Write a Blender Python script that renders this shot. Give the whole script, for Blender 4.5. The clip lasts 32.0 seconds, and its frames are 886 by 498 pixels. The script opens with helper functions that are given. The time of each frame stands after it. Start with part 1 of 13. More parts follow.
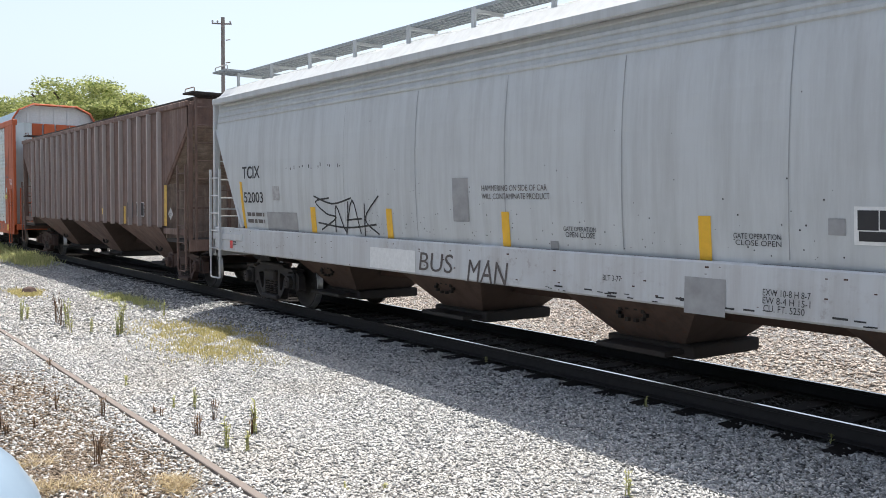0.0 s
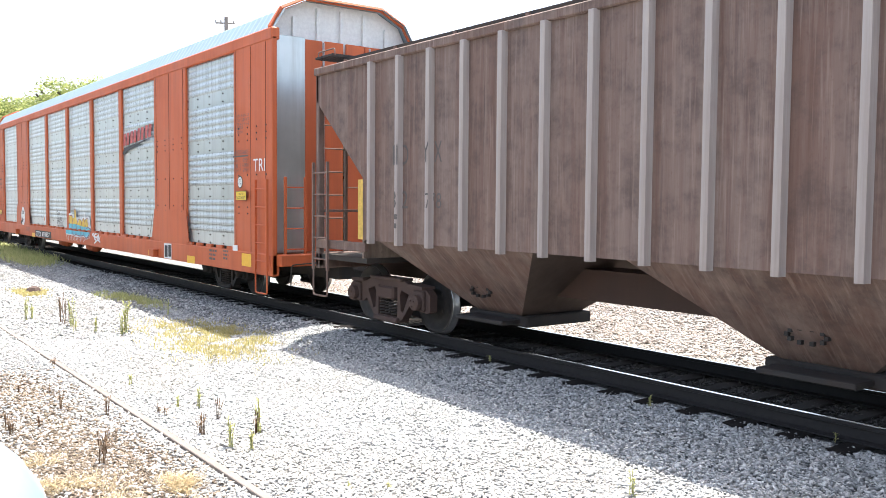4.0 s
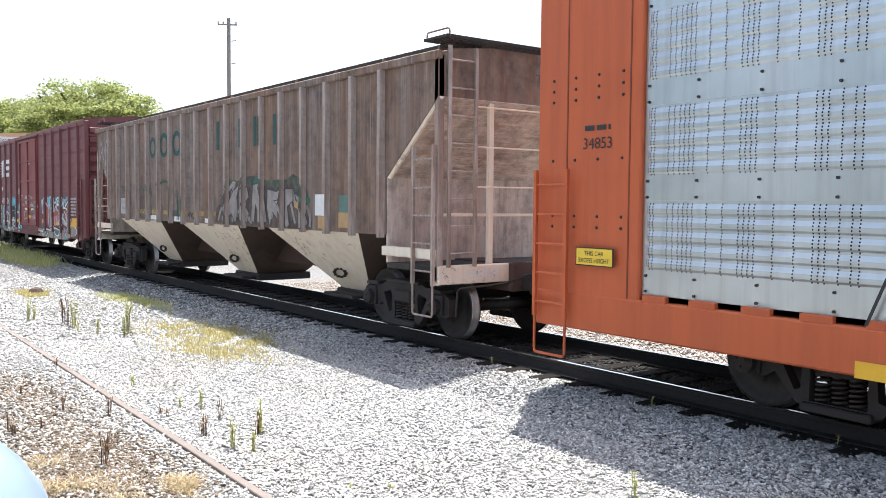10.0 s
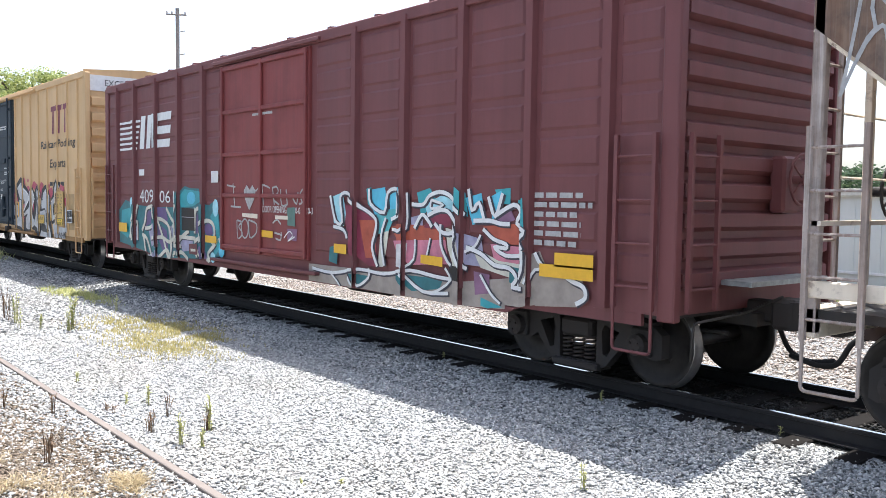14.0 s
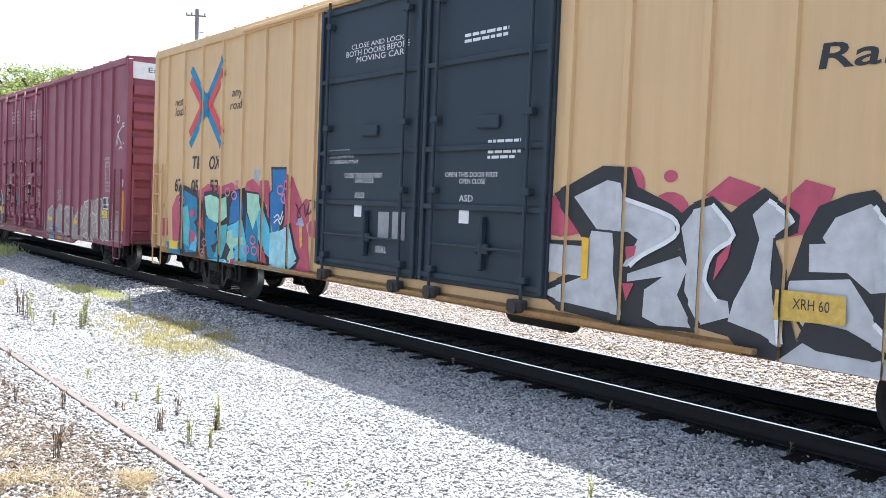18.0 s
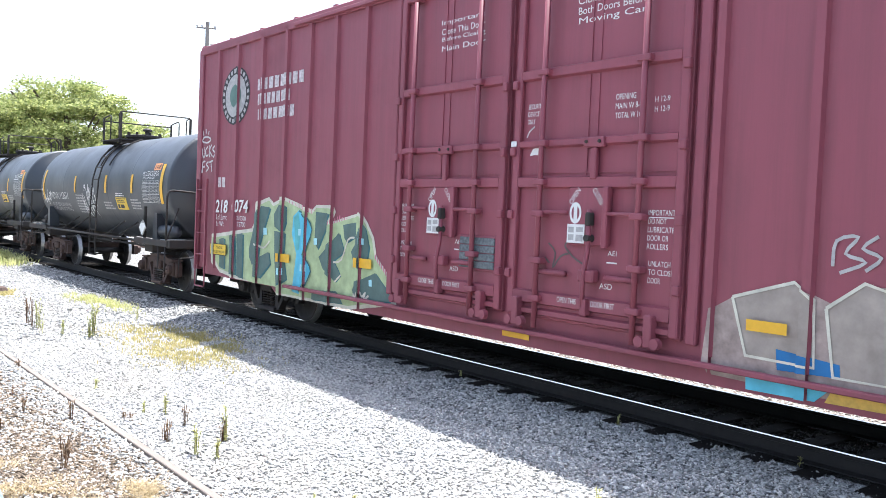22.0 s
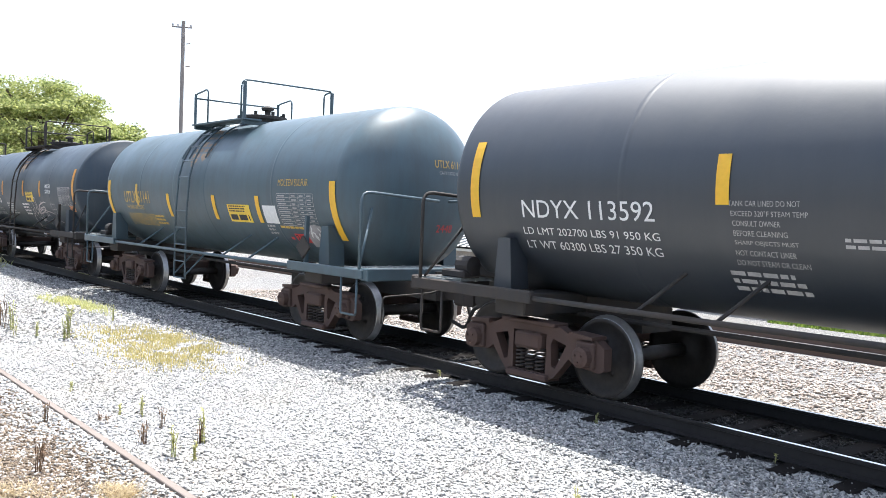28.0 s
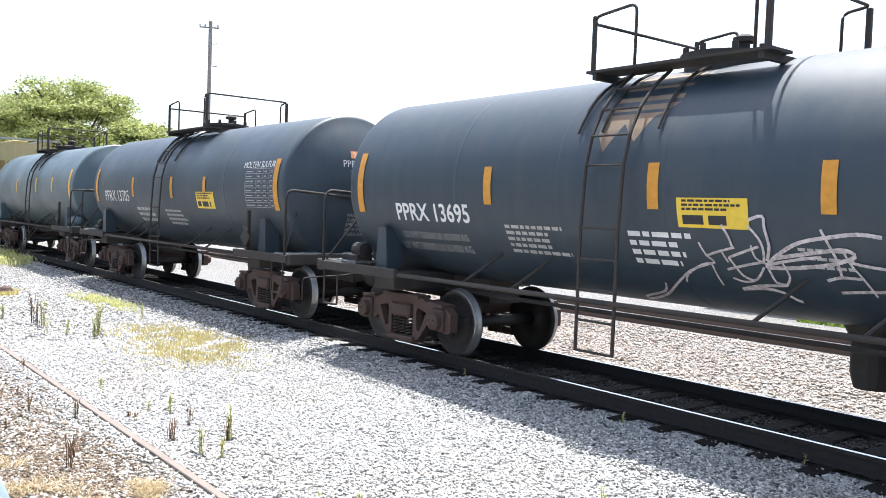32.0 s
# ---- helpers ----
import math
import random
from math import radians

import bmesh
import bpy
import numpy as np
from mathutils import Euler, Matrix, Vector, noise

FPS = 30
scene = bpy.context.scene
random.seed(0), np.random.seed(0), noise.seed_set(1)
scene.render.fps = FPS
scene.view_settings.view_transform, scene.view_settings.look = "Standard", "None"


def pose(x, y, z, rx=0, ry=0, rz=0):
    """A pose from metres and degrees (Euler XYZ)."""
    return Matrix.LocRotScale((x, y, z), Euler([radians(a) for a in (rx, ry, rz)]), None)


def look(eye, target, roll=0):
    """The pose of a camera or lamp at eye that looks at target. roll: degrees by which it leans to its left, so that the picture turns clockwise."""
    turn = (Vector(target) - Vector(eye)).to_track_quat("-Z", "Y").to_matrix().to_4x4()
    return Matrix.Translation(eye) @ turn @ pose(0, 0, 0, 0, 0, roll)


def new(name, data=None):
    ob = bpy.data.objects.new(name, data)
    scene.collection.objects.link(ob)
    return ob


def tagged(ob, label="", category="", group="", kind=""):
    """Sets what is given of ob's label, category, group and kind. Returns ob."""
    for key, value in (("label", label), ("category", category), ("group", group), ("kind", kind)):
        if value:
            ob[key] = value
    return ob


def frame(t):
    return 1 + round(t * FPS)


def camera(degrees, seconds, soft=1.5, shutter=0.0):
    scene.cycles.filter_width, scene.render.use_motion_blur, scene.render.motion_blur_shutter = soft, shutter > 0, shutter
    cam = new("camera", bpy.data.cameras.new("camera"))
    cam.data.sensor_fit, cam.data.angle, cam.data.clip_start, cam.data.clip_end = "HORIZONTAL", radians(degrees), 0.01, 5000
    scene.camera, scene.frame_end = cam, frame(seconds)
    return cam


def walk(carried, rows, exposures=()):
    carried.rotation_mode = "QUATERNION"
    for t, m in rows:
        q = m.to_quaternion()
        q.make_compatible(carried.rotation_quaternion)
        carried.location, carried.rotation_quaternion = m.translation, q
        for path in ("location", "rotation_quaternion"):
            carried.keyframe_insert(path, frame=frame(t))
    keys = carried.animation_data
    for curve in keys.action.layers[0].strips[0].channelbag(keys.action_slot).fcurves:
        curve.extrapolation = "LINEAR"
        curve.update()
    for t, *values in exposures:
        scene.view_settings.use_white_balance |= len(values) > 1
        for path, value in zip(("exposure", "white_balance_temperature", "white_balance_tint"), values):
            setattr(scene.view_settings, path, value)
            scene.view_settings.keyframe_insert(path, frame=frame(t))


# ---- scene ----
import itertools
from functools import lru_cache

# x runs along the tracks (the train rolls towards +x), y away from the camera, z = 0 is the top of the rails
cam = camera(54.18, 32.0, soft=0.4)
EYE = Vector((0, 0, 1.96))
TRACK_Y = 8.38


def aim(yaw, pitch, roll):
    a, b = radians(yaw), radians(pitch)
    return look(EYE, EYE + Vector((-math.sin(a) * math.cos(b), math.cos(a) * math.cos(b), math.sin(b))), roll)


walk(cam, [
    (0.0, aim(53.21, -3.00, 0.57)),
    (0.5, aim(53.20, -3.02, 0.59)),
    (1.0, aim(53.24, -3.08, 0.57)),
    (1.5, aim(53.26, -3.12, 0.52)),
    (2.0, aim(53.25, -3.11, 0.50)),
    (2.5, aim(53.34, -3.14, 0.54)),
    (4.5, aim(53.47, -3.06, 0.45)),
    (5.0, aim(53.48, -3.13, 0.40)),
    (5.5, aim(53.45, -3.14, 0.38)),
    (6.0, aim(53.46, -3.14, 0.37)),
    (6.5, aim(53.50, -3.16, 0.41)),
    (7.0, aim(53.50, -3.11, 0.42)),
    (7.5, aim(53.47, -3.08, 0.43)),
    (8.0, aim(53.44, -2.98, 0.58)),
    (8.5, aim(53.50, -2.97, 0.59)),
    (9.0, aim(53.53, -3.00, 0.44)),
    (9.5, aim(53.53, -2.98, 0.51)),
    (10.0, aim(53.58, -2.98, 0.50)),
    (10.5, aim(53.58, -2.93, 0.52)),
    (11.0, aim(53.63, -2.92, 0.47)),
    (11.5, aim(53.68, -2.90, 0.48)),
    (12.0, aim(53.66, -2.85, 0.56)),
    (12.5, aim(53.76, -2.81, 0.58)),
    (13.0, aim(53.81, -2.97, 0.49)),
    (13.5, aim(52.30, -3.20, 0.67)),
    (15.5, aim(47.62, -3.22, 1.06)),
    (16.0, aim(47.67, -3.35, 1.14)),
    (16.5, aim(49.26, -3.03, 1.27)),
    (17.0, aim(50.90, -2.52, 1.59)),
    (17.5, aim(51.40, -2.64, 1.96)),
    (18.0, aim(51.23, -2.92, 2.24)),
    (18.5, aim(51.06, -2.77, 2.36)),
    (19.0, aim(51.07, -2.67, 2.38)),
    (19.5, aim(51.28, -2.64, 2.41)),
    (20.0, aim(51.77, -2.62, 2.39)),
    (20.5, aim(52.20, -2.56, 2.44)),
    (21.0, aim(52.06, -2.33, 2.43)),
    (21.5, aim(52.36, -2.29, 2.42)),
    (22.0, aim(51.79, -2.14, 2.47)),
    (22.5, aim(50.89, -2.15, 2.46)),
    (23.0, aim(51.28, -2.04, 2.36)),
    (23.5, aim(51.56, -1.99, 2.34)),
    (24.0, aim(51.82, -1.98, 2.38)),
    (24.5, aim(52.03, -1.92, 2.41)),
    (26.5, aim(52.47, -1.96, 2.31)),
    (27.0, aim(50.50, -2.00, 2.22)),
    (27.5, aim(50.50, -2.04, 2.28)),
    (28.0, aim(50.36, -2.09, 2.33)),
    (28.5, aim(50.75, -2.04, 2.34)),
    (29.0, aim(50.79, -2.12, 2.40)),
    (29.5, aim(50.87, -2.15, 2.45)),
    (30.0, aim(51.14, -2.19, 2.44)),
    (30.5, aim(51.34, -2.19, 2.47)),
    (31.0, aim(51.63, -2.24, 2.35)),
    (31.5, aim(51.81, -2.25, 2.26)),
    (32.0, aim(52.03, -2.26, 2.24)),
], exposures=[(0, 0.39, 6500, 10), (1, 0.50, 6500, 10), (2, 1.03, 6500, 10), (4, 1.43, 6500, 10), (5, 1.53, 6500, 10), (6, 0.77, 6480, 10), (7, 0.58, 6450, 10), (8, 0.62, 6420, 10), (9, 0.68, 6400, 10), (10, 1.00, 6360, 10), (11, 0.97, 6320, 10), (13, 1.02, 6250, 10), (16, 0.84, 6000, 10), (17, 0.89, 5980, 10), (18, 1.08, 5970, 10), (19, 0.85, 5950, 10), (20, 1.21, 6000, 10), (21, 1.10, 6050, 10), (22, 1.34, 6080, 10), (23, 0.90, 6120, 10), (24, 1.30, 6150, 10), (27, 1.16, 6250, 10), (29, 1.02, 6250, 10), (30, 1.00, 6250, 10), (31, 1.13, 6250, 10), (32, 1.10, 6250, 10)])

# ---- light ----
world = bpy.data.worlds.new("sky")
scene.world = world
world.use_nodes = True
sky = world.node_tree.nodes.new("ShaderNodeTexSky")
sky.sky_type = "NISHITA"
sky.sun_disc = False
SUN = Vector((-0.19, 0.24, 1.0)).normalized()
sky.sun_elevation = math.asin(SUN.z)
sky.sun_rotation = math.atan2(SUN.x, SUN.y)
sky.air_density, sky.dust_density, sky.ozone_density = 1.0, 3.0, 1.5
world.node_tree.nodes["Background"].inputs[1].default_value = 0.118
haze = world.node_tree.nodes.new("ShaderNodeHueSaturation")
haze.inputs["Saturation"].default_value = 0.72
haze.inputs["Value"].default_value = 1.45
world.node_tree.links.new(sky.outputs[0], haze.inputs["Color"])
world.node_tree.links.new(haze.outputs[0], world.node_tree.nodes["Background"].inputs[0])
lamp = bpy.data.lights.new("sun", "SUN")
lamp.energy, lamp.angle, lamp.color = 5.0, radians(0.53), (1.0, 0.965, 0.90)
sun = new("sun", lamp)
sun.matrix_world = look(SUN * 50, (0, 0, 0))


# ---- materials ----
def mat(name, rough=0.6, metal=0.0):
    m = bpy.data.materials.new(name)
    m.use_nodes = True
    b = m.node_tree.nodes["Principled BSDF"]
    b.inputs["Roughness"].default_value = rough
    b.inputs["Metallic"].default_value = metal
    return m, m.node_tree, b


def coords(nt, scale=(1, 1, 1), kind="Object"):
    tc = nt.nodes.new("ShaderNodeTexCoord")
    mp = nt.nodes.new("ShaderNodeMapping")
    mp.inputs["Scale"].default_value = scale
    nt.links.new(tc.outputs[kind], mp.inputs[0])
    return mp.outputs[0]


def noise_at(nt, vec, scale, detail=5, rough=0.6):
    n = nt.nodes.new("ShaderNodeTexNoise")
    n.inputs["Scale"].default_value = scale
    n.inputs["Detail"].default_value = detail
    n.inputs["Roughness"].default_value = rough
    nt.links.new(vec, n.inputs["Vector"])
    return n.outputs["Fac"]


def ramp(nt, fac, a, b, lo=0.0, hi=1.0):
    r = nt.nodes.new("ShaderNodeMapRange")
    for k, v in (("From Min", a), ("From Max", b), ("To Min", lo), ("To Max", hi)):
        r.inputs[k].default_value = v
    nt.links.new(fac, r.inputs["Value"])
    return r.outputs[0]


def mix(nt, fac, a, b, how="MIX"):
    n = nt.nodes.new("ShaderNodeMix")
    n.data_type, n.blend_type = "RGBA", how
    if isinstance(fac, float):
        n.inputs[0].default_value = fac
    else:
        nt.links.new(fac, n.inputs[0])
    for i, v in ((6, a), (7, b)):
        if isinstance(v, tuple):
            n.inputs[i].default_value = (*v[:3], 1)
        else:
            nt.links.new(v, n.inputs[i])
    return n.outputs[2]


def bump(nt, b, height, strength=0.3, dist=0.02):
    n = nt.nodes.new("ShaderNodeBump")
    n.inputs["Strength"].default_value = strength
    n.inputs["Distance"].default_value = dist
    nt.links.new(height, n.inputs["Height"])
    nt.links.new(n.outputs[0], b.inputs["Normal"])


def paint(name, col, dirt=(0.09, 0.06, 0.04), amount=0.35, streak=0.4, rough=0.5, rust=0.0, metal=0.0, seed=0.0, gloss=1.5):
    """Weathered paint: mottling, vertical streaks, grime and chips of rust."""
    m, nt, b = mat(name, rough, metal)
    v = coords(nt)
    vs = coords(nt, (3.0, 3.0, 0.16))
    off = nt.nodes.new("ShaderNodeVectorMath")
    off.inputs[1].default_value = (seed * 7.1, seed * 3.3, seed * 5.7)
    nt.links.new(v, off.inputs[0])
    v = off.outputs[0]
    n1 = noise_at(nt, v, 0.7, 7, 0.65)
    n2 = noise_at(nt, vs, 1.6, 6, 0.7)
    n3 = noise_at(nt, v, 9.0, 4, 0.7)
    c = mix(nt, ramp(nt, n1, 0.3, 0.7, 0.0, 0.5), col, tuple(min(1, x * 1.18 + 0.01) for x in col))
    c = mix(nt, ramp(nt, n2, 0.42, 0.75, 0.0, streak), c, dirt)
    c = mix(nt, ramp(nt, n1, 0.5, 0.8, 0.0, amount), c, dirt)
    if rust:
        spots = nt.nodes.new("ShaderNodeMath")
        spots.operation = "MULTIPLY"
        nt.links.new(ramp(nt, n3, 0.55, 0.66), spots.inputs[0])
        nt.links.new(ramp(nt, n1, 0.45, 0.62, 0, rust), spots.inputs[1])
        c = mix(nt, spots.outputs[0], c, (0.13, 0.045, 0.018))
    nt.links.new(c, b.inputs["Base Color"])
    nt.links.new(ramp(nt, n1, 0.2, 0.8, rough - 0.12, rough + 0.2), b.inputs["Roughness"])
    b.inputs["IOR"].default_value = gloss
    bump(nt, b, n3, 0.12, 0.01)
    return m


def plain(name, col, rough=0.6, metal=0.0, vary=0.25, scale=14.0):
    m, nt, b = mat(name, rough, metal)
    n = noise_at(nt, coords(nt), scale, 4)
    c = mix(nt, ramp(nt, n, 0.3, 0.7), tuple(x * (1 - vary) for x in col), tuple(min(1, x * (1 + vary)) for x in col))
    nt.links.new(c, b.inputs["Base Color"])
    return m


def gravel_mat(name, light, dark, brown, scale=38.0):
    m, nt, b = mat(name, 0.9)
    v = coords(nt)
    vo = nt.nodes.new("ShaderNodeTexVoronoi")
    vo.inputs["Scale"].default_value = scale
    nt.links.new(v, vo.inputs["Vector"])
    sep = nt.nodes.new("ShaderNodeSeparateColor")
    nt.links.new(vo.outputs["Color"], sep.inputs[0])
    n = noise_at(nt, v, 0.5, 6)
    c = mix(nt, sep.outputs[0], dark, light)
    c = mix(nt, ramp(nt, n, 0.45, 0.75, 0.0, 0.5), c, brown)
    # shade in the gaps between stones, put into the colour
    c = mix(nt, ramp(nt, vo.outputs["Distance"], 0.45, 0.75, 0.0, 0.7), c, tuple(x * 0.35 for x in dark))
    nt.links.new(c, b.inputs["Base Color"])
    inv = ramp(nt, vo.outputs["Distance"], 0.0, 0.7, 1.0, 0.0)
    bump(nt, b, inv, 1.0, 0.05)
    return m


def stone_mat(name, a, c2, brown):
    m, nt, b = mat(name, 0.9)
    g = nt.nodes.new("ShaderNodeNewGeometry")
    col = mix(nt, g.outputs["Random Per Island"], a, c2)
    n = noise_at(nt, coords(nt), 0.45, 5)
    n2 = noise_at(nt, coords(nt), 60.0, 3)
    col = mix(nt, ramp(nt, n, 0.48, 0.75, 0.0, 0.35), col, brown)
    col = mix(nt, ramp(nt, n2, 0.4, 0.7, 0.0, 0.25), col, tuple(x * 0.6 for x in a))
    nt.links.new(col, b.inputs["Base Color"])
    return m


def galvanised(name):
    """Zinc-coated sheet: blue-grey, dull, with runs of dirt."""
    m, nt, b = mat(name, 0.34, 0.85)
    v = coords(nt)
    n1 = noise_at(nt, v, 1.1, 6)
    n2 = noise_at(nt, coords(nt, (4, 4, 0.3)), 1.5, 5)
    c = mix(nt, ramp(nt, n1, 0.3, 0.7), (0.47, 0.52, 0.53), (0.61, 0.65, 0.655))
    c = mix(nt, ramp(nt, n2, 0.45, 0.75, 0, 0.4), c, (0.28, 0.28, 0.26))
    nt.links.new(c, b.inputs["Base Color"])
    nt.links.new(ramp(nt, n1, 0.3, 0.7, 0.28, 0.45), b.inputs["Roughness"])
    return m


def leaf_mat(name, a, c2):
    m, nt, b = mat(name, 0.6)
    g = nt.nodes.new("ShaderNodeNewGeometry")
    c = mix(nt, g.outputs["Random Per Island"], a, c2)
    nt.links.new(c, b.inputs["Base Color"])
    b.inputs["Subsurface Weight"].default_value = 0.0
    tr = nt.nodes.new("ShaderNodeBsdfTranslucent")
    nt.links.new(c, tr.inputs[0])
    mx = nt.nodes.new("ShaderNodeMixShader")
    mx.inputs[0].default_value = 0.55
    nt.links.new(b.outputs[0], mx.inputs[1])
    nt.links.new(tr.outputs[0], mx.inputs[2])
    nt.links.new(mx.outputs[0], nt.nodes["Material Output"].inputs[0])
    return m


M = {}
M["truck"] = paint("truck_iron", (0.026, 0.023, 0.022), (0.055, 0.035, 0.025), 0.6, 0.3, 0.75)
M["truck_rust"] = paint("truck_rusty_iron", (0.07, 0.042, 0.034), (0.11, 0.062, 0.043), 0.6, 0.3, 0.8)
M["wheel"] = plain("wheel_steel", (0.032, 0.028, 0.026), 0.6, 0.3)
M["tread"] = plain("worn_tread", (0.36, 0.35, 0.34), 0.35, 0.8, 0.15)
M["spring"] = plain("spring_steel", (0.05, 0.04, 0.035), 0.6, 0.4)
M["under"] = paint("underframe_black", (0.03, 0.028, 0.026), (0.09, 0.055, 0.035), 0.5, 0.3, 0.8)
M["rubber"] = plain("black_rubber", (0.02, 0.02, 0.02), 0.8)
M["steel"] = plain("bare_steel", (0.35, 0.35, 0.36), 0.45, 0.7)
M["grating"] = plain("galvanised_grating", (0.36, 0.38, 0.38), 0.5, 0.5)
M["white"] = plain("white_marking", (0.75, 0.75, 0.73), 0.6, 0, 0.08)
M["black"] = plain("black_marking", (0.025, 0.025, 0.027), 0.6, 0, 0.1)
M["yellow"] = plain("reflective_yellow", (0.80, 0.45, 0.03), 0.5, 0, 0.06)
M["amber"] = plain("aged_amber_reflector", (0.62, 0.28, 0.03), 0.55, 0, 0.12)
M["sign_yellow"] = plain("yellow_sign", (0.80, 0.55, 0.05), 0.5, 0, 0.06)
M["orange_sign"] = plain("orange_sign", (0.75, 0.30, 0.10), 0.5, 0, 0.06)
M["red"] = plain("red_marking", (0.60, 0.05, 0.05), 0.5, 0, 0.08)
M["green"] = plain("green_marking", (0.014, 0.07, 0.062), 0.65, 0, 0.2)
M["gold"] = plain("faded_yellow_marking", (0.62, 0.40, 0.08), 0.6, 0, 0.2)
M["dull"] = plain("faded_white_marking", (0.42, 0.41, 0.40), 0.7, 0, 0.2)
M["faded_gold"] = plain("worn_out_strip", (0.34, 0.22, 0.08), 0.7, 0, 0.45, 9.0)
M["g_soot"] = plain("g_soot", (0.10, 0.076, 0.062), 0.8, 0, 0.6, 7.0)
M["g_dust"] = plain("g_dust", (0.35, 0.275, 0.245), 0.7, 0, 0.35, 6.0)
M["g_haze"] = plain("g_haze", (0.075, 0.092, 0.068), 0.75, 0, 0.5, 6.0)
M["red_faded"] = plain("faded_red_marking", (0.44, 0.085, 0.075), 0.6, 0, 0.3, 9.0)
M["slat_grey"] = plain("weathered_grey_board", (0.13, 0.15, 0.16), 0.75, 0, 0.5, 30.0)
M["primer"] = paint("grey_primer", (0.34, 0.34, 0.33), (0.2, 0.18, 0.16), 0.3, 0.2, 0.7)


# ---- mesh helpers ----
def thing(name, label, category, group="", loc=(0, 0, 0), kind=""):
    ob = new(name)
    ob.empty_display_size = 0.3
    ob.location = loc
    return tagged(ob, label, category, group, kind)


def mesh_of(name, bm, material, smooth=False):
    me = bpy.data.meshes.new(name)
    bm.to_mesh(me)
    bm.free()
    me.materials.append(material)
    if smooth:
        me.polygons.foreach_set("use_smooth", [True] * len(me.polygons))
    return me


def part(name, bm, material, parent, label="", smooth=False, loc=(0, 0, 0)):
    ob = new(name, bm if isinstance(bm, bpy.types.Mesh) else mesh_of(name, bm, material, smooth))
    ob.parent = parent
    ob.location = loc
    if label:
        tagged(ob, label)
    return ob


def solid(name, bm, material, label, category, kind="", group="", smooth=False, loc=(0, 0, 0)):
    ob = new(name, mesh_of(name, bm, material, smooth))
    ob.location = loc
    return tagged(ob, label, category, group, kind)


def quad_block(bm, pts):
    """A block from its eight corners: the four below, then the four above, in the same order."""
    v = [bm.verts.new(p) for p in pts]
    for f in ((3, 2, 1, 0), (4, 5, 6, 7), (0, 1, 5, 4), (1, 2, 6, 5), (2, 3, 7, 6), (3, 0, 4, 7)):
        bm.faces.new([v[i] for i in f])


def box(bm, x0, x1, y0, y1, z0, z1, c=0.0):
    """A block; c chamfers its edges along y and z sides."""
    if c <= 0:
        quad_block(bm, [(x0, y0, z0), (x1, y0, z0), (x1, y1, z0), (x0, y1, z0), (x0, y0, z1), (x1, y0, z1), (x1, y1, z1), (x0, y1, z1)])
        return bm
    t = bmesh.new()
    quad_block(t, [(x0, y0, z0), (x1, y0, z0), (x1, y1, z0), (x0, y1, z0), (x0, y0, z1), (x1, y0, z1), (x1, y1, z1), (x0, y1, z1)])
    bmesh.ops.bevel(t, geom=t.edges[:], offset=c, segments=1, affect="EDGES")
    join(bm, t)
    return bm


def join(bm, t):
    me = bpy.data.meshes.new("tmp")
    t.to_mesh(me)
    t.free()
    bm.from_mesh(me)
    bpy.data.meshes.remove(me)


def prism(bm, poly, a0, a1, axis="y"):
    """A polygon of (x, z), extruded along y; axis 'x': of (y, z) along x; axis 'z': of (x, y) along z."""
    def at(p, a):
        return {"y": (p[0], a, p[1]), "x": (a, p[0], p[1]), "z": (p[0], p[1], a)}[axis]
    lo, hi = [bm.verts.new(at(p, a0)) for p in poly], [bm.verts.new(at(p, a1)) for p in poly]
    n = len(poly)
    fs = [bm.faces.new(lo), bm.faces.new(hi[::-1])]
    for i in range(n):
        fs.append(bm.faces.new((lo[i], hi[i], hi[(i + 1) % n], lo[(i + 1) % n])))
    bmesh.ops.recalc_face_normals(bm, faces=fs)
    return bm


def tube(bm, pts, r, n=7, caps=True):
    """A round bar along a line of points."""
    pts = [Vector(p) for p in pts]
    rings = []
    for i, p in enumerate(pts):
        d = (pts[min(i + 1, len(pts) - 1)] - pts[max(i - 1, 0)]).normalized()
        a = d.cross(Vector((0, 0, 1)) if abs(d.z) < 0.9 else Vector((1, 0, 0))).normalized()
        b = d.cross(a)
        rings.append([bm.verts.new(p + (a * math.cos(k * math.tau / n) + b * math.sin(k * math.tau / n)) * r) for k in range(n)])
    for s, e in zip(rings, rings[1:]):
        for k in range(n):
            bm.faces.new((s[k], s[(k + 1) % n], e[(k + 1) % n], e[k]))
    if caps:
        bm.faces.new(rings[0][::-1])
        bm.faces.new(rings[-1])
    return bm


def lathe(bm, prof, n=24, axis="y", centre=(0, 0, 0)):
    """Turns a profile of (along, radius) round an axis."""
    rings = []
    for a, r in prof:
        ring = []
        for k in range(n):
            c, s = math.cos(k * math.tau / n) * r, math.sin(k * math.tau / n) * r
            p = {"y": (c, a, s), "x": (a, c, s), "z": (c, s, a)}[axis]
            ring.append(bm.verts.new(Vector(p) + Vector(centre)))
        rings.append(ring)
    fs = []
    for s, e in zip(rings, rings[1:]):
        for k in range(n):
            fs.append(bm.faces.new((s[k], s[(k + 1) % n], e[(k + 1) % n], e[k])))
    fs.append(bm.faces.new(rings[0]))
    fs.append(bm.faces.new(rings[-1]))
    bmesh.ops.recalc_face_normals(bm, faces=fs)
    return bm


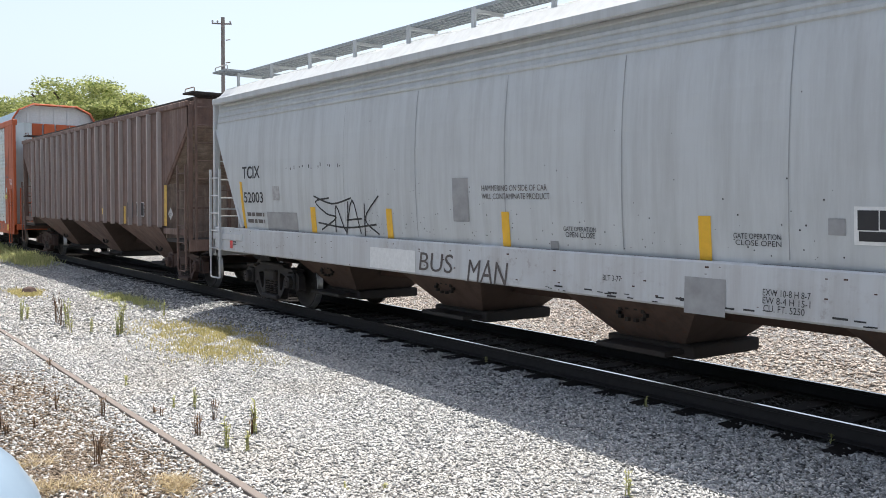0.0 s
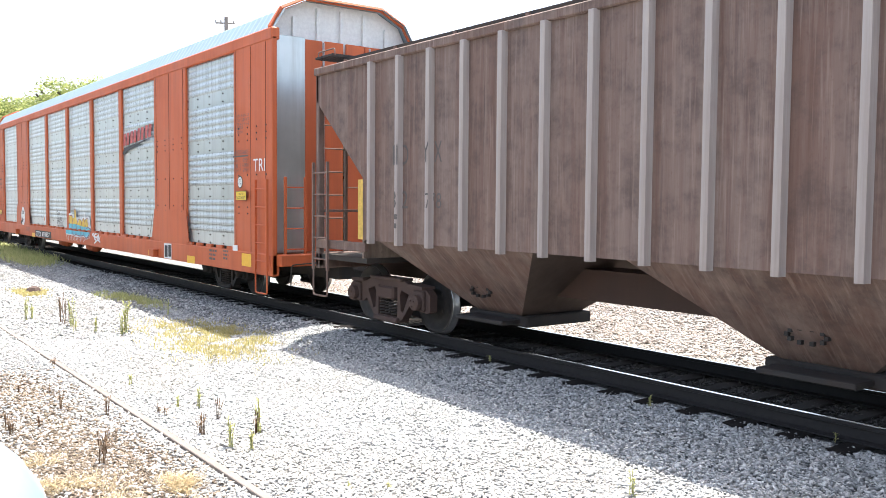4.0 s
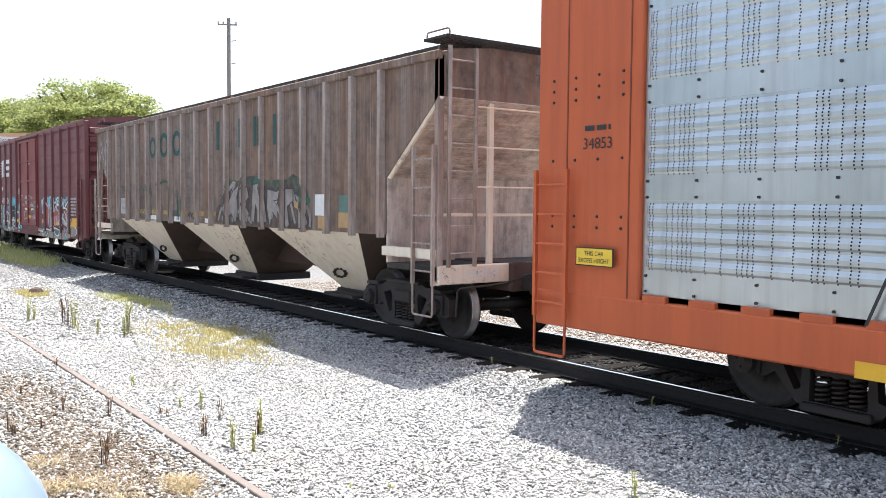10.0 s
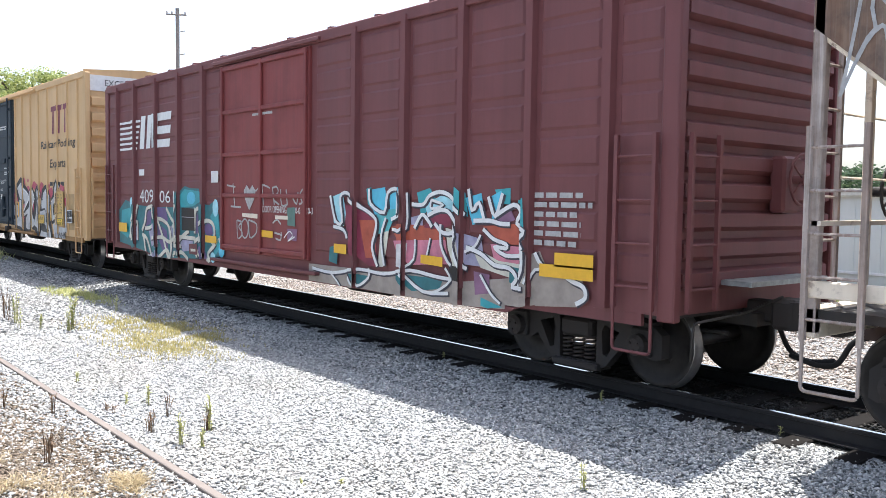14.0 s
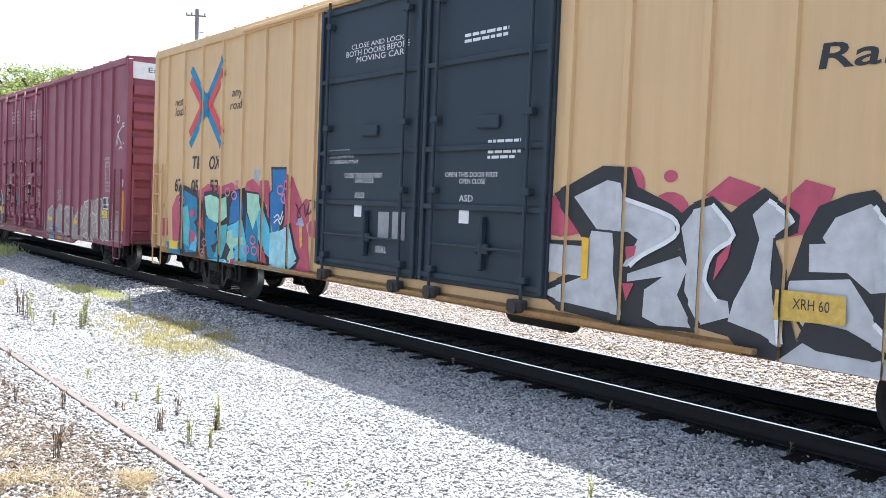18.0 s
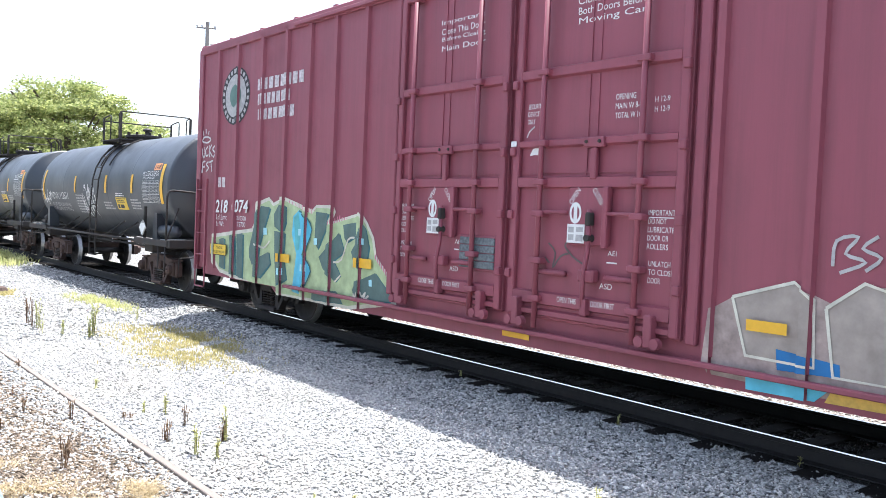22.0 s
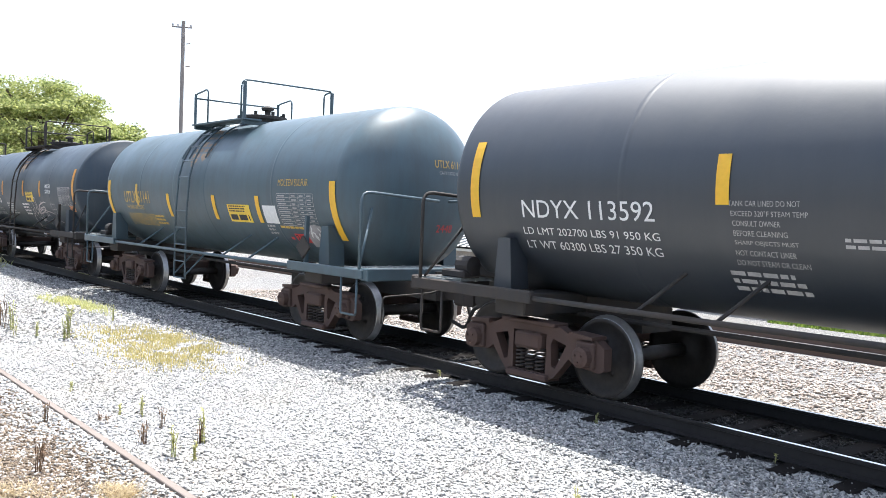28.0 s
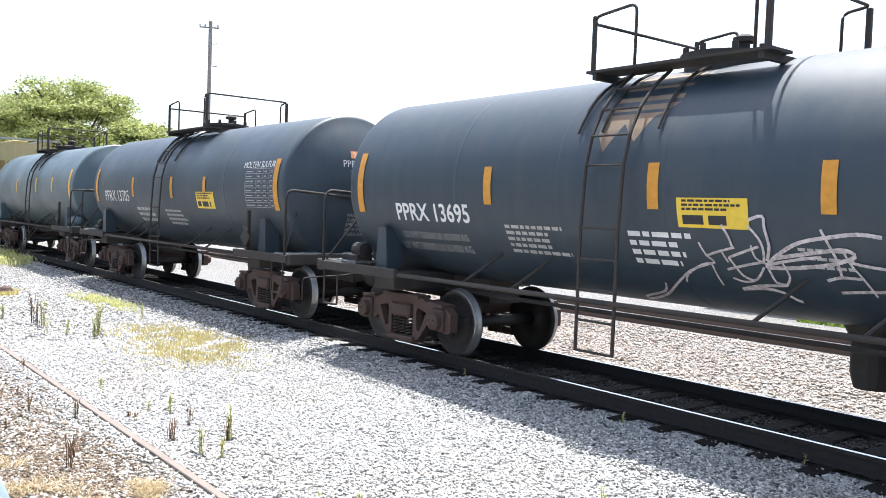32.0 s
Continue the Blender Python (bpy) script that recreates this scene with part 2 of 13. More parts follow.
def bend(pts, r=0.06, n=4):
    """Rounds the inner corners of a line of points."""
    pts = [Vector(p) for p in pts]
    out = [pts[0]]
    for a, b, c in zip(pts, pts[1:], pts[2:]):
        u, w = (a - b).normalized(), (c - b).normalized()
        p, q = b + u * r, b + w * r
        for i in range(n + 1):
            t = i / n
            out.append(p * (1 - t) ** 2 + b * 2 * t * (1 - t) + q * t * t)
    out.append(pts[-1])
    return out


def new_bm():
    return bmesh.new()


# ---- markings: flat shapes laid on a ribbed side ----
class Skin:
    """The near side of a car: its y, and the ribs that stand proud of it as (x0, x1, depth). A tank has a round side."""

    def __init__(self, y, ribs=(), barrel=None, curve=None, floor=None):
        self.y, self.ribs, self.barrel, self.curve, self.floor = y, list(ribs), barrel, curve, floor
        self.deep = None

    def lay(self, bm, off):
        if self.deep:
            xa, xb, low = self.deep
            for co, no in (((xa, 0, 0), (1, 0, 0)), ((xb, 0, 0), (1, 0, 0)), ((0, 0, low), (0, 0, 1)), ((0, 0, self.floor), (0, 0, 1))):
                cut(bm, co, no)
            gone = [f for f in bm.faces for c in (f.calc_center_median(),) if c.z < (low if xa < c.x < xb else self.floor)]
            bmesh.ops.delete(bm, geom=gone, context="FACES")
            if not bm.faces:
                return
        elif self.floor is not None:
            bmesh.ops.bisect_plane(bm, geom=bm.verts[:] + bm.edges[:] + bm.faces[:], plane_co=(0, 0, self.floor), plane_no=(0, 0, 1), dist=1e-6, clear_inner=True)
            if not bm.faces:
                return
        if self.barrel:
            r, cz = self.barrel
            zs = [v.co.z for v in bm.verts]
            for i in range(int((max(zs) - min(zs)) / 0.12)):
                cut(bm, (0, 0, min(zs) + 0.12 * (i + 1)), (0, 0, 1))
            for v in bm.verts:
                dz = v.co.z - cz
                v.co.y = -math.sqrt(max((r + off) ** 2 - dz * dz, 0.01)) - 2.3e-5 * v.co.y
            return
        if self.curve:
            zs, ys = zip(*self.curve)
            for z in zs:
                cut(bm, (0, 0, z), (0, 0, 1))
            for v in bm.verts:
                v.co.y = float(np.interp(v.co.z, zs, ys)) - off - 2.3e-5 * v.co.y
            return
        lo, hi = min(v.co.x for v in bm.verts), max(v.co.x for v in bm.verts)
        for a, b, depth in self.ribs:
            for x in (a, b):
                if lo < x < hi:
                    cut(bm, (x, 0, 0), (1, 0, 0))
        edges = [e for e in bm.edges if abs(e.verts[0].co.x - e.verts[1].co.x) < 1e-5 and len(e.link_faces) == 2 and any(abs(e.verts[0].co.x - x) < 1e-4 for a, b, _ in self.ribs for x in (a, b))]
        if edges:
            bmesh.ops.split_edges(bm, edges=edges)
        for v in bm.verts:
            v.co.y = self.y - off - 2.3e-5 * v.co.y
        moved = set()
        for f in bm.faces:
            x = f.calc_center_median().x
            for a, b, depth in self.ribs:
                if a < x < b:
                    for v in f.verts:
                        if v not in moved:
                            moved.add(v)
                            v.co.y -= depth
                    break


def cut(bm, co, no):
    bmesh.ops.bisect_plane(bm, geom=bm.verts[:] + bm.edges[:] + bm.faces[:], plane_co=co, plane_no=no, dist=1e-6)


@lru_cache(maxsize=None)
def letters(words, fat=0.0):
    cu = bpy.data.curves.new("writing", "FONT")
    cu.body = words
    cu.offset = fat
    cu.resolution_u = 3
    ob = new("writing", cu)
    bpy.context.view_layer.update()
    me = bpy.data.meshes.new_from_object(ob.evaluated_get(bpy.context.evaluated_depsgraph_get()))
    bpy.data.objects.remove(ob)
    bpy.data.curves.remove(cu)
    return me


def write(parent, words, x0, x1, z0, z1, material, skin, name="lettering", off=0.006, slant=0.0, bold=0.0):
    """Words in a box of the side, from x0 to x1 and from z0 up to z1."""
    bm = new_bm()
    bm.from_mesh(letters(words, bold))
    xs, ys = [v.co.x for v in bm.verts], [v.co.y for v in bm.verts]
    ax, bx, ay, by = min(xs), max(xs), min(ys), max(ys)
    for v in bm.verts:
        z = z0 + (v.co.y - ay) / (by - ay) * (z1 - z0)
        v.co = (x0 + (v.co.x - ax) / (bx - ax) * (x1 - x0) + slant * (z - z0), 0, z)
    skin.lay(bm, off)
    return part(name, bm, material, parent)


def flat(bm, poly, layer=0):
    bm.faces.new([bm.verts.new((x, layer, z)) for x, z in poly])


def patch(parent, name, polys, material, skin, off=0.006, label=""):
    bm = new_bm()
    for p in polys:
        flat(bm, p)
    bmesh.ops.recalc_face_normals(bm, faces=bm.faces[:])
    if len(bm.faces) and bm.faces[:][0].normal.y > 0:
        bmesh.ops.reverse_faces(bm, faces=bm.faces[:])
    skin.lay(bm, off)
    return part(name, bm, material, parent, label)


def rect(x0, x1, z0, z1):
    return [(x0, z0), (x1, z0), (x1, z1), (x0, z1)]


def bars(parent, x0, x1, z0, z1, rows, material, skin, rng, name="lettering", fill=0.55):
    """Writing that cannot be read: rows of short bars."""
    polys, h = [], (z1 - z0) / rows
    for i in range(rows):
        x = x0
        end = x0 + (x1 - x0) * rng.uniform(0.7, 1.0)
        while x < end:
            w = rng.uniform(0.8, 2.2) * h
            polys.append(rect(x, min(x + w, end), z1 - (i + fill) * h, z1 - i * h))
            x += w + 0.35 * h
    return patch(parent, name, polys, material, skin)


def stroke(pts, w):
    """Quads along a line of (x, z) points, w wide."""
    out = []
    for (ax, az), (bx, bz) in zip(pts, pts[1:]):
        dx, dz = bx - ax, bz - az
        k = math.hypot(dx, dz) or 1
        nx, nz, ex, ez = -dz / k * w / 2, dx / k * w / 2, dx / k * w * 0.35, dz / k * w * 0.35
        out.append([(ax - ex - nx, az - ez - nz), (bx + ex - nx, bz + ez - nz), (bx + ex + nx, bz + ez + nz), (ax - ex + nx, az - ez + nz)])
    return out


def rounded(pts, n=4):
    """A smooth line through the points."""
    out = []
    for i in range(len(pts) - 1):
        p0, p1, p2, p3 = pts[max(i - 1, 0)], pts[i], pts[i + 1], pts[min(i + 2, len(pts) - 1)]
        for k in range(n):
            t = k / n
            out.append(tuple(0.5 * (2 * b + (c - a) * t + (2 * a - 5 * b + 4 * c - d) * t * t + (3 * b - a - 3 * c + d) * t ** 3) for a, b, c, d in zip(p0, p1, p2, p3)))
    return out + [pts[-1]]


def spread(parent, name, polys, material, skin, off):
    """Lays overlapping shapes, each a hair above the one before."""
    bm = new_bm()
    for i, p in enumerate(polys):
        flat(bm, p, i)
    skin.lay(bm, off)
    part(name, bm, material, parent)


def tag(parent, x0, x1, z0, z1, material, skin, seed, w=0.03, n=9, name="graffiti_tag"):
    """A quick scrawl in thin lines."""
    rng = random.Random(seed)
    polys = []
    for i in range(n):
        cx = x0 + (x1 - x0) * (i + 0.5) / n
        hw = (x1 - x0) / n
        pts = [(cx + rng.uniform(-0.8, 0.8) * hw, z0 + (z1 - z0) * rng.random()) for _ in range(4)]
        fine = []
        for k in range(len(pts) - 1):
            for j in range(4):
                s = j / 4
                fine.append((pts[k][0] * (1 - s) + pts[k + 1][0] * s + 0.15 * hw * math.sin(3 * s + i), pts[k][1] * (1 - s) + pts[k + 1][1] * s + 0.1 * (z1 - z0) * math.sin(math.pi * s)))
        polys += stroke(fine, w)
    spread(parent, name, polys, material, skin, 0.006)


# ---- running gear ----
CARS, WHEELSETS = [], []
WHEEL_R = 0.457


@lru_cache(maxsize=None)
def gear_meshes(rusty):
    iron = M["truck_rust"] if rusty else M["truck"]
    frame_poly = [(-1.13, 0.36), (-1.13, 0.60), (-1.02, 0.68), (-0.62, 0.70), (-0.42, 0.78), (0.42, 0.78), (0.62, 0.70), (1.02, 0.68), (1.13, 0.60), (1.13, 0.36), (1.06, 0.33), (0.72, 0.36), (0.62, 0.42), (0.40, 0.17), (0.28, 0.12), (-0.28, 0.12), (-0.40, 0.17), (-0.62, 0.42), (-0.72, 0.36), (-1.06, 0.33)]
    holes = [[(-0.58, 0.57), (-0.38, 0.62), (-0.34, 0.55), (-0.36, 0.30), (-0.42, 0.28)], [(0.58, 0.57), (0.42, 0.28), (0.36, 0.30), (0.34, 0.55), (0.38, 0.62)], [(-0.27, 0.66), (0.27, 0.66), (0.27, 0.20), (-0.27, 0.20)]]
    bm = new_bm()
    for y in (-0.065, 0.065):
        edges = []
        for loop in (frame_poly, *holes):
            v = [bm.verts.new((a, y, b)) for a, b in loop]
            edges += [bm.edges.new((v[i], v[(i + 1) % len(v)])) for i in range(len(v))]
        bmesh.ops.triangle_fill(bm, edges=edges, use_beauty=True)
    n = len(bm.verts) // 2
    vs, i = bm.verts[:], 0
    for loop in (frame_poly, *holes):
        k = len(loop)
        for j in range(k):
            a, b = i + j, i + (j + 1) % k
            bm.faces.new((vs[a], vs[b], vs[n + b], vs[n + a]))
        i += k
    # flanges and journal boxes
    for s in (-1, 1):
        box(bm, s * 0.89 - 0.13, s * 0.89 + 0.13, -0.12, 0.10, 0.36, 0.66, 0.02)
        prism(bm, [(s * 0.66, 0.74), (s * 0.66, 0.69), (s * 1.0, 0.68), (s * 1.0, 0.72)], -0.12, 0.12)
    box(bm, -0.44, 0.44, -0.12, 0.12, 0.755, 0.80, 0.01)
    box(bm, -0.33, 0.33, -0.13, 0.13, 0.11, 0.19, 0.015)
    bmesh.ops.recalc_face_normals(bm, faces=bm.faces[:])
    side = mesh_of("side_frame", bm, iron)
    bm = new_bm()
    box(bm, -0.22, 0.22, -1.12, 1.12, 0.46, 0.66, 0.03)
    lathe(bm, [(0.64, 0.2), (0.76, 0.2)], 14, "z")
    bolster = mesh_of("bolster", bm, iron)
    bm = new_bm()
    coil = [(0.062 * math.cos(j * math.tau / 10), 0.062 * math.sin(j * math.tau / 10), 0.2 + 0.0045 * j) for j in range(62)]
    tube(bm, coil, 0.015, 5)
    spring = mesh_of("spring", bm, M["spring"], True)
    bm = new_bm()
    lathe(bm, [(-0.10, 0.0), (-0.10, 0.075), (-0.075, 0.115), (0.03, 0.12), (0.03, 0.0)], 16, "y")
    for j in range(3):
        a = j * math.tau / 3 + 0.5
        lathe(bm, [(-0.118, 0.014), (-0.095, 0.014)], 6, "y", (0.05 * math.cos(a), 0, 0.05 * math.sin(a)))
    cap = mesh_of("bearing_cap", bm, iron)
    bm = new_bm()
    r = WHEEL_R
    lathe(bm, [(-1.0, 0.07), (-0.84, 0.075), (-0.84, 0.085), (0.84, 0.085), (0.84, 0.075), (1.0, 0.07)], 12)
    for s in (-1, 1):
        lathe(bm, [(s * 0.82, 0.0), (s * 0.82, 0.13), (s * 0.765, 0.16), (s * 0.765, r - 0.09), (s * 0.80, r - 0.06), (s * 0.80, r - 0.012), (s * 0.79, r - 0.004), (s * 0.715, r), (s * 0.70, r + 0.027), (s * 0.68, r + 0.022), (s * 0.68, r - 0.07), (s * 0.715, r - 0.1), (s * 0.715, 0.16), (s * 0.67, 0.13), (s * 0.67, 0.0)], 40)
        for j in range(3):
            a = j * 2.4
            box(bm, 0.2 * math.cos(a) - 0.02, 0.2 * math.cos(a) + 0.02, s * 0.767 - 0.006, s * 0.767 + 0.006, 0.2 * math.sin(a) - 0.03, 0.2 * math.sin(a) + 0.03)
    wheels = mesh_of("wheelset", bm, M["wheel"])
    wheels.materials.append(M["tread"])
    for p in wheels.polygons:
        c = p.center
        p.use_smooth = True
        if (r - 0.012 < math.hypot(c.x, c.z)) and 0.69 < abs(c.y) < 0.802:
            p.material_index = 1
    bm = new_bm()
    for s in (-1, 1):
        tube(bm, [(s * 0.36, -0.8, 0.42), (s * 0.34, 0, 0.3), (s * 0.36, 0.8, 0.42)], 0.03, 6)
        for y in (-0.75, 0.75):
            box(bm, s * 0.415 - 0.03, s * 0.415 + 0.03, y - 0.05, y + 0.05, 0.36, 0.58, 0.01)
    brake = mesh_of("brake_beam", bm, M["truck"])
    return side, bolster, spring, cap, wheels, brake


def truck(car, x, rusty=False):
    """A two-axle truck with side frames, springs, bearing caps and wheelsets that turn."""
    side, bolster, spring, cap, wheels, brake = gear_meshes(rusty)
    t = part("truck", side, None, car, "cast-iron two-axle truck", loc=(x, -1.0, 0))
    part("side_frame", side, None, t, loc=(0, 2.0, 0))
    part("bolster", bolster, None, t, loc=(0, 1.0, 0))
    part("brake_beam", brake, None, t, loc=(0, 1.0, 0))
    for y in (-0.02, 2.02):
        for k in (-0.16, 0, 0.16):
            part("spring", spring, None, t, loc=(k, y, 0))
        for s in (-0.89, 0.89):
            c = part("bearing_cap", cap, None, t, loc=(s, y - (0.1 if y < 1 else -0.1), WHEEL_R + 0.03))
            if y > 1:
                c.rotation_euler = (0, 0, math.pi)
    for s in (-0.89, 0.89):
        w = part("wheelset", wheels, None, t, loc=(s, 1.0, WHEEL_R))
        WHEELSETS.append((w, s, 1.0))
    return t


@lru_cache(maxsize=None)
def coupler_mesh():
    bm = new_bm()
    box(bm, -0.7, 0.30, -0.11, 0.11, 0.74, 0.96, 0.02)
    box(bm, 0.24, 0.52, -0.17, 0.14, 0.68, 1.00, 0.04)
    prism(bm, [(0.45, -0.17), (0.66, -0.14), (0.70, -0.05), (0.60, -0.02), (0.55, 0.0), (0.45, 0.0)], 0.70, 0.98, "z")
    prism(bm, [(0.45, 0.05), (0.6, 0.12), (0.58, 0.18), (0.45, 0.16)], 0.72, 0.96, "z")
    return mesh_of("coupler", bm, M["truck"])


@lru_cache(maxsize=None)
def hose_mesh():
    bm = new_bm()
    tube(bm, bend([(-0.2, 0.25, 0.78), (0.1, 0.25, 0.7), (0.25, 0.22, 0.42), (0.55, 0.05, 0.36), (0.85, 0.0, 0.42)], 0.12), 0.028, 7)
    return mesh_of("air_hose", bm, M["rubber"], True)


@lru_cache(maxsize=None)
def lever_mesh():
    bm = new_bm()
    tube(bm, bend([(0.12, -1.35, 0.45), (0.14, -1.35, 0.82), (0.16, -0.5, 0.86), (0.34, -0.1, 1.02)], 0.07), 0.014, 6)
    return mesh_of("uncoupling_lever", bm, M["under"], True)


def couplers(car, half):
    for s in (-1, 1):
        for name, me in (("coupler", coupler_mesh()), ("air_hose", hose_mesh()), ("uncoupling_lever", lever_mesh())):
            ob = part(name, me, None, car, loc=(s * half, 0, 0))
            if s < 0:
                ob.rotation_euler = (0, 0, math.pi)


def ladder(car, x0, x1, z0, z1, y, n, material, r=0.014, name="ladder", side="x", rail=0.022, stirrup=True):
    """Two uprights and n rungs on the plane y (or on the plane x, with x0 and x1 taken along y)."""
    bm, rungs = new_bm(), []

    def at(a, z, d=0.0):
        return (a, y - d, z) if side == "x" else (y + d, a, z)
    for a in (x0, x1):
        lo, hi = at(a, z0), at(a, z1)
        box(bm, min(lo[0], hi[0]) - rail, max(lo[0], hi[0]) + rail, min(lo[1], hi[1]) - rail, max(lo[1], hi[1]) + rail, z0, z1)
    for i in range(n):
        z = z0 + (z1 - z0) * (i + 0.5) / n
        rungs.append(at(x0, z))
    if stirrup and side == "x":
        tube(bm, bend([at(x0, z0 + 0.05), at(x0, z0 - 0.42), at(x1, z0 - 0.42), at(x1, z0 + 0.05)], 0.05), 0.016, 6)
    lad = part(name, bm, material, car)
    o = Vector(at(x0, z0))
    me = mesh_of("rung", tube(new_bm(), [(0, 0, 0), Vector(at(x1, z0)) - o], r, 6), material)
    for p in rungs:
        part("rung", me, None, lad, loc=p)
    return lad


def rib_mesh(h, w, d, material):
    bm = new_bm()
    prism(bm, [(-w, 0.0), (-w * 0.72, -d), (w * 0.72, -d), (w, 0.0)], 0, h, "z")
    return mesh_of("rib", bm, material)


def ribs(car, xs, z0, z1, y, w, d, material, name="rib"):
    me = rib_mesh(z1 - z0, w, d, material)
    far = rib_mesh(z1 - z0, w, -d, material)
    for x in xs:
        part(name, me, None, car, loc=(x, y, z0))
        part(name, far, None, car, loc=(x, -y, z0))


def car_root(u, label, category="freight car"):
    car = thing("freight_car", label, category, "cars of the train")
    car.location = (u, TRACK_Y, 0)
    CARS.append((car, u))
    return car


def brake_wheel(car, x, y, z, material):
    bm = new_bm()
    tube(bm, [(x, y + 0.27 * math.cos(a * math.tau / 20), z + 0.27 * math.sin(a * math.tau / 20)) for a in range(21)], 0.017, 6)
    for a in range(5):
        tube(bm, [(x, y, z), (x, y + 0.27 * math.cos(a * math.tau / 5), z + 0.27 * math.sin(a * math.tau / 5))], 0.012, 5)
    tube(bm, [(x - 0.25, y, z), (x + 0.03, y, z)], 0.05, 8)
    return part("brake_wheel", bm, material, car, "spoked hand brake wheel", True)


# ---- boxcar ----
def boxcar(u, half, z0, z1, peak, body, rib_xs, doors, label, door_mat, roof_mat, end_ribs, w=1.46, inset=2.3, rib_w=0.07, rib_d=0.075, sill=None, corrugated=False, rusty=False, door_style="plug", end_white=None, track=None):
    car = car_root(u, label)
    y = -w
    # shell: two sides, ends, roof, floor
    for s, name in ((-1, "side_wall"), (1, "side_wall")):
        bm = new_bm()
        a, b = sorted((s * w, s * (w - 0.05)))
        if corrugated:
            spans = [(-half, rib_xs[0] if rib_xs[0] < doors[0] else doors[0])]
            cuts = sorted([-half, half, doors[0], doors[1], *rib_xs])
            for x0, x1 in zip(cuts, cuts[1:]):
                box(bm, x0, x1, a, b, z0, z1)
                if x0 >= doors[0] - 0.01 and x1 <= doors[1] + 0.01:
                    continue
                m = 8
                h = (z1 - z0 - 0.35) / m
                for k in range(m):
                    za = z0 + 0.25 + k * h
                    d = s * (w + 0.016)
                    p0, p1 = x0 + 0.13, x1 - 0.13
                    if p1 - p0 < 0.2:
                        continue
                    quad = [(p0, s * w, za + 0.03), (p1, s * w, za + 0.03), (p1, s * w, za + h - 0.05), (p0, s * w, za + h - 0.05), (p0 + 0.03, d, za + 0.06), (p1 - 0.03, d, za + 0.06), (p1 - 0.03, d, za + h - 0.08), (p0 + 0.03, d, za + h - 0.08)]
                    quad_block(bm, quad)
            bmesh.ops.recalc_face_normals(bm, faces=bm.faces[:])
        else:
            box(bm, -half, half, a, b, z0, z1)
        part(name, bm, body, car)
    bm = new_bm()
    prism(bm, [(-w - 0.03, z1 - 0.02), (-w - 0.03, z1 + 0.05), (0, peak), (w + 0.03, z1 + 0.05), (w + 0.03, z1 - 0.02)], -half, half, "x")
    k = int(half * 2 / 1.2)
    for i in range(k + 1):
        x = -half + 0.05 + (2 * half - 0.1) * i / k
        prism(bm, [(-w - 0.03, z1 + 0.05), (-w - 0.03, z1 + 0.09), (0, peak + 0.05), (w + 0.03, z1 + 0.09), (w + 0.03, z1 + 0.05), (0, peak)], x - 0.04, x + 0.04, "x")
    part("roof", bm, roof_mat, car, "ribbed sheet-metal roof")
    for s in (-1, 1):
        bm = new_bm()
        x0, x1 = sorted((s * half, s * (half - 0.05)))
        box(bm, x0, x1, -w + 0.05, w - 0.05, z0, z1 - 0.02)
        n = end_ribs
        top = z1 - 0.12 if not end_white else z1 - 0.5
        for i in range(n):
            a = z0 + 0.2 + (top - z0 - 0.2) * i / n
            h = (top - z0 - 0.2) / n
            xo = s * (half + 0.085)
            pr = [(s * half, a + 0.12 * h), (xo, a + 0.28 * h), (xo, a + 0.72 * h), (s * half, a + 0.86 * h)]
            part("end_rib", prism(new_bm(), pr, -w + 0.12, w - 0.12), body, car)
        part("end_wall", bm, body, car, "corrugated steel end")
        if end_white:
            part("end_board", box(new_bm(), *sorted((s * (half + 0.004), s * (half + 0.03))), -w + 0.1, w - 0.1, z1 - 0.42, z1 - 0.03), M["white"], car, "white excess-height board at the roof")
        for e in (-1, 1):
            yy = e * (w - 0.02)
            part("corner_post", box(new_bm(), *sorted((s * (half - 0.1), s * (half + 0.1))), min(yy - 0.06, yy + 0.06), max(yy - 0.06, yy + 0.06), z0 - 0.05, z1 + 0.02, 0.015), body, car)
    ribs(car, rib_xs, z0 + 0.02, z1 - 0.02, y, rib_w, rib_d, body)
    skin = Skin(y, [(x - rib_w * 0.75, x + rib_w * 0.75, rib_d) for x in rib_xs], floor=z0 - 0.11)
    # top chord and side sill
    part("top_chord", box(new_bm(), -half, half, y - 0.05, y + 0.02, z1 - 0.10, z1 + 0.06, 0.012), roof_mat, car)
    sm = sill or body
    part("side_sill", box(new_bm(), -half + 0.3, half - 0.3, y + 0.002, y + 0.05, z0 - 0.12, z0 - 0.001), sm, car)
    part("floor", box(new_bm(), -half + 0.05, half - 0.05, -w + 0.05, w - 0.05, z0 - 0.04, z0 + 0.06), M["under"], car)
    # underframe
    part("centre_sill", box(new_bm(), -half - 0.2, half + 0.2, -0.25, 0.25, 0.70, z0 - 0.04), M["under"], car)
    bm = new_bm()
    for i in range(-3, 4):
        x = i * half * 0.22
        prism(bm, [(-w + 0.1, z0 - 0.04), (-0.3, 0.72), (0.3, 0.72), (w - 0.1, z0 - 0.04)], x - 0.05, x + 0.05, "x")
    part("cross_bearers", bm, M["under"], car)
    bm = lathe(new_bm(), [(-0.55, 0.0), (-0.5, 0.19), (0.5, 0.19), (0.55, 0.0)], 16, "x", (1.6, -0.6, max(z0 - 0.28, 0.66)))
    part("air_reservoir", bm, M["under"], car, smooth=True)
    part("brake_pipe", tube(new_bm(), [(-half, -0.45, 0.62), (half, -0.45, 0.62)], 0.025, 6), M["under"], car)
    # doors
    d0, d1 = doors[0], doors[-1]
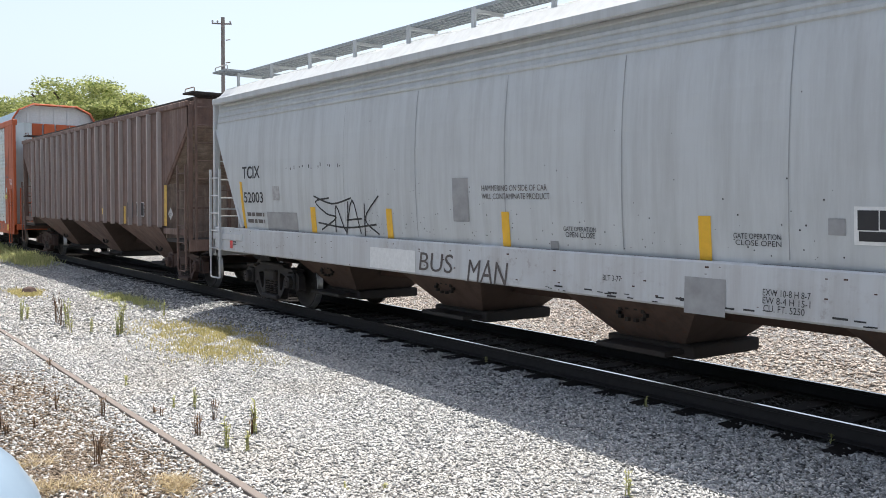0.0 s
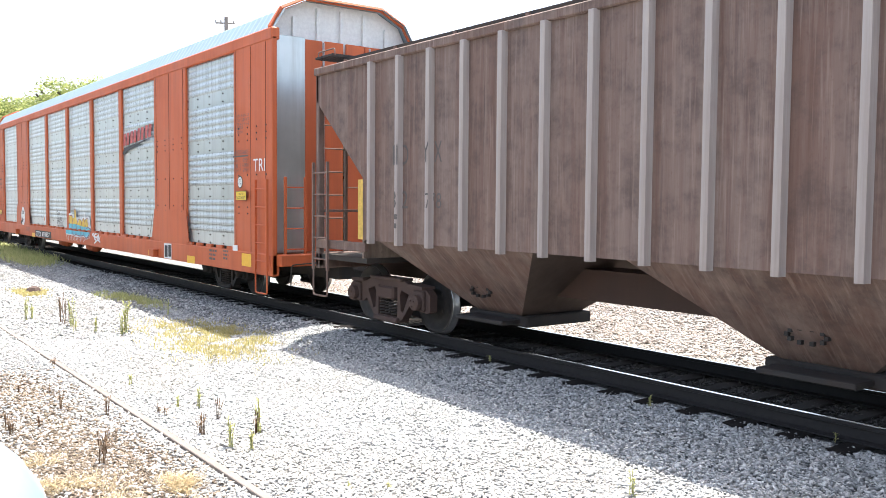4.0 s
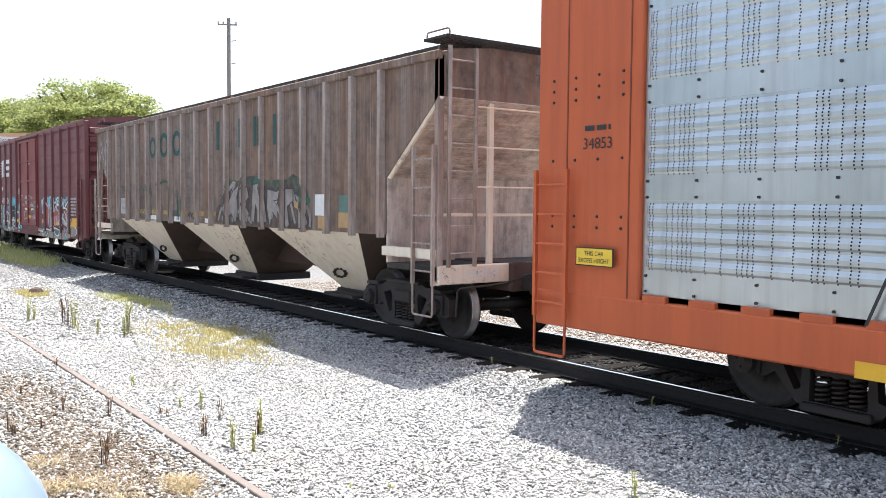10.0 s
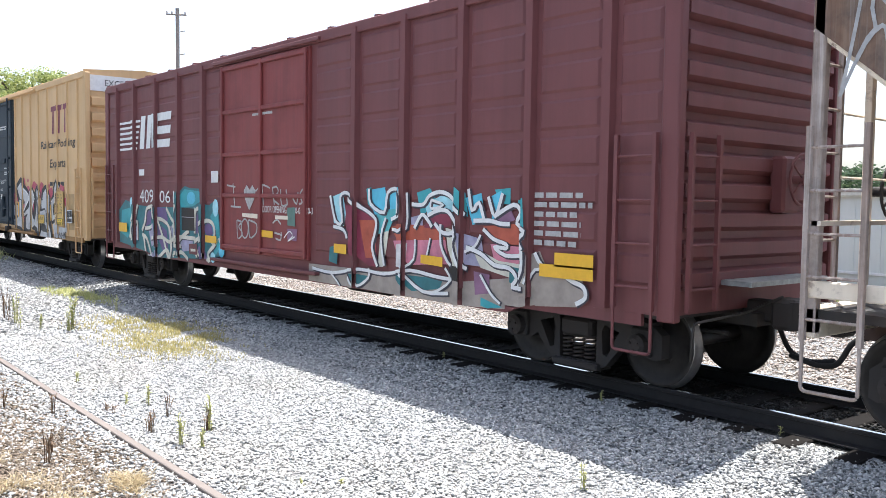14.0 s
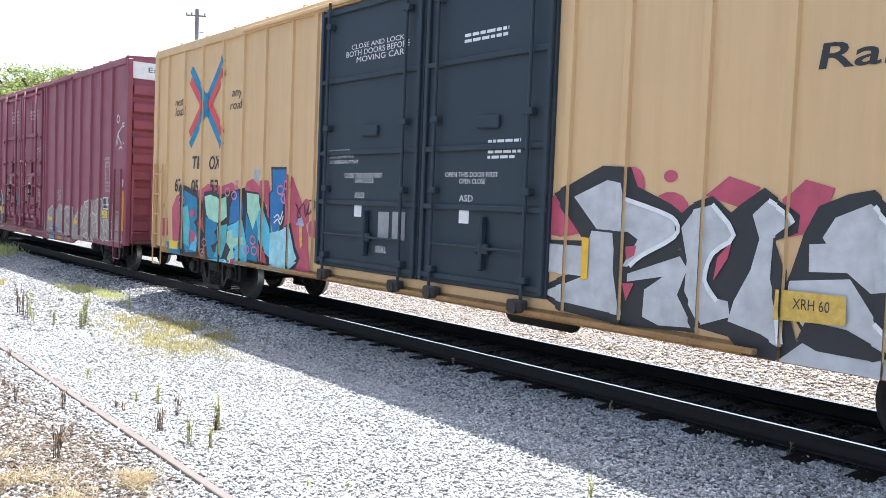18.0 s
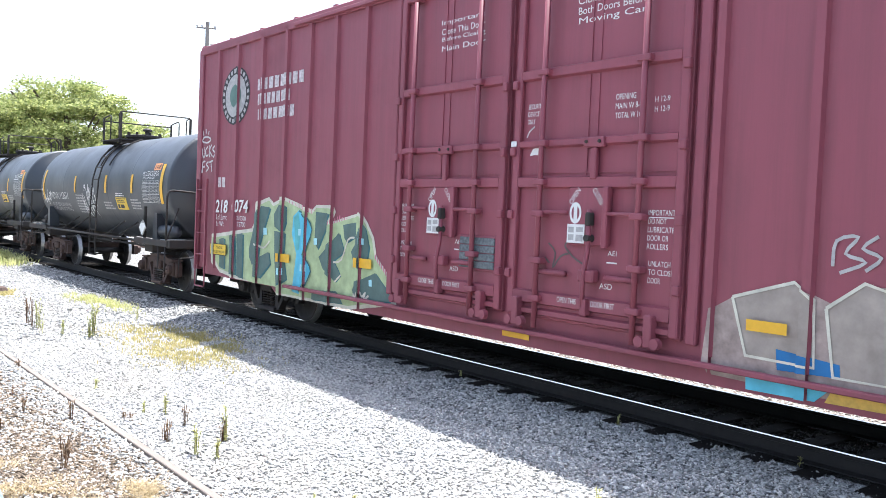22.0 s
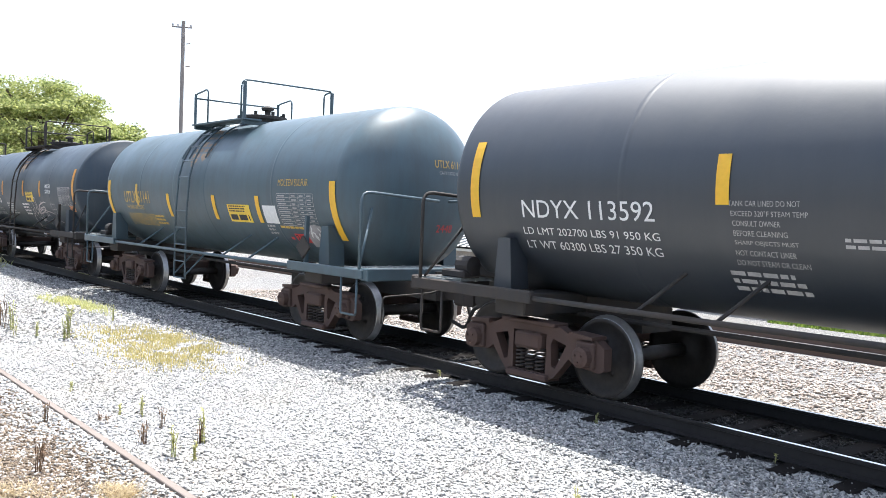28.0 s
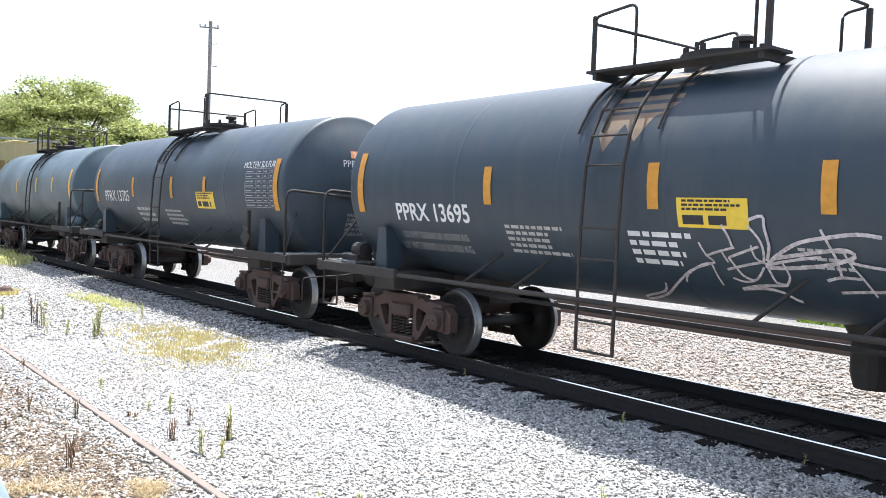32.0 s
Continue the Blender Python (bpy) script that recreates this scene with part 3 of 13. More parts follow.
    if door_style == "lever":
        lever_door(car, -2.46, -0.26, (-2.09, -0.76), y, z0, z1, door_mat, -1.50)
        lever_door(car, -0.12, 2.27, (0.37, 1.76), y, z0, z1, door_mat, 1.01)
        for x in (-2.60, 2.39):
            part("door_post", box(new_bm(), x - 0.06, x + 0.06, y - 0.07, y + 0.004, z0 + 0.1, z1 - 0.1, 0.015), door_mat, car)
        skin.deep = (-6.05, 5.2, 0.512)
        # deep middle of the side sill between the trucks
        part("deep_sill", prism(new_bm(), [(-6.25, z0 - 0.119), (-6.05, 0.51), (5.2, 0.51), (5.6, z0 - 0.119)], y + 0.002, y + 0.05), sm, car)
    for x0, x1 in zip(doors, doors[1:]) if door_style != "lever" else ():
        dy = y - 0.05
        door = part("door", box(new_bm(), x0 + 0.03, x1 - 0.03, dy, y + 0.01, z0 + 0.12, z1 - 0.12, 0.01), door_mat, car, "sliding plug door" if door_style == "plug" else "sliding door")
        for x in (x0 + 0.09, x1 - 0.09) if door_style == "plug" else (x0 + 0.09, x1 - 0.09, (x0 + x1) / 2):
            part("door_stile", box(new_bm(), x - 0.035, x + 0.035, dy - 0.05, dy + 0.004, z0 + 0.14, z1 - 0.14, 0.01), door_mat, door)
        for f in ((0.02, 0.985, 0.25, 0.44, 0.72) if door_style == "plug" else (0.02, 0.985, 0.3, 0.52, 0.75)):
            z = z0 + 0.14 + (z1 - z0 - 0.28) * f
            part("door_rail", box(new_bm(), x0 + 0.05, x1 - 0.05, dy - 0.04, dy + 0.004, z - 0.035, z + 0.035, 0.01), door_mat, door)
        if door_style == "plug":
            for x in (x0 + 0.34, x1 - 0.34):
                part("lock_rod", tube(new_bm(), [(x, dy - 0.075, z0 - 0.02), (x, dy - 0.075, z1 - 0.05)], 0.022, 8), door_mat, door)
            for x in (x0 + 0.34, x1 - 0.34):
                for z in (z0 + 0.3, z0 + 1.3, z0 + 2.2, z1 - 0.4):
                    part("rod_bracket", box(new_bm(), x - 0.07, x + 0.07, dy - 0.1, dy, z - 0.04, z + 0.04, 0.01), door_mat, door)
            xm = (x0 + x1) / 2 + 0.12
            bm = box(new_bm(), xm - 0.03, xm + 0.03, dy - 0.10, dy, z0 + 0.35, z0 + 1.0, 0.02)
            box(bm, xm - 0.12, xm + 0.12, dy - 0.08, dy, z0 + 0.55, z0 + 0.68, 0.02)
            part("door_handle", bm, door_mat, door)
            part("gear_box", box(new_bm(), xm - 0.2, xm + 0.2, dy - 0.05, dy, z0 + 2.05, z0 + 2.2, 0.015), door_mat, door)
            part("latch_bar", tube(new_bm(), [(x0 + 0.34, dy - 0.07, z0 + 0.62), (x1 - 0.34, dy - 0.07, z0 + 0.62)], 0.018, 6), door_mat, door)
            for x in (x0 + 0.4, x1 - 0.4):
                bm = box(new_bm(), x - 0.12, x + 0.12, dy - 0.14, dy, z0 - 0.06, z0 + 0.08, 0.02)
                lathe(bm, [(dy - 0.16, 0.07), (dy - 0.08, 0.07)], 12, "y", (x, 0, z0 - 0.01))
                part("door_roller", bm, M["under"], door)
    tr0, tr1 = track or (d0 - 0.3, d1 + 0.3)
    part("door_track", box(new_bm(), max(tr0, -half + 0.8), min(tr1, half - 0.8), y - 0.13, y - 0.04, z0 - 0.08, z0 - 0.03, 0.008), sm, car)
    part("door_track", box(new_bm(), max(tr0, -half + 0.8), min(tr1, half - 0.8), y - 0.10, y - 0.04, z1 - 0.08, z1 - 0.02, 0.008), roof_mat, car)
    skin_door = Skin(y - 0.05, [])
    # ladders, steps, end platform
    lm = body
    for s in (-1, 1):
        xa, xb = sorted((s * (half - 0.12), s * (half - 0.58)))
        ladder(car, xa, xb, z0 + 0.05, z0 + 1.75, y - 0.09, 4, lm)
        ladder(car, -w + 0.1, -w + 0.55, z0 + 0.05, z0 + 1.75, s * (half + 0.16), 4, lm, side="y")
        part("crossover_platform", box(new_bm(), *sorted((s * (half + 0.05), s * (half + 0.42))), -0.75, 0.75, z0 + 0.28, z0 + 0.33), M["grating"], car)
    brake_wheel(car, half + 0.32, 0.35, z0 + 1.35, body)
    part("brake_housing", box(new_bm(), half + 0.04, half + 0.22, 0.15, 0.5, z0 + 1.0, z0 + 1.6, 0.03), body, car)
    couplers(car, half + 0.05)
    for s in (-1, 1):
        truck(car, s * (half - inset), rusty)
    return car, skin, skin_door


def lever_door(car, x0, x1, rods, y, z0, z1, material, mid):
    """A plug door with a lever panel, two lock rods, boxed rails and rollers on a low track."""
    dy = y - 0.05
    door = part("door", box(new_bm(), x0, x1, dy, y + 0.01, z0 + 0.12, z1 - 0.12, 0.01), material, car, "sliding plug door with a lever panel")
    for x in (x0 + 0.05, x1 - 0.05):
        part("door_stile", box(new_bm(), x - 0.05, x + 0.05, dy - 0.06, dy + 0.004, z0 + 0.14, z1 - 0.14, 0.012), material, door)
    for z, h in ((1.10, 0.06), (2.39, 0.05), (2.82, 0.03), (3.60, 0.045), (z1 - 0.2, 0.04), (z0 + 0.19, 0.025)):
        part("door_rail", prism(new_bm(), [(dy + 0.004, z - h - 0.02), (dy - 0.055, z - h), (dy - 0.055, z + h), (dy + 0.004, z + h + 0.02)], x0 + 0.1, x1 - 0.1, "x"), material, door)
    # pressed seams of the skin
    for x in (mid - 0.03, mid + 0.10):
        for a, b in ((2.47, 2.78), (2.87, 3.53), (3.67, z1 - 0.3)):
            part("skin_seam", box(new_bm(), x - 0.008, x + 0.008, dy - 0.012, dy + 0.002, a, b), material, door)
    part("skin_seam", box(new_bm(), x0 + 0.1, x1 - 0.1, dy - 0.012, dy + 0.002, 2.49, 2.51), material, door)
    for x in rods:
        rod = part("lock_rod", tube(new_bm(), [(x, dy - 0.085, z0 + 0.02), (x, dy - 0.085, z1 - 0.05)], 0.032, 8), material, door, smooth=True)
        for z in (1.10, 1.52, 2.04, 2.39, 2.82, 3.60, z1 - 0.25):
            part("rod_bracket", box(new_bm(), x - 0.085, x + 0.085, dy - 0.125, dy - 0.01, z - 0.035, z + 0.035, 0.012), material, rod)
    # cross rods from the lever panel to the lock rods
    for a, b in ((rods[0], mid - 0.22), (mid + 0.34, rods[1])):
        part("cross_rod", tube(new_bm(), [(a, dy - 0.075, 2.06), (b, dy - 0.075, 2.06)], 0.022, 7), material, door, smooth=True)
        part("cross_rod", tube(new_bm(), [(a, dy - 0.05, 1.40), (b, dy - 0.05, 1.40)], 0.03, 7), material, door, smooth=True)
    panel = part("lever_panel", box(new_bm(), mid - 0.23, mid + 0.35, dy - 0.05, dy + 0.002, 1.72, 2.34, 0.015), material, door, "raised lever panel")
    part("panel_edge", box(new_bm(), mid + 0.29, mid + 0.36, dy - 0.10, dy - 0.04, 1.70, 2.34, 0.012), material, panel)
    lx = mid + 0.13
    lever = part("lever", tube(new_bm(), bend([(lx, dy - 0.10, 2.10), (lx, dy - 0.10, 1.66), (lx - 0.03, dy - 0.13, 1.40), (lx - 0.05, dy - 0.09, 1.02)], 0.08), 0.026, 8), material, door, smooth=True)
    part("lever_pin", lathe(new_bm(), [(dy - 0.145, 0.0), (dy - 0.145, 0.035), (dy - 0.05, 0.04)], 12, "y", (lx, 0, 1.80)), M["under"], lever)
    part("lever_clasp", box(new_bm(), lx - 0.035, lx + 0.035, dy - 0.14, dy - 0.05, 1.93, 2.07, 0.015), M["under"], lever)
    part("lever_latch", box(new_bm(), lx - 0.12, lx + 0.10, dy - 0.12, dy - 0.02, 1.34, 1.47, 0.015), material, door)
    part("latch_tongue", box(new_bm(), lx - 0.07, lx + 0.01, dy - 0.12, dy - 0.02, 0.98, 1.16, 0.012), material, door)
    # hinged tee bracket on the middle rail
    bm = box(new_bm(), mid - 0.02, mid + 0.26, dy - 0.09, dy - 0.02, 2.75, 2.86, 0.012)
    box(bm, mid + 0.08, mid + 0.16, dy - 0.08, dy - 0.02, 2.42, 2.75, 0.01)
    part("tee_bracket", bm, material, door)
    for x in (mid + 0.03, mid + 0.21):
        part("bolt", lathe(new_bm(), [(dy - 0.105, 0.0), (dy - 0.105, 0.018), (dy - 0.085, 0.02)], 8, "y", (x, 0, 2.81)), M["under"], door)
    for x in (x0 + 0.02, x1 - 0.02):
        for z in (1.35, 2.02, 2.74, 3.5):
            part("door_stop", box(new_bm(), x - 0.04, x + 0.04, dy - 0.10, dy - 0.03, z - 0.05, z + 0.05, 0.012), material, door)
    # carriers: a plate with two rollers under each end of the door
    for x in (x0 + 0.18, x1 - 0.32):
        bm = box(new_bm(), x - 0.03, x + 0.07, dy - 0.13, dy - 0.02, z0 + 0.02, z0 + 0.34, 0.012)
        carrier = part("door_carrier", bm, material, door)
        for d in (-0.07, 0.12):
            part("door_roller", lathe(new_bm(), [(dy - 0.14, 0.0), (dy - 0.14, 0.055), (dy - 0.08, 0.06), (dy - 0.08, 0.0)], 14, "y", (x + d, 0, z0 + 0.07)), material, carrier)
    return door


# ---- covered hopper ----
def hopper(u, half, z_side, z_eave, slope, bays, body, bay_mat, rib_xs, label, w=1.53, inset=1.5, rib_w=0.055, rib_d=0.085, round_side=False, rusty=False, rib_mat=None, roof_mat=None, end_mat=None, board_mat=None, board_up=0.10, rise=0.28, ladder_mat=None, slope_mat=None):
    """slope: (x at the foot of the end slope, z at its foot, z at its head, from the car's end)."""
    car = car_root(u, label)
    foot_x, foot_z, head_z, head_x = slope
    prof = [(-head_x, z_eave), (head_x, z_eave), (head_x, head_z), (foot_x, foot_z), (foot_x, z_side), (-foot_x, z_side), (-foot_x, foot_z), (-head_x, head_z)]
    if round_side:
        # sides that bulge, built in strips
        zs = [z_side + (z_eave - z_side) * i / 8 for i in range(9)]
        bm = new_bm()
        rows, side_line = [], []
        for z in zs:
            f = (z - z_side) / (z_eave - z_side)
            yy = w * (1 - 0.085 * (2 * f - 1) ** 2 * (1 if f > 0.5 else 0.6))
            side_line.append((z, -yy))
            xe = head_x if z >= head_z else (foot_x + (head_x - foot_x) * max(0, (z - foot_z) / (head_z - foot_z)))
            rows.append([bm.verts.new(p) for p in ((-xe, -yy, z), (xe, -yy, z), (xe, yy, z), (-xe, yy, z))])
        for a, b in zip(rows, rows[1:]):
            for k in range(4):
                bm.faces.new((a[k], a[(k + 1) % 4], b[(k + 1) % 4], b[k]))
        bm.faces.new(rows[0][::-1])
        bm.faces.new(rows[-1])
        part("body_shell", bm, body, car, "smooth curved side sheets")
    else:
        part("body_shell", prism(new_bm(), prof, -w, w), body, car, "welded steel hopper body with sloping ends")
    roof_mat = roof_mat or body
    top = z_eave + rise
    bm = prism(new_bm(), [(-w + 0.01, z_eave - 0.01), (-w + 0.25, z_eave + rise * 0.5), (-0.6, top), (0.6, top), (w - 0.25, z_eave + rise * 0.5), (w - 0.01, z_eave - 0.01)], -head_x + 0.01, head_x - 0.01, "x")
    part("roof", bm, roof_mat, car)
    part("top_chord", box(new_bm(), -head_x - 0.02, head_x + 0.02, -w - 0.05, -w + 0.06, z_eave - 0.09, z_eave + 0.03, 0.015), roof_mat, car)
    # hatches and running boards
    bm = new_bm()
    for i in range(8):
        x = -head_x * 0.86 + head_x * 1.72 * i / 7
        box(bm, x - 0.75, x + 0.75, -0.32, 0.32, top, top + 0.12, 0.02)
    part("roof_hatch", bm, roof_mat, car)
    for s in (-1, 1):
        bm = new_bm()
        ya, yb = sorted((s * 0.72, s * 1.2))
        n = int(head_x * 2 / 0.075)
        for k in range(6):
            yk = ya + (yb - ya) * k / 5
            box(bm, -head_x + 0.1, head_x - 0.1, yk - 0.006, yk + 0.006, top + board_up, top + board_up + 0.04)
        for k in range(n):
            xk = -head_x + 0.1 + (2 * head_x - 0.2) * k / n
            box(bm, xk - 0.006, xk + 0.006, ya, yb, top + board_up + 0.005, top + board_up + 0.038)
        part("running_board", bm, board_mat or M["grating"], car, "open steel grating walkway on the roof")
        for k in range(12):
            xk = -head_x + 0.4 + (2 * head_x - 0.8) * k / 11
            bm = box(new_bm(), xk - 0.03, xk + 0.03, min(s * 1.24, s * 1.2), max(s * 1.24, s * 1.2), z_eave + 0.1, top + board_up + 0.02)
            box(bm, xk - 0.03, xk + 0.03, ya, yb, top + board_up - 0.04, top + board_up)
            part("board_bracket", bm, roof_mat, car)
    if rib_xs:
        ribs(car, rib_xs, z_side - 0.04, z_eave - 0.08, -w, rib_w, rib_d, rib_mat or body)
    skin = Skin(-w, [(x - rib_w * 0.75, x + rib_w * 0.75, rib_d) for x in rib_xs])
    if round_side:
        skin = Skin(-w, curve=side_line)
    # bays
    for x, hw in bays:
        bm = new_bm()
        zt, zb = z_side + 0.01, 0.42
        quad_block(bm, [(x - 0.45, -0.55, zb), (x + 0.45, -0.55, zb), (x + 0.45, 0.55, zb), (x - 0.45, 0.55, zb), (x - hw, -w + 0.02, zt), (x + hw, -w + 0.02, zt), (x + hw, w - 0.02, zt), (x - hw, w - 0.02, zt)])
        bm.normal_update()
        # faces turned along the track get a darker colour: rust plus painted shade
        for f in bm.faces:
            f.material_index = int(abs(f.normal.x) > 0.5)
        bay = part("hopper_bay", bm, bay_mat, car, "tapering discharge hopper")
        bay.data.materials.append(M["bay_rust_shade"])
        bm = box(new_bm(), x - 0.62, x + 0.62, -0.62, 0.62, zb - 0.13, zb + 0.02, 0.02)
        box(bm, x - 0.5, x + 0.5, -0.95, -0.6, zb - 0.09, zb - 0.03, 0.01)
        part("outlet_gate", bm, M["truck"], bay)
        bm = new_bm()
        for k in range(10):
            a = k * math.tau / 10
            box(bm, x + 0.2 * math.cos(a) - 0.02, x + 0.2 * math.cos(a) + 0.02, -0.93, -0.88, 0.75 + 0.07 * math.sin(a) - 0.02, 0.75 + 0.07 * math.sin(a) + 0.02)
        tagged(part("hatch_bolt", bm, M["truck"], bay), kind="stuff")
    part("centre_sill", box(new_bm(), -half - 0.1, half + 0.1, -0.28, 0.28, 0.72, 1.12), M["truck_rust"], car)
    # ends: bulkhead, shear plate, posts and ladders
    em = end_mat or body
    for s in (-1, 1):
        xs = sorted((s * (foot_x - 0.05), s * (half - 0.05)))
        part("end_platform", box(new_bm(), *xs, -w + 0.05, w - 0.05, 1.02, 1.10), M["under"], car)
        part("end_sill", box(new_bm(), *sorted((s * (half - 0.12), s * half)), -w, w, 0.86, 1.12, 0.015), em, car)
        if foot_z > 2:
            part("end_bulkhead", box(new_bm(), *sorted((s * (foot_x - 0.02), s * (foot_x + 0.02))), -w + 0.015, w - 0.015, 1.10, foot_z + 0.01), slope_mat or em, car)
        if foot_z < 2:
            part("bolster_web", box(new_bm(), *sorted((s * (foot_x - 0.05), s * (foot_x + 0.02))), -w + 0.06, w - 0.06, 1.08, z_side + 0.05), M["under"], car)
        # grating across the roof at the car's end
        bm = new_bm()
        xa, xb = sorted((s * (head_x - 0.42), s * (half + 0.08)))
        for k in range(7):
            xk = xa + (xb - xa) * k / 6
            box(bm, xk - 0.006, xk + 0.006, -w + 0.05, w - 0.05, top + board_up + 0.045, top + board_up + 0.085)
        for k in range(34):
            yk = -w + 0.05 + (2 * w - 0.1) * k / 33
            box(bm, xa, xb, yk - 0.006, yk + 0.006, top + board_up + 0.05, top + board_up + 0.08)
        part("end_running_board", bm, board_mat or M["grating"], car, "steel grating across the roof at the car's end")
        for e in (-1, 1):
            part("roof_grab_iron", tube(new_bm(), bend([(xa, e * (w - 0.1), top + board_up + 0.06), (xa, e * (w - 0.1), top + board_up + 0.17), (xb, e * (w - 0.1), top + board_up + 0.17), (xb, e * (w - 0.1), top + board_up + 0.06)], 0.05), 0.012, 6), roof_mat, car, smooth=True)
        part("side_sill", box(new_bm(), *sorted((s * (foot_x - 0.1), s * (half - 0.05))), -w - 0.02, -w + 0.06, 1.20, 1.34, 0.012), em, car)
        for e in (-1, 1):
            part("corner_post", box(new_bm(), *sorted((s * (half - 0.12), s * (half - 0.02))), min(e * w, e * (w - 0.1)), max(e * w, e * (w - 0.1)), 0.9, z_eave - 0.02, 0.012), ladder_mat or em, car)
            part("slope_post", box(new_bm(), *sorted((s * (half - 0.1), s * (half - 0.04))), min(e * 0.55, e * 0.63), max(e * 0.55, e * 0.63), 1.1, z_eave - 0.5), em, car)
            bm = new_bm()
            p, q = Vector((s * (foot_x + 0.02), e * (w - 0.05), foot_z)), Vector((s * head_x, e * (w - 0.05), head_z))
            tube(bm, [p, q], 0.04, 6)
            part("slope_edge", bm, em, car)
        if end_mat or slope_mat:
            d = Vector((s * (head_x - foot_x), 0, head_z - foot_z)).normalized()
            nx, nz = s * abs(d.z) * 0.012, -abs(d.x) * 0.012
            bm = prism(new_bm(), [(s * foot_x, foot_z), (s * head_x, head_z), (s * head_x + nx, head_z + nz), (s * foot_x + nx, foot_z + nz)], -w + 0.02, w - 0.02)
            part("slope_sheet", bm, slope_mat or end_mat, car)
        part("end_beam", box(new_bm(), *sorted((s * (half - 0.14), s * (half - 0.06))), -w, w, 1.79, 1.83), em, car)
        xa, xb = sorted((s * (half - 0.05), s * (half - 0.52)))
        ladder(car, xa, xb, 0.85, 2.75 if s > 0 else 2.6, -w - 0.06, 5, ladder_mat or em)
        ladder(car, -w + 0.15, -w + 0.6, 1.1, z_eave + 0.1, s * (half + 0.03), 8, ladder_mat or em, side="y")
        bm = new_bm()
        for k in range(3):
            z = 2.2 + 0.55 * k
            tube(bm, [(s * half, -w + 0.6, z), (s * half, w - 0.2, z)], 0.013, 6)
        part("grab_iron", bm, em, car)
    brake_wheel(car, -half - 0.12, 0.4, 2.1, M["truck"])
    if foot_z < 2:
        part("air_reservoir", lathe(new_bm(), [(-0.5, 0.0), (-0.46, 0.18), (0.46, 0.18), (0.5, 0.0)], 16, "y", (half - 0.75, 0.0, 1.32)), M["truck"], car, smooth=True)
    couplers(car, half + 0.05)
    for s in (-1, 1):
        truck(car, s * (half - inset), rusty)
    return car, skin


# ---- tank car ----
BARREL = Skin(0, barrel=(1.33, 2.37))

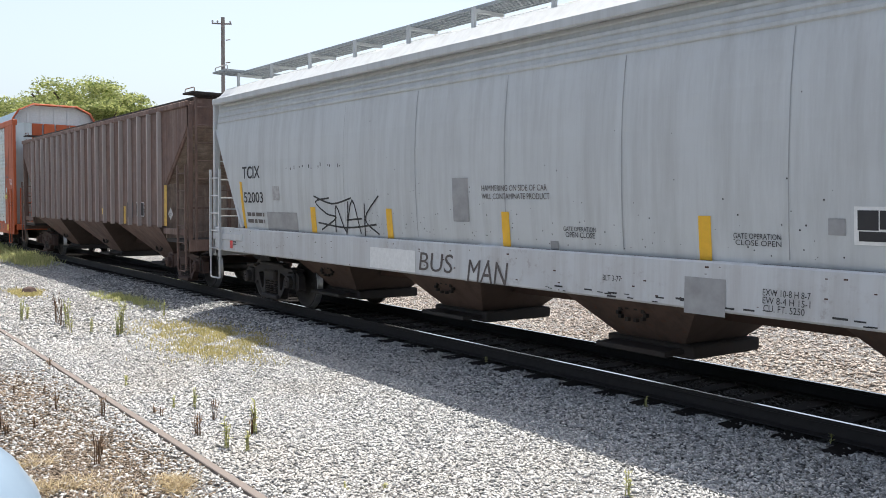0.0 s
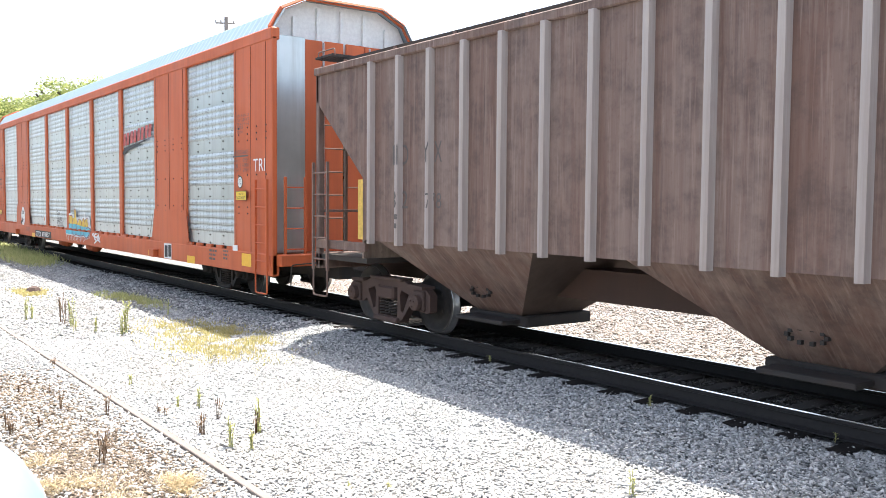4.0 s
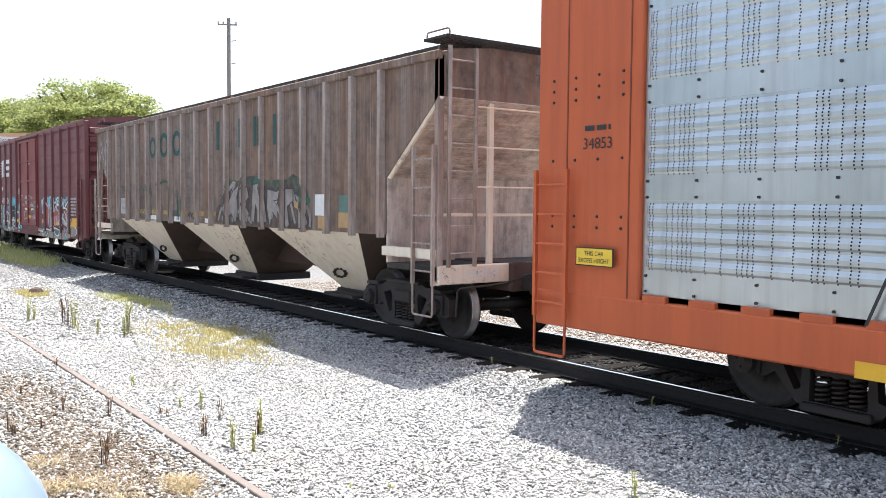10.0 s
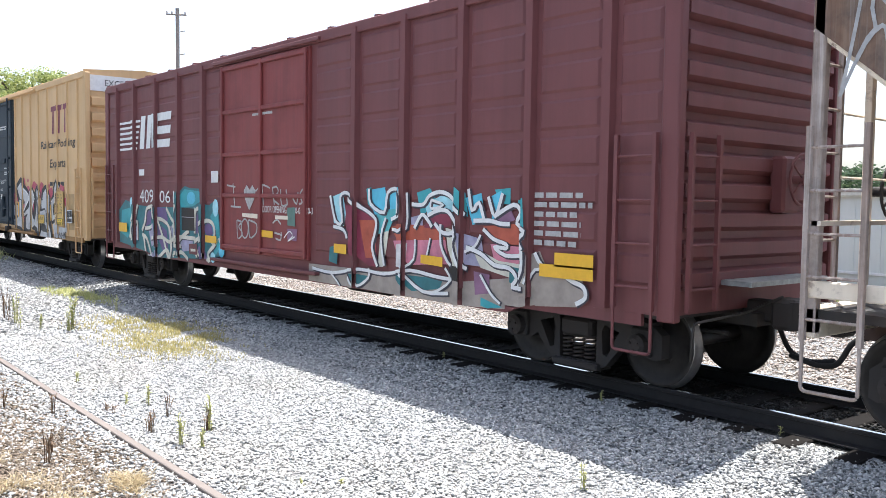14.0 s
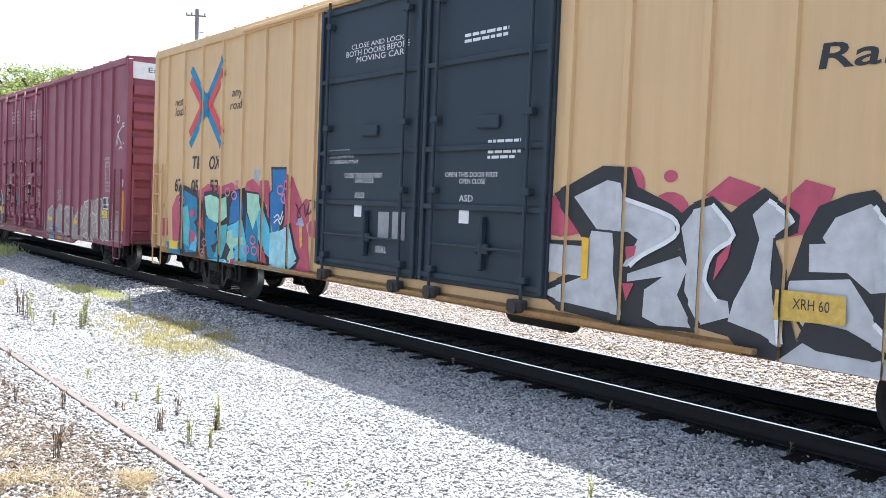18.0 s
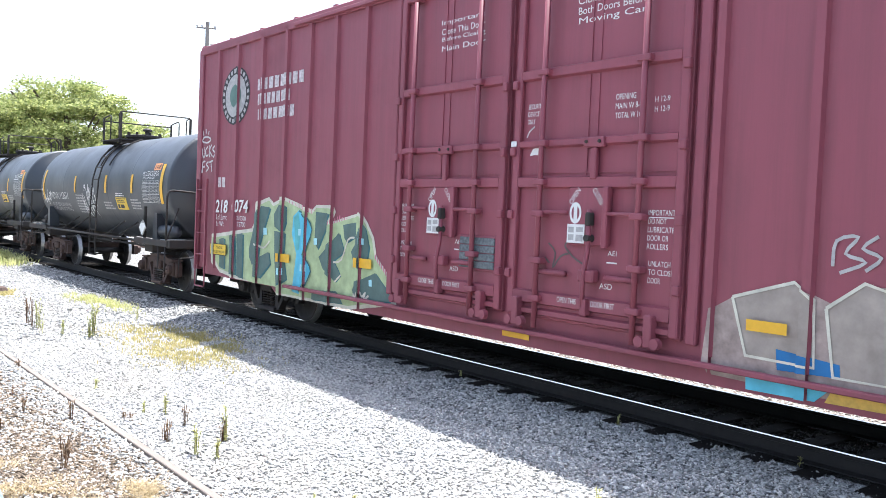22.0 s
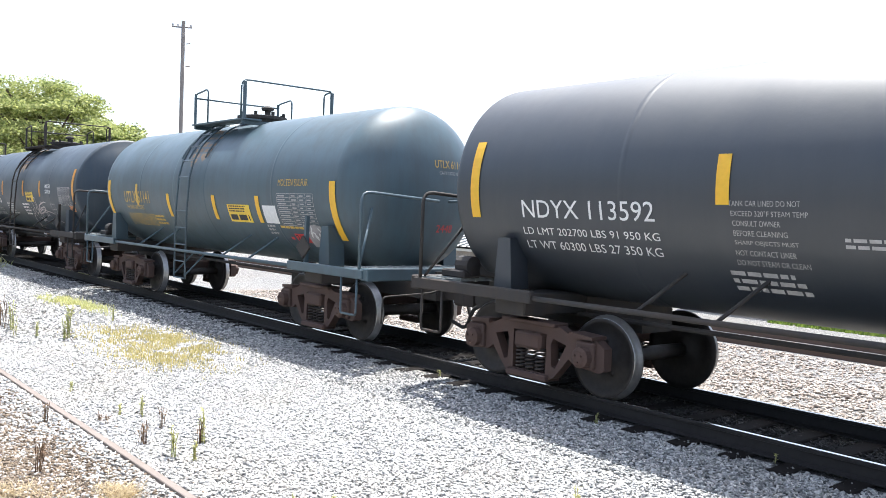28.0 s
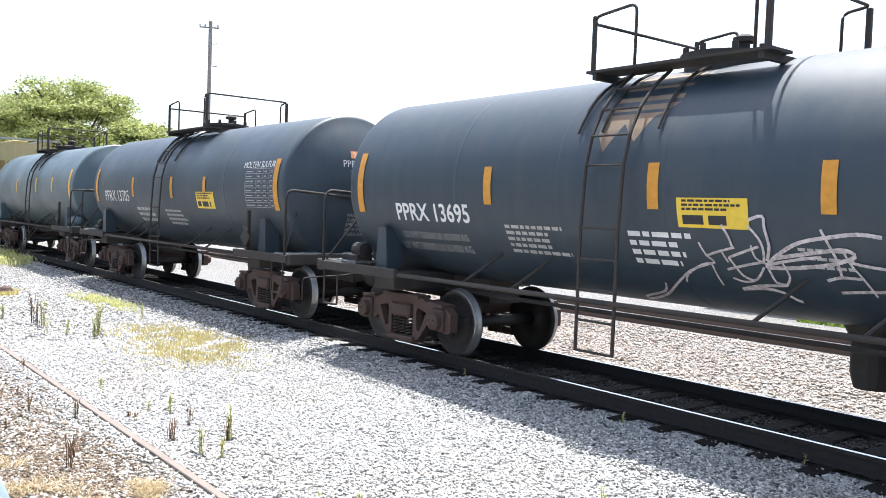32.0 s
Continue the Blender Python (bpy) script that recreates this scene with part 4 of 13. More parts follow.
def tank(u, body, label, strips, r=1.33, cz=2.37, end=5.5, bulge=0.5, round_head=False, lx=0.32, truck_x=4.42, rail_mat=None, rusty=True, light=False, placard_mat=None, gear=True, strip_mat="yellow"):
    car = car_root(u, label, "tank car")
    rail_mat = rail_mat or M["under"]
    prof = []
    if round_head:
        for i in range(11):
            a = math.pi / 2 * i / 10
            prof.append((-end - bulge * math.cos(a), max(r * math.sin(a), 0.004)))
    else:
        # shallow dished head with a tight knuckle at the rim
        for i in range(9):
            f = i / 8
            prof.append((-end - 0.10 - (bulge - 0.10) * (1 - f * f), max((r - 0.07) * f, 0.004)))
        for i in range(1, 6):
            a = math.pi / 2 * i / 5
            prof.append((-end - 0.10 * math.cos(a) * (1 - 0.1 * i / 5), r - 0.07 + 0.07 * math.sin(a)))
        prof[-1] = (-end, r)
    full = prof + [(-end + 0.02, r), (-3.02, r), (-3.0, r), (-2.99, r + 0.003), (-2.95, r + 0.003), (-2.94, r), (-2.92, r), (lx - 0.57, r), (lx - 0.55, r), (lx - 0.54, r + 0.003), (lx - 0.52, r + 0.003), (lx + 0.93, r + 0.003), (lx + 0.95, r + 0.003), (lx + 0.96, r), (lx + 0.98, r), (2.98, r), (3.0, r), (3.01, r + 0.003), (3.05, r + 0.003), (3.06, r), (3.08, r), (end - 0.02, r)] + [(-a, b) for a, b in prof[::-1]]
    part("tank_shell", lathe(new_bm(), full, 72, "x", (0, 0, cz)), body, car, "insulated cylindrical tank with domed heads", True)
    # stub sills, platforms, side sill bars
    for s in (-1, 1):
        part("stub_sill", box(new_bm(), *sorted((s * 3.4, s * 6.25)), -0.28, 0.28, 0.72, 1.15), M["under"], car)
        part("platform_frame", box(new_bm(), *sorted((s * 6.02, s * 6.2)), -1.5, 1.5, 1.02, 1.2, 0.015), rail_mat, car)
        part("side_channel", box(new_bm(), *sorted((s * 4.0, s * 6.1)), -1.53, -1.45, 1.04, 1.18, 0.012), rail_mat, car)
        part("side_channel", box(new_bm(), *sorted((s * 4.0, s * 6.1)), 1.45, 1.53, 1.04, 1.18, 0.012), rail_mat, car)
        bm = new_bm()
        for k in range(12):
            yk = -1.45 + 2.9 * k / 11
            box(bm, *sorted((s * 5.55, s * 6.02)), yk - 0.012, yk + 0.012, 1.15, 1.2)
        for k in range(5):
            xk = s * (5.57 + 0.11 * k)
            box(bm, xk - 0.008, xk + 0.008, -1.45, 1.45, 1.155, 1.195)
        part("platform_grating", bm, M["grating"], car)
        # saddles
        for e in (-1, 1):
            bm = prism(new_bm(), [(s * 4.55, 1.15), (s * 4.85, 1.15), (s * 4.80, 1.75), (s * 4.6, 1.75)], min(e * 1.0, e * 1.28), max(e * 1.0, e * 1.28))
            part("saddle", bm, body, car)
        part("bolster", box(new_bm(), *sorted((s * 4.25, s * 4.75)), -1.35, 1.35, 0.86, 1.12, 0.02), M["under"], car)
        # hand rails round the platform
        for e in (-1, 1):
            ye = e * 1.5
            part("handrail", tube(new_bm(), bend([(s * 6.0, ye, 1.15), (s * 6.0, ye, 2.28), (s * 6.0, e * 0.1, 2.2)], 0.16), 0.024, 8), rail_mat, car, smooth=True)
            part("handrail", tube(new_bm(), [(s * 5.95, ye * 0.98, 1.2), (s * 5.55, e * 1.0, 2.05)], 0.018, 7), rail_mat, car, smooth=True)
        xa, xb = sorted((s * 5.55, s * 5.95))
        part("step", tube(new_bm(), bend([(xa, -1.5, 1.04), (xa, -1.5, 0.52), (xb, -1.5, 0.52), (xb, -1.5, 1.04)], 0.05), 0.018, 6), rail_mat, car, smooth=True)
    if gear:
        bm = lathe(new_bm(), [(-0.55, 0.0), (-0.51, 0.11), (-0.44, 0.15), (0.44, 0.15), (0.51, 0.11), (0.55, 0.0)], 18, "x", (5.1, -1.12, 1.35))
        part("air_reservoir", bm, body, car, smooth=True)
    bm = box(new_bm(), -5.75, -5.35, -0.75, -0.35, 1.2, 1.42, 0.03)
    lathe(bm, [(-0.14, 0.0), (-0.12, 0.12), (0.12, 0.12), (0.14, 0.0)], 12, "x", (-5.6, -1.05, 1.36))
    box(bm, -5.95, -5.5, -1.2, -0.9, 1.2, 1.3, 0.02)
    part("brake_valve", bm, M["truck"], car)
    if gear:
        brake_wheel(car, 6.12, 0.35, 1.9, M["under"])
        part("brake_stand", box(new_bm(), 5.90, 5.95, 0.28, 0.42, 1.2, 2.0, 0.02), M["under"], car)
    couplers(car, 6.25)
    # running pipes below
    part("sill_pipe", tube(new_bm(), [(-4.2, -1.47, 1.1), (4.2, -1.47, 1.1)], 0.03, 8), rail_mat, car, smooth=True)
    part("brake_pipe", tube(new_bm(), [(-4.5, -0.4, 0.86), (4.5, -0.4, 0.86)], 0.03, 6), M["under"], car)
    for x in (-2.6, -1.7, 1.5, 2.5):
        part("pipe_bracket", tube(new_bm(), [(x, -1.46, 1.1), (x + 0.25, -1.0, 1.5)], 0.02, 6), rail_mat, car)
    bm = lathe(new_bm(), [(0.45, 0.16), (0.6, 0.2), (0.9, 0.2), (1.1, 0.3)], 14, "z", (1.9, 0, 0))
    box(bm, 2.3, 2.75, -0.25, 0.15, 0.55, 0.85, 0.05)
    part("bottom_outlet", bm, M["under"], car)
    # ladder up the side
    bm = new_bm()
    pts = []
    for i in range(12):
        a = radians(-72 + i * 13.2)
        pts.append((-(r + 0.11) * math.cos(a), cz + (r + 0.11) * math.sin(a)))
    y_lo = -1.47
    path = [(y_lo, 0.55), (y_lo, 1.9)] + [p for p in pts if p[1] > 2.35 and p[0] < -0.55]
    for x in (lx, lx + 0.52):
        tube(bm, [(x, a, b) for a, b in path], 0.02, 6)
    part("ladder", bm, rail_mat, car)
    rungs = [(y_lo, 0.56 + 0.33 * k) for k in range(5)] + [path[i] for i in range(2, len(path))]
    for a, b in rungs:
        part("rung", tube(new_bm(), [(lx, a, b), (lx + 0.52, a, b)], 0.015, 6), rail_mat, car)
    if light:
        for x in (lx, lx + 0.52):
            part("ladder_brace", tube(new_bm(), [(x, y_lo, 0.62), (x + 0.3, -1.2, 1.06)], 0.016, 6), rail_mat, car)
    # top platform with rails, dome and valves
    zt = cz + r
    g0, g1 = (-0.42, 1.02) if lx > 0 else (-1.0, 1.2)
    hi = zt + 0.64
    for e in (-1, 1):
        part("top_walkway", box(new_bm(), g0 - 0.06, g1 + 0.06, min(e * 1.0, e * 0.62), max(e * 1.0, e * 0.62), zt - 0.065, zt - 0.035), rail_mat, car)
        for x in (g0 + 0.05, g1 - 0.05):
            part("walkway_bracket", box(new_bm(), x - 0.03, x + 0.03, min(e * 0.98, e * 0.3), max(e * 0.98, e * 0.3), zt - 0.14, zt - 0.065), rail_mat, car)
        ye = e * 0.95
        part("top_rail", tube(new_bm(), bend([(g0, ye, zt - 0.05), (g0, ye, hi - 0.06), (g0 + 0.6, ye, hi), (g0 + 0.6, ye, zt - 0.05)], 0.1), 0.018, 7), rail_mat, car, smooth=True)
        part("top_rail", box(new_bm(), g1 - 0.03, g1 + 0.03, ye - 0.03, ye + 0.03, zt - 0.06, hi + 0.02, 0.01), rail_mat, car)
        part("top_rail", box(new_bm(), g0 - 0.025, g0 + 0.025, ye - 0.025, ye + 0.025, zt - 0.06, hi - 0.05, 0.01), rail_mat, car)
    part("top_rail", tube(new_bm(), bend([(g1 - 0.14, -0.95, zt - 0.05), (g1 - 0.14, -0.95, hi - 0.02), (g1, -0.95, hi + 0.04), (g1, 0.95, hi + 0.04), (g1 - 0.3, 0.95, hi), (g1 - 0.3, 0.95, zt - 0.05)], 0.08), 0.018, 7), rail_mat, car, smooth=True)
    part("top_rail", tube(new_bm(), [(g0, -0.95, hi - 0.14), (g0, 0.95, hi - 0.14)], 0.018, 7), rail_mat, car, smooth=True)
    # bars and a worn saddle strap over the top beside the ladder
    for x in (lx - 0.3, lx + 0.05, lx + 0.8):
        arc = [(x, -(r + 0.035) * math.cos(radians(q)), cz + (r + 0.035) * math.sin(radians(q))) for q in range(24, 80, 7)]
        part("shell_strap", tube(new_bm(), arc, 0.018, 5), rail_mat, car)
    bm = lathe(new_bm(), [(zt - 0.1, 0.45), (zt + 0.08, 0.45), (zt + 0.08, 0.5), (zt + 0.14, 0.5), (zt + 0.17, 0.3), (zt + 0.17, 0.0)], 20, "z", (0.1, 0, 0))
    for k in range(8):
        a = k * math.tau / 8
        lathe(bm, [(zt + 0.10, 0.035), (zt + 0.22, 0.035)], 8, "z", (0.1 + 0.44 * math.cos(a), 0.44 * math.sin(a), 0))
    part("manway", bm, M["under"], car, "bolted manway cover")
    bm = lathe(new_bm(), [(zt + 0.15, 0.06), (zt + 0.26, 0.06), (zt + 0.26, 0.12), (zt + 0.31, 0.13), (zt + 0.35, 0.05)], 14, "z", (0.32, 0, 0))
    part("relief_valve", bm, M["under"], car)
    # yellow strips on the shell
    for x, z0, z1, ww in strips:
        patch(car, "reflective_strip", [rect(x - ww / 2, x + ww / 2, z0, z1)], M[strip_mat], BARREL, 0.01)
    for s in (-1, 1):
        truck(car, s * truck_x, rusty)
    # warning diamonds on brackets
    for x in (4.35,):
        bm = box(new_bm(), x - 0.03, x + 0.03, -1.42, -1.36, 1.1, 1.9)
        part("placard_bracket", bm, rail_mat, car)
        pl = prism(new_bm(), [(x, 1.23), (x + 0.2, 1.41), (x, 1.59), (x - 0.2, 1.41)], -1.46, -1.43)
        part("placard", pl, placard_mat or M["under"], car, "diamond hazard placard")
    return car


def diamond_lines(car, x, z, y):
    sk = Skin(y)
    patch(car, "placard_stripe", [rect(x - 0.12 + k * 0.045, x - 0.1 + k * 0.045, z + 0.02, z + 0.11 + 0.02 * (3 - abs(k - 2.5))) for k in range(6)], M["black"], sk, 0.003)


# ---- ground and tracks ----
M["gravel"] = gravel_mat("limestone_gravel", (0.55, 0.535, 0.51), (0.24, 0.235, 0.23), (0.38, 0.325, 0.26))
M["stone"] = stone_mat("limestone_chips", (0.27, 0.27, 0.265), (0.70, 0.685, 0.65), (0.44, 0.375, 0.285))
M["stone_warm"] = stone_mat("warm_ballast", (0.22, 0.18, 0.15), (0.58, 0.52, 0.46), (0.30, 0.21, 0.15))
# grimy shoulder stones, darkened further to deepen the train's shadow on them
M["stone_mid"] = stone_mat("grimy_shaded_ballast", (0.05, 0.052, 0.054), (0.38, 0.38, 0.37), (0.17, 0.15, 0.125))
# oily bed, ballast and ties: colours also carry the deep shade under the train
M["stone_dark"] = stone_mat("oily_shaded_ballast", (0.012, 0.011, 0.010), (0.06, 0.055, 0.05), (0.03, 0.025, 0.02))
M["trackbed"] = gravel_mat("oily_shaded_trackbed", (0.032, 0.03, 0.028), (0.012, 0.011, 0.010), (0.025, 0.02, 0.016))
M["rail"] = plain("rail_side", (0.016, 0.014, 0.014), 0.75, 0.1)
M["rail_top"] = plain("polished_rail_head", (0.55, 0.55, 0.55), 0.18, 1.0, 0.06)
M["rusty_rail"] = paint("rusty_rail", (0.15, 0.105, 0.085), (0.10, 0.06, 0.04), 0.5, 0.2, 0.9)
M["old_rail"] = paint("dull_old_rail", (0.19, 0.16, 0.14), (0.10, 0.08, 0.065), 0.5, 0.2, 0.95)
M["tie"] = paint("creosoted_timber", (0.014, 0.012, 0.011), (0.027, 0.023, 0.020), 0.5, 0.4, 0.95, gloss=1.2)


def ground_z(x, y):
    """The height of the ground: a ballast shoulder along each track on flat yard gravel."""
    d = abs(y - TRACK_Y)
    z = -0.30 + 0.105 * max(0.0, min(1.0, (2.2 - d) / 0.9))
    d2 = abs(y - 15.45)
    z += 0.10 * max(0.0, min(1.0, (2.2 - d2) / 0.9))
    if y < 3.4:
        z += 0.02 * max(0.0, min(1.0, (3.4 - y) / 0.5))
    return z


def make_ground():
    xs = sorted({*[-3000, -1200, -500, -250, -140, -90], *[-60 + i * 2.0 for i in range(41)], *[30, 60, 120, 300, 900, 3000]})
    ys = sorted({*[-3000, -900, -300, -100, -40, -15, -6], *[-2 + i * 0.25 for i in range(90)], *[22, 24, 28, 34, 45, 70, 120, 300, 900, 3000]})
    bm = new_bm()
    grid = [[bm.verts.new((x, y, ground_z(x, y) + (0.018 * noise.noise((x * 0.9, y * 1.3, 0)) if abs(x) < 60 and -2 < y < 21 else 0))) for y in ys] for x in xs]
    for a, b in zip(grid, grid[1:]):
        for j in range(len(ys) - 1):
            bm.faces.new((a[j], b[j], b[j + 1], a[j + 1]))
    # the strip below the cars gets the bed with shade in its colour
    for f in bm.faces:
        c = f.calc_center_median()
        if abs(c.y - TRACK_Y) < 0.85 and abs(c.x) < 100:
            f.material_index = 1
    return solid("ground", bm, M["gravel"], "pale crushed limestone yard ground", "ground", "structure", smooth=True)


make_ground().data.materials.append(M["trackbed"])


def scatter(name, n, place, size, material, label, seed):
    """Loose angular stones in one mesh."""
    rng = np.random.default_rng(seed)
    octa = np.array([(1, 0.1, 0), (0.1, 1, 0), (-1, -0.1, 0.1), (-0.1, -1, -0.1), (0.1, 0, 1), (-0.1, 0, -1)], float)
    faces = np.array([(0, 1, 4), (1, 2, 4), (2, 3, 4), (3, 0, 4), (1, 0, 5), (2, 1, 5), (3, 2, 5), (0, 3, 5)])
    xy = place(rng, n)
    n = len(xy)
    z = np.array([ground_z(x, y) for x, y in xy])
    s = rng.uniform(size[0], size[1], (n, 1, 1)) * rng.uniform(0.6, 1.25, (n, 1, 3)) * np.array([1, 1, 0.48])
    v = (octa[None] + rng.uniform(-0.38, 0.38, (n, 6, 3))) * s * 0.62
    a, b = rng.uniform(0, math.tau, n), rng.normal(0, 0.5, n)
    ca, sa, cb, sb = np.cos(a)[:, None], np.sin(a)[:, None], np.cos(b)[:, None], np.sin(b)[:, None]
    x1, z1 = v[..., 0] * cb - v[..., 2] * sb, v[..., 0] * sb + v[..., 2] * cb
    out = np.stack([x1 * ca - v[..., 1] * sa, x1 * sa + v[..., 1] * ca, z1], -1)
    out += np.concatenate([xy, (z + rng.uniform(-0.004, 0.018, n))[:, None]], 1)[:, None]
    f = (faces[None] + 6 * np.arange(n)[:, None, None]).reshape(-1)
    me = bpy.data.meshes.new(name)
    me.vertices.add(6 * n)
    me.vertices.foreach_set("co", out.reshape(-1))
    me.loops.add(len(f))
    me.loops.foreach_set("vertex_index", f.astype(np.int32))
    me.polygons.add(8 * n)
    me.polygons.foreach_set("loop_start", np.arange(0, 24 * n, 3, dtype=np.int32))
    me.update(calc_edges=True)
    me.materials.append(material)
    return tagged(new(name, me), label, "gravel", kind="stuff")


def tie_end(x, y, rng):
    """True over the bare ends of the ties."""
    f = np.mod(4 - 0.07 - x + 0.28, 0.56) - 0.28
    return (y > 7.2) & (np.abs(f) < 0.10) & (rng.random(len(x)) < 0.7)


def yard(rng, n):
    """Denser close to where one stands; none under the rails."""
    d, a = np.sqrt(rng.uniform(4.5 ** 2, 15 ** 2, n * 3)), rng.uniform(radians(14), radians(88), n * 3)
    keep = rng.random(n * 3) < np.clip(9.5 / d, 0, 1) ** 1.5
    x, y = -np.sin(a) * d, np.cos(a) * d
    keep &= (y > 2.6) | (rng.random(n * 3) < 0.45)
    keep &= (y < 7.42) & (y > 0.6) & (np.abs(y - 2.75) > 0.05) & ~tie_end(x, y, rng)
    return np.stack([x, y], 1)[keep][:n]


def far_yard(rng, n):
    d, a = rng.uniform(13.5, 34, n), rng.uniform(radians(58), radians(86), n)
    x, y = -np.sin(a) * d, np.cos(a) * d
    keep = (y < 7.3) & (rng.random(n) < np.clip((d - 13) / 2.5, 0, 1)) & (rng.random(n) < 20 / d)
    return np.stack([x, y], 1)[keep]


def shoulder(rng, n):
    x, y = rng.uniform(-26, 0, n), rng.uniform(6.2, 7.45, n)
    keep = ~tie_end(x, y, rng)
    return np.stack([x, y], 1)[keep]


def between(rng, n):
    x, y = rng.uniform(-26, 1, n), rng.uniform(7.75, 9.0, n)
    return np.stack([x, y], 1)


def beyond(rng, n):
    return np.stack([rng.uniform(-22, -1, n), rng.uniform(9.3, 14.4, n)], 1)


scatter("gravel", 150000, yard, (0.018, 0.045), M["stone"], "loose pale grey limestone chips", 1)
scatter("gravel", 60000, far_yard, (0.035, 0.07), M["stone"], "loose pale gravel farther along the track", 8)
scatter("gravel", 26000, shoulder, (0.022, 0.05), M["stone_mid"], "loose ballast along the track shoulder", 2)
scatter("gravel", 14000, between, (0.025, 0.055), M["stone_dark"], "dirty ballast between the rails, darkened for the shade under the train", 3)
scatter("gravel", 30000, beyond, (0.03, 0.075), M["stone_warm"], "warm-coloured ballast behind the track", 4)


def rail(name, y, z_top, x0, x1, material, label, head=None, h=0.17):
    bm = new_bm()
    p = [(-0.075, -h), (0.075, -h), (0.075, -h + 0.012), (0.012, -h + 0.03), (0.010, -0.045), (0.036, -0.036), (0.036, -0.006), (0.03, 0), (-0.03, 0), (-0.036, -0.006), (-0.036, -0.036), (-0.010, -0.045), (-0.012, -h + 0.03), (-0.075, -h + 0.012)]
    prism(bm, [(y + a, z_top + b) for a, b in p], x0, x1, "x")
    ob = solid(name, bm, material, label, "rail", "structure")
    if head:
        part("rail_head", box(new_bm(), x0, x1, y - 0.024, y + 0.024, z_top - 0.002, z_top + 0.001), head, ob, "polished running surface")


for y in (TRACK_Y - 0.7525, TRACK_Y + 0.7525):
    rail("rail", y, 0.0, -400, 300, M["rail"], "dark steel rail with a polished head", M["rail_top"])
for y in (14.7, 16.2):
    rail("rail", y, -0.06, -300, 120, M["rusty_rail"], "rusty unused rail")
rail("rail", 2.75, -0.248, -60, 20, M["old_rail"], "rusty siding rail sunk into gravel", None, 0.14)


def make_ties():
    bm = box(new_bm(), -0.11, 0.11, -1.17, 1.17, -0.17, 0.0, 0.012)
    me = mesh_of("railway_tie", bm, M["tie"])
    rng = random.Random(5)
    for i in range(90):
        ob = new("railway_tie", me)
        ob.location = (4 - 0.56 * i - 0.07, TRACK_Y + rng.uniform(-0.05, 0.05), -0.168)
        ob.rotation_euler = (0, 0, rng.uniform(-0.02, 0.02))
        tagged(ob, "dark creosoted timber tie sunk in ballast", "railway tie", "ties under the track", "structure")
    for i in range(40):
        ob = new("railway_tie", me)
        ob.location = (0 - 0.56 * i, 15.45 + rng.uniform(-0.05, 0.05), -0.23)
        tagged(ob, "weathered timber tie of the far track", "railway tie", "ties under the far track", "structure")


make_ties()

# ---- far things ----
M["bark"] = paint("bark", (0.10, 0.075, 0.055), (0.05, 0.04, 0.03), 0.5, 0.5, 0.9)
M["leaf"] = leaf_mat("sunlit_leaves", (0.15, 0.20, 0.06), (0.50, 0.52, 0.21))
M["leaf_far"] = leaf_mat("far_leaves", (0.045, 0.085, 0.045), (0.10, 0.14, 0.07))
M["pole"] = paint("grey_pole_timber", (0.26, 0.23, 0.21), (0.15, 0.13, 0.11), 0.4, 0.5, 0.9)


def leaves(seed, centres, per, radius, size, flat_z=0.6):
    """Small folded leaves over the upper shells of clumps: centres are (x, y, z, scale)."""
    rng = np.random.default_rng(seed)
    c = np.repeat(np.array(centres, float), per, axis=0)
    n = len(c)
    d = rng.normal(0, 1, (n, 3))
    d /= np.linalg.norm(d, axis=1, keepdims=True)
    d[:, 2] = np.where(d[:, 2] < -0.25, -d[:, 2] * 0.5, d[:, 2])
    d *= radius * c[:, 3:4] * rng.uniform(0.55, 1.12, (n, 1)) * np.array([1, 1, flat_z])
    p = c[:, :3] + d
    u = rng.normal(0, 1, (n, 3)) * np.array([1, 1, 0.5])
    u /= np.linalg.norm(u, axis=1, keepdims=True)
    w = np.cross(u, rng.normal(0, 1, (n, 3)))
    w /= np.linalg.norm(w, axis=1, keepdims=True)
    s = size * rng.uniform(0.6, 1.4, (n, 1))
    up = np.array([0, 0, 0.15]) * s
    v = np.stack([p - u * s, p + w * s * 0.45 + up, p + u * s, p - w * s * 0.45 + up], 1).reshape(-1, 3)
    f = (np.array([0, 1, 2, 0, 2, 3])[None] + 4 * np.arange(n)[:, None]).reshape(-1)
    me = bpy.data.meshes.new("crown")
    me.vertices.add(len(v))
    me.vertices.foreach_set("co", v.reshape(-1))
    me.loops.add(len(f))
    me.loops.foreach_set("vertex_index", f.astype(np.int32))
    me.polygons.add(len(f) // 3)
    me.polygons.foreach_set("loop_start", np.arange(0, len(f), 3, dtype=np.int32))
    me.update(calc_edges=True)
    return me


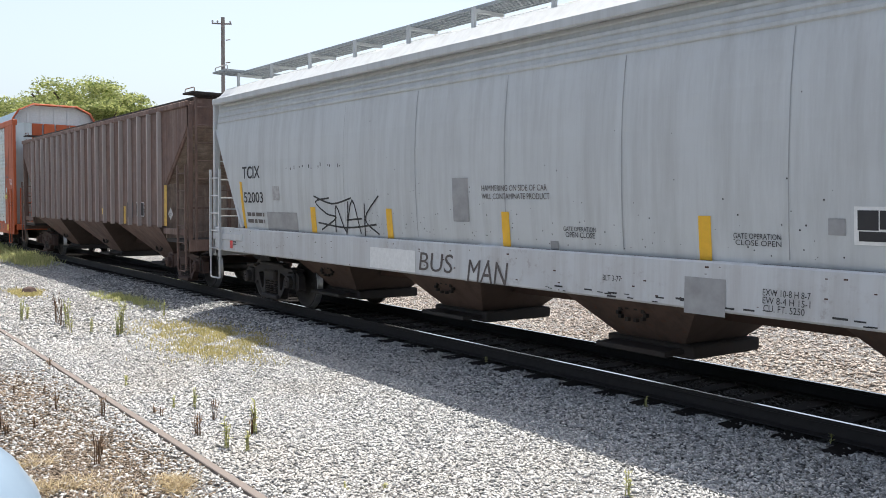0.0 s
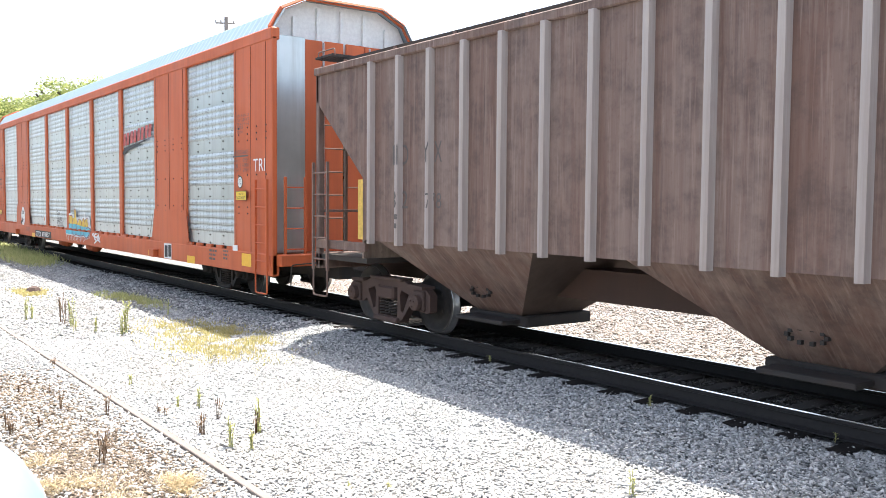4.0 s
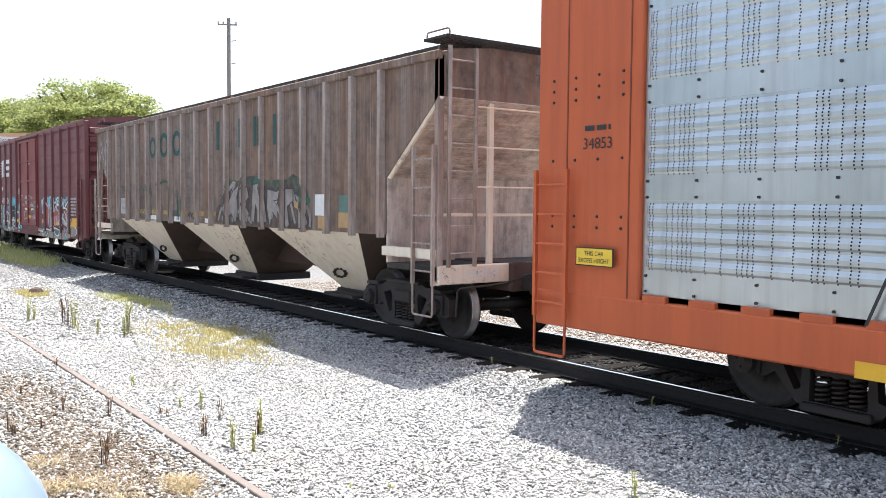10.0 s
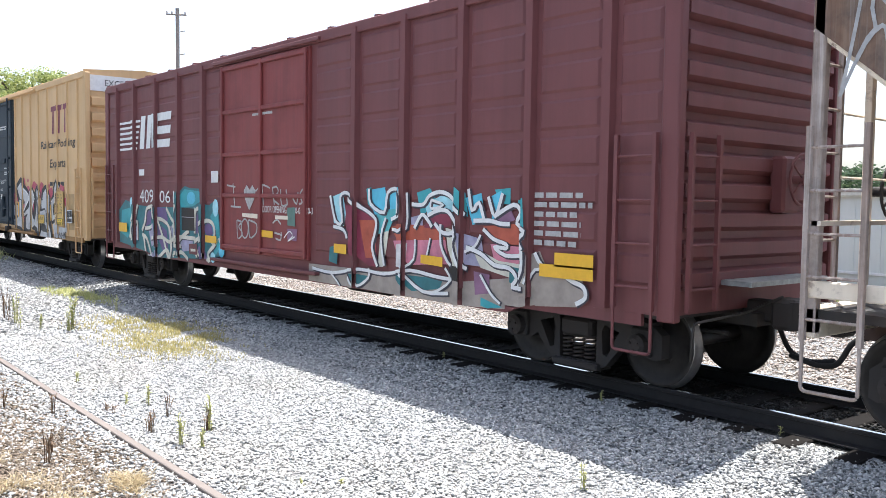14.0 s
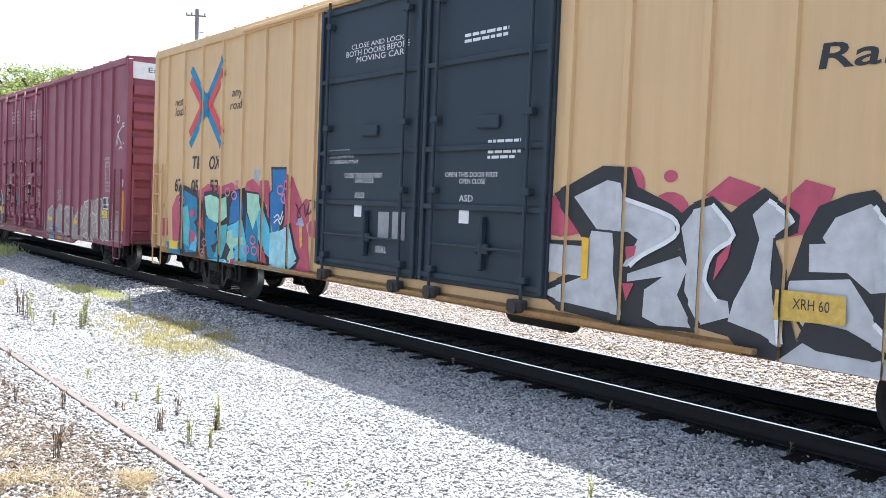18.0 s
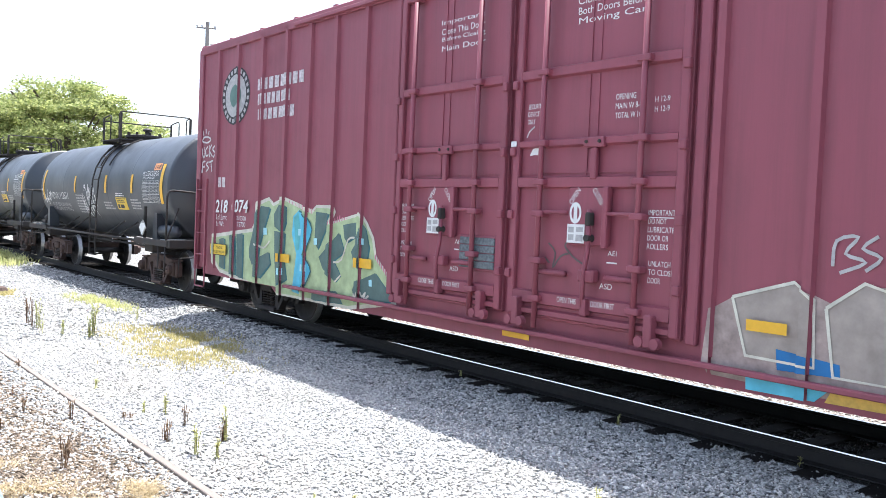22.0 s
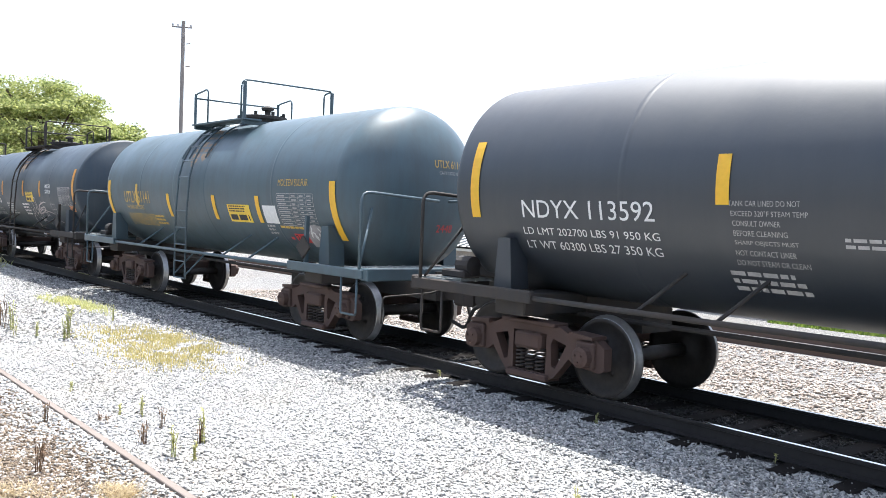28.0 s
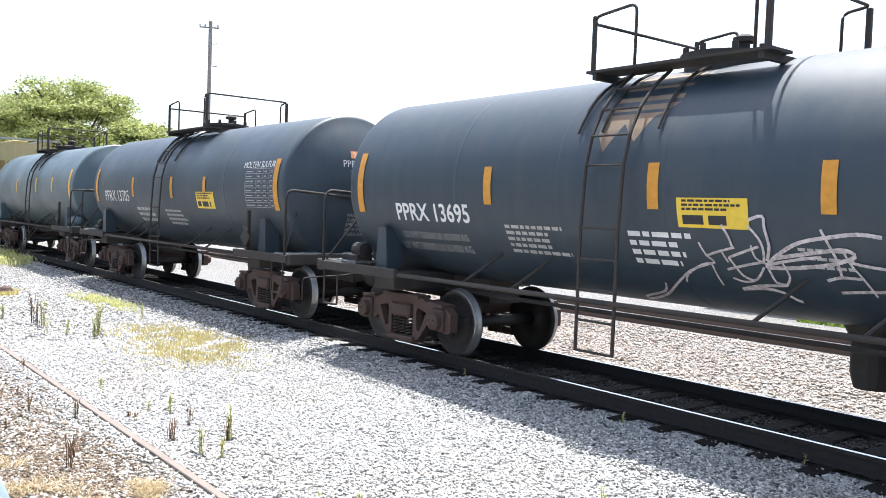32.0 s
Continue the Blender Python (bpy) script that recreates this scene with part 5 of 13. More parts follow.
def tree(x, y, h, r, seed, label, leaf):
    rng = random.Random(seed)
    t = thing("tree", label, "tree", "trees beyond the train", (x, y, -0.3))
    bm = new_bm()
    tube(bm, [(0, 0, 0), (0.1, 0.05, h * 0.3), (0, 0.1, h * 0.55), (0.1, 0, h * 0.8)], 0.28, 8)
    ends = []
    for k in range(9):
        a, z0 = k * 2.4 + rng.random(), h * rng.uniform(0.28, 0.6)
        e = Vector((math.cos(a) * r * rng.uniform(0.5, 0.85), math.sin(a) * r * rng.uniform(0.5, 0.85), h * rng.uniform(0.5, 0.92)))
        tube(bm, [(0, 0.05, z0), Vector((0, 0, z0)) * 0.5 + e * 0.5, e], 0.08, 5)
        ends.append(e)
    part("trunk", bm, M["bark"], t)
    cs = []
    for k in range(95):
        # clumps over a broad dome, thinner within
        a, q = k * 2.39996, math.sqrt((k + 0.5) / 95)
        lift = math.sqrt(max(0.0, 1 - q * q * 0.96))
        z = h * (0.30 + 0.62 * lift * rng.uniform(0.45 if k % 3 == 0 else 0.74, 1.10))
        cs.append((math.cos(a) * r * q * rng.uniform(0.9, 1.1), math.sin(a) * r * q * rng.uniform(0.9, 1.1), z, rng.uniform(0.7, 1.25)))
    me = leaves(seed, cs, 430, r * 0.25, 0.135)
    me.materials.append(leaf)
    part("crown", me, leaf, t)


for i, (x, y, h, r) in enumerate([(-74, 19.2, 12.3, 6.0), (-79, 12.6, 10.4, 5.0), (-69, 23.0, 8.6, 4.2), (-88, 10.5, 10.4, 5.2), (-84, 18.0, 10.8, 5.0), (-97, 9.0, 10.4, 5.4)]):
    tree(x, y, h, r, 10 + i, "broad green deciduous tree in full leaf", M["leaf"])


def utility_pole():
    p = thing("utility_pole", "tall weathered timber utility pole with a crossarm", "utility pole", loc=(-48.4, 20.1, -0.3))
    p.rotation_euler = (0, 0, radians(62))
    bm = new_bm()
    tube(bm, [(0, 0, 0), (0.02, 0, 6), (0.0, 0, 12.9)], 0.11, 12)
    part("pole", bm, M["pole"], p)
    part("crossarm", box(new_bm(), -0.62, 0.5, -0.05, 0.03, 12.5, 12.58, 0.01), M["pole"], p)
    for x in (-0.58, -0.3, 0.42):
        part("insulator", lathe(new_bm(), [(12.58, 0.03), (12.66, 0.06), (12.72, 0.04), (12.76, 0.0)], 8, "z", (x, 0, 0)), M["dull"], p)
    for z in (11.6, 10.3):
        part("bracket", tube(new_bm(), [(0.15, 0, z), (0.42, 0, z + 0.05)], 0.03, 6), M["pole"], p)


utility_pole()


def woods():
    rng = random.Random(44)
    cs = []
    for i in range(420):
        a = radians(rng.uniform(-48, -18))
        d = rng.uniform(130, 150)
        top = 6.4 + 1.2 * noise.noise((a * 22, 3.0, 0)) + 0.6 * noise.noise((a * 70, 8, 0))
        cs.append((math.sin(a) * d, math.cos(a) * d, rng.uniform(0.0, 1.0) ** 0.6 * top, rng.uniform(0.7, 1.2)))
    me = leaves(44, cs, 60, 2.4, 0.42)
    me.materials.append(M["leaf_far"])
    tagged(new("distant_woods", me), "distant band of hazy green trees", "trees", kind="stuff")
    # invented belt behind the camera: darkens panel reflections, blocks low sky
    rng = random.Random(45)
    cs = []
    for i in range(520):
        a = radians(rng.uniform(95, 265))
        d = rng.uniform(42, 50)
        cs.append((math.sin(a) * d, math.cos(a) * d, rng.uniform(0.0, 1.0) ** 0.7 * (9.5 + 2.5 * noise.noise((a * 6, 5.0, 0))), rng.uniform(0.8, 1.2)))
    me = leaves(45, cs, 40, 2.2, 0.5)
    me.materials.append(M["leaf_far"])
    tagged(new("unseen_tree_belt", me), "unseen belt of green trees added behind the camera to darken reflections", "trees", kind="stuff")
    for a, d, h in ((-31.6, 85, 9.0), (-29.2, 90, 8.6), (-27.4, 84, 8.4), (-37.0, 95, 8.0)):
        a = radians(a)
        p = thing("utility_pole", "distant thin utility pole above the woods", "utility pole", loc=(math.sin(a) * d, math.cos(a) * d, -0.3))
        part("pole", tube(new_bm(), [(0, 0, 0), (0, 0, h)], 0.14, 8), M["pole"], p)
        part("crossarm", box(new_bm(), -0.9, 0.9, -0.06, 0.06, h - 0.6, h - 0.48), M["pole"], p)


woods()

M["wall_white"] = paint("off_white_sheet_wall", (0.60, 0.62, 0.58), (0.45, 0.45, 0.40), 0.25, 0.25, 0.7)
M["roof_pale"] = paint("pale_metal_roof", (0.66, 0.68, 0.68), (0.4, 0.4, 0.4), 0.2, 0.2, 0.4, metal=0.2)
M["seam"] = plain("roof_seam", (0.16, 0.17, 0.17), 0.5)
M["mortar"] = plain("mortar", (0.36, 0.32, 0.28), 0.95)
M["trim"] = plain("cream_trim", (0.55, 0.53, 0.46), 0.7, 0, 0.1)


def white_building():
    b = thing("storage_building", "long low off-white metal storage building", "building", loc=(0, 0, 0))
    part("wall", box(new_bm(), -14.4, 12, 20.7, 26, -0.3, 2.18), M["wall_white"], b)
    part("roof", box(new_bm(), -14.55, 12.1, 20.55, 26.1, 2.18, 2.36, 0.02), M["trim"], b, "flat roof edge with pale fascia")
    part("band", box(new_bm(), -14.42, 12, 20.66, 20.7, 0.33, 0.39), M["white"], b, "white horizontal band")
    part("plinth", box(new_bm(), -14.42, 12, 20.67, 20.7, -0.3, 0.0), M["primer"], b)
    me = mesh_of("seam", box(new_bm(), -0.012, 0.012, -0.02, 0, 0.4, 2.17), M["wall_white"])
    for i in range(40):
        part("seam", me, None, b, loc=(-14 + i * 0.62, 20.7, 0))


white_building()


def brick_shed():
    b = thing("brick_building", "low red brick building with a pale standing-seam metal roof", "building", loc=(0, 0, 0))
    x0, x1, y0, y1, eave, top = -31.0, -15.3, 24.6, 30.0, 0.74, 2.25
    wall = part("wall", box(new_bm(), x0, x1, y0 + 0.012, y1, -0.3, eave - 0.18), M["mortar"], b)
    part("fascia", box(new_bm(), x0 - 0.2, x1 + 0.2, y0 - 0.25, y0 - 0.05, eave - 0.2, eave + 0.02, 0.01), M["trim"], b)
    part("roof", prism(new_bm(), [(y0 - 0.25, eave), (y1 + 0.2, top), (y1 + 0.2, top - 0.1), (y0 - 0.25, eave - 0.08)], x0 - 0.2, x1 + 0.2, "x"), M["roof_pale"], b)
    bm = prism(new_bm(), [(y0 - 0.25, eave + 0.001), (y1 + 0.2, top + 0.001), (y1 + 0.2, top + 0.06), (y0 - 0.25, eave + 0.06)], -0.03, 0.03, "x")
    me = mesh_of("roof_seam", bm, M["seam"])
    for i in range(36):
        part("roof_seam", me, None, b, loc=(x0 + 0.45 * i, 0, 0))
    part("ridge", box(new_bm(), x0 - 0.2, x1 + 0.2, y1 + 0.05, y1 + 0.25, top - 0.05, top + 0.1), M["seam"], b)
    part("band", box(new_bm(), x0, x1, y0 - 0.02, y0 + 0.02, -0.08, 0.0), M["trim"], b)
    return wall, y0, x0, x1


SHED = brick_shed()
M["grass"] = leaf_mat("mown_grass", (0.10, 0.17, 0.03), (0.22, 0.30, 0.06))


def lawn():
    rng = random.Random(3)
    out, faces = [], []
    for _ in range(9000):
        x, y = rng.uniform(-11.2, 2), rng.uniform(19.7, 20.65)
        z, h, a = ground_z(x, y), rng.uniform(0.04, 0.12), rng.uniform(0, math.tau)
        i = len(out)
        dx, dy = math.cos(a) * 0.03, math.sin(a) * 0.03
        out += [(x - dx, y - dy, z), (x + dx, y + dy, z), (x + dy, y - dx, z + h)]
        faces.append((i, i + 1, i + 2))
    me = bpy.data.meshes.new("lawn")
    me.from_pydata(out, [], faces)
    me.materials.append(M["grass"])
    tagged(new("lawn", me), "strip of bright mown grass by the white building", "grass", kind="stuff")


lawn()


# ---- paints of the train ----
M["tcix"] = paint("greyish_white_paint", (0.51, 0.53, 0.53), (0.24, 0.235, 0.22), 0.3, 0.4, 0.5)
M["tcix_sill"] = paint("white_sill_paint", (0.53, 0.545, 0.55), (0.25, 0.21, 0.18), 0.4, 0.4, 0.5, rust=0.25)
M["tcix_bay"] = paint("rusty_hopper_paint", (0.115, 0.074, 0.058), (0.032, 0.025, 0.022), 0.75, 0.6, 0.8, rust=0.5)
M["bay_rust_shade"] = paint("rusted_shaded_hopper_sheet", (0.10, 0.07, 0.055), (0.05, 0.035, 0.03), 0.6, 0.5, 0.85)
M["brown_light"] = paint("worn_grey_rib_paint", (0.40, 0.35, 0.32), (0.17, 0.11, 0.09), 0.5, 0.6, 0.7)


def weathered(name, pale, tan, rust, dark):
    """Old paint gone to vertical streaks of dust, rust and soot, different from panel to panel."""
    m, nt, b = mat(name, 0.75)
    v, vs, vw = coords(nt), coords(nt, (2.2, 1.0, 0.10)), coords(nt, (0.75, 1.0, 0.05))
    n1, n2, n3 = noise_at(nt, vs, 2.4, 7, 0.72), noise_at(nt, vw, 1.3, 4, 0.6), noise_at(nt, v, 3.0, 8, 0.7)
    n4 = noise_at(nt, coords(nt, (9.0, 1.0, 0.3)), 2.0, 5, 0.7)
    c = mix(nt, ramp(nt, n2, 0.38, 0.62), pale, tan)
    c = mix(nt, ramp(nt, n1, 0.43, 0.66, 0.0, 0.85), c, rust)
    c = mix(nt, ramp(nt, n3, 0.45, 0.72, 0.0, 0.8), c, dark)
    c = mix(nt, ramp(nt, n4, 0.52, 0.70, 0.0, 0.6), c, tuple(x * 1.5 for x in pale))
    n5 = noise_at(nt, coords(nt, (14.0, 1.0, 0.22)), 1.7, 6, 0.75)
    c = mix(nt, ramp(nt, n5, 0.56, 0.70, 0.0, 0.65), c, dark)
    n6 = noise_at(nt, v, 22.0, 4, 0.7)
    c = mix(nt, ramp(nt, n6, 0.60, 0.72, 0.0, 0.45), c, rust)
    nt.links.new(c, b.inputs["Base Color"])
    bump(nt, b, n3, 0.2, 0.01)
    return m


M["brown"] = weathered("faded_brown_paint", (0.215, 0.155, 0.13), (0.18, 0.11, 0.085), (0.13, 0.065, 0.045), (0.075, 0.05, 0.042))
M["soo"] = weathered("grimy_taupe_paint", (0.235, 0.195, 0.17), (0.245, 0.15, 0.095), (0.15, 0.07, 0.04), (0.06, 0.05, 0.045))
M["brown_end"] = weathered("dusty_brown_end_paint", (0.34, 0.28, 0.23), (0.27, 0.20, 0.16), (0.15, 0.09, 0.065), (0.09, 0.07, 0.06))
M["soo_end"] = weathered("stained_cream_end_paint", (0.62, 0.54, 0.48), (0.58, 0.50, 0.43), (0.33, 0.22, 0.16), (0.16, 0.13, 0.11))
M["soo_rib"] = weathered("grimy_rib_paint", (0.46, 0.41, 0.38), (0.40, 0.31, 0.26), (0.22, 0.13, 0.09), (0.16, 0.13, 0.11))
M["soo_white"] = paint("grimy_white_paint", (0.80, 0.70, 0.57), (0.22, 0.14, 0.09), 0.3, 0.22, 0.7, rust=0.9, seed=3)
M["auto"] = paint("orange_paint", (0.52, 0.108, 0.029), (0.22, 0.05, 0.025), 0.3, 0.35, 0.55)
M["auto_dark"] = paint("shaded_orange_seam", (0.20, 0.04, 0.015), (0.10, 0.03, 0.015), 0.3, 0.35, 0.6)
M["auto_panel"] = galvanised("galvanised_sheet")
M["rust_stain"] = paint("rust_stain", (0.24, 0.17, 0.11), (0.16, 0.14, 0.12), 0.5, 0.7, 0.7)
M["auto_roof"] = paint("galvanised_roof", (0.25, 0.34, 0.39), (0.22, 0.24, 0.25), 0.2, 0.2, 0.45, metal=0.4)
M["ns"] = paint("oxide_brown_paint", (0.165, 0.050, 0.050), (0.08, 0.03, 0.03), 0.4, 0.4, 0.6)
M["ns_door"] = paint("red_oxide_door_paint", (0.23, 0.045, 0.042), (0.06, 0.025, 0.025), 0.55, 0.4, 0.6, seed=4)
M["ttx"] = paint("buff_yellow_paint", (0.63, 0.415, 0.205), (0.40, 0.24, 0.11), 0.3, 0.3, 0.55)
M["ttx_sill"] = paint("rusty_yellow_sill", (0.36, 0.20, 0.07), (0.12, 0.05, 0.025), 0.6, 0.4, 0.7, rust=0.8)
M["ttx_door"] = paint("blue_black_door_paint", (0.017, 0.030, 0.042), (0.045, 0.052, 0.06), 0.2, 0.15, 0.65)
M["cp"] = paint("wine_red_paint", (0.262, 0.062, 0.088), (0.13, 0.045, 0.055), 0.5, 0.45, 0.52)
M["tank_black"] = paint("matt_black_paint", (0.015, 0.021, 0.029), (0.036, 0.041, 0.047), 0.25, 0.35, 0.44, gloss=1.75)
M["tank_dusty"] = paint("dusty_black_paint", (0.024, 0.041, 0.058), (0.062, 0.066, 0.07), 0.5, 0.55, 0.45, seed=5, gloss=1.5)
M["tank_grey"] = paint("blue_grey_paint", (0.060, 0.096, 0.115), (0.055, 0.060, 0.060), 0.5, 0.55, 0.40, seed=6, gloss=1.5)

# ---- the cars, from the head of the train backwards ----
RNG = random.Random(9)

white_hopper, WH = hopper(-8.2, 8.78, 1.44, 3.98, (7.40, 1.46, 3.4, 8.66), [(-5.2, 1.5), (-1.75, 1.5), (1.75, 1.5), (5.2, 1.5)], M["tcix"], M["tcix_bay"], [], "white curved-side covered hopper car with stencilled lettering", 1.56, 1.7, round_side=True, end_mat=M["tcix_sill"], rise=0.50, board_up=0.02)
part("side_sill", box(new_bm(), -8.75, 8.75, -1.56, -1.46, 0.98, 1.45, 0.02), M["tcix_sill"], white_hopper)
for z in (3.52, 3.63, 3.74, 3.85):
    y = float(np.interp(z, *zip(*WH.curve)))
    part("eave_fold", box(new_bm(), -8.6, 8.6, y - 0.022, y + 0.05, z, z + 0.06, 0.014), M["tcix"], white_hopper)

brown_xs = [-6.7 + 13.4 * i / 18 for i in range(19)]
brown_hopper, BH = hopper(-26.88, 8.5, 1.38, 4.1, (7.0, 2.35, 3.6, 8.45), [(-4.9, 1.7), (-0.1, 1.7), (4.7, 1.7)], M["brown"], M["brown"], brown_xs, "rusty brown ribbed covered hopper car", 1.53, 1.5, rib_mat=M["brown_light"], rusty=True, board_mat=M["under"], board_up=0.0, rise=0.15, slope_mat=M["brown_end"])

soo_xs = [-7.0 + 14.0 * i / 17 for i in range(18)]
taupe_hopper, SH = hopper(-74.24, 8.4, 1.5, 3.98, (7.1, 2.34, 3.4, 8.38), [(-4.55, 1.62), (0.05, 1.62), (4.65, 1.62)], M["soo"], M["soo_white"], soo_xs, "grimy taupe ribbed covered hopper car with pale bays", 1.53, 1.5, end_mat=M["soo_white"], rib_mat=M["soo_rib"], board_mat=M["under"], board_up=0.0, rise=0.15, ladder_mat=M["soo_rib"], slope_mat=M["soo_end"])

maroon_xs = [-7.1, -6.05, -4.85, -3.7, -2.55, 2.5, 3.65, 4.8, 5.95, 7.05]
maroon_box, NB = boxcar(-91.78, 7.8, 0.87, 4.36, 4.56, M["ns"], maroon_xs, (-1.75, 1.3), "oxide brown boxcar with a red sliding door", M["ns_door"], M["ns"], 11, 1.51, 1.5, corrugated=True, door_style="slide")[:2]
NB = Skin(-1.528, NB.ribs, floor=0.76)
NB.deep = (-5.3, 5.6, 0.68)
part("deep_sill", prism(new_bm(), [(-5.5, 0.749), (-5.3, 0.675), (5.6, 0.675), (5.8, 0.749)], -1.526, -1.47), M["ns"], maroon_box)
buff_xs = [s * x for s in (-1, 1) for x in (2.7, 3.48, 4.41, 5.25, 6.12, 7.05, 7.95, 8.82)]
buff_box, TB, TD = boxcar(-110.83, 9.45, 0.84, 4.95, 5.1, M["ttx"], sorted(buff_xs), (-2.5, 0.15, 2.53), "buff yellow high-cube boxcar with black double doors", M["ttx_door"], M["ttx"], 9, 1.46, 2.3, rib_w=0.055, rib_d=0.04, sill=M["ttx_sill"], end_white=True, track=(-5.2, 5.1))
wine_xs = [-8.65, -7.8, -6.8, -5.9, -5.1, -4.3, -3.45, 2.55, 3.5, 4.4, 5.12, 5.9, 6.8, 7.6, 8.45]
wine_box, CB, CD = boxcar(-131.7, 9.5, 0.75, 5.06, 5.2, M["cp"], wine_xs, (-2.75, -0.3, 2.27), "wine red high-cube boxcar with double plug doors", M["cp"], M["cp"], 9, 1.46, 2.4, rib_w=0.06, rib_d=0.05, end_white=True, track=(-5.6, 5.2), door_style="lever")


HOLES = (0.035, 0.05, 0.115, 0.14, 0.165, 0.185, 0.205, 0.225, 0.285, 0.35, 0.415, 0.435, 0.455, 0.475, 0.545, 0.62, 0.685, 0.705, 0.725, 0.77, 0.81, 0.835, 0.92, 0.94)
FLUTES = 5


def wave(z):
    """How far a panel section stands out at height z over its foot: a flat band, then five flat-topped flutes."""
    if z < 0.25 or z > 0.93:
        return 0.0
    f = (z - 0.25) / 0.68 * FLUTES % 1.0
    return 0.015 * max(0.0, min(1.0, (f - 0.10) / 0.16, (0.92 - f) / 0.34))


@lru_cache(maxsize=None)
def rack_sheet(wide, side):
    bm = new_bm()
    zs = [0.0, 0.11, 0.22] + [0.25 + 0.68 * (k + f) / FLUTES for k in range(FLUTES) for f in (0.0, 0.1, 0.26, 0.42, 0.58, 0.75, 0.92)] + [0.93, 0.949]
    rows = []
    for z in zs:
        d = wave(z)
        row = []
        for x, k in ((0.004, 0.0), (0.05, 0.0), (0.075, 0.8), (0.10, 1.0), (wide - 0.10, 1.0), (wide - 0.075, 0.8), (wide - 0.05, 0.0), (wide - 0.004, 0.0)):
            row.append(bm.verts.new((x, side * d * k, z)))
        rows.append(row)
    for p, q in zip(rows, rows[1:]):
        for i in range(7):
            f = (p[i], p[i + 1], q[i + 1], q[i])
            bm.faces.new(f if side < 0 else f[::-1])
    holes = new_bm()
    for u in HOLES:
        for i in range(23):
            x, z = wide * u, 0.262 + 0.0298 * i
            y = side * (wave(z) + 0.003)
            holes.faces.new([holes.verts.new((x + 0.0088 * math.cos(k * math.tau / 6), y, z + 0.0098 * math.sin(k * math.tau / 6))) for k in range(6)])
    return mesh_of("side_panel", bm, M["auto_panel"]), mesh_of("perforation", holes, M["black"])


def autorack(u):
    car = car_root(u, "orange tri-level autorack with galvanised side panels")
    w, half = 1.58, 13.47
    posts = [(-13.47, -11.95), (-9.25, -7.2), (-4.42, -4.15), (-1.53, -1.27), (1.33, 1.58), (4.18, 4.43), (7.03, 9.14), (11.75, 13.47)]
    for s in (-1, 1):
        y0, y1 = sorted((s * w, s * (w - 0.1)))
        for a, b in posts:
            part("side_post", box(new_bm(), a, b, y0, y1, 0.62, 4.9, 0.015), M["auto"], car)
        for a, b in ((-9.25, -7.2), (7.03, 9.14)):
            bm = prism(new_bm(), [(a - 0.28, 0.66), (b + 0.28, 0.66), (b, 1.75), (a, 1.75)], min(y0, y1) - (0.012 if s < 0 else -0.112), max(y0, y1) if s > 0 else y0)
            part("gusset", bm, M["auto"], car)
        part("side_sill", box(new_bm(), -half, half, min(s * w, s * (w - 0.12)) - 0.02, max(s * w, s * (w - 0.12)) + 0.02, 0.60, 1.0, 0.02), M["auto"], car)
        part("top_chord", box(new_bm(), -half, half, min(s * w, s * (w - 0.14)) - 0.015, max(s * w, s * (w - 0.14)) + 0.015, 4.84, 5.06, 0.02), M["auto"], car)
        cuts = [(-11.95, -9.25), (-7.2, -4.42), (-4.15, -1.53), (-1.27, 1.33), (1.58, 4.18), (4.43, 7.03), (9.14, 11.75)]
        for a, b in cuts:
            sheet, holes = rack_sheet(b - a, s)
            for k in range(4):
                z0 = 1.06 + k * 0.95
                p = part("side_panel", sheet, None, car, "corrugated perforated galvanised panel" if k == 0 else "", loc=(a, s * (w - 0.05), z0))
                if s < 0:
                    tagged(part("perforation", holes, None, p), kind="stuff")
        if s < 0:
            bolt = mesh_of("panel_bolt", lathe(new_bm(), [(-0.02, 0.014), (0.012, 0.016), (0.028, 0.008)], 6, "y"), M["spring"])
            for a, b in cuts:
                for k in range(5):
                    for dz in (0.035, 0.195):
                        if k == 4 and dz > 0.1:
                            continue
                        for f in (0.02, 0.24, 0.49, 0.76, 0.98):
                            part("panel_bolt", bolt, None, car, loc=(a + (b - a) * f, -w + 0.05, 1.06 + k * 0.95 + dz - (0.06 if k == 4 else 0)))
            clip_me = mesh_of("panel_clip", box(new_bm(), 0, 0.30, -w - 0.012, -w + 0.05, 0.985, 1.062, 0.008), M["auto"])
            for a, b in cuts:
                n = max(2, round((b - a) / 0.55))
                for k in range(n):
                    part("panel_clip", clip_me, None, car, loc=(a + 0.05 + (b - a - 0.4) * k / (n - 1), 0, 0))
            for x in (-9.05, 7.15):
                bm = box(new_bm(), x - 0.16, x + 0.16, -w - 0.14, -w - 0.02, 0.62, 0.78, 0.015)
                box(bm, x - 0.2, x + 0.2, -w - 0.16, -w - 0.02, 0.78, 0.80)
                part("jacking_pad", bm, M["auto"], car)
            seam_me = mesh_of("post_seam", box(new_bm(), -0.008, 0.008, -w - 0.006, -w + 0.01, 1.0, 4.84), M["auto_dark"])
            for x in (-13.0, -12.1, -9.1, -8.25, -7.35, 7.2, 8.08, 8.98, 11.85, 12.55, 13.2):
                part("post_seam", seam_me, None, car, loc=(x, 0, 0))
            rivet = mesh_of("rivet", lathe(new_bm(), [(-0.012, 0.014), (0.01, 0.022)], 6, "y"), M["black"])
            for a, b in posts:
                if b - a > 1:
                    for z in (1.72, 1.84, 2.45, 3.1, 3.22, 3.34):
                        for i in range(4):
                            x = a + 0.25 + (b - a - 0.5) * i / 3
                            part("rivet", rivet, None, car, loc=(x, -w, z))
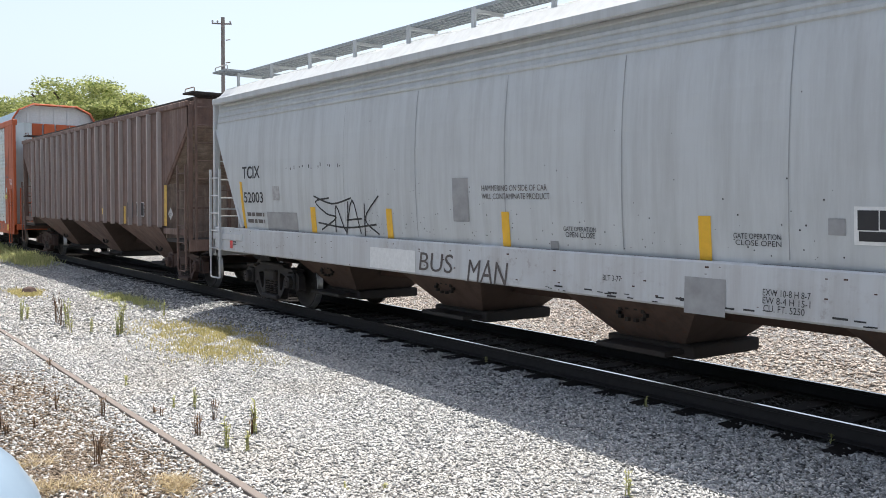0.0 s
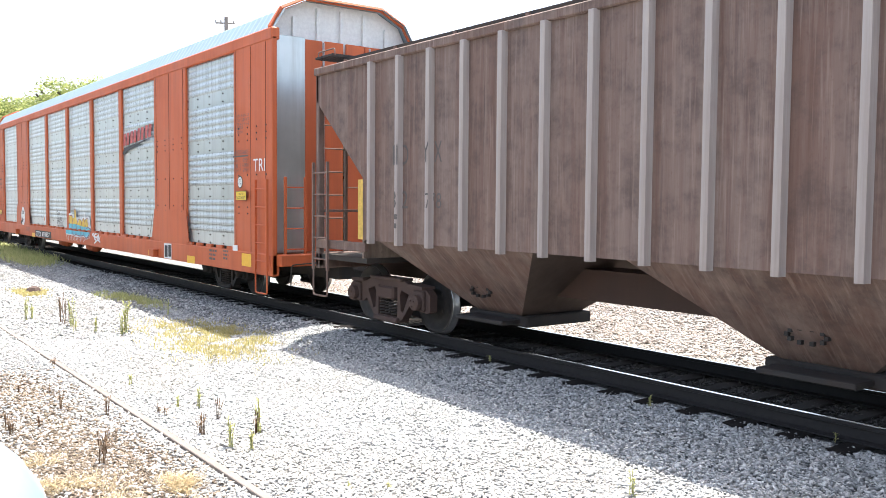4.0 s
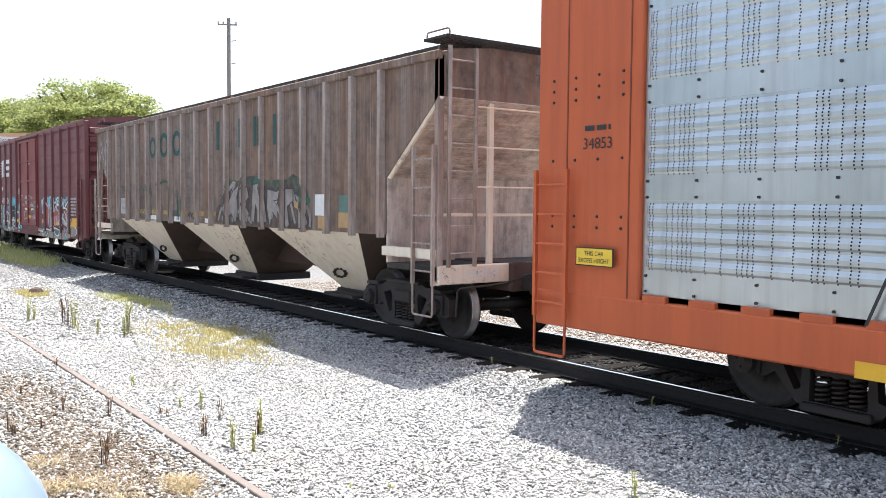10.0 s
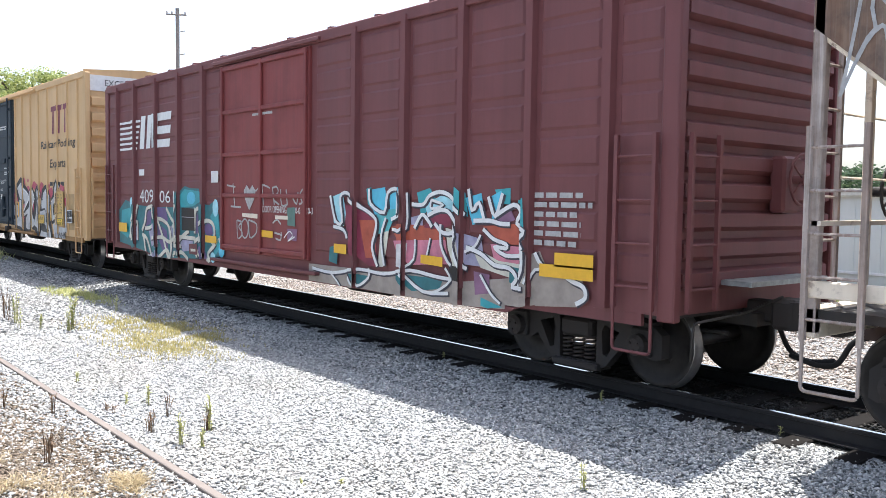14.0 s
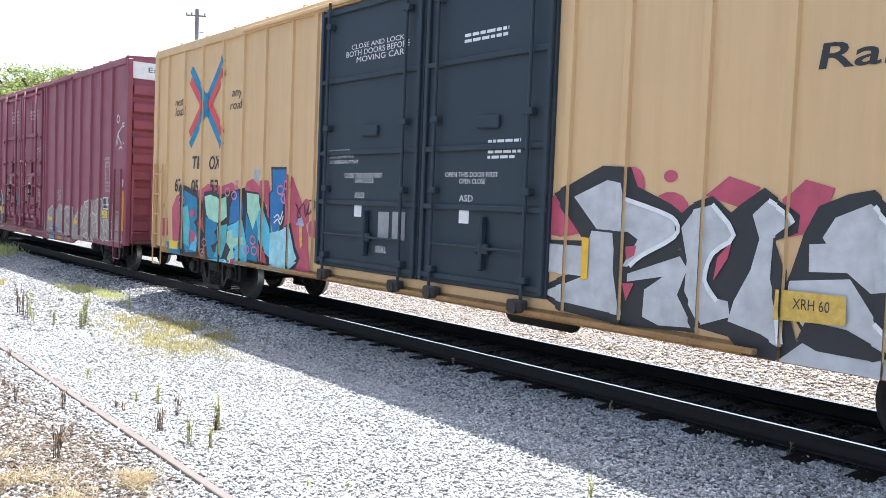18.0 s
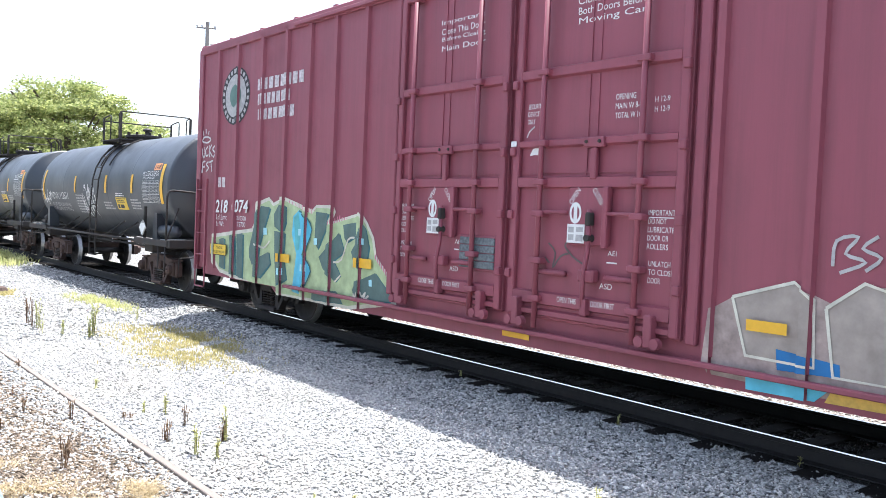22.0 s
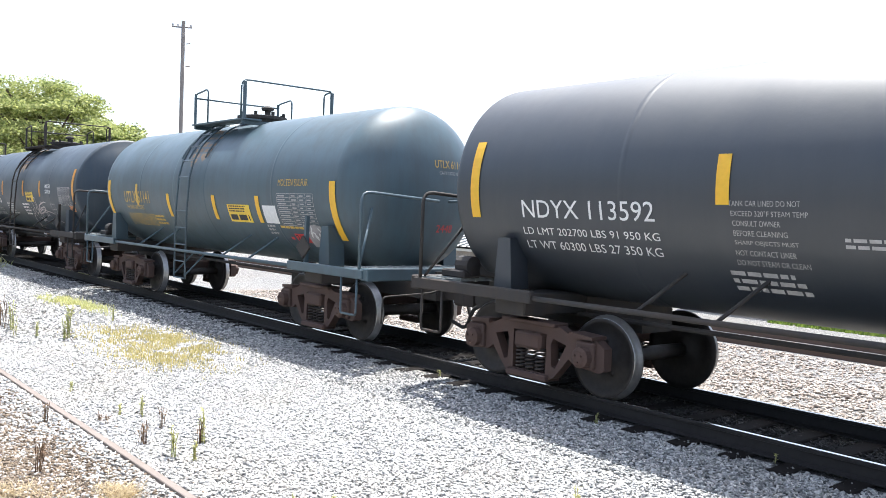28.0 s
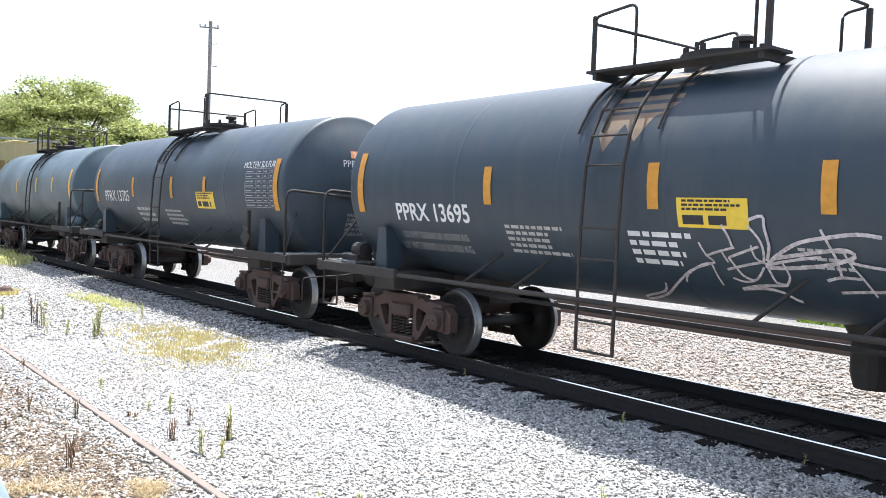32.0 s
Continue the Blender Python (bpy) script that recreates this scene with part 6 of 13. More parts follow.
    # roof
    rp = [(-1.52, 5.06), (-1.30, 5.42), (-0.8, 5.66), (0.8, 5.66), (1.30, 5.42), (1.52, 5.06)]
    bm = new_bm()
    n = 220
    prev = None
    for i in range(n + 1):
        x = -half + 0.03 + (2 * half - 0.06) * i / n
        k = 0.014 if i % 2 else 0.0
        row = [bm.verts.new((x, y * (1 + k * 0.3), z + k)) for y, z in rp]
        if prev:
            for j in range(len(rp) - 1):
                bm.faces.new((prev[j], row[j], row[j + 1], prev[j + 1]))
        prev = row
    bmesh.ops.recalc_face_normals(bm, faces=bm.faces[:])
    part("roof", bm, M["auto_roof"], car, "corrugated galvanised roof")
    for s in (-1, 1):
        bm = prism(new_bm(), [(-1.5, 0.98), (1.5, 0.98), (1.5, 5.05), (1.3, 5.42), (0.8, 5.66), (-0.8, 5.66), (-1.3, 5.42), (-1.5, 5.05)], *sorted((s * (half - 0.32), s * (half - 0.38))), axis="x")
        part("end_bulkhead", bm, M["white"], car, "white arched end above the doors")
        for k in range(5):
            yk = -1.0 + 0.5 * k
            part("bulkhead_rib", box(new_bm(), *sorted((s * (half - 0.32), s * (half - 0.27))), yk - 0.04, yk + 0.04, 4.95, 5.36 if abs(yk) > 0.9 else 5.58, 0.01), M["white"], car)
        arch = [(s * (half - 0.16), y, z) for y, z in ((-1.52, 4.95), (-1.54, 5.08), (-1.32, 5.44), (-0.81, 5.69), (0.81, 5.69), (1.32, 5.44), (1.54, 5.08), (1.52, 4.95))]
        part("roof_edge", tube(new_bm(), arch, 0.05, 6), M["auto"], car, "orange trim round the arched end")
        for e in (-1, 1):
            for j, m in enumerate((M["auto_panel"], M["auto"], M["auto"])):
                y0, y1 = sorted((e * (1.50, 0.86, 0.43)[j], e * (0.89, 0.46, 0.03)[j]))
                d = s * (half - 0.22 + 0.16 * (j == 0) + 0.03 * j)
                part("end_door", box(new_bm(), *sorted((d, d - s * 0.05)), y0, y1, 1.02, 4.95, 0.01), m, car, "folding end door leaf")
            tube_bm = new_bm()
            for yv in (0.5, 0.95):
                tube(tube_bm, [(s * (half - 0.08), e * yv, 1.0), (s * (half - 0.08), e * yv, 4.9)], 0.02, 6)
            part("lock_rod", tube_bm, M["steel"], car)
        part("end_sill", box(new_bm(), *sorted((s * (half - 0.3), s * (half + 0.18))), -1.5, 1.5, 0.78, 1.0, 0.02), M["auto"], car)
        xa, xb = sorted((s * (half - 0.06), s * (half - 0.55)))
        ladder(car, xa, xb, 0.7, 2.35, -w - 0.08, 5, M["auto"])
        ladder(car, -1.35, -0.95, 0.9, 2.4, s * (half + 0.05), 4, M["auto"], side="y")
    part("deck", box(new_bm(), -half, half, -1.45, 1.45, 0.78, 0.9), M["under"], car)
    part("deck", box(new_bm(), -half + 0.3, half - 0.3, -1.45, 1.45, 2.4, 2.46), M["under"], car)
    part("deck", box(new_bm(), -half + 0.3, half - 0.3, -1.45, 1.45, 3.75, 3.81), M["under"], car)
    part("centre_sill", box(new_bm(), -half - 0.15, half + 0.15, -0.3, 0.3, 0.5, 0.86), M["under"], car)
    for x in (-4.2, -0.6):
        part("brake_cylinder", lathe(new_bm(), [(-0.4, 0.0), (-0.36, 0.16), (0.36, 0.16), (0.4, 0.0)], 14, "x", (x, -1.0, 0.5)), M["auto"], car, smooth=True)
    couplers(car, half + 0.15)
    for s in (-1, 1):
        truck(car, s * 10.1)
    return car, Skin(-w - 0.02)


rack, RS = autorack(-50.37)
for gx in (-9.25, -7.2, 7.03, 9.14):
    sgn = -1 if gx in (-9.25, 7.03) else 1
    patch(rack, "gusset_slit", [[(gx + sgn * 0.33, 1.02), (gx + sgn * 0.36, 1.02), (gx + sgn * 0.12, 1.62), (gx + sgn * 0.09, 1.62)]], M["black"], Skin(-1.592), 0.004)
RP, RC = Skin(-1.582), Skin(-1.562)


STRIPS = [(-5.2, 1.98, 2.9, 0.15), (-1.72, 2.2, 2.67, 0.14), (1.1, 2.2, 2.66, 0.14), (3.15, 2.2, 2.66, 0.14), (5.15, 1.97, 2.88, 0.17)]
STRIPS_B = [(-5.2, 1.98, 2.9, 0.15), (-1.78, 2.18, 2.65, 0.14), (1.27, 2.2, 2.67, 0.14), (2.94, 2.2, 2.67, 0.14), (5.17, 1.97, 2.88, 0.17)]
STRIPS_C = [(-4.95, 1.58, 2.52, 0.16), (-1.43, 1.75, 2.22, 0.14), (0.75, 1.75, 2.2, 0.14), (2.5, 1.74, 2.2, 0.14), (4.95, 1.54, 2.44, 0.17)]
STRIPS_D = [(-5.25, 1.96, 2.84, 0.15), (-2.33, 2.11, 2.58, 0.14), (0.23, 2.1, 2.57, 0.14), (2.08, 2.09, 2.55, 0.14), (5.25, 1.92, 2.84, 0.17)]
tank_a = tank(-148.85, M["tank_black"], "black molten sulphur tank car with yellow strips", STRIPS, placard_mat=M["white"])
tank_b = tank(-162.2, M["tank_black"], "black molten sulphur tank car with white stencils", STRIPS_B)
tank_c = tank(-175.6, M["tank_grey"], "blue-grey molten sulphur tank car with yellow lettering", STRIPS_C, end=5.05, bulge=0.72, round_head=True, lx=-0.6, truck_x=4.15, rail_mat=M["tank_grey"], light=True, gear=False)
tank_d = tank(-188.7, M["tank_dusty"], "dusty black tank car with a white scrawl", STRIPS_D, lx=-0.6, gear=False, strip_mat="amber")
tank_e = tank(-202.0, M["tank_dusty"], "dusty black tank car with a yellow notice", STRIPS_D, lx=-0.6, gear=False, strip_mat="amber")
tank_f = tank(-215.2, M["tank_grey"], "blue-grey tank car far down the train", STRIPS, light=True)
M["far_yellow"] = paint("dull_yellow_paint", (0.40, 0.33, 0.16), (0.2, 0.15, 0.08), 0.4, 0.3, 0.6)
tail_xs = [-6.5 + 13 * i / 14 for i in range(15)]
tail_hopper, TH = hopper(-231.0, 8.5, 1.4, 4.0, (7.0, 2.35, 3.5, 8.45), [(-4.6, 1.6), (0, 1.6), (4.6, 1.6)], M["far_yellow"], M["far_yellow"], tail_xs, "dull yellow covered hopper car at the tail")


# ---- markings ----
for key, col in (("g_teal", (0.05, 0.34, 0.38)), ("g_blue", (0.01, 0.15, 0.38)), ("g_sky", (0.11, 0.50, 0.66)), ("g_mint", (0.36, 0.62, 0.45)), ("g_silver", (0.50, 0.50, 0.50)), ("g_ash", (0.36, 0.34, 0.34)), ("g_pink", (0.47, 0.075, 0.12)), ("g_purple", (0.14, 0.09, 0.22)), ("g_cream", (0.62, 0.60, 0.50)), ("g_deep", (0.03, 0.14, 0.16)), ("g_yellow", (0.70, 0.46, 0.05)), ("g_moss", (0.10, 0.19, 0.16)), ("wine_mark", (0.20, 0.03, 0.06)), ("navy", (0.02, 0.09, 0.22)), ("ghost", (0.10, 0.085, 0.08)), ("patch_grey", (0.30, 0.30, 0.30)), ("patch_tan", (0.42, 0.27, 0.12)), ("fresh_orange", (0.50, 0.17, 0.08))):
    M[key] = plain(key, col, 0.55, 0, 0.16, 5.0)

M["worn_white"] = plain("worn_white_marking", (0.52, 0.47, 0.47), 0.6, 0, 0.4, 22.0)
M["g_chalk"] = plain("g_chalk", (0.60, 0.58, 0.57), 0.7, 0, 0.25, 9.0)
M["seam_grey"] = plain("seam_grey", (0.36, 0.37, 0.37), 0.6, 0, 0.3, 2.0)
M["sign_buff"] = plain("buff_yellow_sign", (0.62, 0.40, 0.12), 0.55, 0, 0.06)
M["g_dark"] = plain("g_dark", (0.05, 0.085, 0.06), 0.7, 0, 0.3, 5.0)
M["g_green"] = plain("g_green", (0.025, 0.13, 0.085), 0.6, 0, 0.3, 5.0)
M["g_petrol"] = plain("g_petrol", (0.012, 0.20, 0.36), 0.6, 0, 0.2, 5.0)
M["g_grime"] = plain("g_grime", (0.29, 0.26, 0.24), 0.7, 0, 0.3, 5.0)
M["g_taupe"] = plain("g_taupe", (0.34, 0.29, 0.25), 0.6, 0, 0.2, 5.0)
M["g_lilac"] = plain("g_lilac", (0.36, 0.34, 0.46), 0.6, 0, 0.25, 5.0)
M["g_mauve"] = plain("g_mauve", (0.24, 0.12, 0.20), 0.6, 0, 0.25, 5.0)
for key, col in (("g_aqua", (0.10, 0.42, 0.44)), ("g_ice", (0.36, 0.66, 0.72)), ("g_rose", (0.58, 0.20, 0.27)), ("g_lime", (0.40, 0.50, 0.27)), ("g_spruce", (0.085, 0.15, 0.135)), ("g_cyan", (0.09, 0.45, 0.55)), ("g_wine", (0.22, 0.03, 0.06)), ("g_tealdk", (0.035, 0.17, 0.19)), ("g_ink", (0.05, 0.045, 0.06))):
    M[key] = plain(key, col, 0.55, 0, 0.2, 5.0)
M["g_red"] = plain("g_red", (0.42, 0.09, 0.05), 0.6, 0, 0.2, 5.0)


PAINT_LAYER = itertools.count()


def clip(bm, lo, hi):
    for z, keep in ((lo, 1), (hi, -1)):
        if z is not None:
            bmesh.ops.bisect_plane(bm, geom=bm.verts[:] + bm.edges[:] + bm.faces[:], plane_co=(0, 0, z), plane_no=(0, 0, keep), dist=1e-6, clear_inner=True)


def spray(parent, poly, colour, skin, off, lo=None, hi=None):
    """One sprayed field of colour, laid a hair over those before it."""
    bm = new_bm()
    flat(bm, poly)
    bm.normal_update()
    bmesh.ops.triangulate(bm, faces=bm.faces[:], ngon_method="EAR_CLIP")
    clip(bm, lo, hi)
    if bm.faces:
        skin.lay(bm, off + 0.00016 * (next(PAINT_LAYER) % 16))
    if bm.faces:
        part("graffiti_field", bm, M[colour], parent)


def line(parent, pts, w, colour, skin, off, lo=None, hi=None, straight=False):
    """One sprayed stroke."""
    bm = new_bm()
    pts = pts if straight else rounded(pts, 3)
    pairs = []
    for i, (x, z) in enumerate(pts):
        (ax, az), (bx, bz) = pts[max(i - 1, 0)], pts[min(i + 1, len(pts) - 1)]
        k = math.hypot(bx - ax, bz - az) or 1
        nx, nz = -(bz - az) / k * w / 2, (bx - ax) / k * w / 2
        pairs.append((bm.verts.new((x - nx, i, z - nz)), bm.verts.new((x + nx, i, z + nz))))
    for (a, b), (c, d) in zip(pairs, pairs[1:]):
        bm.faces.new((a, c, d, b))
    clip(bm, lo, hi)
    if bm.faces:
        skin.lay(bm, off + 0.00016 * (next(PAINT_LAYER) % 16))
    if bm.faces:
        part("graffiti_stroke", bm, M[colour], parent)


def oval(x, z, a, b, closed=False):
    return [(x + a * math.cos(k * math.tau / 14), z + b * math.sin(k * math.tau / 14)) for k in range(15 if closed else 14)]


# white hopper
write(white_hopper, "TCIX", -7.31, -6.54, 2.39, 2.62, M["black"], WH, bold=0.012)
write(white_hopper, "52003", -7.27, -6.44, 1.94, 2.14, M["black"], WH, bold=0.012)
patch(white_hopper, "stencil_box", [rect(-6.04, -5.77, 1.99, 2.24)], M["dull"], WH, 0.006)
patch(white_hopper, "paint_patch", [rect(-6.32, -5.14, 1.44, 1.78)], M["patch_grey"], WH, 0.006)
bars(white_hopper, -7.17, -6.30, 1.51, 1.76, 2, M["ghost"], WH, RNG)
patch(white_hopper, "reflective_strip", [rect(-4.65, -4.48, 1.46, 1.88)], M["yellow"], WH, 0.006)
patch(white_hopper, "reflective_strip", [rect(-2.35, -2.20, 1.44, 1.88)], M["yellow"], WH, 0.006)
patch(white_hopper, "reflective_strip", [rect(0.21, 0.35, 1.43, 1.87)], M["yellow"], WH, 0.006)
patch(white_hopper, "reflective_strip", [rect(3.07, 3.21, 1.43, 1.87)], M["yellow"], WH, 0.006)
spread(white_hopper, "graffiti_tag", stroke(rounded([(-4.01, 2.03), (-4.46, 1.97), (-4.11, 1.78), (-3.81, 1.72), (-4.3, 1.52)]), 0.028), M["black"], WH, 0.007)
spread(white_hopper, "graffiti_tag", stroke(rounded([(-3.85, 1.5), (-3.79, 1.91), (-3.52, 1.5), (-3.42, 1.97)]), 0.028), M["black"], WH, 0.007)
spread(white_hopper, "graffiti_tag", stroke(rounded([(-3.52, 1.47), (-3.29, 2.0), (-3.09, 1.5)]), 0.028), M["black"], WH, 0.007)
spread(white_hopper, "graffiti_tag", stroke(rounded([(-3.48, 1.69), (-3.03, 1.72)]), 0.028), M["black"], WH, 0.007)
spread(white_hopper, "graffiti_tag", stroke(rounded([(-2.97, 1.47), (-2.94, 1.94)]), 0.028), M["black"], WH, 0.007)
spread(white_hopper, "graffiti_tag", stroke(rounded([(-2.54, 2.06), (-2.94, 1.72), (-2.58, 1.5)]), 0.028), M["black"], WH, 0.007)
spread(white_hopper, "graffiti_tag", stroke(rounded([(-4.4, 1.63), (-3.52, 1.57), (-2.64, 1.64)]), 0.028), M["black"], WH, 0.007)
spread(white_hopper, "graffiti_tag", stroke(rounded([(-4.5, 2.06), (-3.91, 1.94), (-3.33, 2.03)]), 0.028), M["black"], WH, 0.007)
patch(white_hopper, "reflective_strip", [[(-7.36, 1.44), (-7.25, 1.44), (-7.35, 2.33), (-7.45, 2.34)]], M["yellow"], WH)
patch(white_hopper, "paint_patch", [rect(-0.75, -0.42, 1.73, 2.29)], M["patch_grey"], WH, 0.006)
write(white_hopper, "HAMMERING ON SIDE OF CAR", -0.15, 1.02, 2.12, 2.19, M["ghost"], WH)
write(white_hopper, "WILL CONTAMINATE PRODUCT", -0.15, 1.06, 2.02, 2.09, M["ghost"], WH)
write(white_hopper, "GATE OPERATION", 1.26, 1.75, 1.67, 1.72, M["black"], WH)
write(white_hopper, "OPEN CLOSE", 1.29, 1.73, 1.60, 1.66, M["black"], WH)
write(white_hopper, "GATE OPERATION", 3.45, 3.93, 1.67, 1.72, M["black"], WH)
write(white_hopper, "CLOSE OPEN", 3.47, 3.93, 1.61, 1.66, M["black"], WH)
patch(white_hopper, "notice", [rect(4.58, 4.99, 1.66, 1.97)], M["white"], WH, 0.006)
patch(white_hopper, "notice_panel", [rect(4.61, 4.78, 1.78, 1.94)], M["black"], WH, 0.009)
patch(white_hopper, "notice_panel", [rect(4.79, 4.95, 1.79, 1.94)], M["black"], WH, 0.009)
patch(white_hopper, "notice_panel", [rect(4.62, 4.95, 1.69, 1.77)], M["black"], WH, 0.009)
patch(white_hopper, "paint_patch", [rect(4.36, 4.51, 1.73, 1.87)], M["patch_grey"], WH, 0.006)
patch(white_hopper, "paint_patch", [rect(1.04, 1.17, 1.43, 1.55)], M["patch_grey"], WH, 0.006)
write(white_hopper, "BUS", -1.46, -0.72, 1.05, 1.30, M["ghost"], Skin(-1.56), slant=0.15)
write(white_hopper, "MAN", -0.40, 0.35, 0.98, 1.26, M["ghost"], Skin(-1.56), slant=0.15)
patch(white_hopper, "paint_patch", [rect(-2.72, -1.55, 1.01, 1.31)], M["white"], Skin(-1.56), 0.006)
patch(white_hopper, "paint_patch", [rect(2.96, 3.42, 0.94, 1.29)], M["patch_grey"], Skin(-1.56), 0.006)
write(white_hopper, "BLT 3-77", 1.91, 2.16, 1.17, 1.23, M["black"], Skin(-1.56))
write(white_hopper, "EXW 10-8 H 8-7", 3.80, 4.25, 1.18, 1.24, M["black"], Skin(-1.56))
write(white_hopper, "EW 8-4 H 15-1", 3.80, 4.25, 1.11, 1.17, M["black"], Skin(-1.56))
write(white_hopper, "CU. FT. 5250", 3.81, 4.20, 1.04, 1.10, M["black"], Skin(-1.56))
patch(white_hopper, "paint_patch", [rect(-7.89, -7.76, 1.05, 1.21)], M["red"], Skin(-1.56), 0.006)
bars(white_hopper, -7.73, -7.55, 1.10, 1.19, 2, M["black"], Skin(-1.56), RNG)
patch(white_hopper, "weld_seam", [rect(-3.53, -3.521, 1.5, 3.5)], M["seam_grey"], WH, 0.004)
patch(white_hopper, "weld_seam", [rect(-1.59, -1.576, 1.5, 3.5)], M["seam_grey"], WH, 0.004)
patch(white_hopper, "weld_seam", [rect(0.28, 0.295, 1.5, 3.5)], M["seam_grey"], WH, 0.004)
patch(white_hopper, "weld_seam", [rect(2.12, 2.135, 1.5, 3.5)], M["seam_grey"], WH, 0.004)
patch(white_hopper, "weld_seam", [rect(4.00, 4.009, 1.5, 3.5)], M["seam_grey"], WH, 0.004)
patch(white_hopper, "bullet_mark", [rect(x, x + 0.022, z, z + 0.02 + 0.02 * (k % 3)) for k, x, z in ((k, -5.49 + 0.158 * k + 0.05 * math.sin(k * 3.0), 2.53 + 0.02 * math.sin(k * 5.0)) for k in range(13))], M["black"], WH, 0.004)
patch(white_hopper, "paint_chip", [rect(x, x + s, z, z + s) for x, z, s in ((RNG.uniform(-3, 4.5), 1.5 + RNG.expovariate(3.0), RNG.uniform(0.006, 0.016)) for k in range(140)) if z < 3.3], M["black"], WH, 0.004)
patch(white_hopper, "paint_chip", [rect(x, x + s * 2.5, z, z + s) for x, z, s in ((RNG.uniform(-8, 8), RNG.uniform(1.0, 1.42), RNG.uniform(0.006, 0.018)) for k in range(80))], M["truck_rust"], Skin(-1.56), 0.003)
patch(white_hopper, "paint_chip", [rect(x, x + s * 7, z, z + s) for x, z, s in ((RNG.uniform(1.0, 5.5), RNG.uniform(1.0, 1.06), RNG.uniform(0.008, 0.02)) for k in range(30))], M["black"], Skin(-1.56), 0.004)

# brown hopper
patch(brown_hopper, "reflective_strip", [rect(6.94, 7.11, 1.38, 2.32)], M["gold"], BH, 0.006)
patch(brown_hopper, "reflective_strip", [rect(3.85, 4.02, 1.36, 1.81)], M["gold"], BH, 0.006)
patch(brown_hopper, "reflective_strip", [rect(1.24, 1.43, 1.38, 1.76)], M["gold"], BH, 0.006)
patch(brown_hopper, "reflective_strip", [rect(-7.12, -6.98, 1.39, 2.30)], M["gold"], BH, 0.006)
patch(brown_hopper, "notice", [rect(4.98, 5.50, 1.57, 1.92)], M["black"], BH, 0.006)
patch(brown_hopper, "notice_line", [rect(4.98, 5.50, 1.57, 1.59), rect(4.98, 5.50, 1.90, 1.92), rect(4.98, 5.01, 1.57, 1.92), rect(5.47, 5.50, 1.57, 1.92), rect(5.22, 5.25, 1.57, 1.92)], M["white"], BH, 0.009)
patch(brown_hopper, "paint_patch", [rect(4.22, 4.64, 1.55, 1.91)], M["ghost"], BH, 0.006)
patch(brown_hopper, "notice", [rect(1.85, 2.11, 1.57, 1.74)], M["sign_yellow"], BH, 0.006)
patch(brown_hopper, "placard", [[(7.36, 1.52), (7.52, 1.66), (7.36, 1.81), (7.19, 1.66)]], M["dull"], Skin(-1.53), 0.006)
write(brown_hopper, "ND", -6.16, -5.76, 2.49, 2.77, M["ghost"], BH)
write(brown_hopper, "YX", -5.30, -4.97, 2.50, 2.78, M["ghost"], BH)
write(brown_hopper, "82", -6.10, -5.77, 1.87, 2.12, M["ghost"], BH)
write(brown_hopper, "78", -5.23, -4.98, 1.88, 2.09, M["ghost"], BH)
bars(brown_hopper, -6.12, -5.86, 1.53, 1.79, 2, M["ghost"], BH, RNG)
write(brown_hopper, "3077", 7.27, 7.45, 1.62, 1.68, M["black"], BH, off=0.014)

# autorack
# the railway emblem as plain slanted blocks over a dark swoosh
for i in range(4):
    x, z, k = 4.54 + 0.585 * i, 3.36 + 0.035 * i, 0.16
    patch(rack, "emblem_block", [[(x, z), (x + 0.20, z + 0.01), (x + 0.20 + 0.31 * k, z + 0.32), (x + 0.31 * k, z + 0.31)]], M["red_faded"], RC)
    patch(rack, "emblem_block", [[(x + 0.27, z + 0.01), (x + 0.48, z + 0.02), (x + 0.48 + 0.31 * k, z + 0.33), (x + 0.27 + 0.31 * k, z + 0.32)]], M["red_faded"], RC)
patch(rack, "emblem_swoosh", [[(4.47, 3.15), (5.72, 3.33), (6.82, 3.47), (5.42, 3.37), (4.62, 3.31)]], M["black"], RC, 0.006)
write(rack, "EXH 19-0 W 4-7", 11.93, 12.49, 3.55, 3.61, M["ghost"], RP)
write(rack, "EXW 10-8 H 4-10", 11.93, 12.49, 3.47, 3.53, M["ghost"], RP)
write(rack, "EW 9-10 H 16-8", 11.93, 12.49, 3.39, 3.45, M["ghost"], RP)
write(rack, "IL 89-9", 11.93, 12.21, 3.32, 3.39, M["ghost"], RP)
write(rack, "IW 9-1", 11.94, 12.21, 3.24, 3.30, M["ghost"], RP)
write(rack, "AARDECK CLEARANCE", 11.76, 12.45, 2.85, 2.93, M["ghost"], RP)
patch(rack, "marking", [rect(11.73, 12.45, 2.80, 2.83)], M["ghost"], RP, 0.006)
write(rack, "A  63  1  15 MIN", 11.77, 12.45, 2.70, 2.77, M["ghost"], RP)
write(rack, "B  62  3   6 MIN", 11.77, 12.45, 2.60, 2.68, M["ghost"], RP)
write(rack, "C  64  7   6 MIN", 11.77, 12.45, 2.51, 2.58, M["ghost"], RP)
for rad, mt, off in ((1.0, "green", 0.006), (0.84, "white", 0.009)):
    patch(rack, "round_sticker", [[(12.07 + 0.12 * rad * math.cos(a * math.tau / 20), 2.32 + 0.12 * rad * math.sin(a * math.tau / 20)) for a in range(20)]], M[mt], RP, off)
write(rack, "OK", 12.02, 12.12, 2.33, 2.38, M["green"], RP, off=0.012)
write(rack, "M-941", 12.00, 12.14, 2.27, 2.31, M["green"], RP, off=0.012)


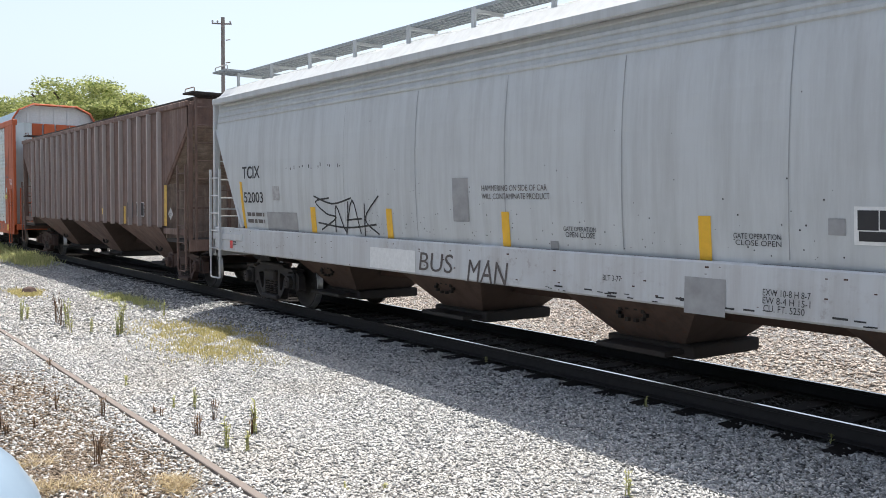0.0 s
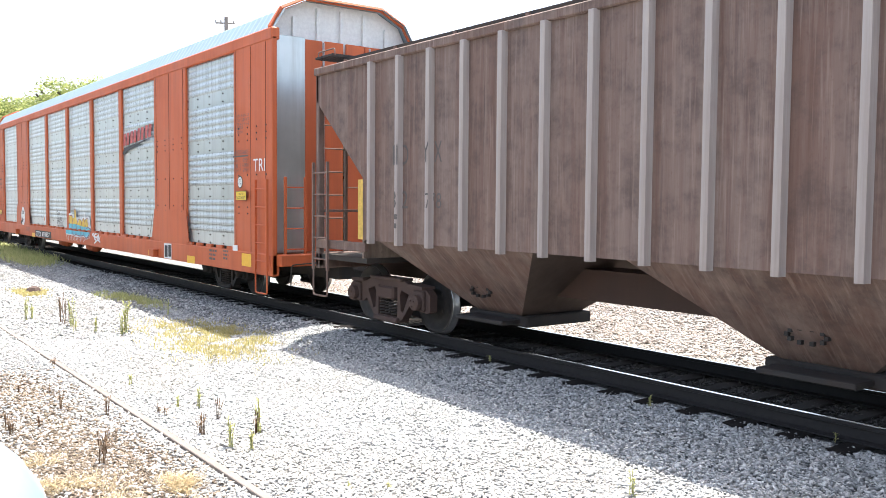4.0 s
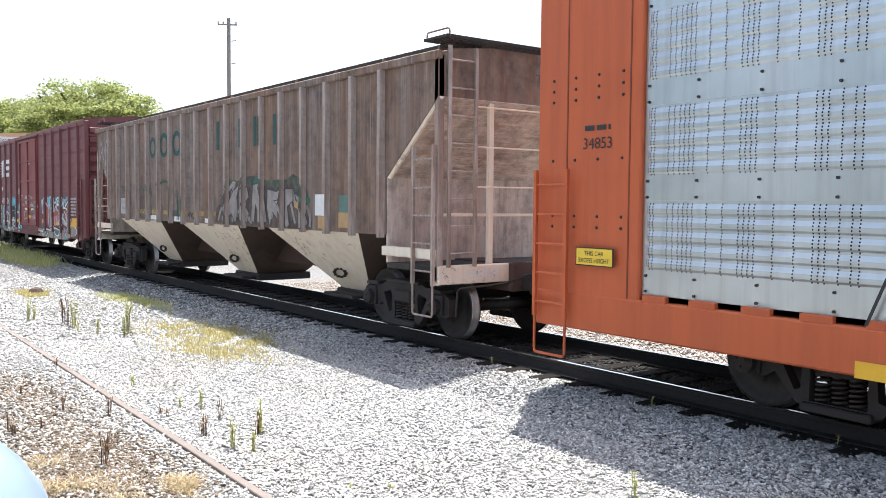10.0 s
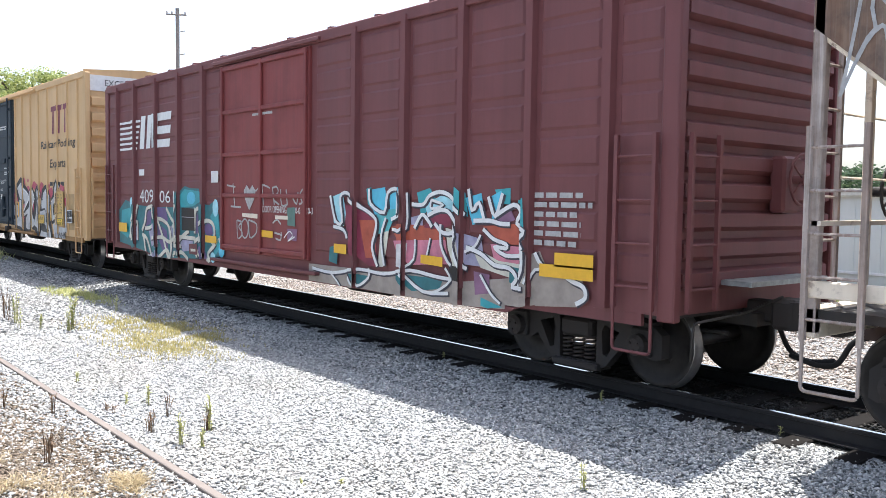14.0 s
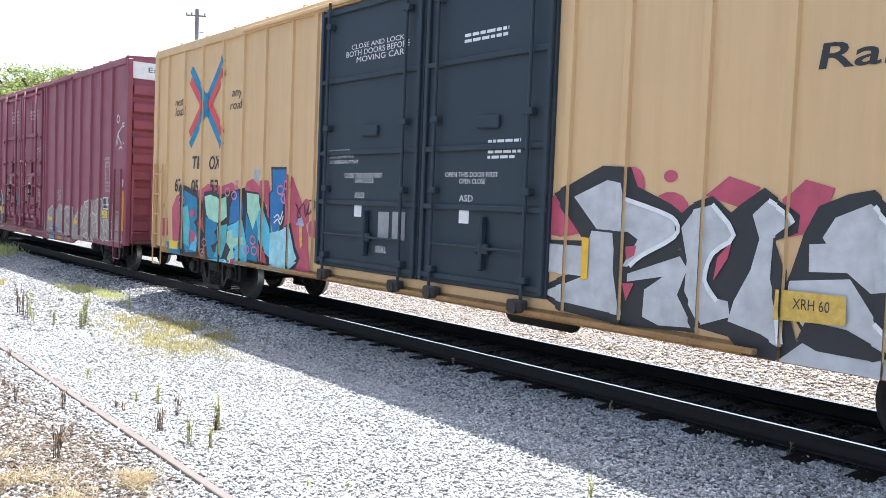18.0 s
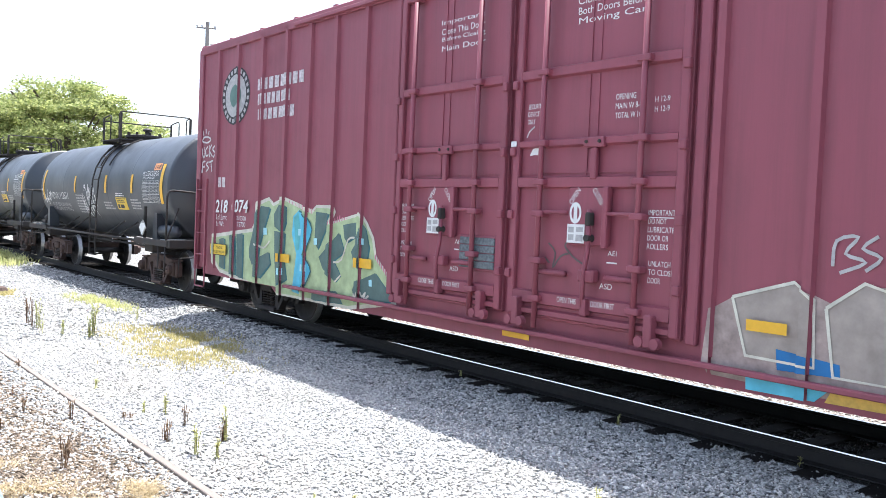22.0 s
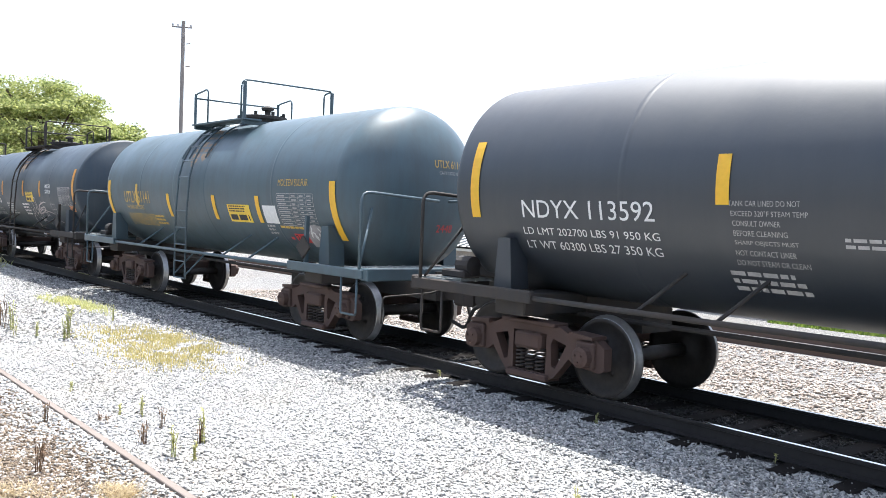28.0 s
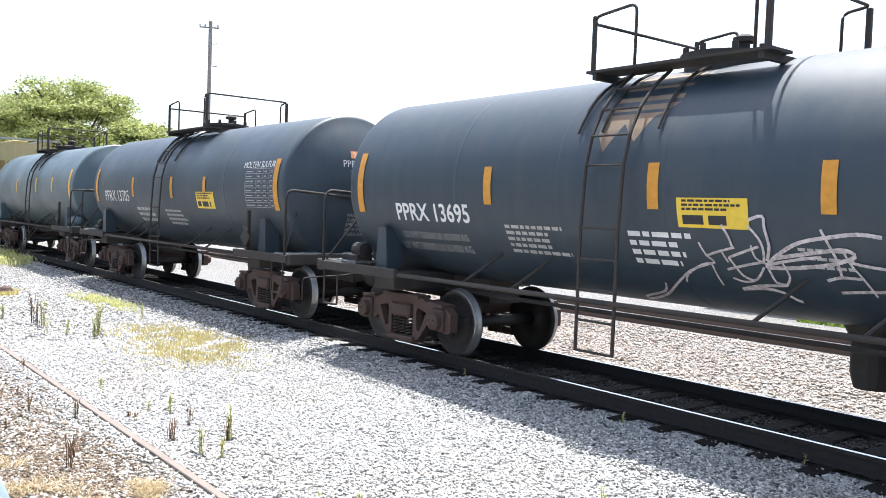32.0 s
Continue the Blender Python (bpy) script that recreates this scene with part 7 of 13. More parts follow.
def excess_sign(parent, x0, x1, z0, z1, skin):
    """A yellow notice with a black border."""
    w, h = x1 - x0, z1 - z0
    patch(parent, "height_notice", [rect(x0, x1, z0, z1)], M["black"], skin, 0.045, "yellow excess-height notice")
    patch(parent, "notice_face", [rect(x0 + 0.03 * w, x1 - 0.03 * w, z0 + 0.06 * h, z1 - 0.06 * h)], M["sign_yellow"], skin, 0.049)
    write(parent, "THIS CAR", x0 + 0.25 * w, x1 - 0.25 * w, z0 + 0.56 * h, z0 + 0.8 * h, M["black"], skin, off=0.053)
    write(parent, "EXCESS HEIGHT", x0 + 0.1 * w, x1 - 0.1 * w, z0 + 0.18 * h, z0 + 0.42 * h, M["black"], skin, off=0.053)


excess_sign(rack, 11.96, 12.45, 1.97, 2.15, RP)
excess_sign(rack, -12.80, -12.25, 1.31, 1.51, RP)
write(rack, "TRI", 12.68, 13.18, 2.51, 2.74, M["white"], RP)
patch(rack, "sticker", [rect(11.74, 11.98, 0.99, 1.10)], M["white"], RS, 0.006)
patch(rack, "reflective_strip", [rect(12.17, 12.61, 0.72, 0.96)], M["yellow"], RS, 0.006)
patch(rack, "reflective_strip", [rect(9.24, 9.70, 0.60, 0.76)], M["yellow"], RS, 0.006)
patch(rack, "reflective_strip", [rect(6.62, 7.05, 0.62, 0.76)], M["yellow"], RS, 0.006)
patch(rack, "reflective_strip", [rect(-6.57, -6.08, 0.60, 0.74)], M["yellow"], RS, 0.006)
patch(rack, "reflective_strip", [rect(-9.67, -9.18, 0.59, 0.73)], M["yellow"], RS, 0.006)
patch(rack, "notice", [rect(7.75, 8.25, 0.62, 0.97)], M["white"], RS, 0.006)
patch(rack, "notice_panel", [rect(7.80, 8.00, 0.65, 0.92)], M["black"], RS, 0.009)
patch(rack, "notice_panel", [rect(8.05, 8.22, 0.67, 0.94)], M["black"], RS, 0.009)
write(rack, "San", -2.92, -2.44, 1.43, 1.58, M["black"], RC, slant=0.10)
write(rack, "LUIS", -2.87, -2.21, 1.26, 1.40, M["black"], RC, slant=0.10)
write(rack, "POTOSI", -2.91, -2.12, 1.08, 1.24, M["black"], RC, slant=0.10)
patch(rack, "number_panel", [rect(-6.03, -3.55, 0.63, 0.86)], M["black"], RS, 0.006, "black panel with white lettering")
write(rack, "CTTX", -5.89, -5.08, 0.64, 0.82, M["white"], RS, off=0.012, bold=0.020)
write(rack, "693937", -4.90, -3.77, 0.66, 0.83, M["white"], RS, off=0.012, bold=0.020)
patch(rack, "sprayed_disc", [[(-8.15 + 0.32 * math.cos(a * math.tau / 24), 1.32 + 0.35 * math.sin(a * math.tau / 24)) for a in range(24)]], M["white"], Skin(-1.592), 0.006)
spread(rack, "sprayed_lines", stroke([(-8.35, 1.52), (-8.20, 1.40)], 0.035) + stroke([(-8.35, 1.40), (-8.20, 1.52)], 0.035) + stroke([(-8.09, 1.52), (-7.95, 1.40)], 0.035) + stroke([(-8.09, 1.40), (-7.95, 1.52)], 0.035) + stroke([(-8.30, 1.30), (-8.21, 1.17), (-8.05, 1.18), (-7.95, 1.34)], 0.03) + stroke([(-8.50, 1.05), (-8.20, 1.18)], 0.12) + stroke([(-8.60, 1.22), (-8.53, 1.37), (-8.63, 1.48)], 0.03), M["black"], Skin(-1.592), 0.01)
write(rack, "34853", -12.75, -12.34, 2.56, 2.68, M["black"], RP)
bars(rack, -12.73, -12.36, 2.71, 2.81, 1, M["black"], RP, RNG)
patch(rack, "square_sign", [rect(-4.56, -4.29, 1.16, 1.40)], M["white"], RS, 0.02)
patch(rack, "square_sign_dot", [[(-4.42 + 0.07 * math.cos(a * math.tau / 20), 1.28 + 0.07 * math.sin(a * math.tau / 20)) for a in range(20)]], M["fresh_orange"], RS, 0.024)
write(rack, "SPECIAL NO 14", -7.55, -6.96, 0.87, 0.93, M["ghost"], RS)
write(rack, "BRAKE BEAM REQUIRED", -7.66, -6.85, 0.77, 0.84, M["ghost"], RS)
bars(rack, 10.53, 10.97, 0.71, 0.96, 3, M["ghost"], RS, RNG)
bars(rack, 11.27, 11.59, 0.76, 0.98, 3, M["ghost"], RS, RNG)

# taupe hopper: old green emblem as plain shapes
patch(taupe_hopper, "emblem_block", [rect(0.65, 0.81, 3.02, 3.60)], M["green"], SH, 0.006)
patch(taupe_hopper, "emblem_block", [rect(1.77, 1.89, 3.02, 3.58)], M["green"], SH, 0.006)
patch(taupe_hopper, "emblem_block", [rect(2.47, 2.60, 3.01, 3.57)], M["green"], SH, 0.006)
patch(taupe_hopper, "emblem_block", [rect(2.75, 2.88, 3.01, 3.55)], M["green"], SH, 0.006)
patch(taupe_hopper, "emblem_block", [rect(3.32, 3.45, 3.00, 3.55)], M["green"], SH, 0.006)
patch(taupe_hopper, "emblem_ring", [[(-3.38 + 0.22 * q * math.cos((a + d) * math.tau / 24), 3.26 + 0.25 * q * math.sin((a + d) * math.tau / 24)) for q, d in ((1, 0), (1, 1), (0.62, 1), (0.62, 0))] for a in range(24)], M["green"], SH)
patch(taupe_hopper, "emblem_ring", [[(-2.57 + 0.29 * q * math.cos((a + d) * math.tau / 24), 3.28 + 0.29 * q * math.sin((a + d) * math.tau / 24)) for q, d in ((1, 0), (1, 1), (0.62, 1), (0.62, 0))] for a in range(24)], M["green"], SH)
patch(taupe_hopper, "emblem_ring", [[(-1.70 + 0.29 * q * math.cos((a + d) * math.tau / 24), 3.28 + 0.29 * q * math.sin((a + d) * math.tau / 24)) for q, d in ((1, 0), (1, 1), (0.62, 1), (0.62, 0))] for a in range(24)], M["green"], SH)
write(taupe_hopper, "74", -5.25, -4.77, 2.23, 2.41, M["ghost"], SH)
write(taupe_hopper, "888", -4.44, -3.48, 2.21, 2.40, M["ghost"], SH)
write(taupe_hopper, "TX", -6.01, -5.62, 2.15, 2.36, M["green"], SH)
patch(taupe_hopper, "paint_patch", [rect(-6.06, -5.53, 1.63, 2.04)], M["dull"], SH, 0.006)
write(taupe_hopper, "202100", -6.00, -5.58, 1.90, 1.98, M["ghost"], SH)
write(taupe_hopper, "60900", -5.93, -5.57, 1.74, 1.82, M["ghost"], SH)
write(taupe_hopper, "NEW 7-78", -5.24, -4.75, 1.75, 1.81, M["ghost"], SH)
for i in range(7):
    x = -4.42 + 0.15 * i
    line(taupe_hopper, [(x, 1.62 + 0.05 * (i % 3)), (x + 0.05, 2.0), (x - 0.02 + 0.03 * (i % 2), 2.30 + 0.06 * (i % 2))], 0.035, "g_dark", SH, 0.006)
line(taupe_hopper, [(-4.45, 1.62), (-4.0, 1.55), (-3.5, 1.66)], 0.04, "g_dark", SH, 0.006)
for x, z, w in ((-3.01, 2.38, 0.13), (-2.18, 2.42, 0.13), (-2.05, 2.30, 0.05), (-1.70, 2.2, 0.04), (-1.62, 1.98, 0.05)):
    line(taupe_hopper, [(x, 1.54), (x + 0.01, 1.9), (x, z)], w, "g_green", SH, 0.009)
line(taupe_hopper, [(-3.01, 2.32), (-2.6, 2.44), (-2.18, 2.36)], 0.06, "g_dark", SH, 0.008)
line(taupe_hopper, [(-1.32, 1.55), (-1.25, 1.95), (-1.36, 2.12)], 0.10, "ghost", SH, 0.008)
patch(taupe_hopper, "paper_notice", [rect(4.91, 5.39, 1.75, 2.10)], M["white"], SH, 0.006)
patch(taupe_hopper, "paint_patch", [rect(5.72, 6.14, 1.81, 2.08)], M["g_moss"], SH, 0.006)
patch(taupe_hopper, "paint_patch", [rect(5.01, 5.41, 1.54, 1.74)], M["patch_tan"], SH, 0.006)
patch(taupe_hopper, "paint_patch", [rect(5.70, 6.15, 1.57, 1.81)], M["patch_tan"], SH, 0.006)
patch(taupe_hopper, "faded_strip", [rect(-4.60, -3.98, 1.66, 1.76)], M["faded_gold"], SH, 0.005)
patch(taupe_hopper, "faded_strip", [rect(-3.62, -3.00, 1.66, 1.76)], M["faded_gold"], SH, 0.005)
patch(taupe_hopper, "faded_strip", [rect(-2.64, -2.02, 1.66, 1.76)], M["faded_gold"], SH, 0.005)
patch(taupe_hopper, "faded_strip", [rect(-1.66, -1.04, 1.66, 1.76)], M["faded_gold"], SH, 0.005)
patch(taupe_hopper, "faded_strip", [rect(-0.68, -0.06, 1.66, 1.76)], M["faded_gold"], SH, 0.005)
patch(taupe_hopper, "faded_strip", [rect(0.30, 0.92, 1.66, 1.76)], M["faded_gold"], SH, 0.005)
patch(taupe_hopper, "faded_strip", [rect(1.28, 1.90, 1.66, 1.76)], M["faded_gold"], SH, 0.005)
patch(taupe_hopper, "faded_strip", [rect(2.26, 2.88, 1.66, 1.76)], M["faded_gold"], SH, 0.005)
patch(taupe_hopper, "faded_strip", [rect(3.24, 3.86, 1.66, 1.76)], M["faded_gold"], SH, 0.005)
tag(taupe_hopper, -8.09, -6.88, 2.46, 3.78, M["dull"], SH, 40, 0.03, 6)
write(taupe_hopper, "DO NOT", -1.10, -0.79, 2.55, 2.61, M["ghost"], SH)
write(taupe_hopper, "STRIKE", -1.09, -0.78, 2.46, 2.52, M["ghost"], SH)
write(taupe_hopper, "OBJECTS TO", -1.09, -0.58, 2.28, 2.33, M["ghost"], SH)
write(taupe_hopper, "CLEAN, ENTER", -1.09, -0.49, 2.19, 2.24, M["ghost"], SH)
write(taupe_hopper, "CAR WITH", -1.08, -0.67, 2.10, 2.15, M["ghost"], SH)
write(taupe_hopper, "RUBBER SOLED", -1.08, -0.48, 2.01, 2.06, M["ghost"], SH)
write(taupe_hopper, "SHOES ONLY", -1.08, -0.57, 1.92, 1.97, M["ghost"], SH)
patch(taupe_hopper, "paper_notice", [rect(-1.90, -1.45, 1.51, 1.62)], M["white"], SH, 0.006)
patch(taupe_hopper, "paper_notice", [rect(-0.01, 0.24, 1.52, 1.61)], M["white"], SH, 0.006)
patch(taupe_hopper, "paper_notice", [rect(-3.58, -3.11, 1.52, 1.63)], M["white"], SH, 0.006)
patch(taupe_hopper, "paint_patch", [rect(-2.07, -1.46, 1.62, 1.77)], M["ghost"], SH, 0.004)
tag(taupe_hopper, -1.00, -0.42, 1.57, 1.72, M["black"], SH, 77, 0.03, 6)

# maroon boxcar: emblem as plain bars and blocks
for i in range(6):
    z = 2.93 + 0.115 * i
    patch(maroon_box, "emblem_bar", [rect(-6.97, -5.92 + 0.04 * i, z, z + 0.05)], M["white"], NB)
for z in (2.93, 3.20, 3.47):
    patch(maroon_box, "emblem_block", [[(-4.87 + 0.14 * (z - 2.93), z), (-4.15 + 0.14 * (z - 2.93), z), (-4.12 + 0.14 * (z - 2.93), z + 0.16), (-4.84 + 0.14 * (z - 2.93), z + 0.16)]], M["white"], NB)
for x0, x1 in ((-5.77, -5.52), (-5.40, -5.18), (-5.08, -4.84)):
    patch(maroon_box, "emblem_block", [[(x0, 2.93), (x1, 2.93), (x1 + 0.1, 3.62), (x0 + 0.1, 3.62)]], M["white"], NB)
bars(maroon_box, -5.81, -5.42, 2.26, 2.50, 1, M["white"], NB, RNG)
write(maroon_box, "409", -5.77, -5.00, 1.79, 2.07, M["white"], NB)
write(maroon_box, "061", -4.67, -3.92, 1.80, 2.05, M["white"], NB)
patch(maroon_box, "notice", [rect(-2.22, -1.92, 2.20, 2.41)], M["white"], NB, 0.006)

patch(maroon_box, "reflective_strip", [rect(-6.96, -6.45, 1.13, 1.33)], M["yellow"], NB, 0.045)
patch(maroon_box, "reflective_strip", [rect(-2.39, -1.91, 1.10, 1.23)], M["yellow"], NB, 0.045)
patch(maroon_box, "reflective_strip", [rect(6.39, 6.93, 1.26, 1.41)], M["yellow"], NB, 0.045)
patch(maroon_box, "reflective_strip", [rect(6.17, 6.93, 1.14, 1.28)], M["yellow"], NB, 0.045)
bars(maroon_box, 6.04, 6.88, 1.43, 2.05, 6, M["dull"], NB, RNG)
patch(maroon_box, "door_emblem", [rect(-0.55, 0.15, 3.40, 3.44), rect(-0.55, 0.15, 3.30, 3.34)], M["dull"], Skin(-1.563), 0.006)

# buff boxcar
for i in range(3):
    x = 6.38 + 0.547 * i
    patch(buff_box, "emblem_block", [[(x + 0.08, 4.18), (x + 0.52, 4.18), (x + 0.55, 4.32), (x + 0.1, 4.32)], [(x + 0.19, 3.57), (x + 0.34, 3.57), (x + 0.38, 4.18), (x + 0.24, 4.18)]], M["wine_mark"], TB)
write(buff_box, "Railcar Pooling", 5.47, 8.59, 3.13, 3.41, M["black"], TB, slant=0.15, bold=0.014)
write(buff_box, "Experts", 6.34, 7.73, 2.59, 2.89, M["black"], TB, slant=0.15, bold=0.014)
bars(buff_box, 6.33, 7.69, 2.08, 2.27, 1, M["black"], TB, RNG)
patch(buff_box, "paint_patch", [rect(7.78, 8.57, 1.01, 1.95)], M["patch_tan"], TB, 0.006)
patch(buff_box, "notice", [rect(7.00, 7.66, 1.10, 2.01)], M["sign_buff"], TB, 0.040)
SIGN = Skin(-1.46 - 0.038, TB.ribs)
for i, words in enumerate(("EXH   17-0", "EXW   10-8", "EW     9-6", "IL    60-9", "IW     9-6", "IH    13-0", "CU FT 7580")):
    write(buff_box, words, 7.08, 7.55, 1.90 - 0.082 * i, 1.945 - 0.082 * i, M["black"], SIGN)
patch(buff_box, "notice", [rect(7.96, 8.43, 1.19, 1.53)], M["white"], TB, 0.045)
patch(buff_box, "notice_panel", [rect(7.99, 8.17, 1.33, 1.50)], M["black"], TB, 0.052)
patch(buff_box, "notice_panel", [rect(8.21, 8.40, 1.35, 1.51)], M["black"], TB, 0.052)
patch(buff_box, "notice_panel", [rect(8.00, 8.40, 1.22, 1.31)], M["black"], TB, 0.052)
# crossed arrows in blue and red
for s, mt in ((-1, "g_blue"), (1, "g_pink")):
    spread(buff_box, "emblem_stripe", stroke([(-6.86 - 0.72, 3.71 + s * 0.72), (-6.86 - 0.1, 3.71 + s * 0.16)], 0.17) + stroke([(-6.86 + 0.72, 3.71 + s * 0.78), (-6.86 + 0.1, 3.71 + s * 0.16)], 0.17), M["g_petrol"], TB, 0.0061 + 0.0013 * s)
    spread(buff_box, "emblem_stripe", stroke([(-6.86 - 0.74, 3.71 + s * 0.5), (-6.86 - 0.16, 3.71)], 0.17) + stroke([(-6.86 + 0.74, 3.71 + s * 0.55), (-6.86 + 0.16, 3.71)], 0.17), M["red"], TB, 0.0113 + 0.0017 * s)
patch(buff_box, "emblem_core", [rect(-6.86 - 0.09, -6.86 + 0.09, 3.71 - 0.22, 3.71 + 0.22)], M["g_petrol"], TB, 0.019)
write(buff_box, "next", -8.43, -7.92, 3.78, 3.91, M["black"], TB, off=0.008, slant=0.15)
write(buff_box, "load", -8.42, -7.91, 3.57, 3.75, M["black"], TB, off=0.008, slant=0.15)
write(buff_box, "any", -5.74, -5.33, 3.73, 3.89, M["black"], TB, off=0.008, slant=0.15)
write(buff_box, "road", -5.79, -5.24, 3.55, 3.71, M["black"], TB, off=0.008, slant=0.15)
write(buff_box, "TB", -7.52, -7.06, 2.48, 2.73, M["black"], TB, off=0.008, slant=0.18, bold=0.02)
write(buff_box, "OX", -6.69, -6.17, 2.46, 2.72, M["black"], TB, off=0.008, slant=0.18, bold=0.02)
write(buff_box, "67", -8.35, -7.98, 2.01, 2.29, M["black"], TB, off=0.016, bold=0.02)
write(buff_box, "05", -7.49, -7.13, 2.00, 2.27, M["black"], TB, off=0.016, bold=0.02)
write(buff_box, "53", -6.59, -6.21, 2.01, 2.27, M["black"], TB, off=0.016, bold=0.02)
patch(buff_box, "stencil_box", [rect(-4.76, -4.51, 2.22, 2.46)], M["dull"], TB, 0.004)
patch(buff_box, "notice", [rect(-8.50, -8.05, 0.83, 1.00)], M["sign_yellow"], TB, 0.045)

write(buff_box, "CLOSE THIS DOOR FIRST", -1.71, -0.74, 2.30, 2.37, M["white"], TD)
write(buff_box, "OPEN CLOSE", -1.43, -0.95, 2.23, 2.29, M["white"], TD)
write(buff_box, "ASD", -1.43, -1.17, 2.01, 2.09, M["white"], TD)
write(buff_box, "SEAL", -0.84, -0.58, 1.26, 1.35, M["white"], TD)
write(buff_box, "NO LUBE REQUIRED", -2.16, -1.59, 2.66, 2.72, M["white"], TD)
write(buff_box, "DOOR EQUIPPED WITH", -2.15, -1.49, 2.58, 2.64, M["white"], TD)
write(buff_box, "SELF LUBRICATING FITTINGS", -2.15, -1.36, 2.51, 2.56, M["white"], TD)
patch(buff_box, "seal_plate", [rect(-0.80, -0.54, 1.45, 1.83)], M["patch_grey"], TD, 0.006)
patch(buff_box, "seal_plate", [rect(-0.46, -0.16, 1.46, 1.84)], M["patch_grey"], TD, 0.006)
patch(buff_box, "sticker", [rect(-1.42, -1.23, 1.74, 1.93)], M["white"], TD, 0.006)
for dx in (2.42,):
    write(buff_box, "OPEN THIS DOOR FIRST", -1.76 + dx, -0.77 + dx, 2.31, 2.37, M["white"], TD)
    write(buff_box, "OPEN CLOSE", -1.48 + dx, -0.99 + dx, 2.23, 2.29, M["white"], TD)
    write(buff_box, "ASD", -1.47 + dx, -1.21 + dx, 2.01, 2.09, M["white"], TD)
    patch(buff_box, "sticker", [rect(-1.46 + dx, -1.27 + dx, 1.74, 1.93)], M["white"], TD)
    bars(buff_box, 1.45, 2.1, 2.5, 2.75, 4, M["white"], TD, RNG)
write(buff_box, "CLOSE AND LOCK", -1.63, -0.33, 4.16, 4.23, M["white"], TD)
write(buff_box, "BOTH DOORS BEFORE", -1.77, -0.20, 4.06, 4.14, M["white"], TD)
write(buff_box, "MOVING CAR", -1.49, -0.32, 3.96, 4.04, M["white"], TD)
bars(buff_box, 0.94, 1.80, 3.92, 4.06, 2, M["white"], TD, RNG)

# wine boxcar: crest and railway name as plain shapes
for q, mt, off in ((1.0, "black", 0.006), (0.74, "dull", 0.009), (0.4, "g_moss", 0.012)):
    patch(wine_box, "crest_disc", [[(-7.92 + 0.60 * q * math.cos(a * math.tau / 28), 4.04 + 0.54 * q * math.sin(a * math.tau / 28)) for a in range(28)]], M[mt], CB, off)
spread(wine_box, "crest_ring", [[(-7.92 + 0.60 * q * math.cos((a + d) * math.tau / 24), 4.04 + 0.54 * q * math.sin((a + d) * math.tau / 24)) for q, d in ((0.94, 0.15), (0.94, 0.7), (0.8, 0.7), (0.8, 0.15))] for a in range(24)], M["dull"], CB, 0.0095)
for x0, x1, z0, z1, n in ((-7.01, -5.28, 4.06, 4.26, 8), (-6.99, -5.75, 3.80, 3.99, 7), (-6.97, -5.58, 3.53, 3.72, 7), (-8.58, -8.22, 2.34, 2.53, 2)):
    step = (x1 - x0) / n
    for i in range(n):
        patch(wine_box, "name_block", [rect(x0 + step * i, x0 + step * (i + 0.74), z0, z1)], M["worn_white"], CB, 0.008)
write(wine_box, "218", -8.62, -8.08, 1.85, 2.10, M["white"], CB, off=0.030, slant=0.12, bold=0.02)
write(wine_box, "074", -7.79, -7.21, 1.87, 2.11, M["white"], CB, off=0.030, slant=0.12, bold=0.02)
write(wine_box, "Ld Lmt", -8.57, -8.09, 1.72, 1.82, M["white"], CB, off=0.030)
write(wine_box, "Lt Wt", -8.56, -8.22, 1.60, 1.69, M["white"], CB, off=0.030)
write(wine_box, "210300", -7.71, -7.32, 1.73, 1.81, M["white"], CB)
write(wine_box, "75700", -7.68, -7.33, 1.61, 1.70, M["white"], CB)
excess_sign(wine_box, -8.66, -8.03, 1.04, 1.26, CB)
patch(wine_box, "reflective_strip", [rect(-6.01, -5.54, 1.08, 1.22)], M["yellow"], CB, 0.045)
patch(wine_box, "reflective_strip", [rect(-3.55, -3.08, 1.16, 1.30)], M["yellow"], CB, 0.045)
patch(wine_box, "reflective_strip", [rect(2.96, 3.35, 1.07, 1.17)], M["yellow"], CB, 0.045)
patch(wine_box, "reflective_strip", [rect(5.48, 5.91, 1.06, 1.16)], M["yellow"], CB, 0.045)
patch(wine_box, "reflective_strip", [rect(-0.28, 0.18, 0.585, 0.70)], M["yellow"], CB, 0.008)
write(wine_box, "ExH 17-0 W 10-2", 7.92, 8.48, 2.74, 2.81, M["white"], CB)
write(wine_box, "ExW 10-8 H 15-9", 7.93, 8.48, 2.64, 2.71, M["white"], CB)
write(wine_box, "EW  9-7  H16-10", 7.94, 8.49, 2.54, 2.61, M["white"], CB)
write(wine_box, "IL         60-9", 7.94, 8.48, 2.45, 2.51, M["white"], CB)
write(wine_box, "IW          9-7", 7.95, 8.48, 2.35, 2.42, M["white"], CB)
write(wine_box, "IH         13-1", 7.96, 8.49, 2.25, 2.32, M["white"], CB)
write(wine_box, "Fir Ht      3-8", 7.96, 8.50, 2.15, 2.22, M["white"], CB)
write(wine_box, "Empty CG    5-2", 7.97, 8.49, 2.06, 2.12, M["white"], CB)
write(wine_box, "Cu Ft      7630", 7.98, 8.49, 1.96, 2.03, M["white"], CB)
excess_sign(wine_box, 7.91, 8.49, 1.29, 1.51, CB)
patch(wine_box, "notice", [rect(7.98, 8.47, 1.52, 1.82)], M["white"], CB, 0.045)
patch(wine_box, "notice_panel", [rect(8.01, 8.20, 1.64, 1.79)], M["black"], CB, 0.052)
patch(wine_box, "notice_panel", [rect(8.25, 8.43, 1.66, 1.80)], M["black"], CB, 0.052)
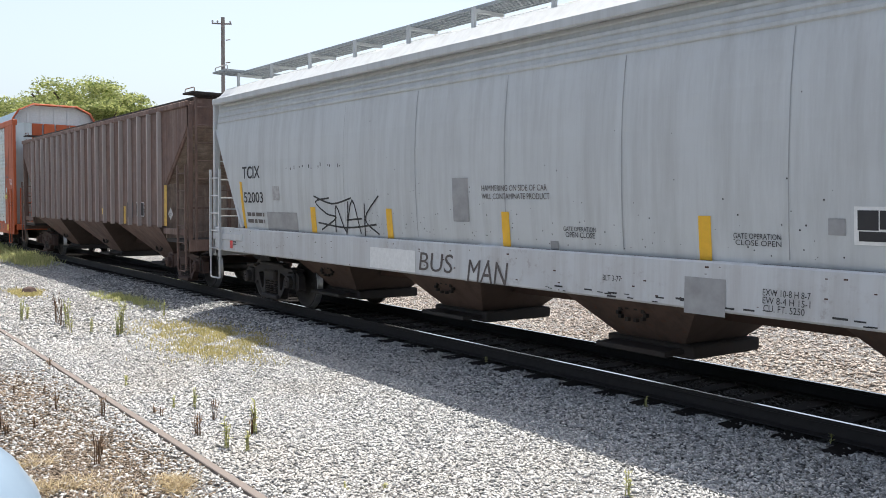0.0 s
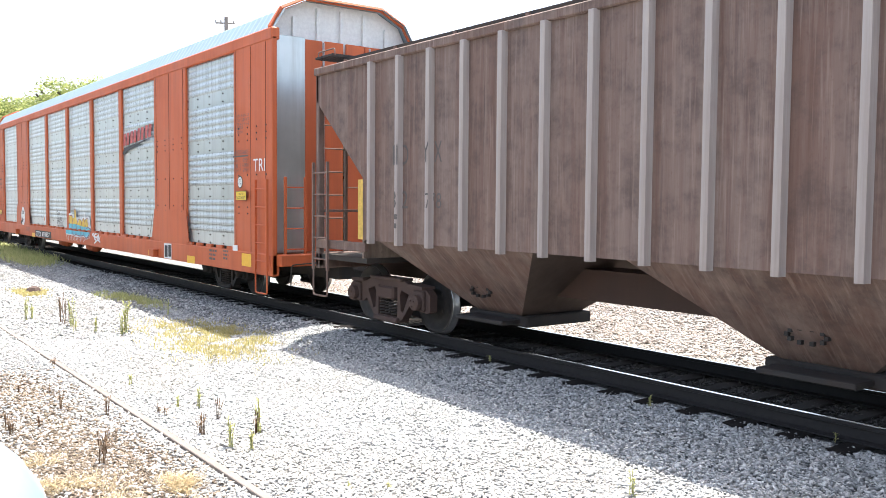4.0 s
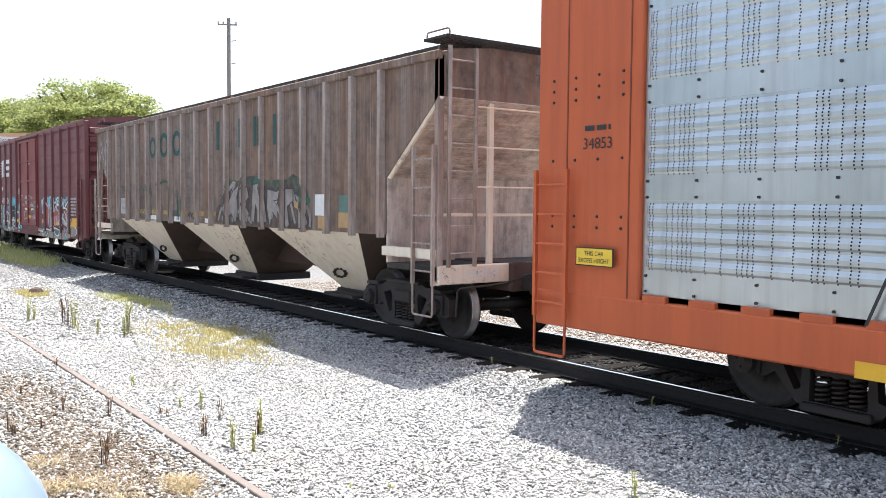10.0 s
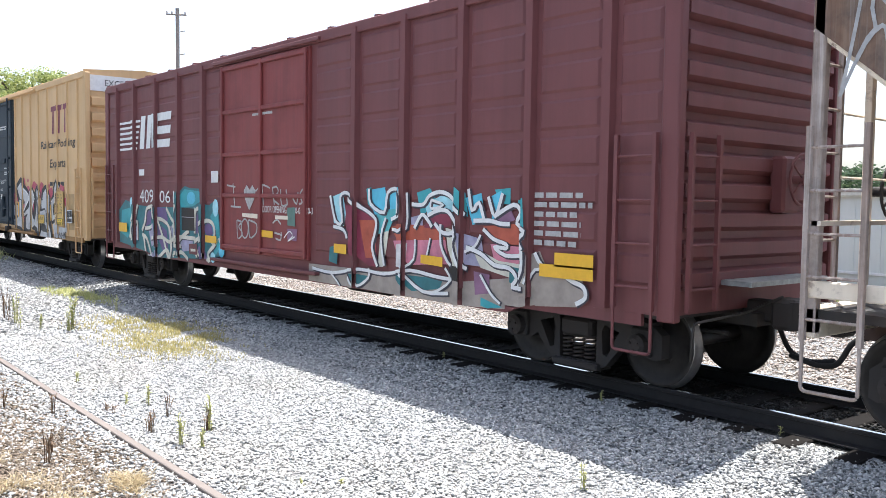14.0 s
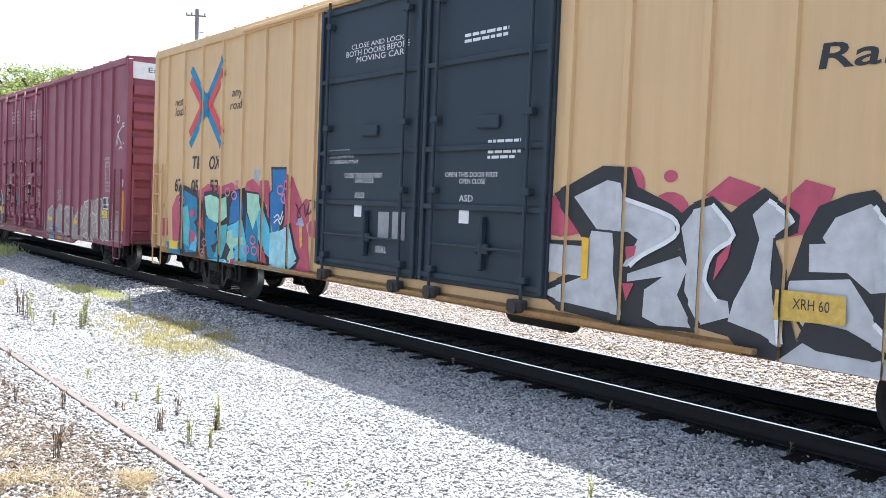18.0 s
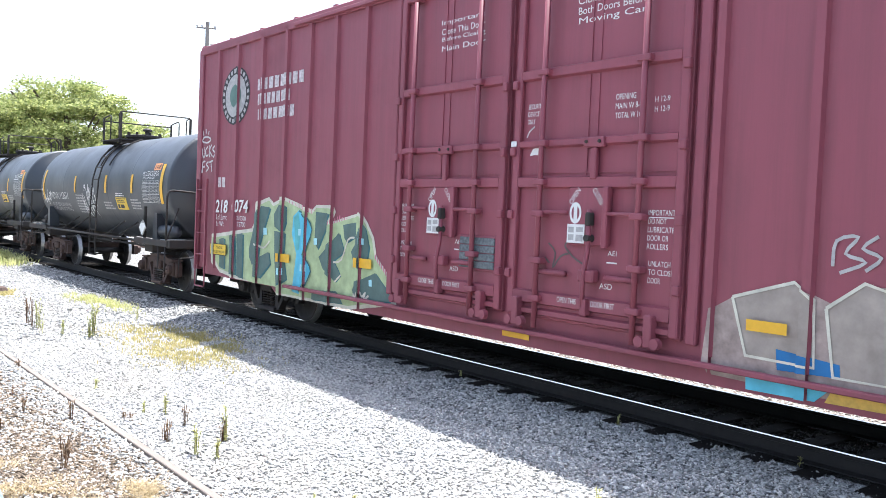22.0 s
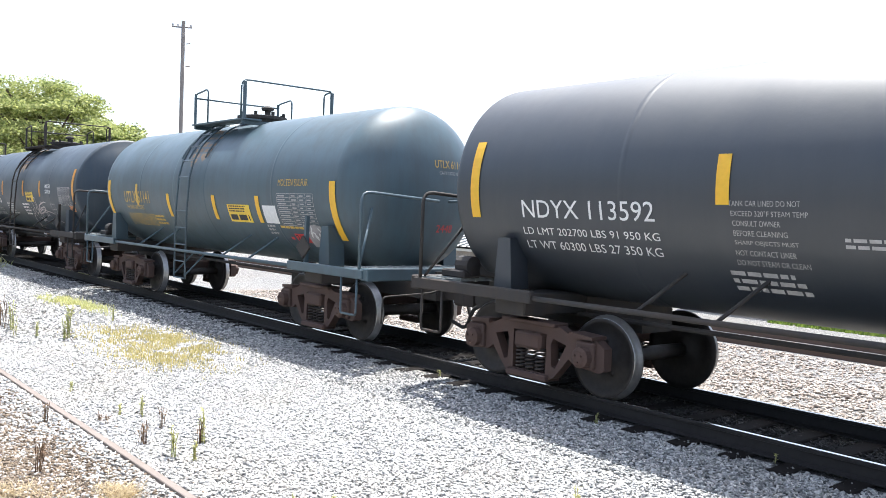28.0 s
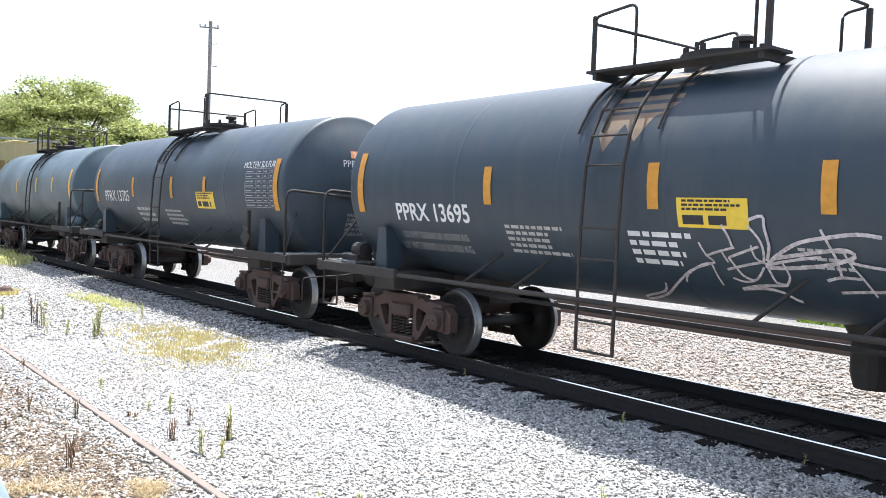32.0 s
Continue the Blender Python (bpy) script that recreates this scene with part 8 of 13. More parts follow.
patch(wine_box, "notice_panel", [rect(8.02, 8.44, 1.55, 1.62)], M["black"], CB, 0.052)
patch(wine_box, "reflective_strip", [rect(9.35, 9.48, 1.04, 2.00)], M["yellow"], CB, 0.045)
patch(wine_box, "reflective_strip", [rect(9.31, 9.44, 2.09, 2.27)], M["white"], CB, 0.045)
write(wine_box, "Important", -1.64, -0.79, 4.40, 4.48, M["white"], CD)
write(wine_box, "Close This Door", -1.63, -0.78, 4.29, 4.37, M["white"], CD)
write(wine_box, "Before Closing", -1.62, -0.77, 4.19, 4.26, M["white"], CD)
write(wine_box, "Main Door", -1.62, -0.76, 4.08, 4.15, M["white"], CD)
write(wine_box, "Close And Lock", 0.75, 1.68, 4.29, 4.38, M["white"], CD)
write(wine_box, "Both Doors Before", 0.76, 1.69, 4.18, 4.26, M["white"], CD)
write(wine_box, "Moving Car", 0.77, 1.69, 4.06, 4.15, M["white"], CD)
CP_PANEL = Skin(-1.56)
for m in (-1.50, 1.01):
    for words, x, turn in (("OPEN", m - 0.13, 0.9), ("CLOSE", m + 0.20, -0.9)):
        ob = write(wine_box, words, -0.10, 0.10, -0.03, 0.03, M["white"], CP_PANEL, off=0.006)
        ob.matrix_basis = Matrix.Translation((x, 0, 2.24)) @ Matrix.Rotation(-turn, 4, "Y")
    spread(wine_box, "lever_mark", [[(m - 0.11 + 0.085 * q * math.cos((a + d) * math.tau / 20), 2.06 + 0.115 * q * math.sin((a + d) * math.tau / 20)) for q, d in ((1, 0), (1, 1), (0.68, 1), (0.68, 0))] for a in range(20)] + [rect(m - 0.135, m - 0.085, 1.98, 2.14)], M["white"], CP_PANEL, 0.006)
    patch(wine_box, "sticker", [rect(m - 0.22, m + 0.03, 1.74, 1.94)], M["white"], CP_PANEL)
    for k, (p, q, e, f) in enumerate(((0.02, 0.10, 0.03, 0.09), (0.02, 0.10, 0.11, 0.17), (0.13, 0.23, 0.12, 0.17), (0.13, 0.23, 0.02, 0.09))):
        patch(wine_box, "sticker_print", [rect(m - 0.22 + p, m - 0.22 + q, 1.74 + e, 1.74 + f)], M["dull"], CP_PANEL, 0.009)
    write(wine_box, "AEI", m + 0.32, m + 0.44, 1.63, 1.68, M["white"], CD)
    patch(wine_box, "underline", [rect(m + 0.31, m + 0.45, 1.55, 1.565)], M["white"], CD)
    write(wine_box, "ASD", m + 0.23, m + 0.40, 1.28, 1.34, M["white"], CD)
CP_RAIL = Skin(-1.565)
for words, x0, x1 in (("CLOSE THIS", -1.85, -1.52), ("DOOR FIRST", -1.33, -0.99), ("OPEN THIS", 0.69, 0.97), ("DOOR FIRST", 1.18, 1.50)):
    write(wine_box, words, x0, x1, 1.085, 1.145, M["white"], CP_RAIL)
for x, gap in ((-2.40, 0.0), (1.83, 0.0)):
    for k, words in enumerate(("IMPORTANT", "DO NOT", "LUBRICATE", "DOOR OR", "ROLLERS")):
        write(wine_box, words, x, x + 0.30 * len(words) / 9 + 0.02, 2.06 - 0.083 * k, 2.115 - 0.083 * k, M["white"], CD)
    patch(wine_box, "underline", [rect(x, x + 0.33, 2.035, 2.045)], M["white"], CD)
    for k, words in enumerate(("UNLATCH", "TO CLOSE", "DOOR")):
        write(wine_box, words, x + 0.03, x + 0.03 + 0.30 * len(words) / 8, 1.56 - 0.083 * k, 1.615 - 0.083 * k, M["white"], CD)
for k, words in enumerate(("SECURITY", "DEVICE", "ONLY")):
    write(wine_box, words, 0.05, 0.05 + 0.03 * len(words), 3.22 - 0.085 * k, 3.275 - 0.085 * k, M["white"], CD)
line(wine_box, [(0.17, 3.02), (0.09, 2.97), (0.05, 2.90)], 0.02, "worn_white", CD, 0.006)
for k, (words, x1) in enumerate((("OPENING", 1.60), ("MAIN W 8-0", 1.68), ("TOTAL W 16-", 1.69))):
    write(wine_box, words, 1.34, x1, 3.23 - 0.095 * k, 3.29 - 0.095 * k, M["white"], CD)
for k in range(2):
    write(wine_box, "H 12-9", 1.84, 2.02, 3.17 - 0.095 * k, 3.225 - 0.095 * k, M["white"], CD)
patch(wine_box, "torn_sticker", [[(0.11, 2.69), (0.16, 2.77), (0.26, 2.79), (0.31, 2.74), (0.30, 2.69), (0.2, 2.70)]], M["white"], CD, 0.012)
patch(wine_box, "seal_tape", [rect(-0.14, -0.05, 2.80, 2.86)], M["white"], CD, 0.075)
# grey wooden seal boards in a steel frame on the first door
seal = part("seal_frame", box(new_bm(), -1.08, -0.32, -1.535, -1.505, 1.32, 1.75, 0.01), M["cp"], wine_box, "framed wooden seal board")
for k in range(4):
    part("seal_slat", box(new_bm(), -1.05, -0.40, -1.55, -1.53, 1.35 + 0.096 * k, 1.436 + 0.096 * k, 0.006), M["slat_grey"], seal)
for pts in ([(0.47, 1.72), (0.58, 1.62), (0.55, 1.45), (0.66, 1.58), (0.78, 1.62)], [(0.80, 1.76), (0.72, 1.70), (0.86, 1.58), (1.0, 1.52)], [(0.42, 1.56), (0.5, 1.50)]):
    line(wine_box, pts, 0.022, "ghost", CD, 0.006)


# ---- sprayed letters ----
NDOOR = Skin(-1.563)
# blue letters on the buff car
spray(buff_box, [(-8.43, 1.03), (-8.50, 1.67), (-8.28, 1.92), (-7.81, 2.09), (-7.05, 2.06), (-6.70, 2.19), (-6.05, 2.15), (-5.65, 2.22), (-4.98, 2.01), (-4.96, 1.69), (-8.43, 0.95)], "g_pink", TB, 0.006)
spray(buff_box, [(-5.16, 2.00), (-5.04, 2.23), (-4.78, 2.29), (-4.57, 2.17), (-4.41, 2.26), (-4.21, 2.26), (-4.12, 2.09), (-4.15, 1.85), (-5.06, 1.81)], "g_pink", TB, 0.006)
spray(buff_box, [(-3.66, 2.27), (-3.53, 2.38), (-3.35, 2.30), (-3.25, 2.16), (-3.07, 1.95), (-2.97, 1.79), (-2.89, 1.53), (-2.74, 1.29), (-2.66, 0.88), (-2.72, 0.79), (-3.29, 0.79), (-3.75, 1.41)], "g_pink", TB, 0.006)
spray(buff_box, [(-3.85, 0.77), (-2.54, 0.78), (-2.53, 0.65), (-3.92, 0.63)], "g_pink", TB, 0.006)
spray(buff_box, [(-9.03, 1.44), (-8.73, 1.46), (-8.67, 1.09), (-9.01, 1.06)], "g_pink", TB, 0.006)
spray(buff_box, oval(-2.62, 1.50, 0.14, 0.14), "g_pink", TB, 0.006)
spray(buff_box, oval(-2.90, 1.77, 0.15, 0.2), "g_pink", TB, 0.006)
spray(buff_box, oval(-8.90, 1.72, 0.08, 0.08), "g_pink", TB, 0.006)
spray(buff_box, [(-8.78, 0.96), (-7.87, 0.99), (-7.85, 0.67), (-8.56, 0.70)], "g_petrol", TB, 0.009)
spray(buff_box, [(-8.04, 2.18), (-7.61, 2.11), (-7.08, 1.97), (-6.91, 1.77), (-6.93, 1.55), (-7.08, 1.40), (-6.83, 1.23), (-6.83, 0.92), (-7.14, 0.74), (-7.85, 0.70), (-8.03, 0.98), (-7.93, 1.46)], "black", TB, 0.01)
spray(buff_box, [(-7.91, 2.07), (-7.61, 2.00), (-7.22, 1.91), (-7.06, 1.75), (-7.11, 1.54), (-7.31, 1.42), (-7.02, 1.22), (-7.01, 0.96), (-7.21, 0.83), (-7.72, 0.80), (-7.87, 1.07), (-7.81, 1.47)], "g_petrol", TB, 0.014)
spray(buff_box, [(-7.89, 1.70), (-7.63, 1.75), (-7.50, 1.41), (-7.52, 0.91), (-7.80, 0.98)], "g_aqua", TB, 0.018)
spray(buff_box, [(-7.45, 0.97), (-7.17, 1.20), (-7.02, 1.11), (-7.15, 0.85), (-7.52, 0.86)], "g_sky", TB, 0.018)
spray(buff_box, [(-7.49, 1.67), (-7.24, 1.66), (-7.31, 1.52), (-7.51, 1.52)], "g_pink", TB, 0.022)
spray(buff_box, [(-7.47, 1.27), (-7.21, 1.20), (-7.25, 1.05), (-7.45, 1.00)], "g_pink", TB, 0.022)
spray(buff_box, [(-6.93, 1.79), (-6.86, 2.03), (-6.58, 2.05), (-6.06, 1.99), (-5.78, 2.05), (-5.49, 2.07), (-5.10, 2.13), (-4.90, 1.06), (-4.87, 0.56), (-6.58, 0.35), (-6.78, 0.87)], "black", TB, 0.01)
spray(buff_box, [(-6.83, 1.94), (-6.58, 1.98), (-6.08, 1.91), (-5.85, 1.96), (-5.80, 1.58), (-6.11, 1.46), (-6.54, 1.47), (-6.73, 1.60)], "g_mint", TB, 0.014)
spray(buff_box, [(-6.75, 1.55), (-6.10, 1.42), (-6.36, 1.27), (-6.06, 1.14), (-6.49, 1.01), (-6.37, 0.88), (-5.97, 0.95), (-6.06, 0.75), (-6.61, 0.77), (-6.75, 1.16)], "g_petrol", TB, 0.014)
spray(buff_box, [(-6.12, 1.39), (-5.78, 1.45), (-5.81, 1.11), (-6.00, 0.80), (-6.33, 0.81), (-6.08, 1.08)], "g_aqua", TB, 0.017)
spray(buff_box, [(-5.67, 1.75), (-5.49, 2.03), (-5.28, 2.10), (-5.13, 1.81), (-5.16, 1.55), (-5.70, 1.45)], "g_blue", TB, 0.014)
spray(buff_box, [(-5.77, 1.41), (-5.16, 1.55), (-4.94, 1.06), (-4.94, 0.60), (-5.74, 0.59), (-5.95, 0.68), (-5.65, 0.72), (-5.42, 1.01), (-5.67, 1.05)], "g_sky", TB, 0.014)
spray(buff_box, [(-5.77, 1.31), (-5.52, 1.37), (-5.51, 1.20), (-5.09, 1.24), (-5.08, 1.11), (-5.50, 1.05), (-5.44, 0.84), (-5.65, 0.72), (-5.75, 0.81), (-5.61, 0.99), (-5.79, 1.11)], "g_mint", TB, 0.018)
spray(buff_box, [(-5.69, 0.78), (-5.41, 0.85), (-5.52, 0.52), (-5.65, 0.44)], "g_pink", TB, 0.022)
spray(buff_box, [(-6.61, 0.74), (-5.85, 0.80), (-5.63, 0.72), (-5.71, 0.43), (-6.47, 0.42)], "g_sky", TB, 0.016)
spray(buff_box, [(-5.14, 2.08), (-4.46, 2.04), (-4.13, 1.62), (-4.18, 2.04), (-4.07, 2.09), (-4.11, 2.49), (-3.52, 2.48), (-3.50, 1.99), (-3.65, 1.43), (-3.39, 1.57), (-3.20, 1.18), (-3.05, 1.01), (-3.19, 0.84), (-3.84, 0.67), (-4.47, 0.63), (-4.98, 0.61), (-5.04, 1.30)], "black", TB, 0.01)
spray(buff_box, [(-5.00, 2.04), (-4.52, 2.01), (-4.38, 1.78), (-4.61, 1.59), (-4.73, 1.39), (-4.96, 1.69)], "g_mint", TB, 0.014)
spray(buff_box, [(-5.01, 1.69), (-4.73, 1.39), (-4.61, 1.59), (-4.43, 1.36), (-4.55, 0.84), (-4.91, 0.86), (-5.01, 1.31)], "g_petrol", TB, 0.014)
spray(buff_box, [(-4.61, 1.59), (-4.38, 1.78), (-4.11, 1.44), (-4.01, 0.92), (-4.25, 1.01), (-4.47, 1.29)], "g_sky", TB, 0.014)
spray(buff_box, [(-4.05, 2.44), (-3.58, 2.44), (-3.60, 1.99), (-3.75, 1.47), (-3.96, 1.34), (-4.09, 1.62), (-4.10, 2.05), (-4.02, 2.07)], "g_blue", TB, 0.016)
spray(buff_box, [(-4.07, 1.62), (-3.87, 1.69), (-3.74, 1.47), (-3.92, 1.28), (-4.05, 1.27)], "g_aqua", TB, 0.018)
spray(buff_box, [(-4.08, 1.37), (-3.75, 1.42), (-3.42, 1.51), (-3.24, 1.12), (-3.14, 1.00), (-3.49, 0.79), (-4.08, 0.84)], "g_ice", TB, 0.019)
spray(buff_box, [(-4.50, 1.23), (-4.25, 1.01), (-4.16, 0.83), (-4.40, 0.86)], "g_pink", TB, 0.022)
spray(buff_box, [(-4.22, 1.85), (-4.13, 1.85), (-4.12, 1.61), (-4.20, 1.67)], "g_pink", TB, 0.022)
spray(buff_box, [(-4.47, 0.76), (-3.13, 0.95), (-3.56, 0.71), (-3.95, 0.58), (-4.47, 0.67)], "g_ice", TB, 0.019)
spray(buff_box, [(-3.11, 1.57), (-3.00, 1.61), (-2.98, 1.21), (-3.05, 1.17)], "gold", TB, 0.012)
spray(buff_box, [(-3.21, 1.54), (-3.06, 1.73), (-2.92, 1.53)], "g_lilac", TB, 0.013)
line(buff_box, [(-3.23, 1.89), (-3.05, 1.68), (-3.18, 1.70), (-2.97, 1.90), (-2.90, 1.69), (-2.76, 1.93), (-2.61, 1.91), (-2.72, 1.73), (-2.87, 1.75)], 0.025, "black", TB, 0.014)
line(buff_box, [(-3.94, 1.63), (-3.80, 1.69), (-3.72, 1.61), (-3.63, 1.76)], 0.03, "white", TB, 0.024)
line(buff_box, [(-3.94, 1.54), (-3.80, 1.61), (-3.70, 1.53), (-3.61, 1.68)], 0.03, "white", TB, 0.024)
line(buff_box, [(-5.95, 0.68), (-5.80, 0.77), (-5.74, 0.67), (-5.60, 0.78)], 0.03, "white", TB, 0.024)
line(buff_box, [(-5.99, 0.59), (-5.83, 0.68), (-5.76, 0.58), (-5.61, 0.68)], 0.03, "white", TB, 0.024)
line(buff_box, oval(-5.78, 2.04, 0.1, 0.07, True), 0.03, "g_rose", TB, 0.026)
line(buff_box, oval(-5.38, 2.18, 0.1, 0.07, True), 0.03, "g_rose", TB, 0.026)
line(buff_box, oval(-5.49, 1.98, 0.1, 0.07, True), 0.03, "g_rose", TB, 0.026)
line(buff_box, oval(-3.73, 2.10, 0.1, 0.07, True), 0.03, "g_rose", TB, 0.026)
line(buff_box, oval(-3.60, 1.96, 0.1, 0.07, True), 0.03, "g_rose", TB, 0.026)
line(buff_box, oval(-3.51, 2.18, 0.1, 0.07, True), 0.03, "g_rose", TB, 0.026)
line(buff_box, oval(-4.94, 1.03, 0.1, 0.07, True), 0.03, "g_rose", TB, 0.026)
line(buff_box, oval(-4.70, 1.21, 0.1, 0.07, True), 0.03, "g_rose", TB, 0.026)
line(buff_box, oval(-4.64, 1.03, 0.1, 0.07, True), 0.03, "g_rose", TB, 0.026)
line(buff_box, oval(-6.77, 1.05, 0.1, 0.07, True), 0.03, "g_rose", TB, 0.026)
line(buff_box, oval(-6.87, 0.85, 0.1, 0.07, True), 0.03, "g_rose", TB, 0.026)
line(buff_box, oval(-7.90, 1.85, 0.1, 0.07, True), 0.03, "g_rose", TB, 0.026)
# silver letters on the buff car
spray(buff_box, [(2.31, 1.70), (2.29, 2.01), (2.53, 2.11), (2.88, 1.86), (3.02, 1.73), (2.67, 1.66)], "g_pink", TB, 0.006)
spray(buff_box, oval(4.07, 2.00, 0.22, 0.17), "g_pink", TB, 0.006)
spray(buff_box, [(4.46, 2.14), (4.70, 2.32), (5.02, 2.22), (4.85, 2.03), (4.60, 2.10)], "g_pink", TB, 0.006)
spray(buff_box, [(5.32, 1.80), (5.25, 2.12), (5.43, 2.29), (5.69, 2.22), (5.64, 2.08), (5.47, 1.84)], "g_pink", TB, 0.006)
spray(buff_box, [(6.12, 1.99), (6.22, 2.08), (6.52, 2.12), (6.66, 1.92), (6.45, 1.81), (6.30, 1.87)], "g_pink", TB, 0.006)
spray(buff_box, [(7.21, 2.13), (7.32, 2.20), (7.63, 2.14), (7.64, 2.02), (7.29, 2.04)], "g_pink", TB, 0.006)
spray(buff_box, oval(3.59, 2.22, 0.17, 0.2), "g_pink", TB, 0.006)
spray(buff_box, oval(4.06, 2.32, 0.08, 0.06), "g_pink", TB, 0.006)
spray(buff_box, oval(6.22, 2.16, 0.08, 0.07), "g_pink", TB, 0.006)
spray(buff_box, [(7.63, 1.83), (7.90, 1.87), (7.91, 1.62), (7.67, 1.64)], "g_pink", TB, 0.006)
spray(buff_box, [(6.58, 1.08), (7.01, 1.36), (7.09, 1.07), (7.69, 1.04), (7.70, 0.75), (6.72, 0.76)], "g_silver", TB, 0.008)
spray(buff_box, [(7.66, 1.57), (7.91, 1.65), (7.95, 0.93), (7.69, 0.93)], "g_silver", TB, 0.008)
spray(buff_box, [(2.53, 2.13), (2.93, 2.31), (3.21, 2.43), (3.58, 2.41), (3.67, 2.22), (4.09, 2.05), (4.31, 1.91), (4.35, 1.73), (4.15, 1.59), (4.30, 1.66), (4.42, 1.57), (4.37, 1.42), (4.32, 1.23), (4.46, 0.86), (3.56, 0.81), (2.71, 0.86), (2.28, 1.05), (2.95, 1.33), (2.25, 1.61), (2.99, 1.64)], "black", TB, 0.01)
spray(buff_box, [(2.83, 2.10), (3.28, 2.28), (3.49, 2.25), (3.53, 2.11), (3.95, 2.00), (4.14, 1.90), (4.15, 1.74), (3.59, 1.41), (3.53, 1.41), (3.71, 1.69), (3.58, 1.76), (3.17, 1.77)], "g_silver", TB, 0.014)
spray(buff_box, [(2.38, 1.58), (3.04, 1.58), (3.10, 1.75), (3.38, 1.74), (3.45, 1.33), (3.55, 0.91), (2.71, 0.96), (2.40, 1.03), (3.01, 1.26), (2.39, 1.27)], "g_silver", TB, 0.014)
spray(buff_box, [(3.60, 1.34), (4.22, 1.56), (4.31, 1.45), (4.21, 1.19), (4.33, 1.01), (4.41, 0.90), (4.01, 0.87), (3.81, 0.93), (3.82, 1.20), (4.04, 1.35), (3.60, 1.26)], "g_silver", TB, 0.014)
spray(buff_box, [(4.12, 1.89), (4.31, 2.05), (4.54, 2.14), (4.74, 1.99), (4.85, 2.08), (5.06, 2.22), (5.40, 1.99), (5.39, 1.84), (5.21, 1.76), (5.31, 1.51), (5.32, 1.23), (5.44, 0.90), (5.24, 0.73), (5.01, 0.66), (4.78, 0.87), (4.43, 0.91), (4.20, 1.37), (4.23, 1.60)], "black", TB, 0.011)
spray(buff_box, [(4.22, 1.83), (4.35, 2.00), (4.55, 2.06), (4.79, 1.80), (4.57, 1.61), (4.52, 1.36), (4.65, 1.20), (4.76, 1.19), (4.79, 1.05), (4.49, 0.94), (4.29, 1.23), (4.30, 1.53)], "g_silver", TB, 0.015)
spray(buff_box, [(4.96, 1.98), (5.10, 2.11), (5.26, 2.02), (5.35, 1.92), (5.17, 1.78), (5.16, 1.43), (5.25, 1.16), (5.30, 0.85), (5.10, 0.94), (4.77, 1.01), (4.82, 1.20), (4.97, 1.49), (5.04, 1.77)], "g_silver", TB, 0.015)
spray(buff_box, [(5.35, 1.51), (5.45, 1.85), (5.56, 2.07), (5.80, 2.17), (6.01, 2.21), (6.21, 2.02), (6.36, 1.85), (6.31, 1.42), (6.40, 1.19), (6.53, 0.83), (6.57, 0.65), (6.11, 0.65), (5.18, 0.68), (5.50, 0.98), (5.27, 1.30)], "black", TB, 0.012)
spray(buff_box, [(5.61, 1.81), (5.71, 1.98), (5.99, 2.10), (6.14, 1.94), (6.28, 1.87), (6.25, 1.43), (6.03, 1.39), (5.83, 1.54)], "g_silver", TB, 0.016)
spray(buff_box, [(5.50, 1.75), (5.89, 1.79), (5.86, 1.54), (5.51, 1.52)], "g_silver", TB, 0.016)
spray(buff_box, [(5.34, 1.43), (5.86, 1.49), (6.10, 1.16), (6.33, 0.93), (6.45, 0.66), (6.11, 0.70), (5.27, 0.73), (5.56, 0.98), (5.32, 1.23)], "g_silver", TB, 0.016)
spray(buff_box, [(5.51, 1.11), (5.86, 1.08), (6.24, 0.92), (6.10, 0.86), (5.62, 0.87), (5.44, 0.94)], "black", TB, 0.02)
spray(buff_box, [(6.31, 1.30), (6.31, 1.63), (6.44, 1.83), (6.60, 1.93), (6.63, 2.13), (6.84, 2.34), (7.06, 2.30), (7.27, 2.17), (7.07, 2.05), (6.89, 1.94), (6.86, 1.64), (6.76, 1.68), (6.71, 1.58), (6.72, 1.41), (6.99, 1.47), (6.96, 1.29), (6.70, 1.14), (6.49, 1.11)], "black", TB, 0.01)
spray(buff_box, [(6.38, 1.38), (6.44, 1.66), (6.60, 1.81), (6.73, 1.87), (6.75, 2.10), (6.89, 2.27), (7.05, 2.23), (7.22, 2.14), (7.06, 2.07), (6.87, 1.97), (6.80, 1.71), (6.67, 1.67), (6.60, 1.49), (6.67, 1.35), (6.95, 1.41), (6.84, 1.29), (6.55, 1.20)], "g_silver", TB, 0.014)
spray(buff_box, [(3.56, 1.61), (3.70, 1.63), (3.68, 1.53), (3.58, 1.48)], "g_pink", TB, 0.02)
spray(buff_box, [(3.54, 1.24), (3.69, 1.25), (3.60, 1.06)], "g_pink", TB, 0.02)
spray(buff_box, [(4.63, 1.58), (4.77, 1.73), (4.74, 1.58), (4.60, 1.36)], "g_pink", TB, 0.02)
line(buff_box, [(3.53, 2.09), (3.95, 1.98), (4.16, 1.89), (4.15, 1.74), (3.78, 1.54), (3.63, 1.42)], 0.045, "white", TB, 0.024)
line(buff_box, [(4.55, 2.06), (4.79, 1.79), (4.58, 1.61), (4.51, 1.36), (4.65, 1.18)], 0.045, "white", TB, 0.024)
line(buff_box, [(5.11, 2.11), (5.28, 2.01), (5.35, 1.92)], 0.04, "white", TB, 0.024)
line(buff_box, [(6.02, 2.08), (6.16, 1.94), (6.30, 1.87)], 0.04, "white", TB, 0.024)
line(buff_box, [(6.40, 1.38), (6.45, 1.65), (6.61, 1.80)], 0.04, "white", TB, 0.024)
line(buff_box, [(6.09, 1.16), (6.34, 0.92), (6.45, 0.66)], 0.04, "white", TB, 0.024)
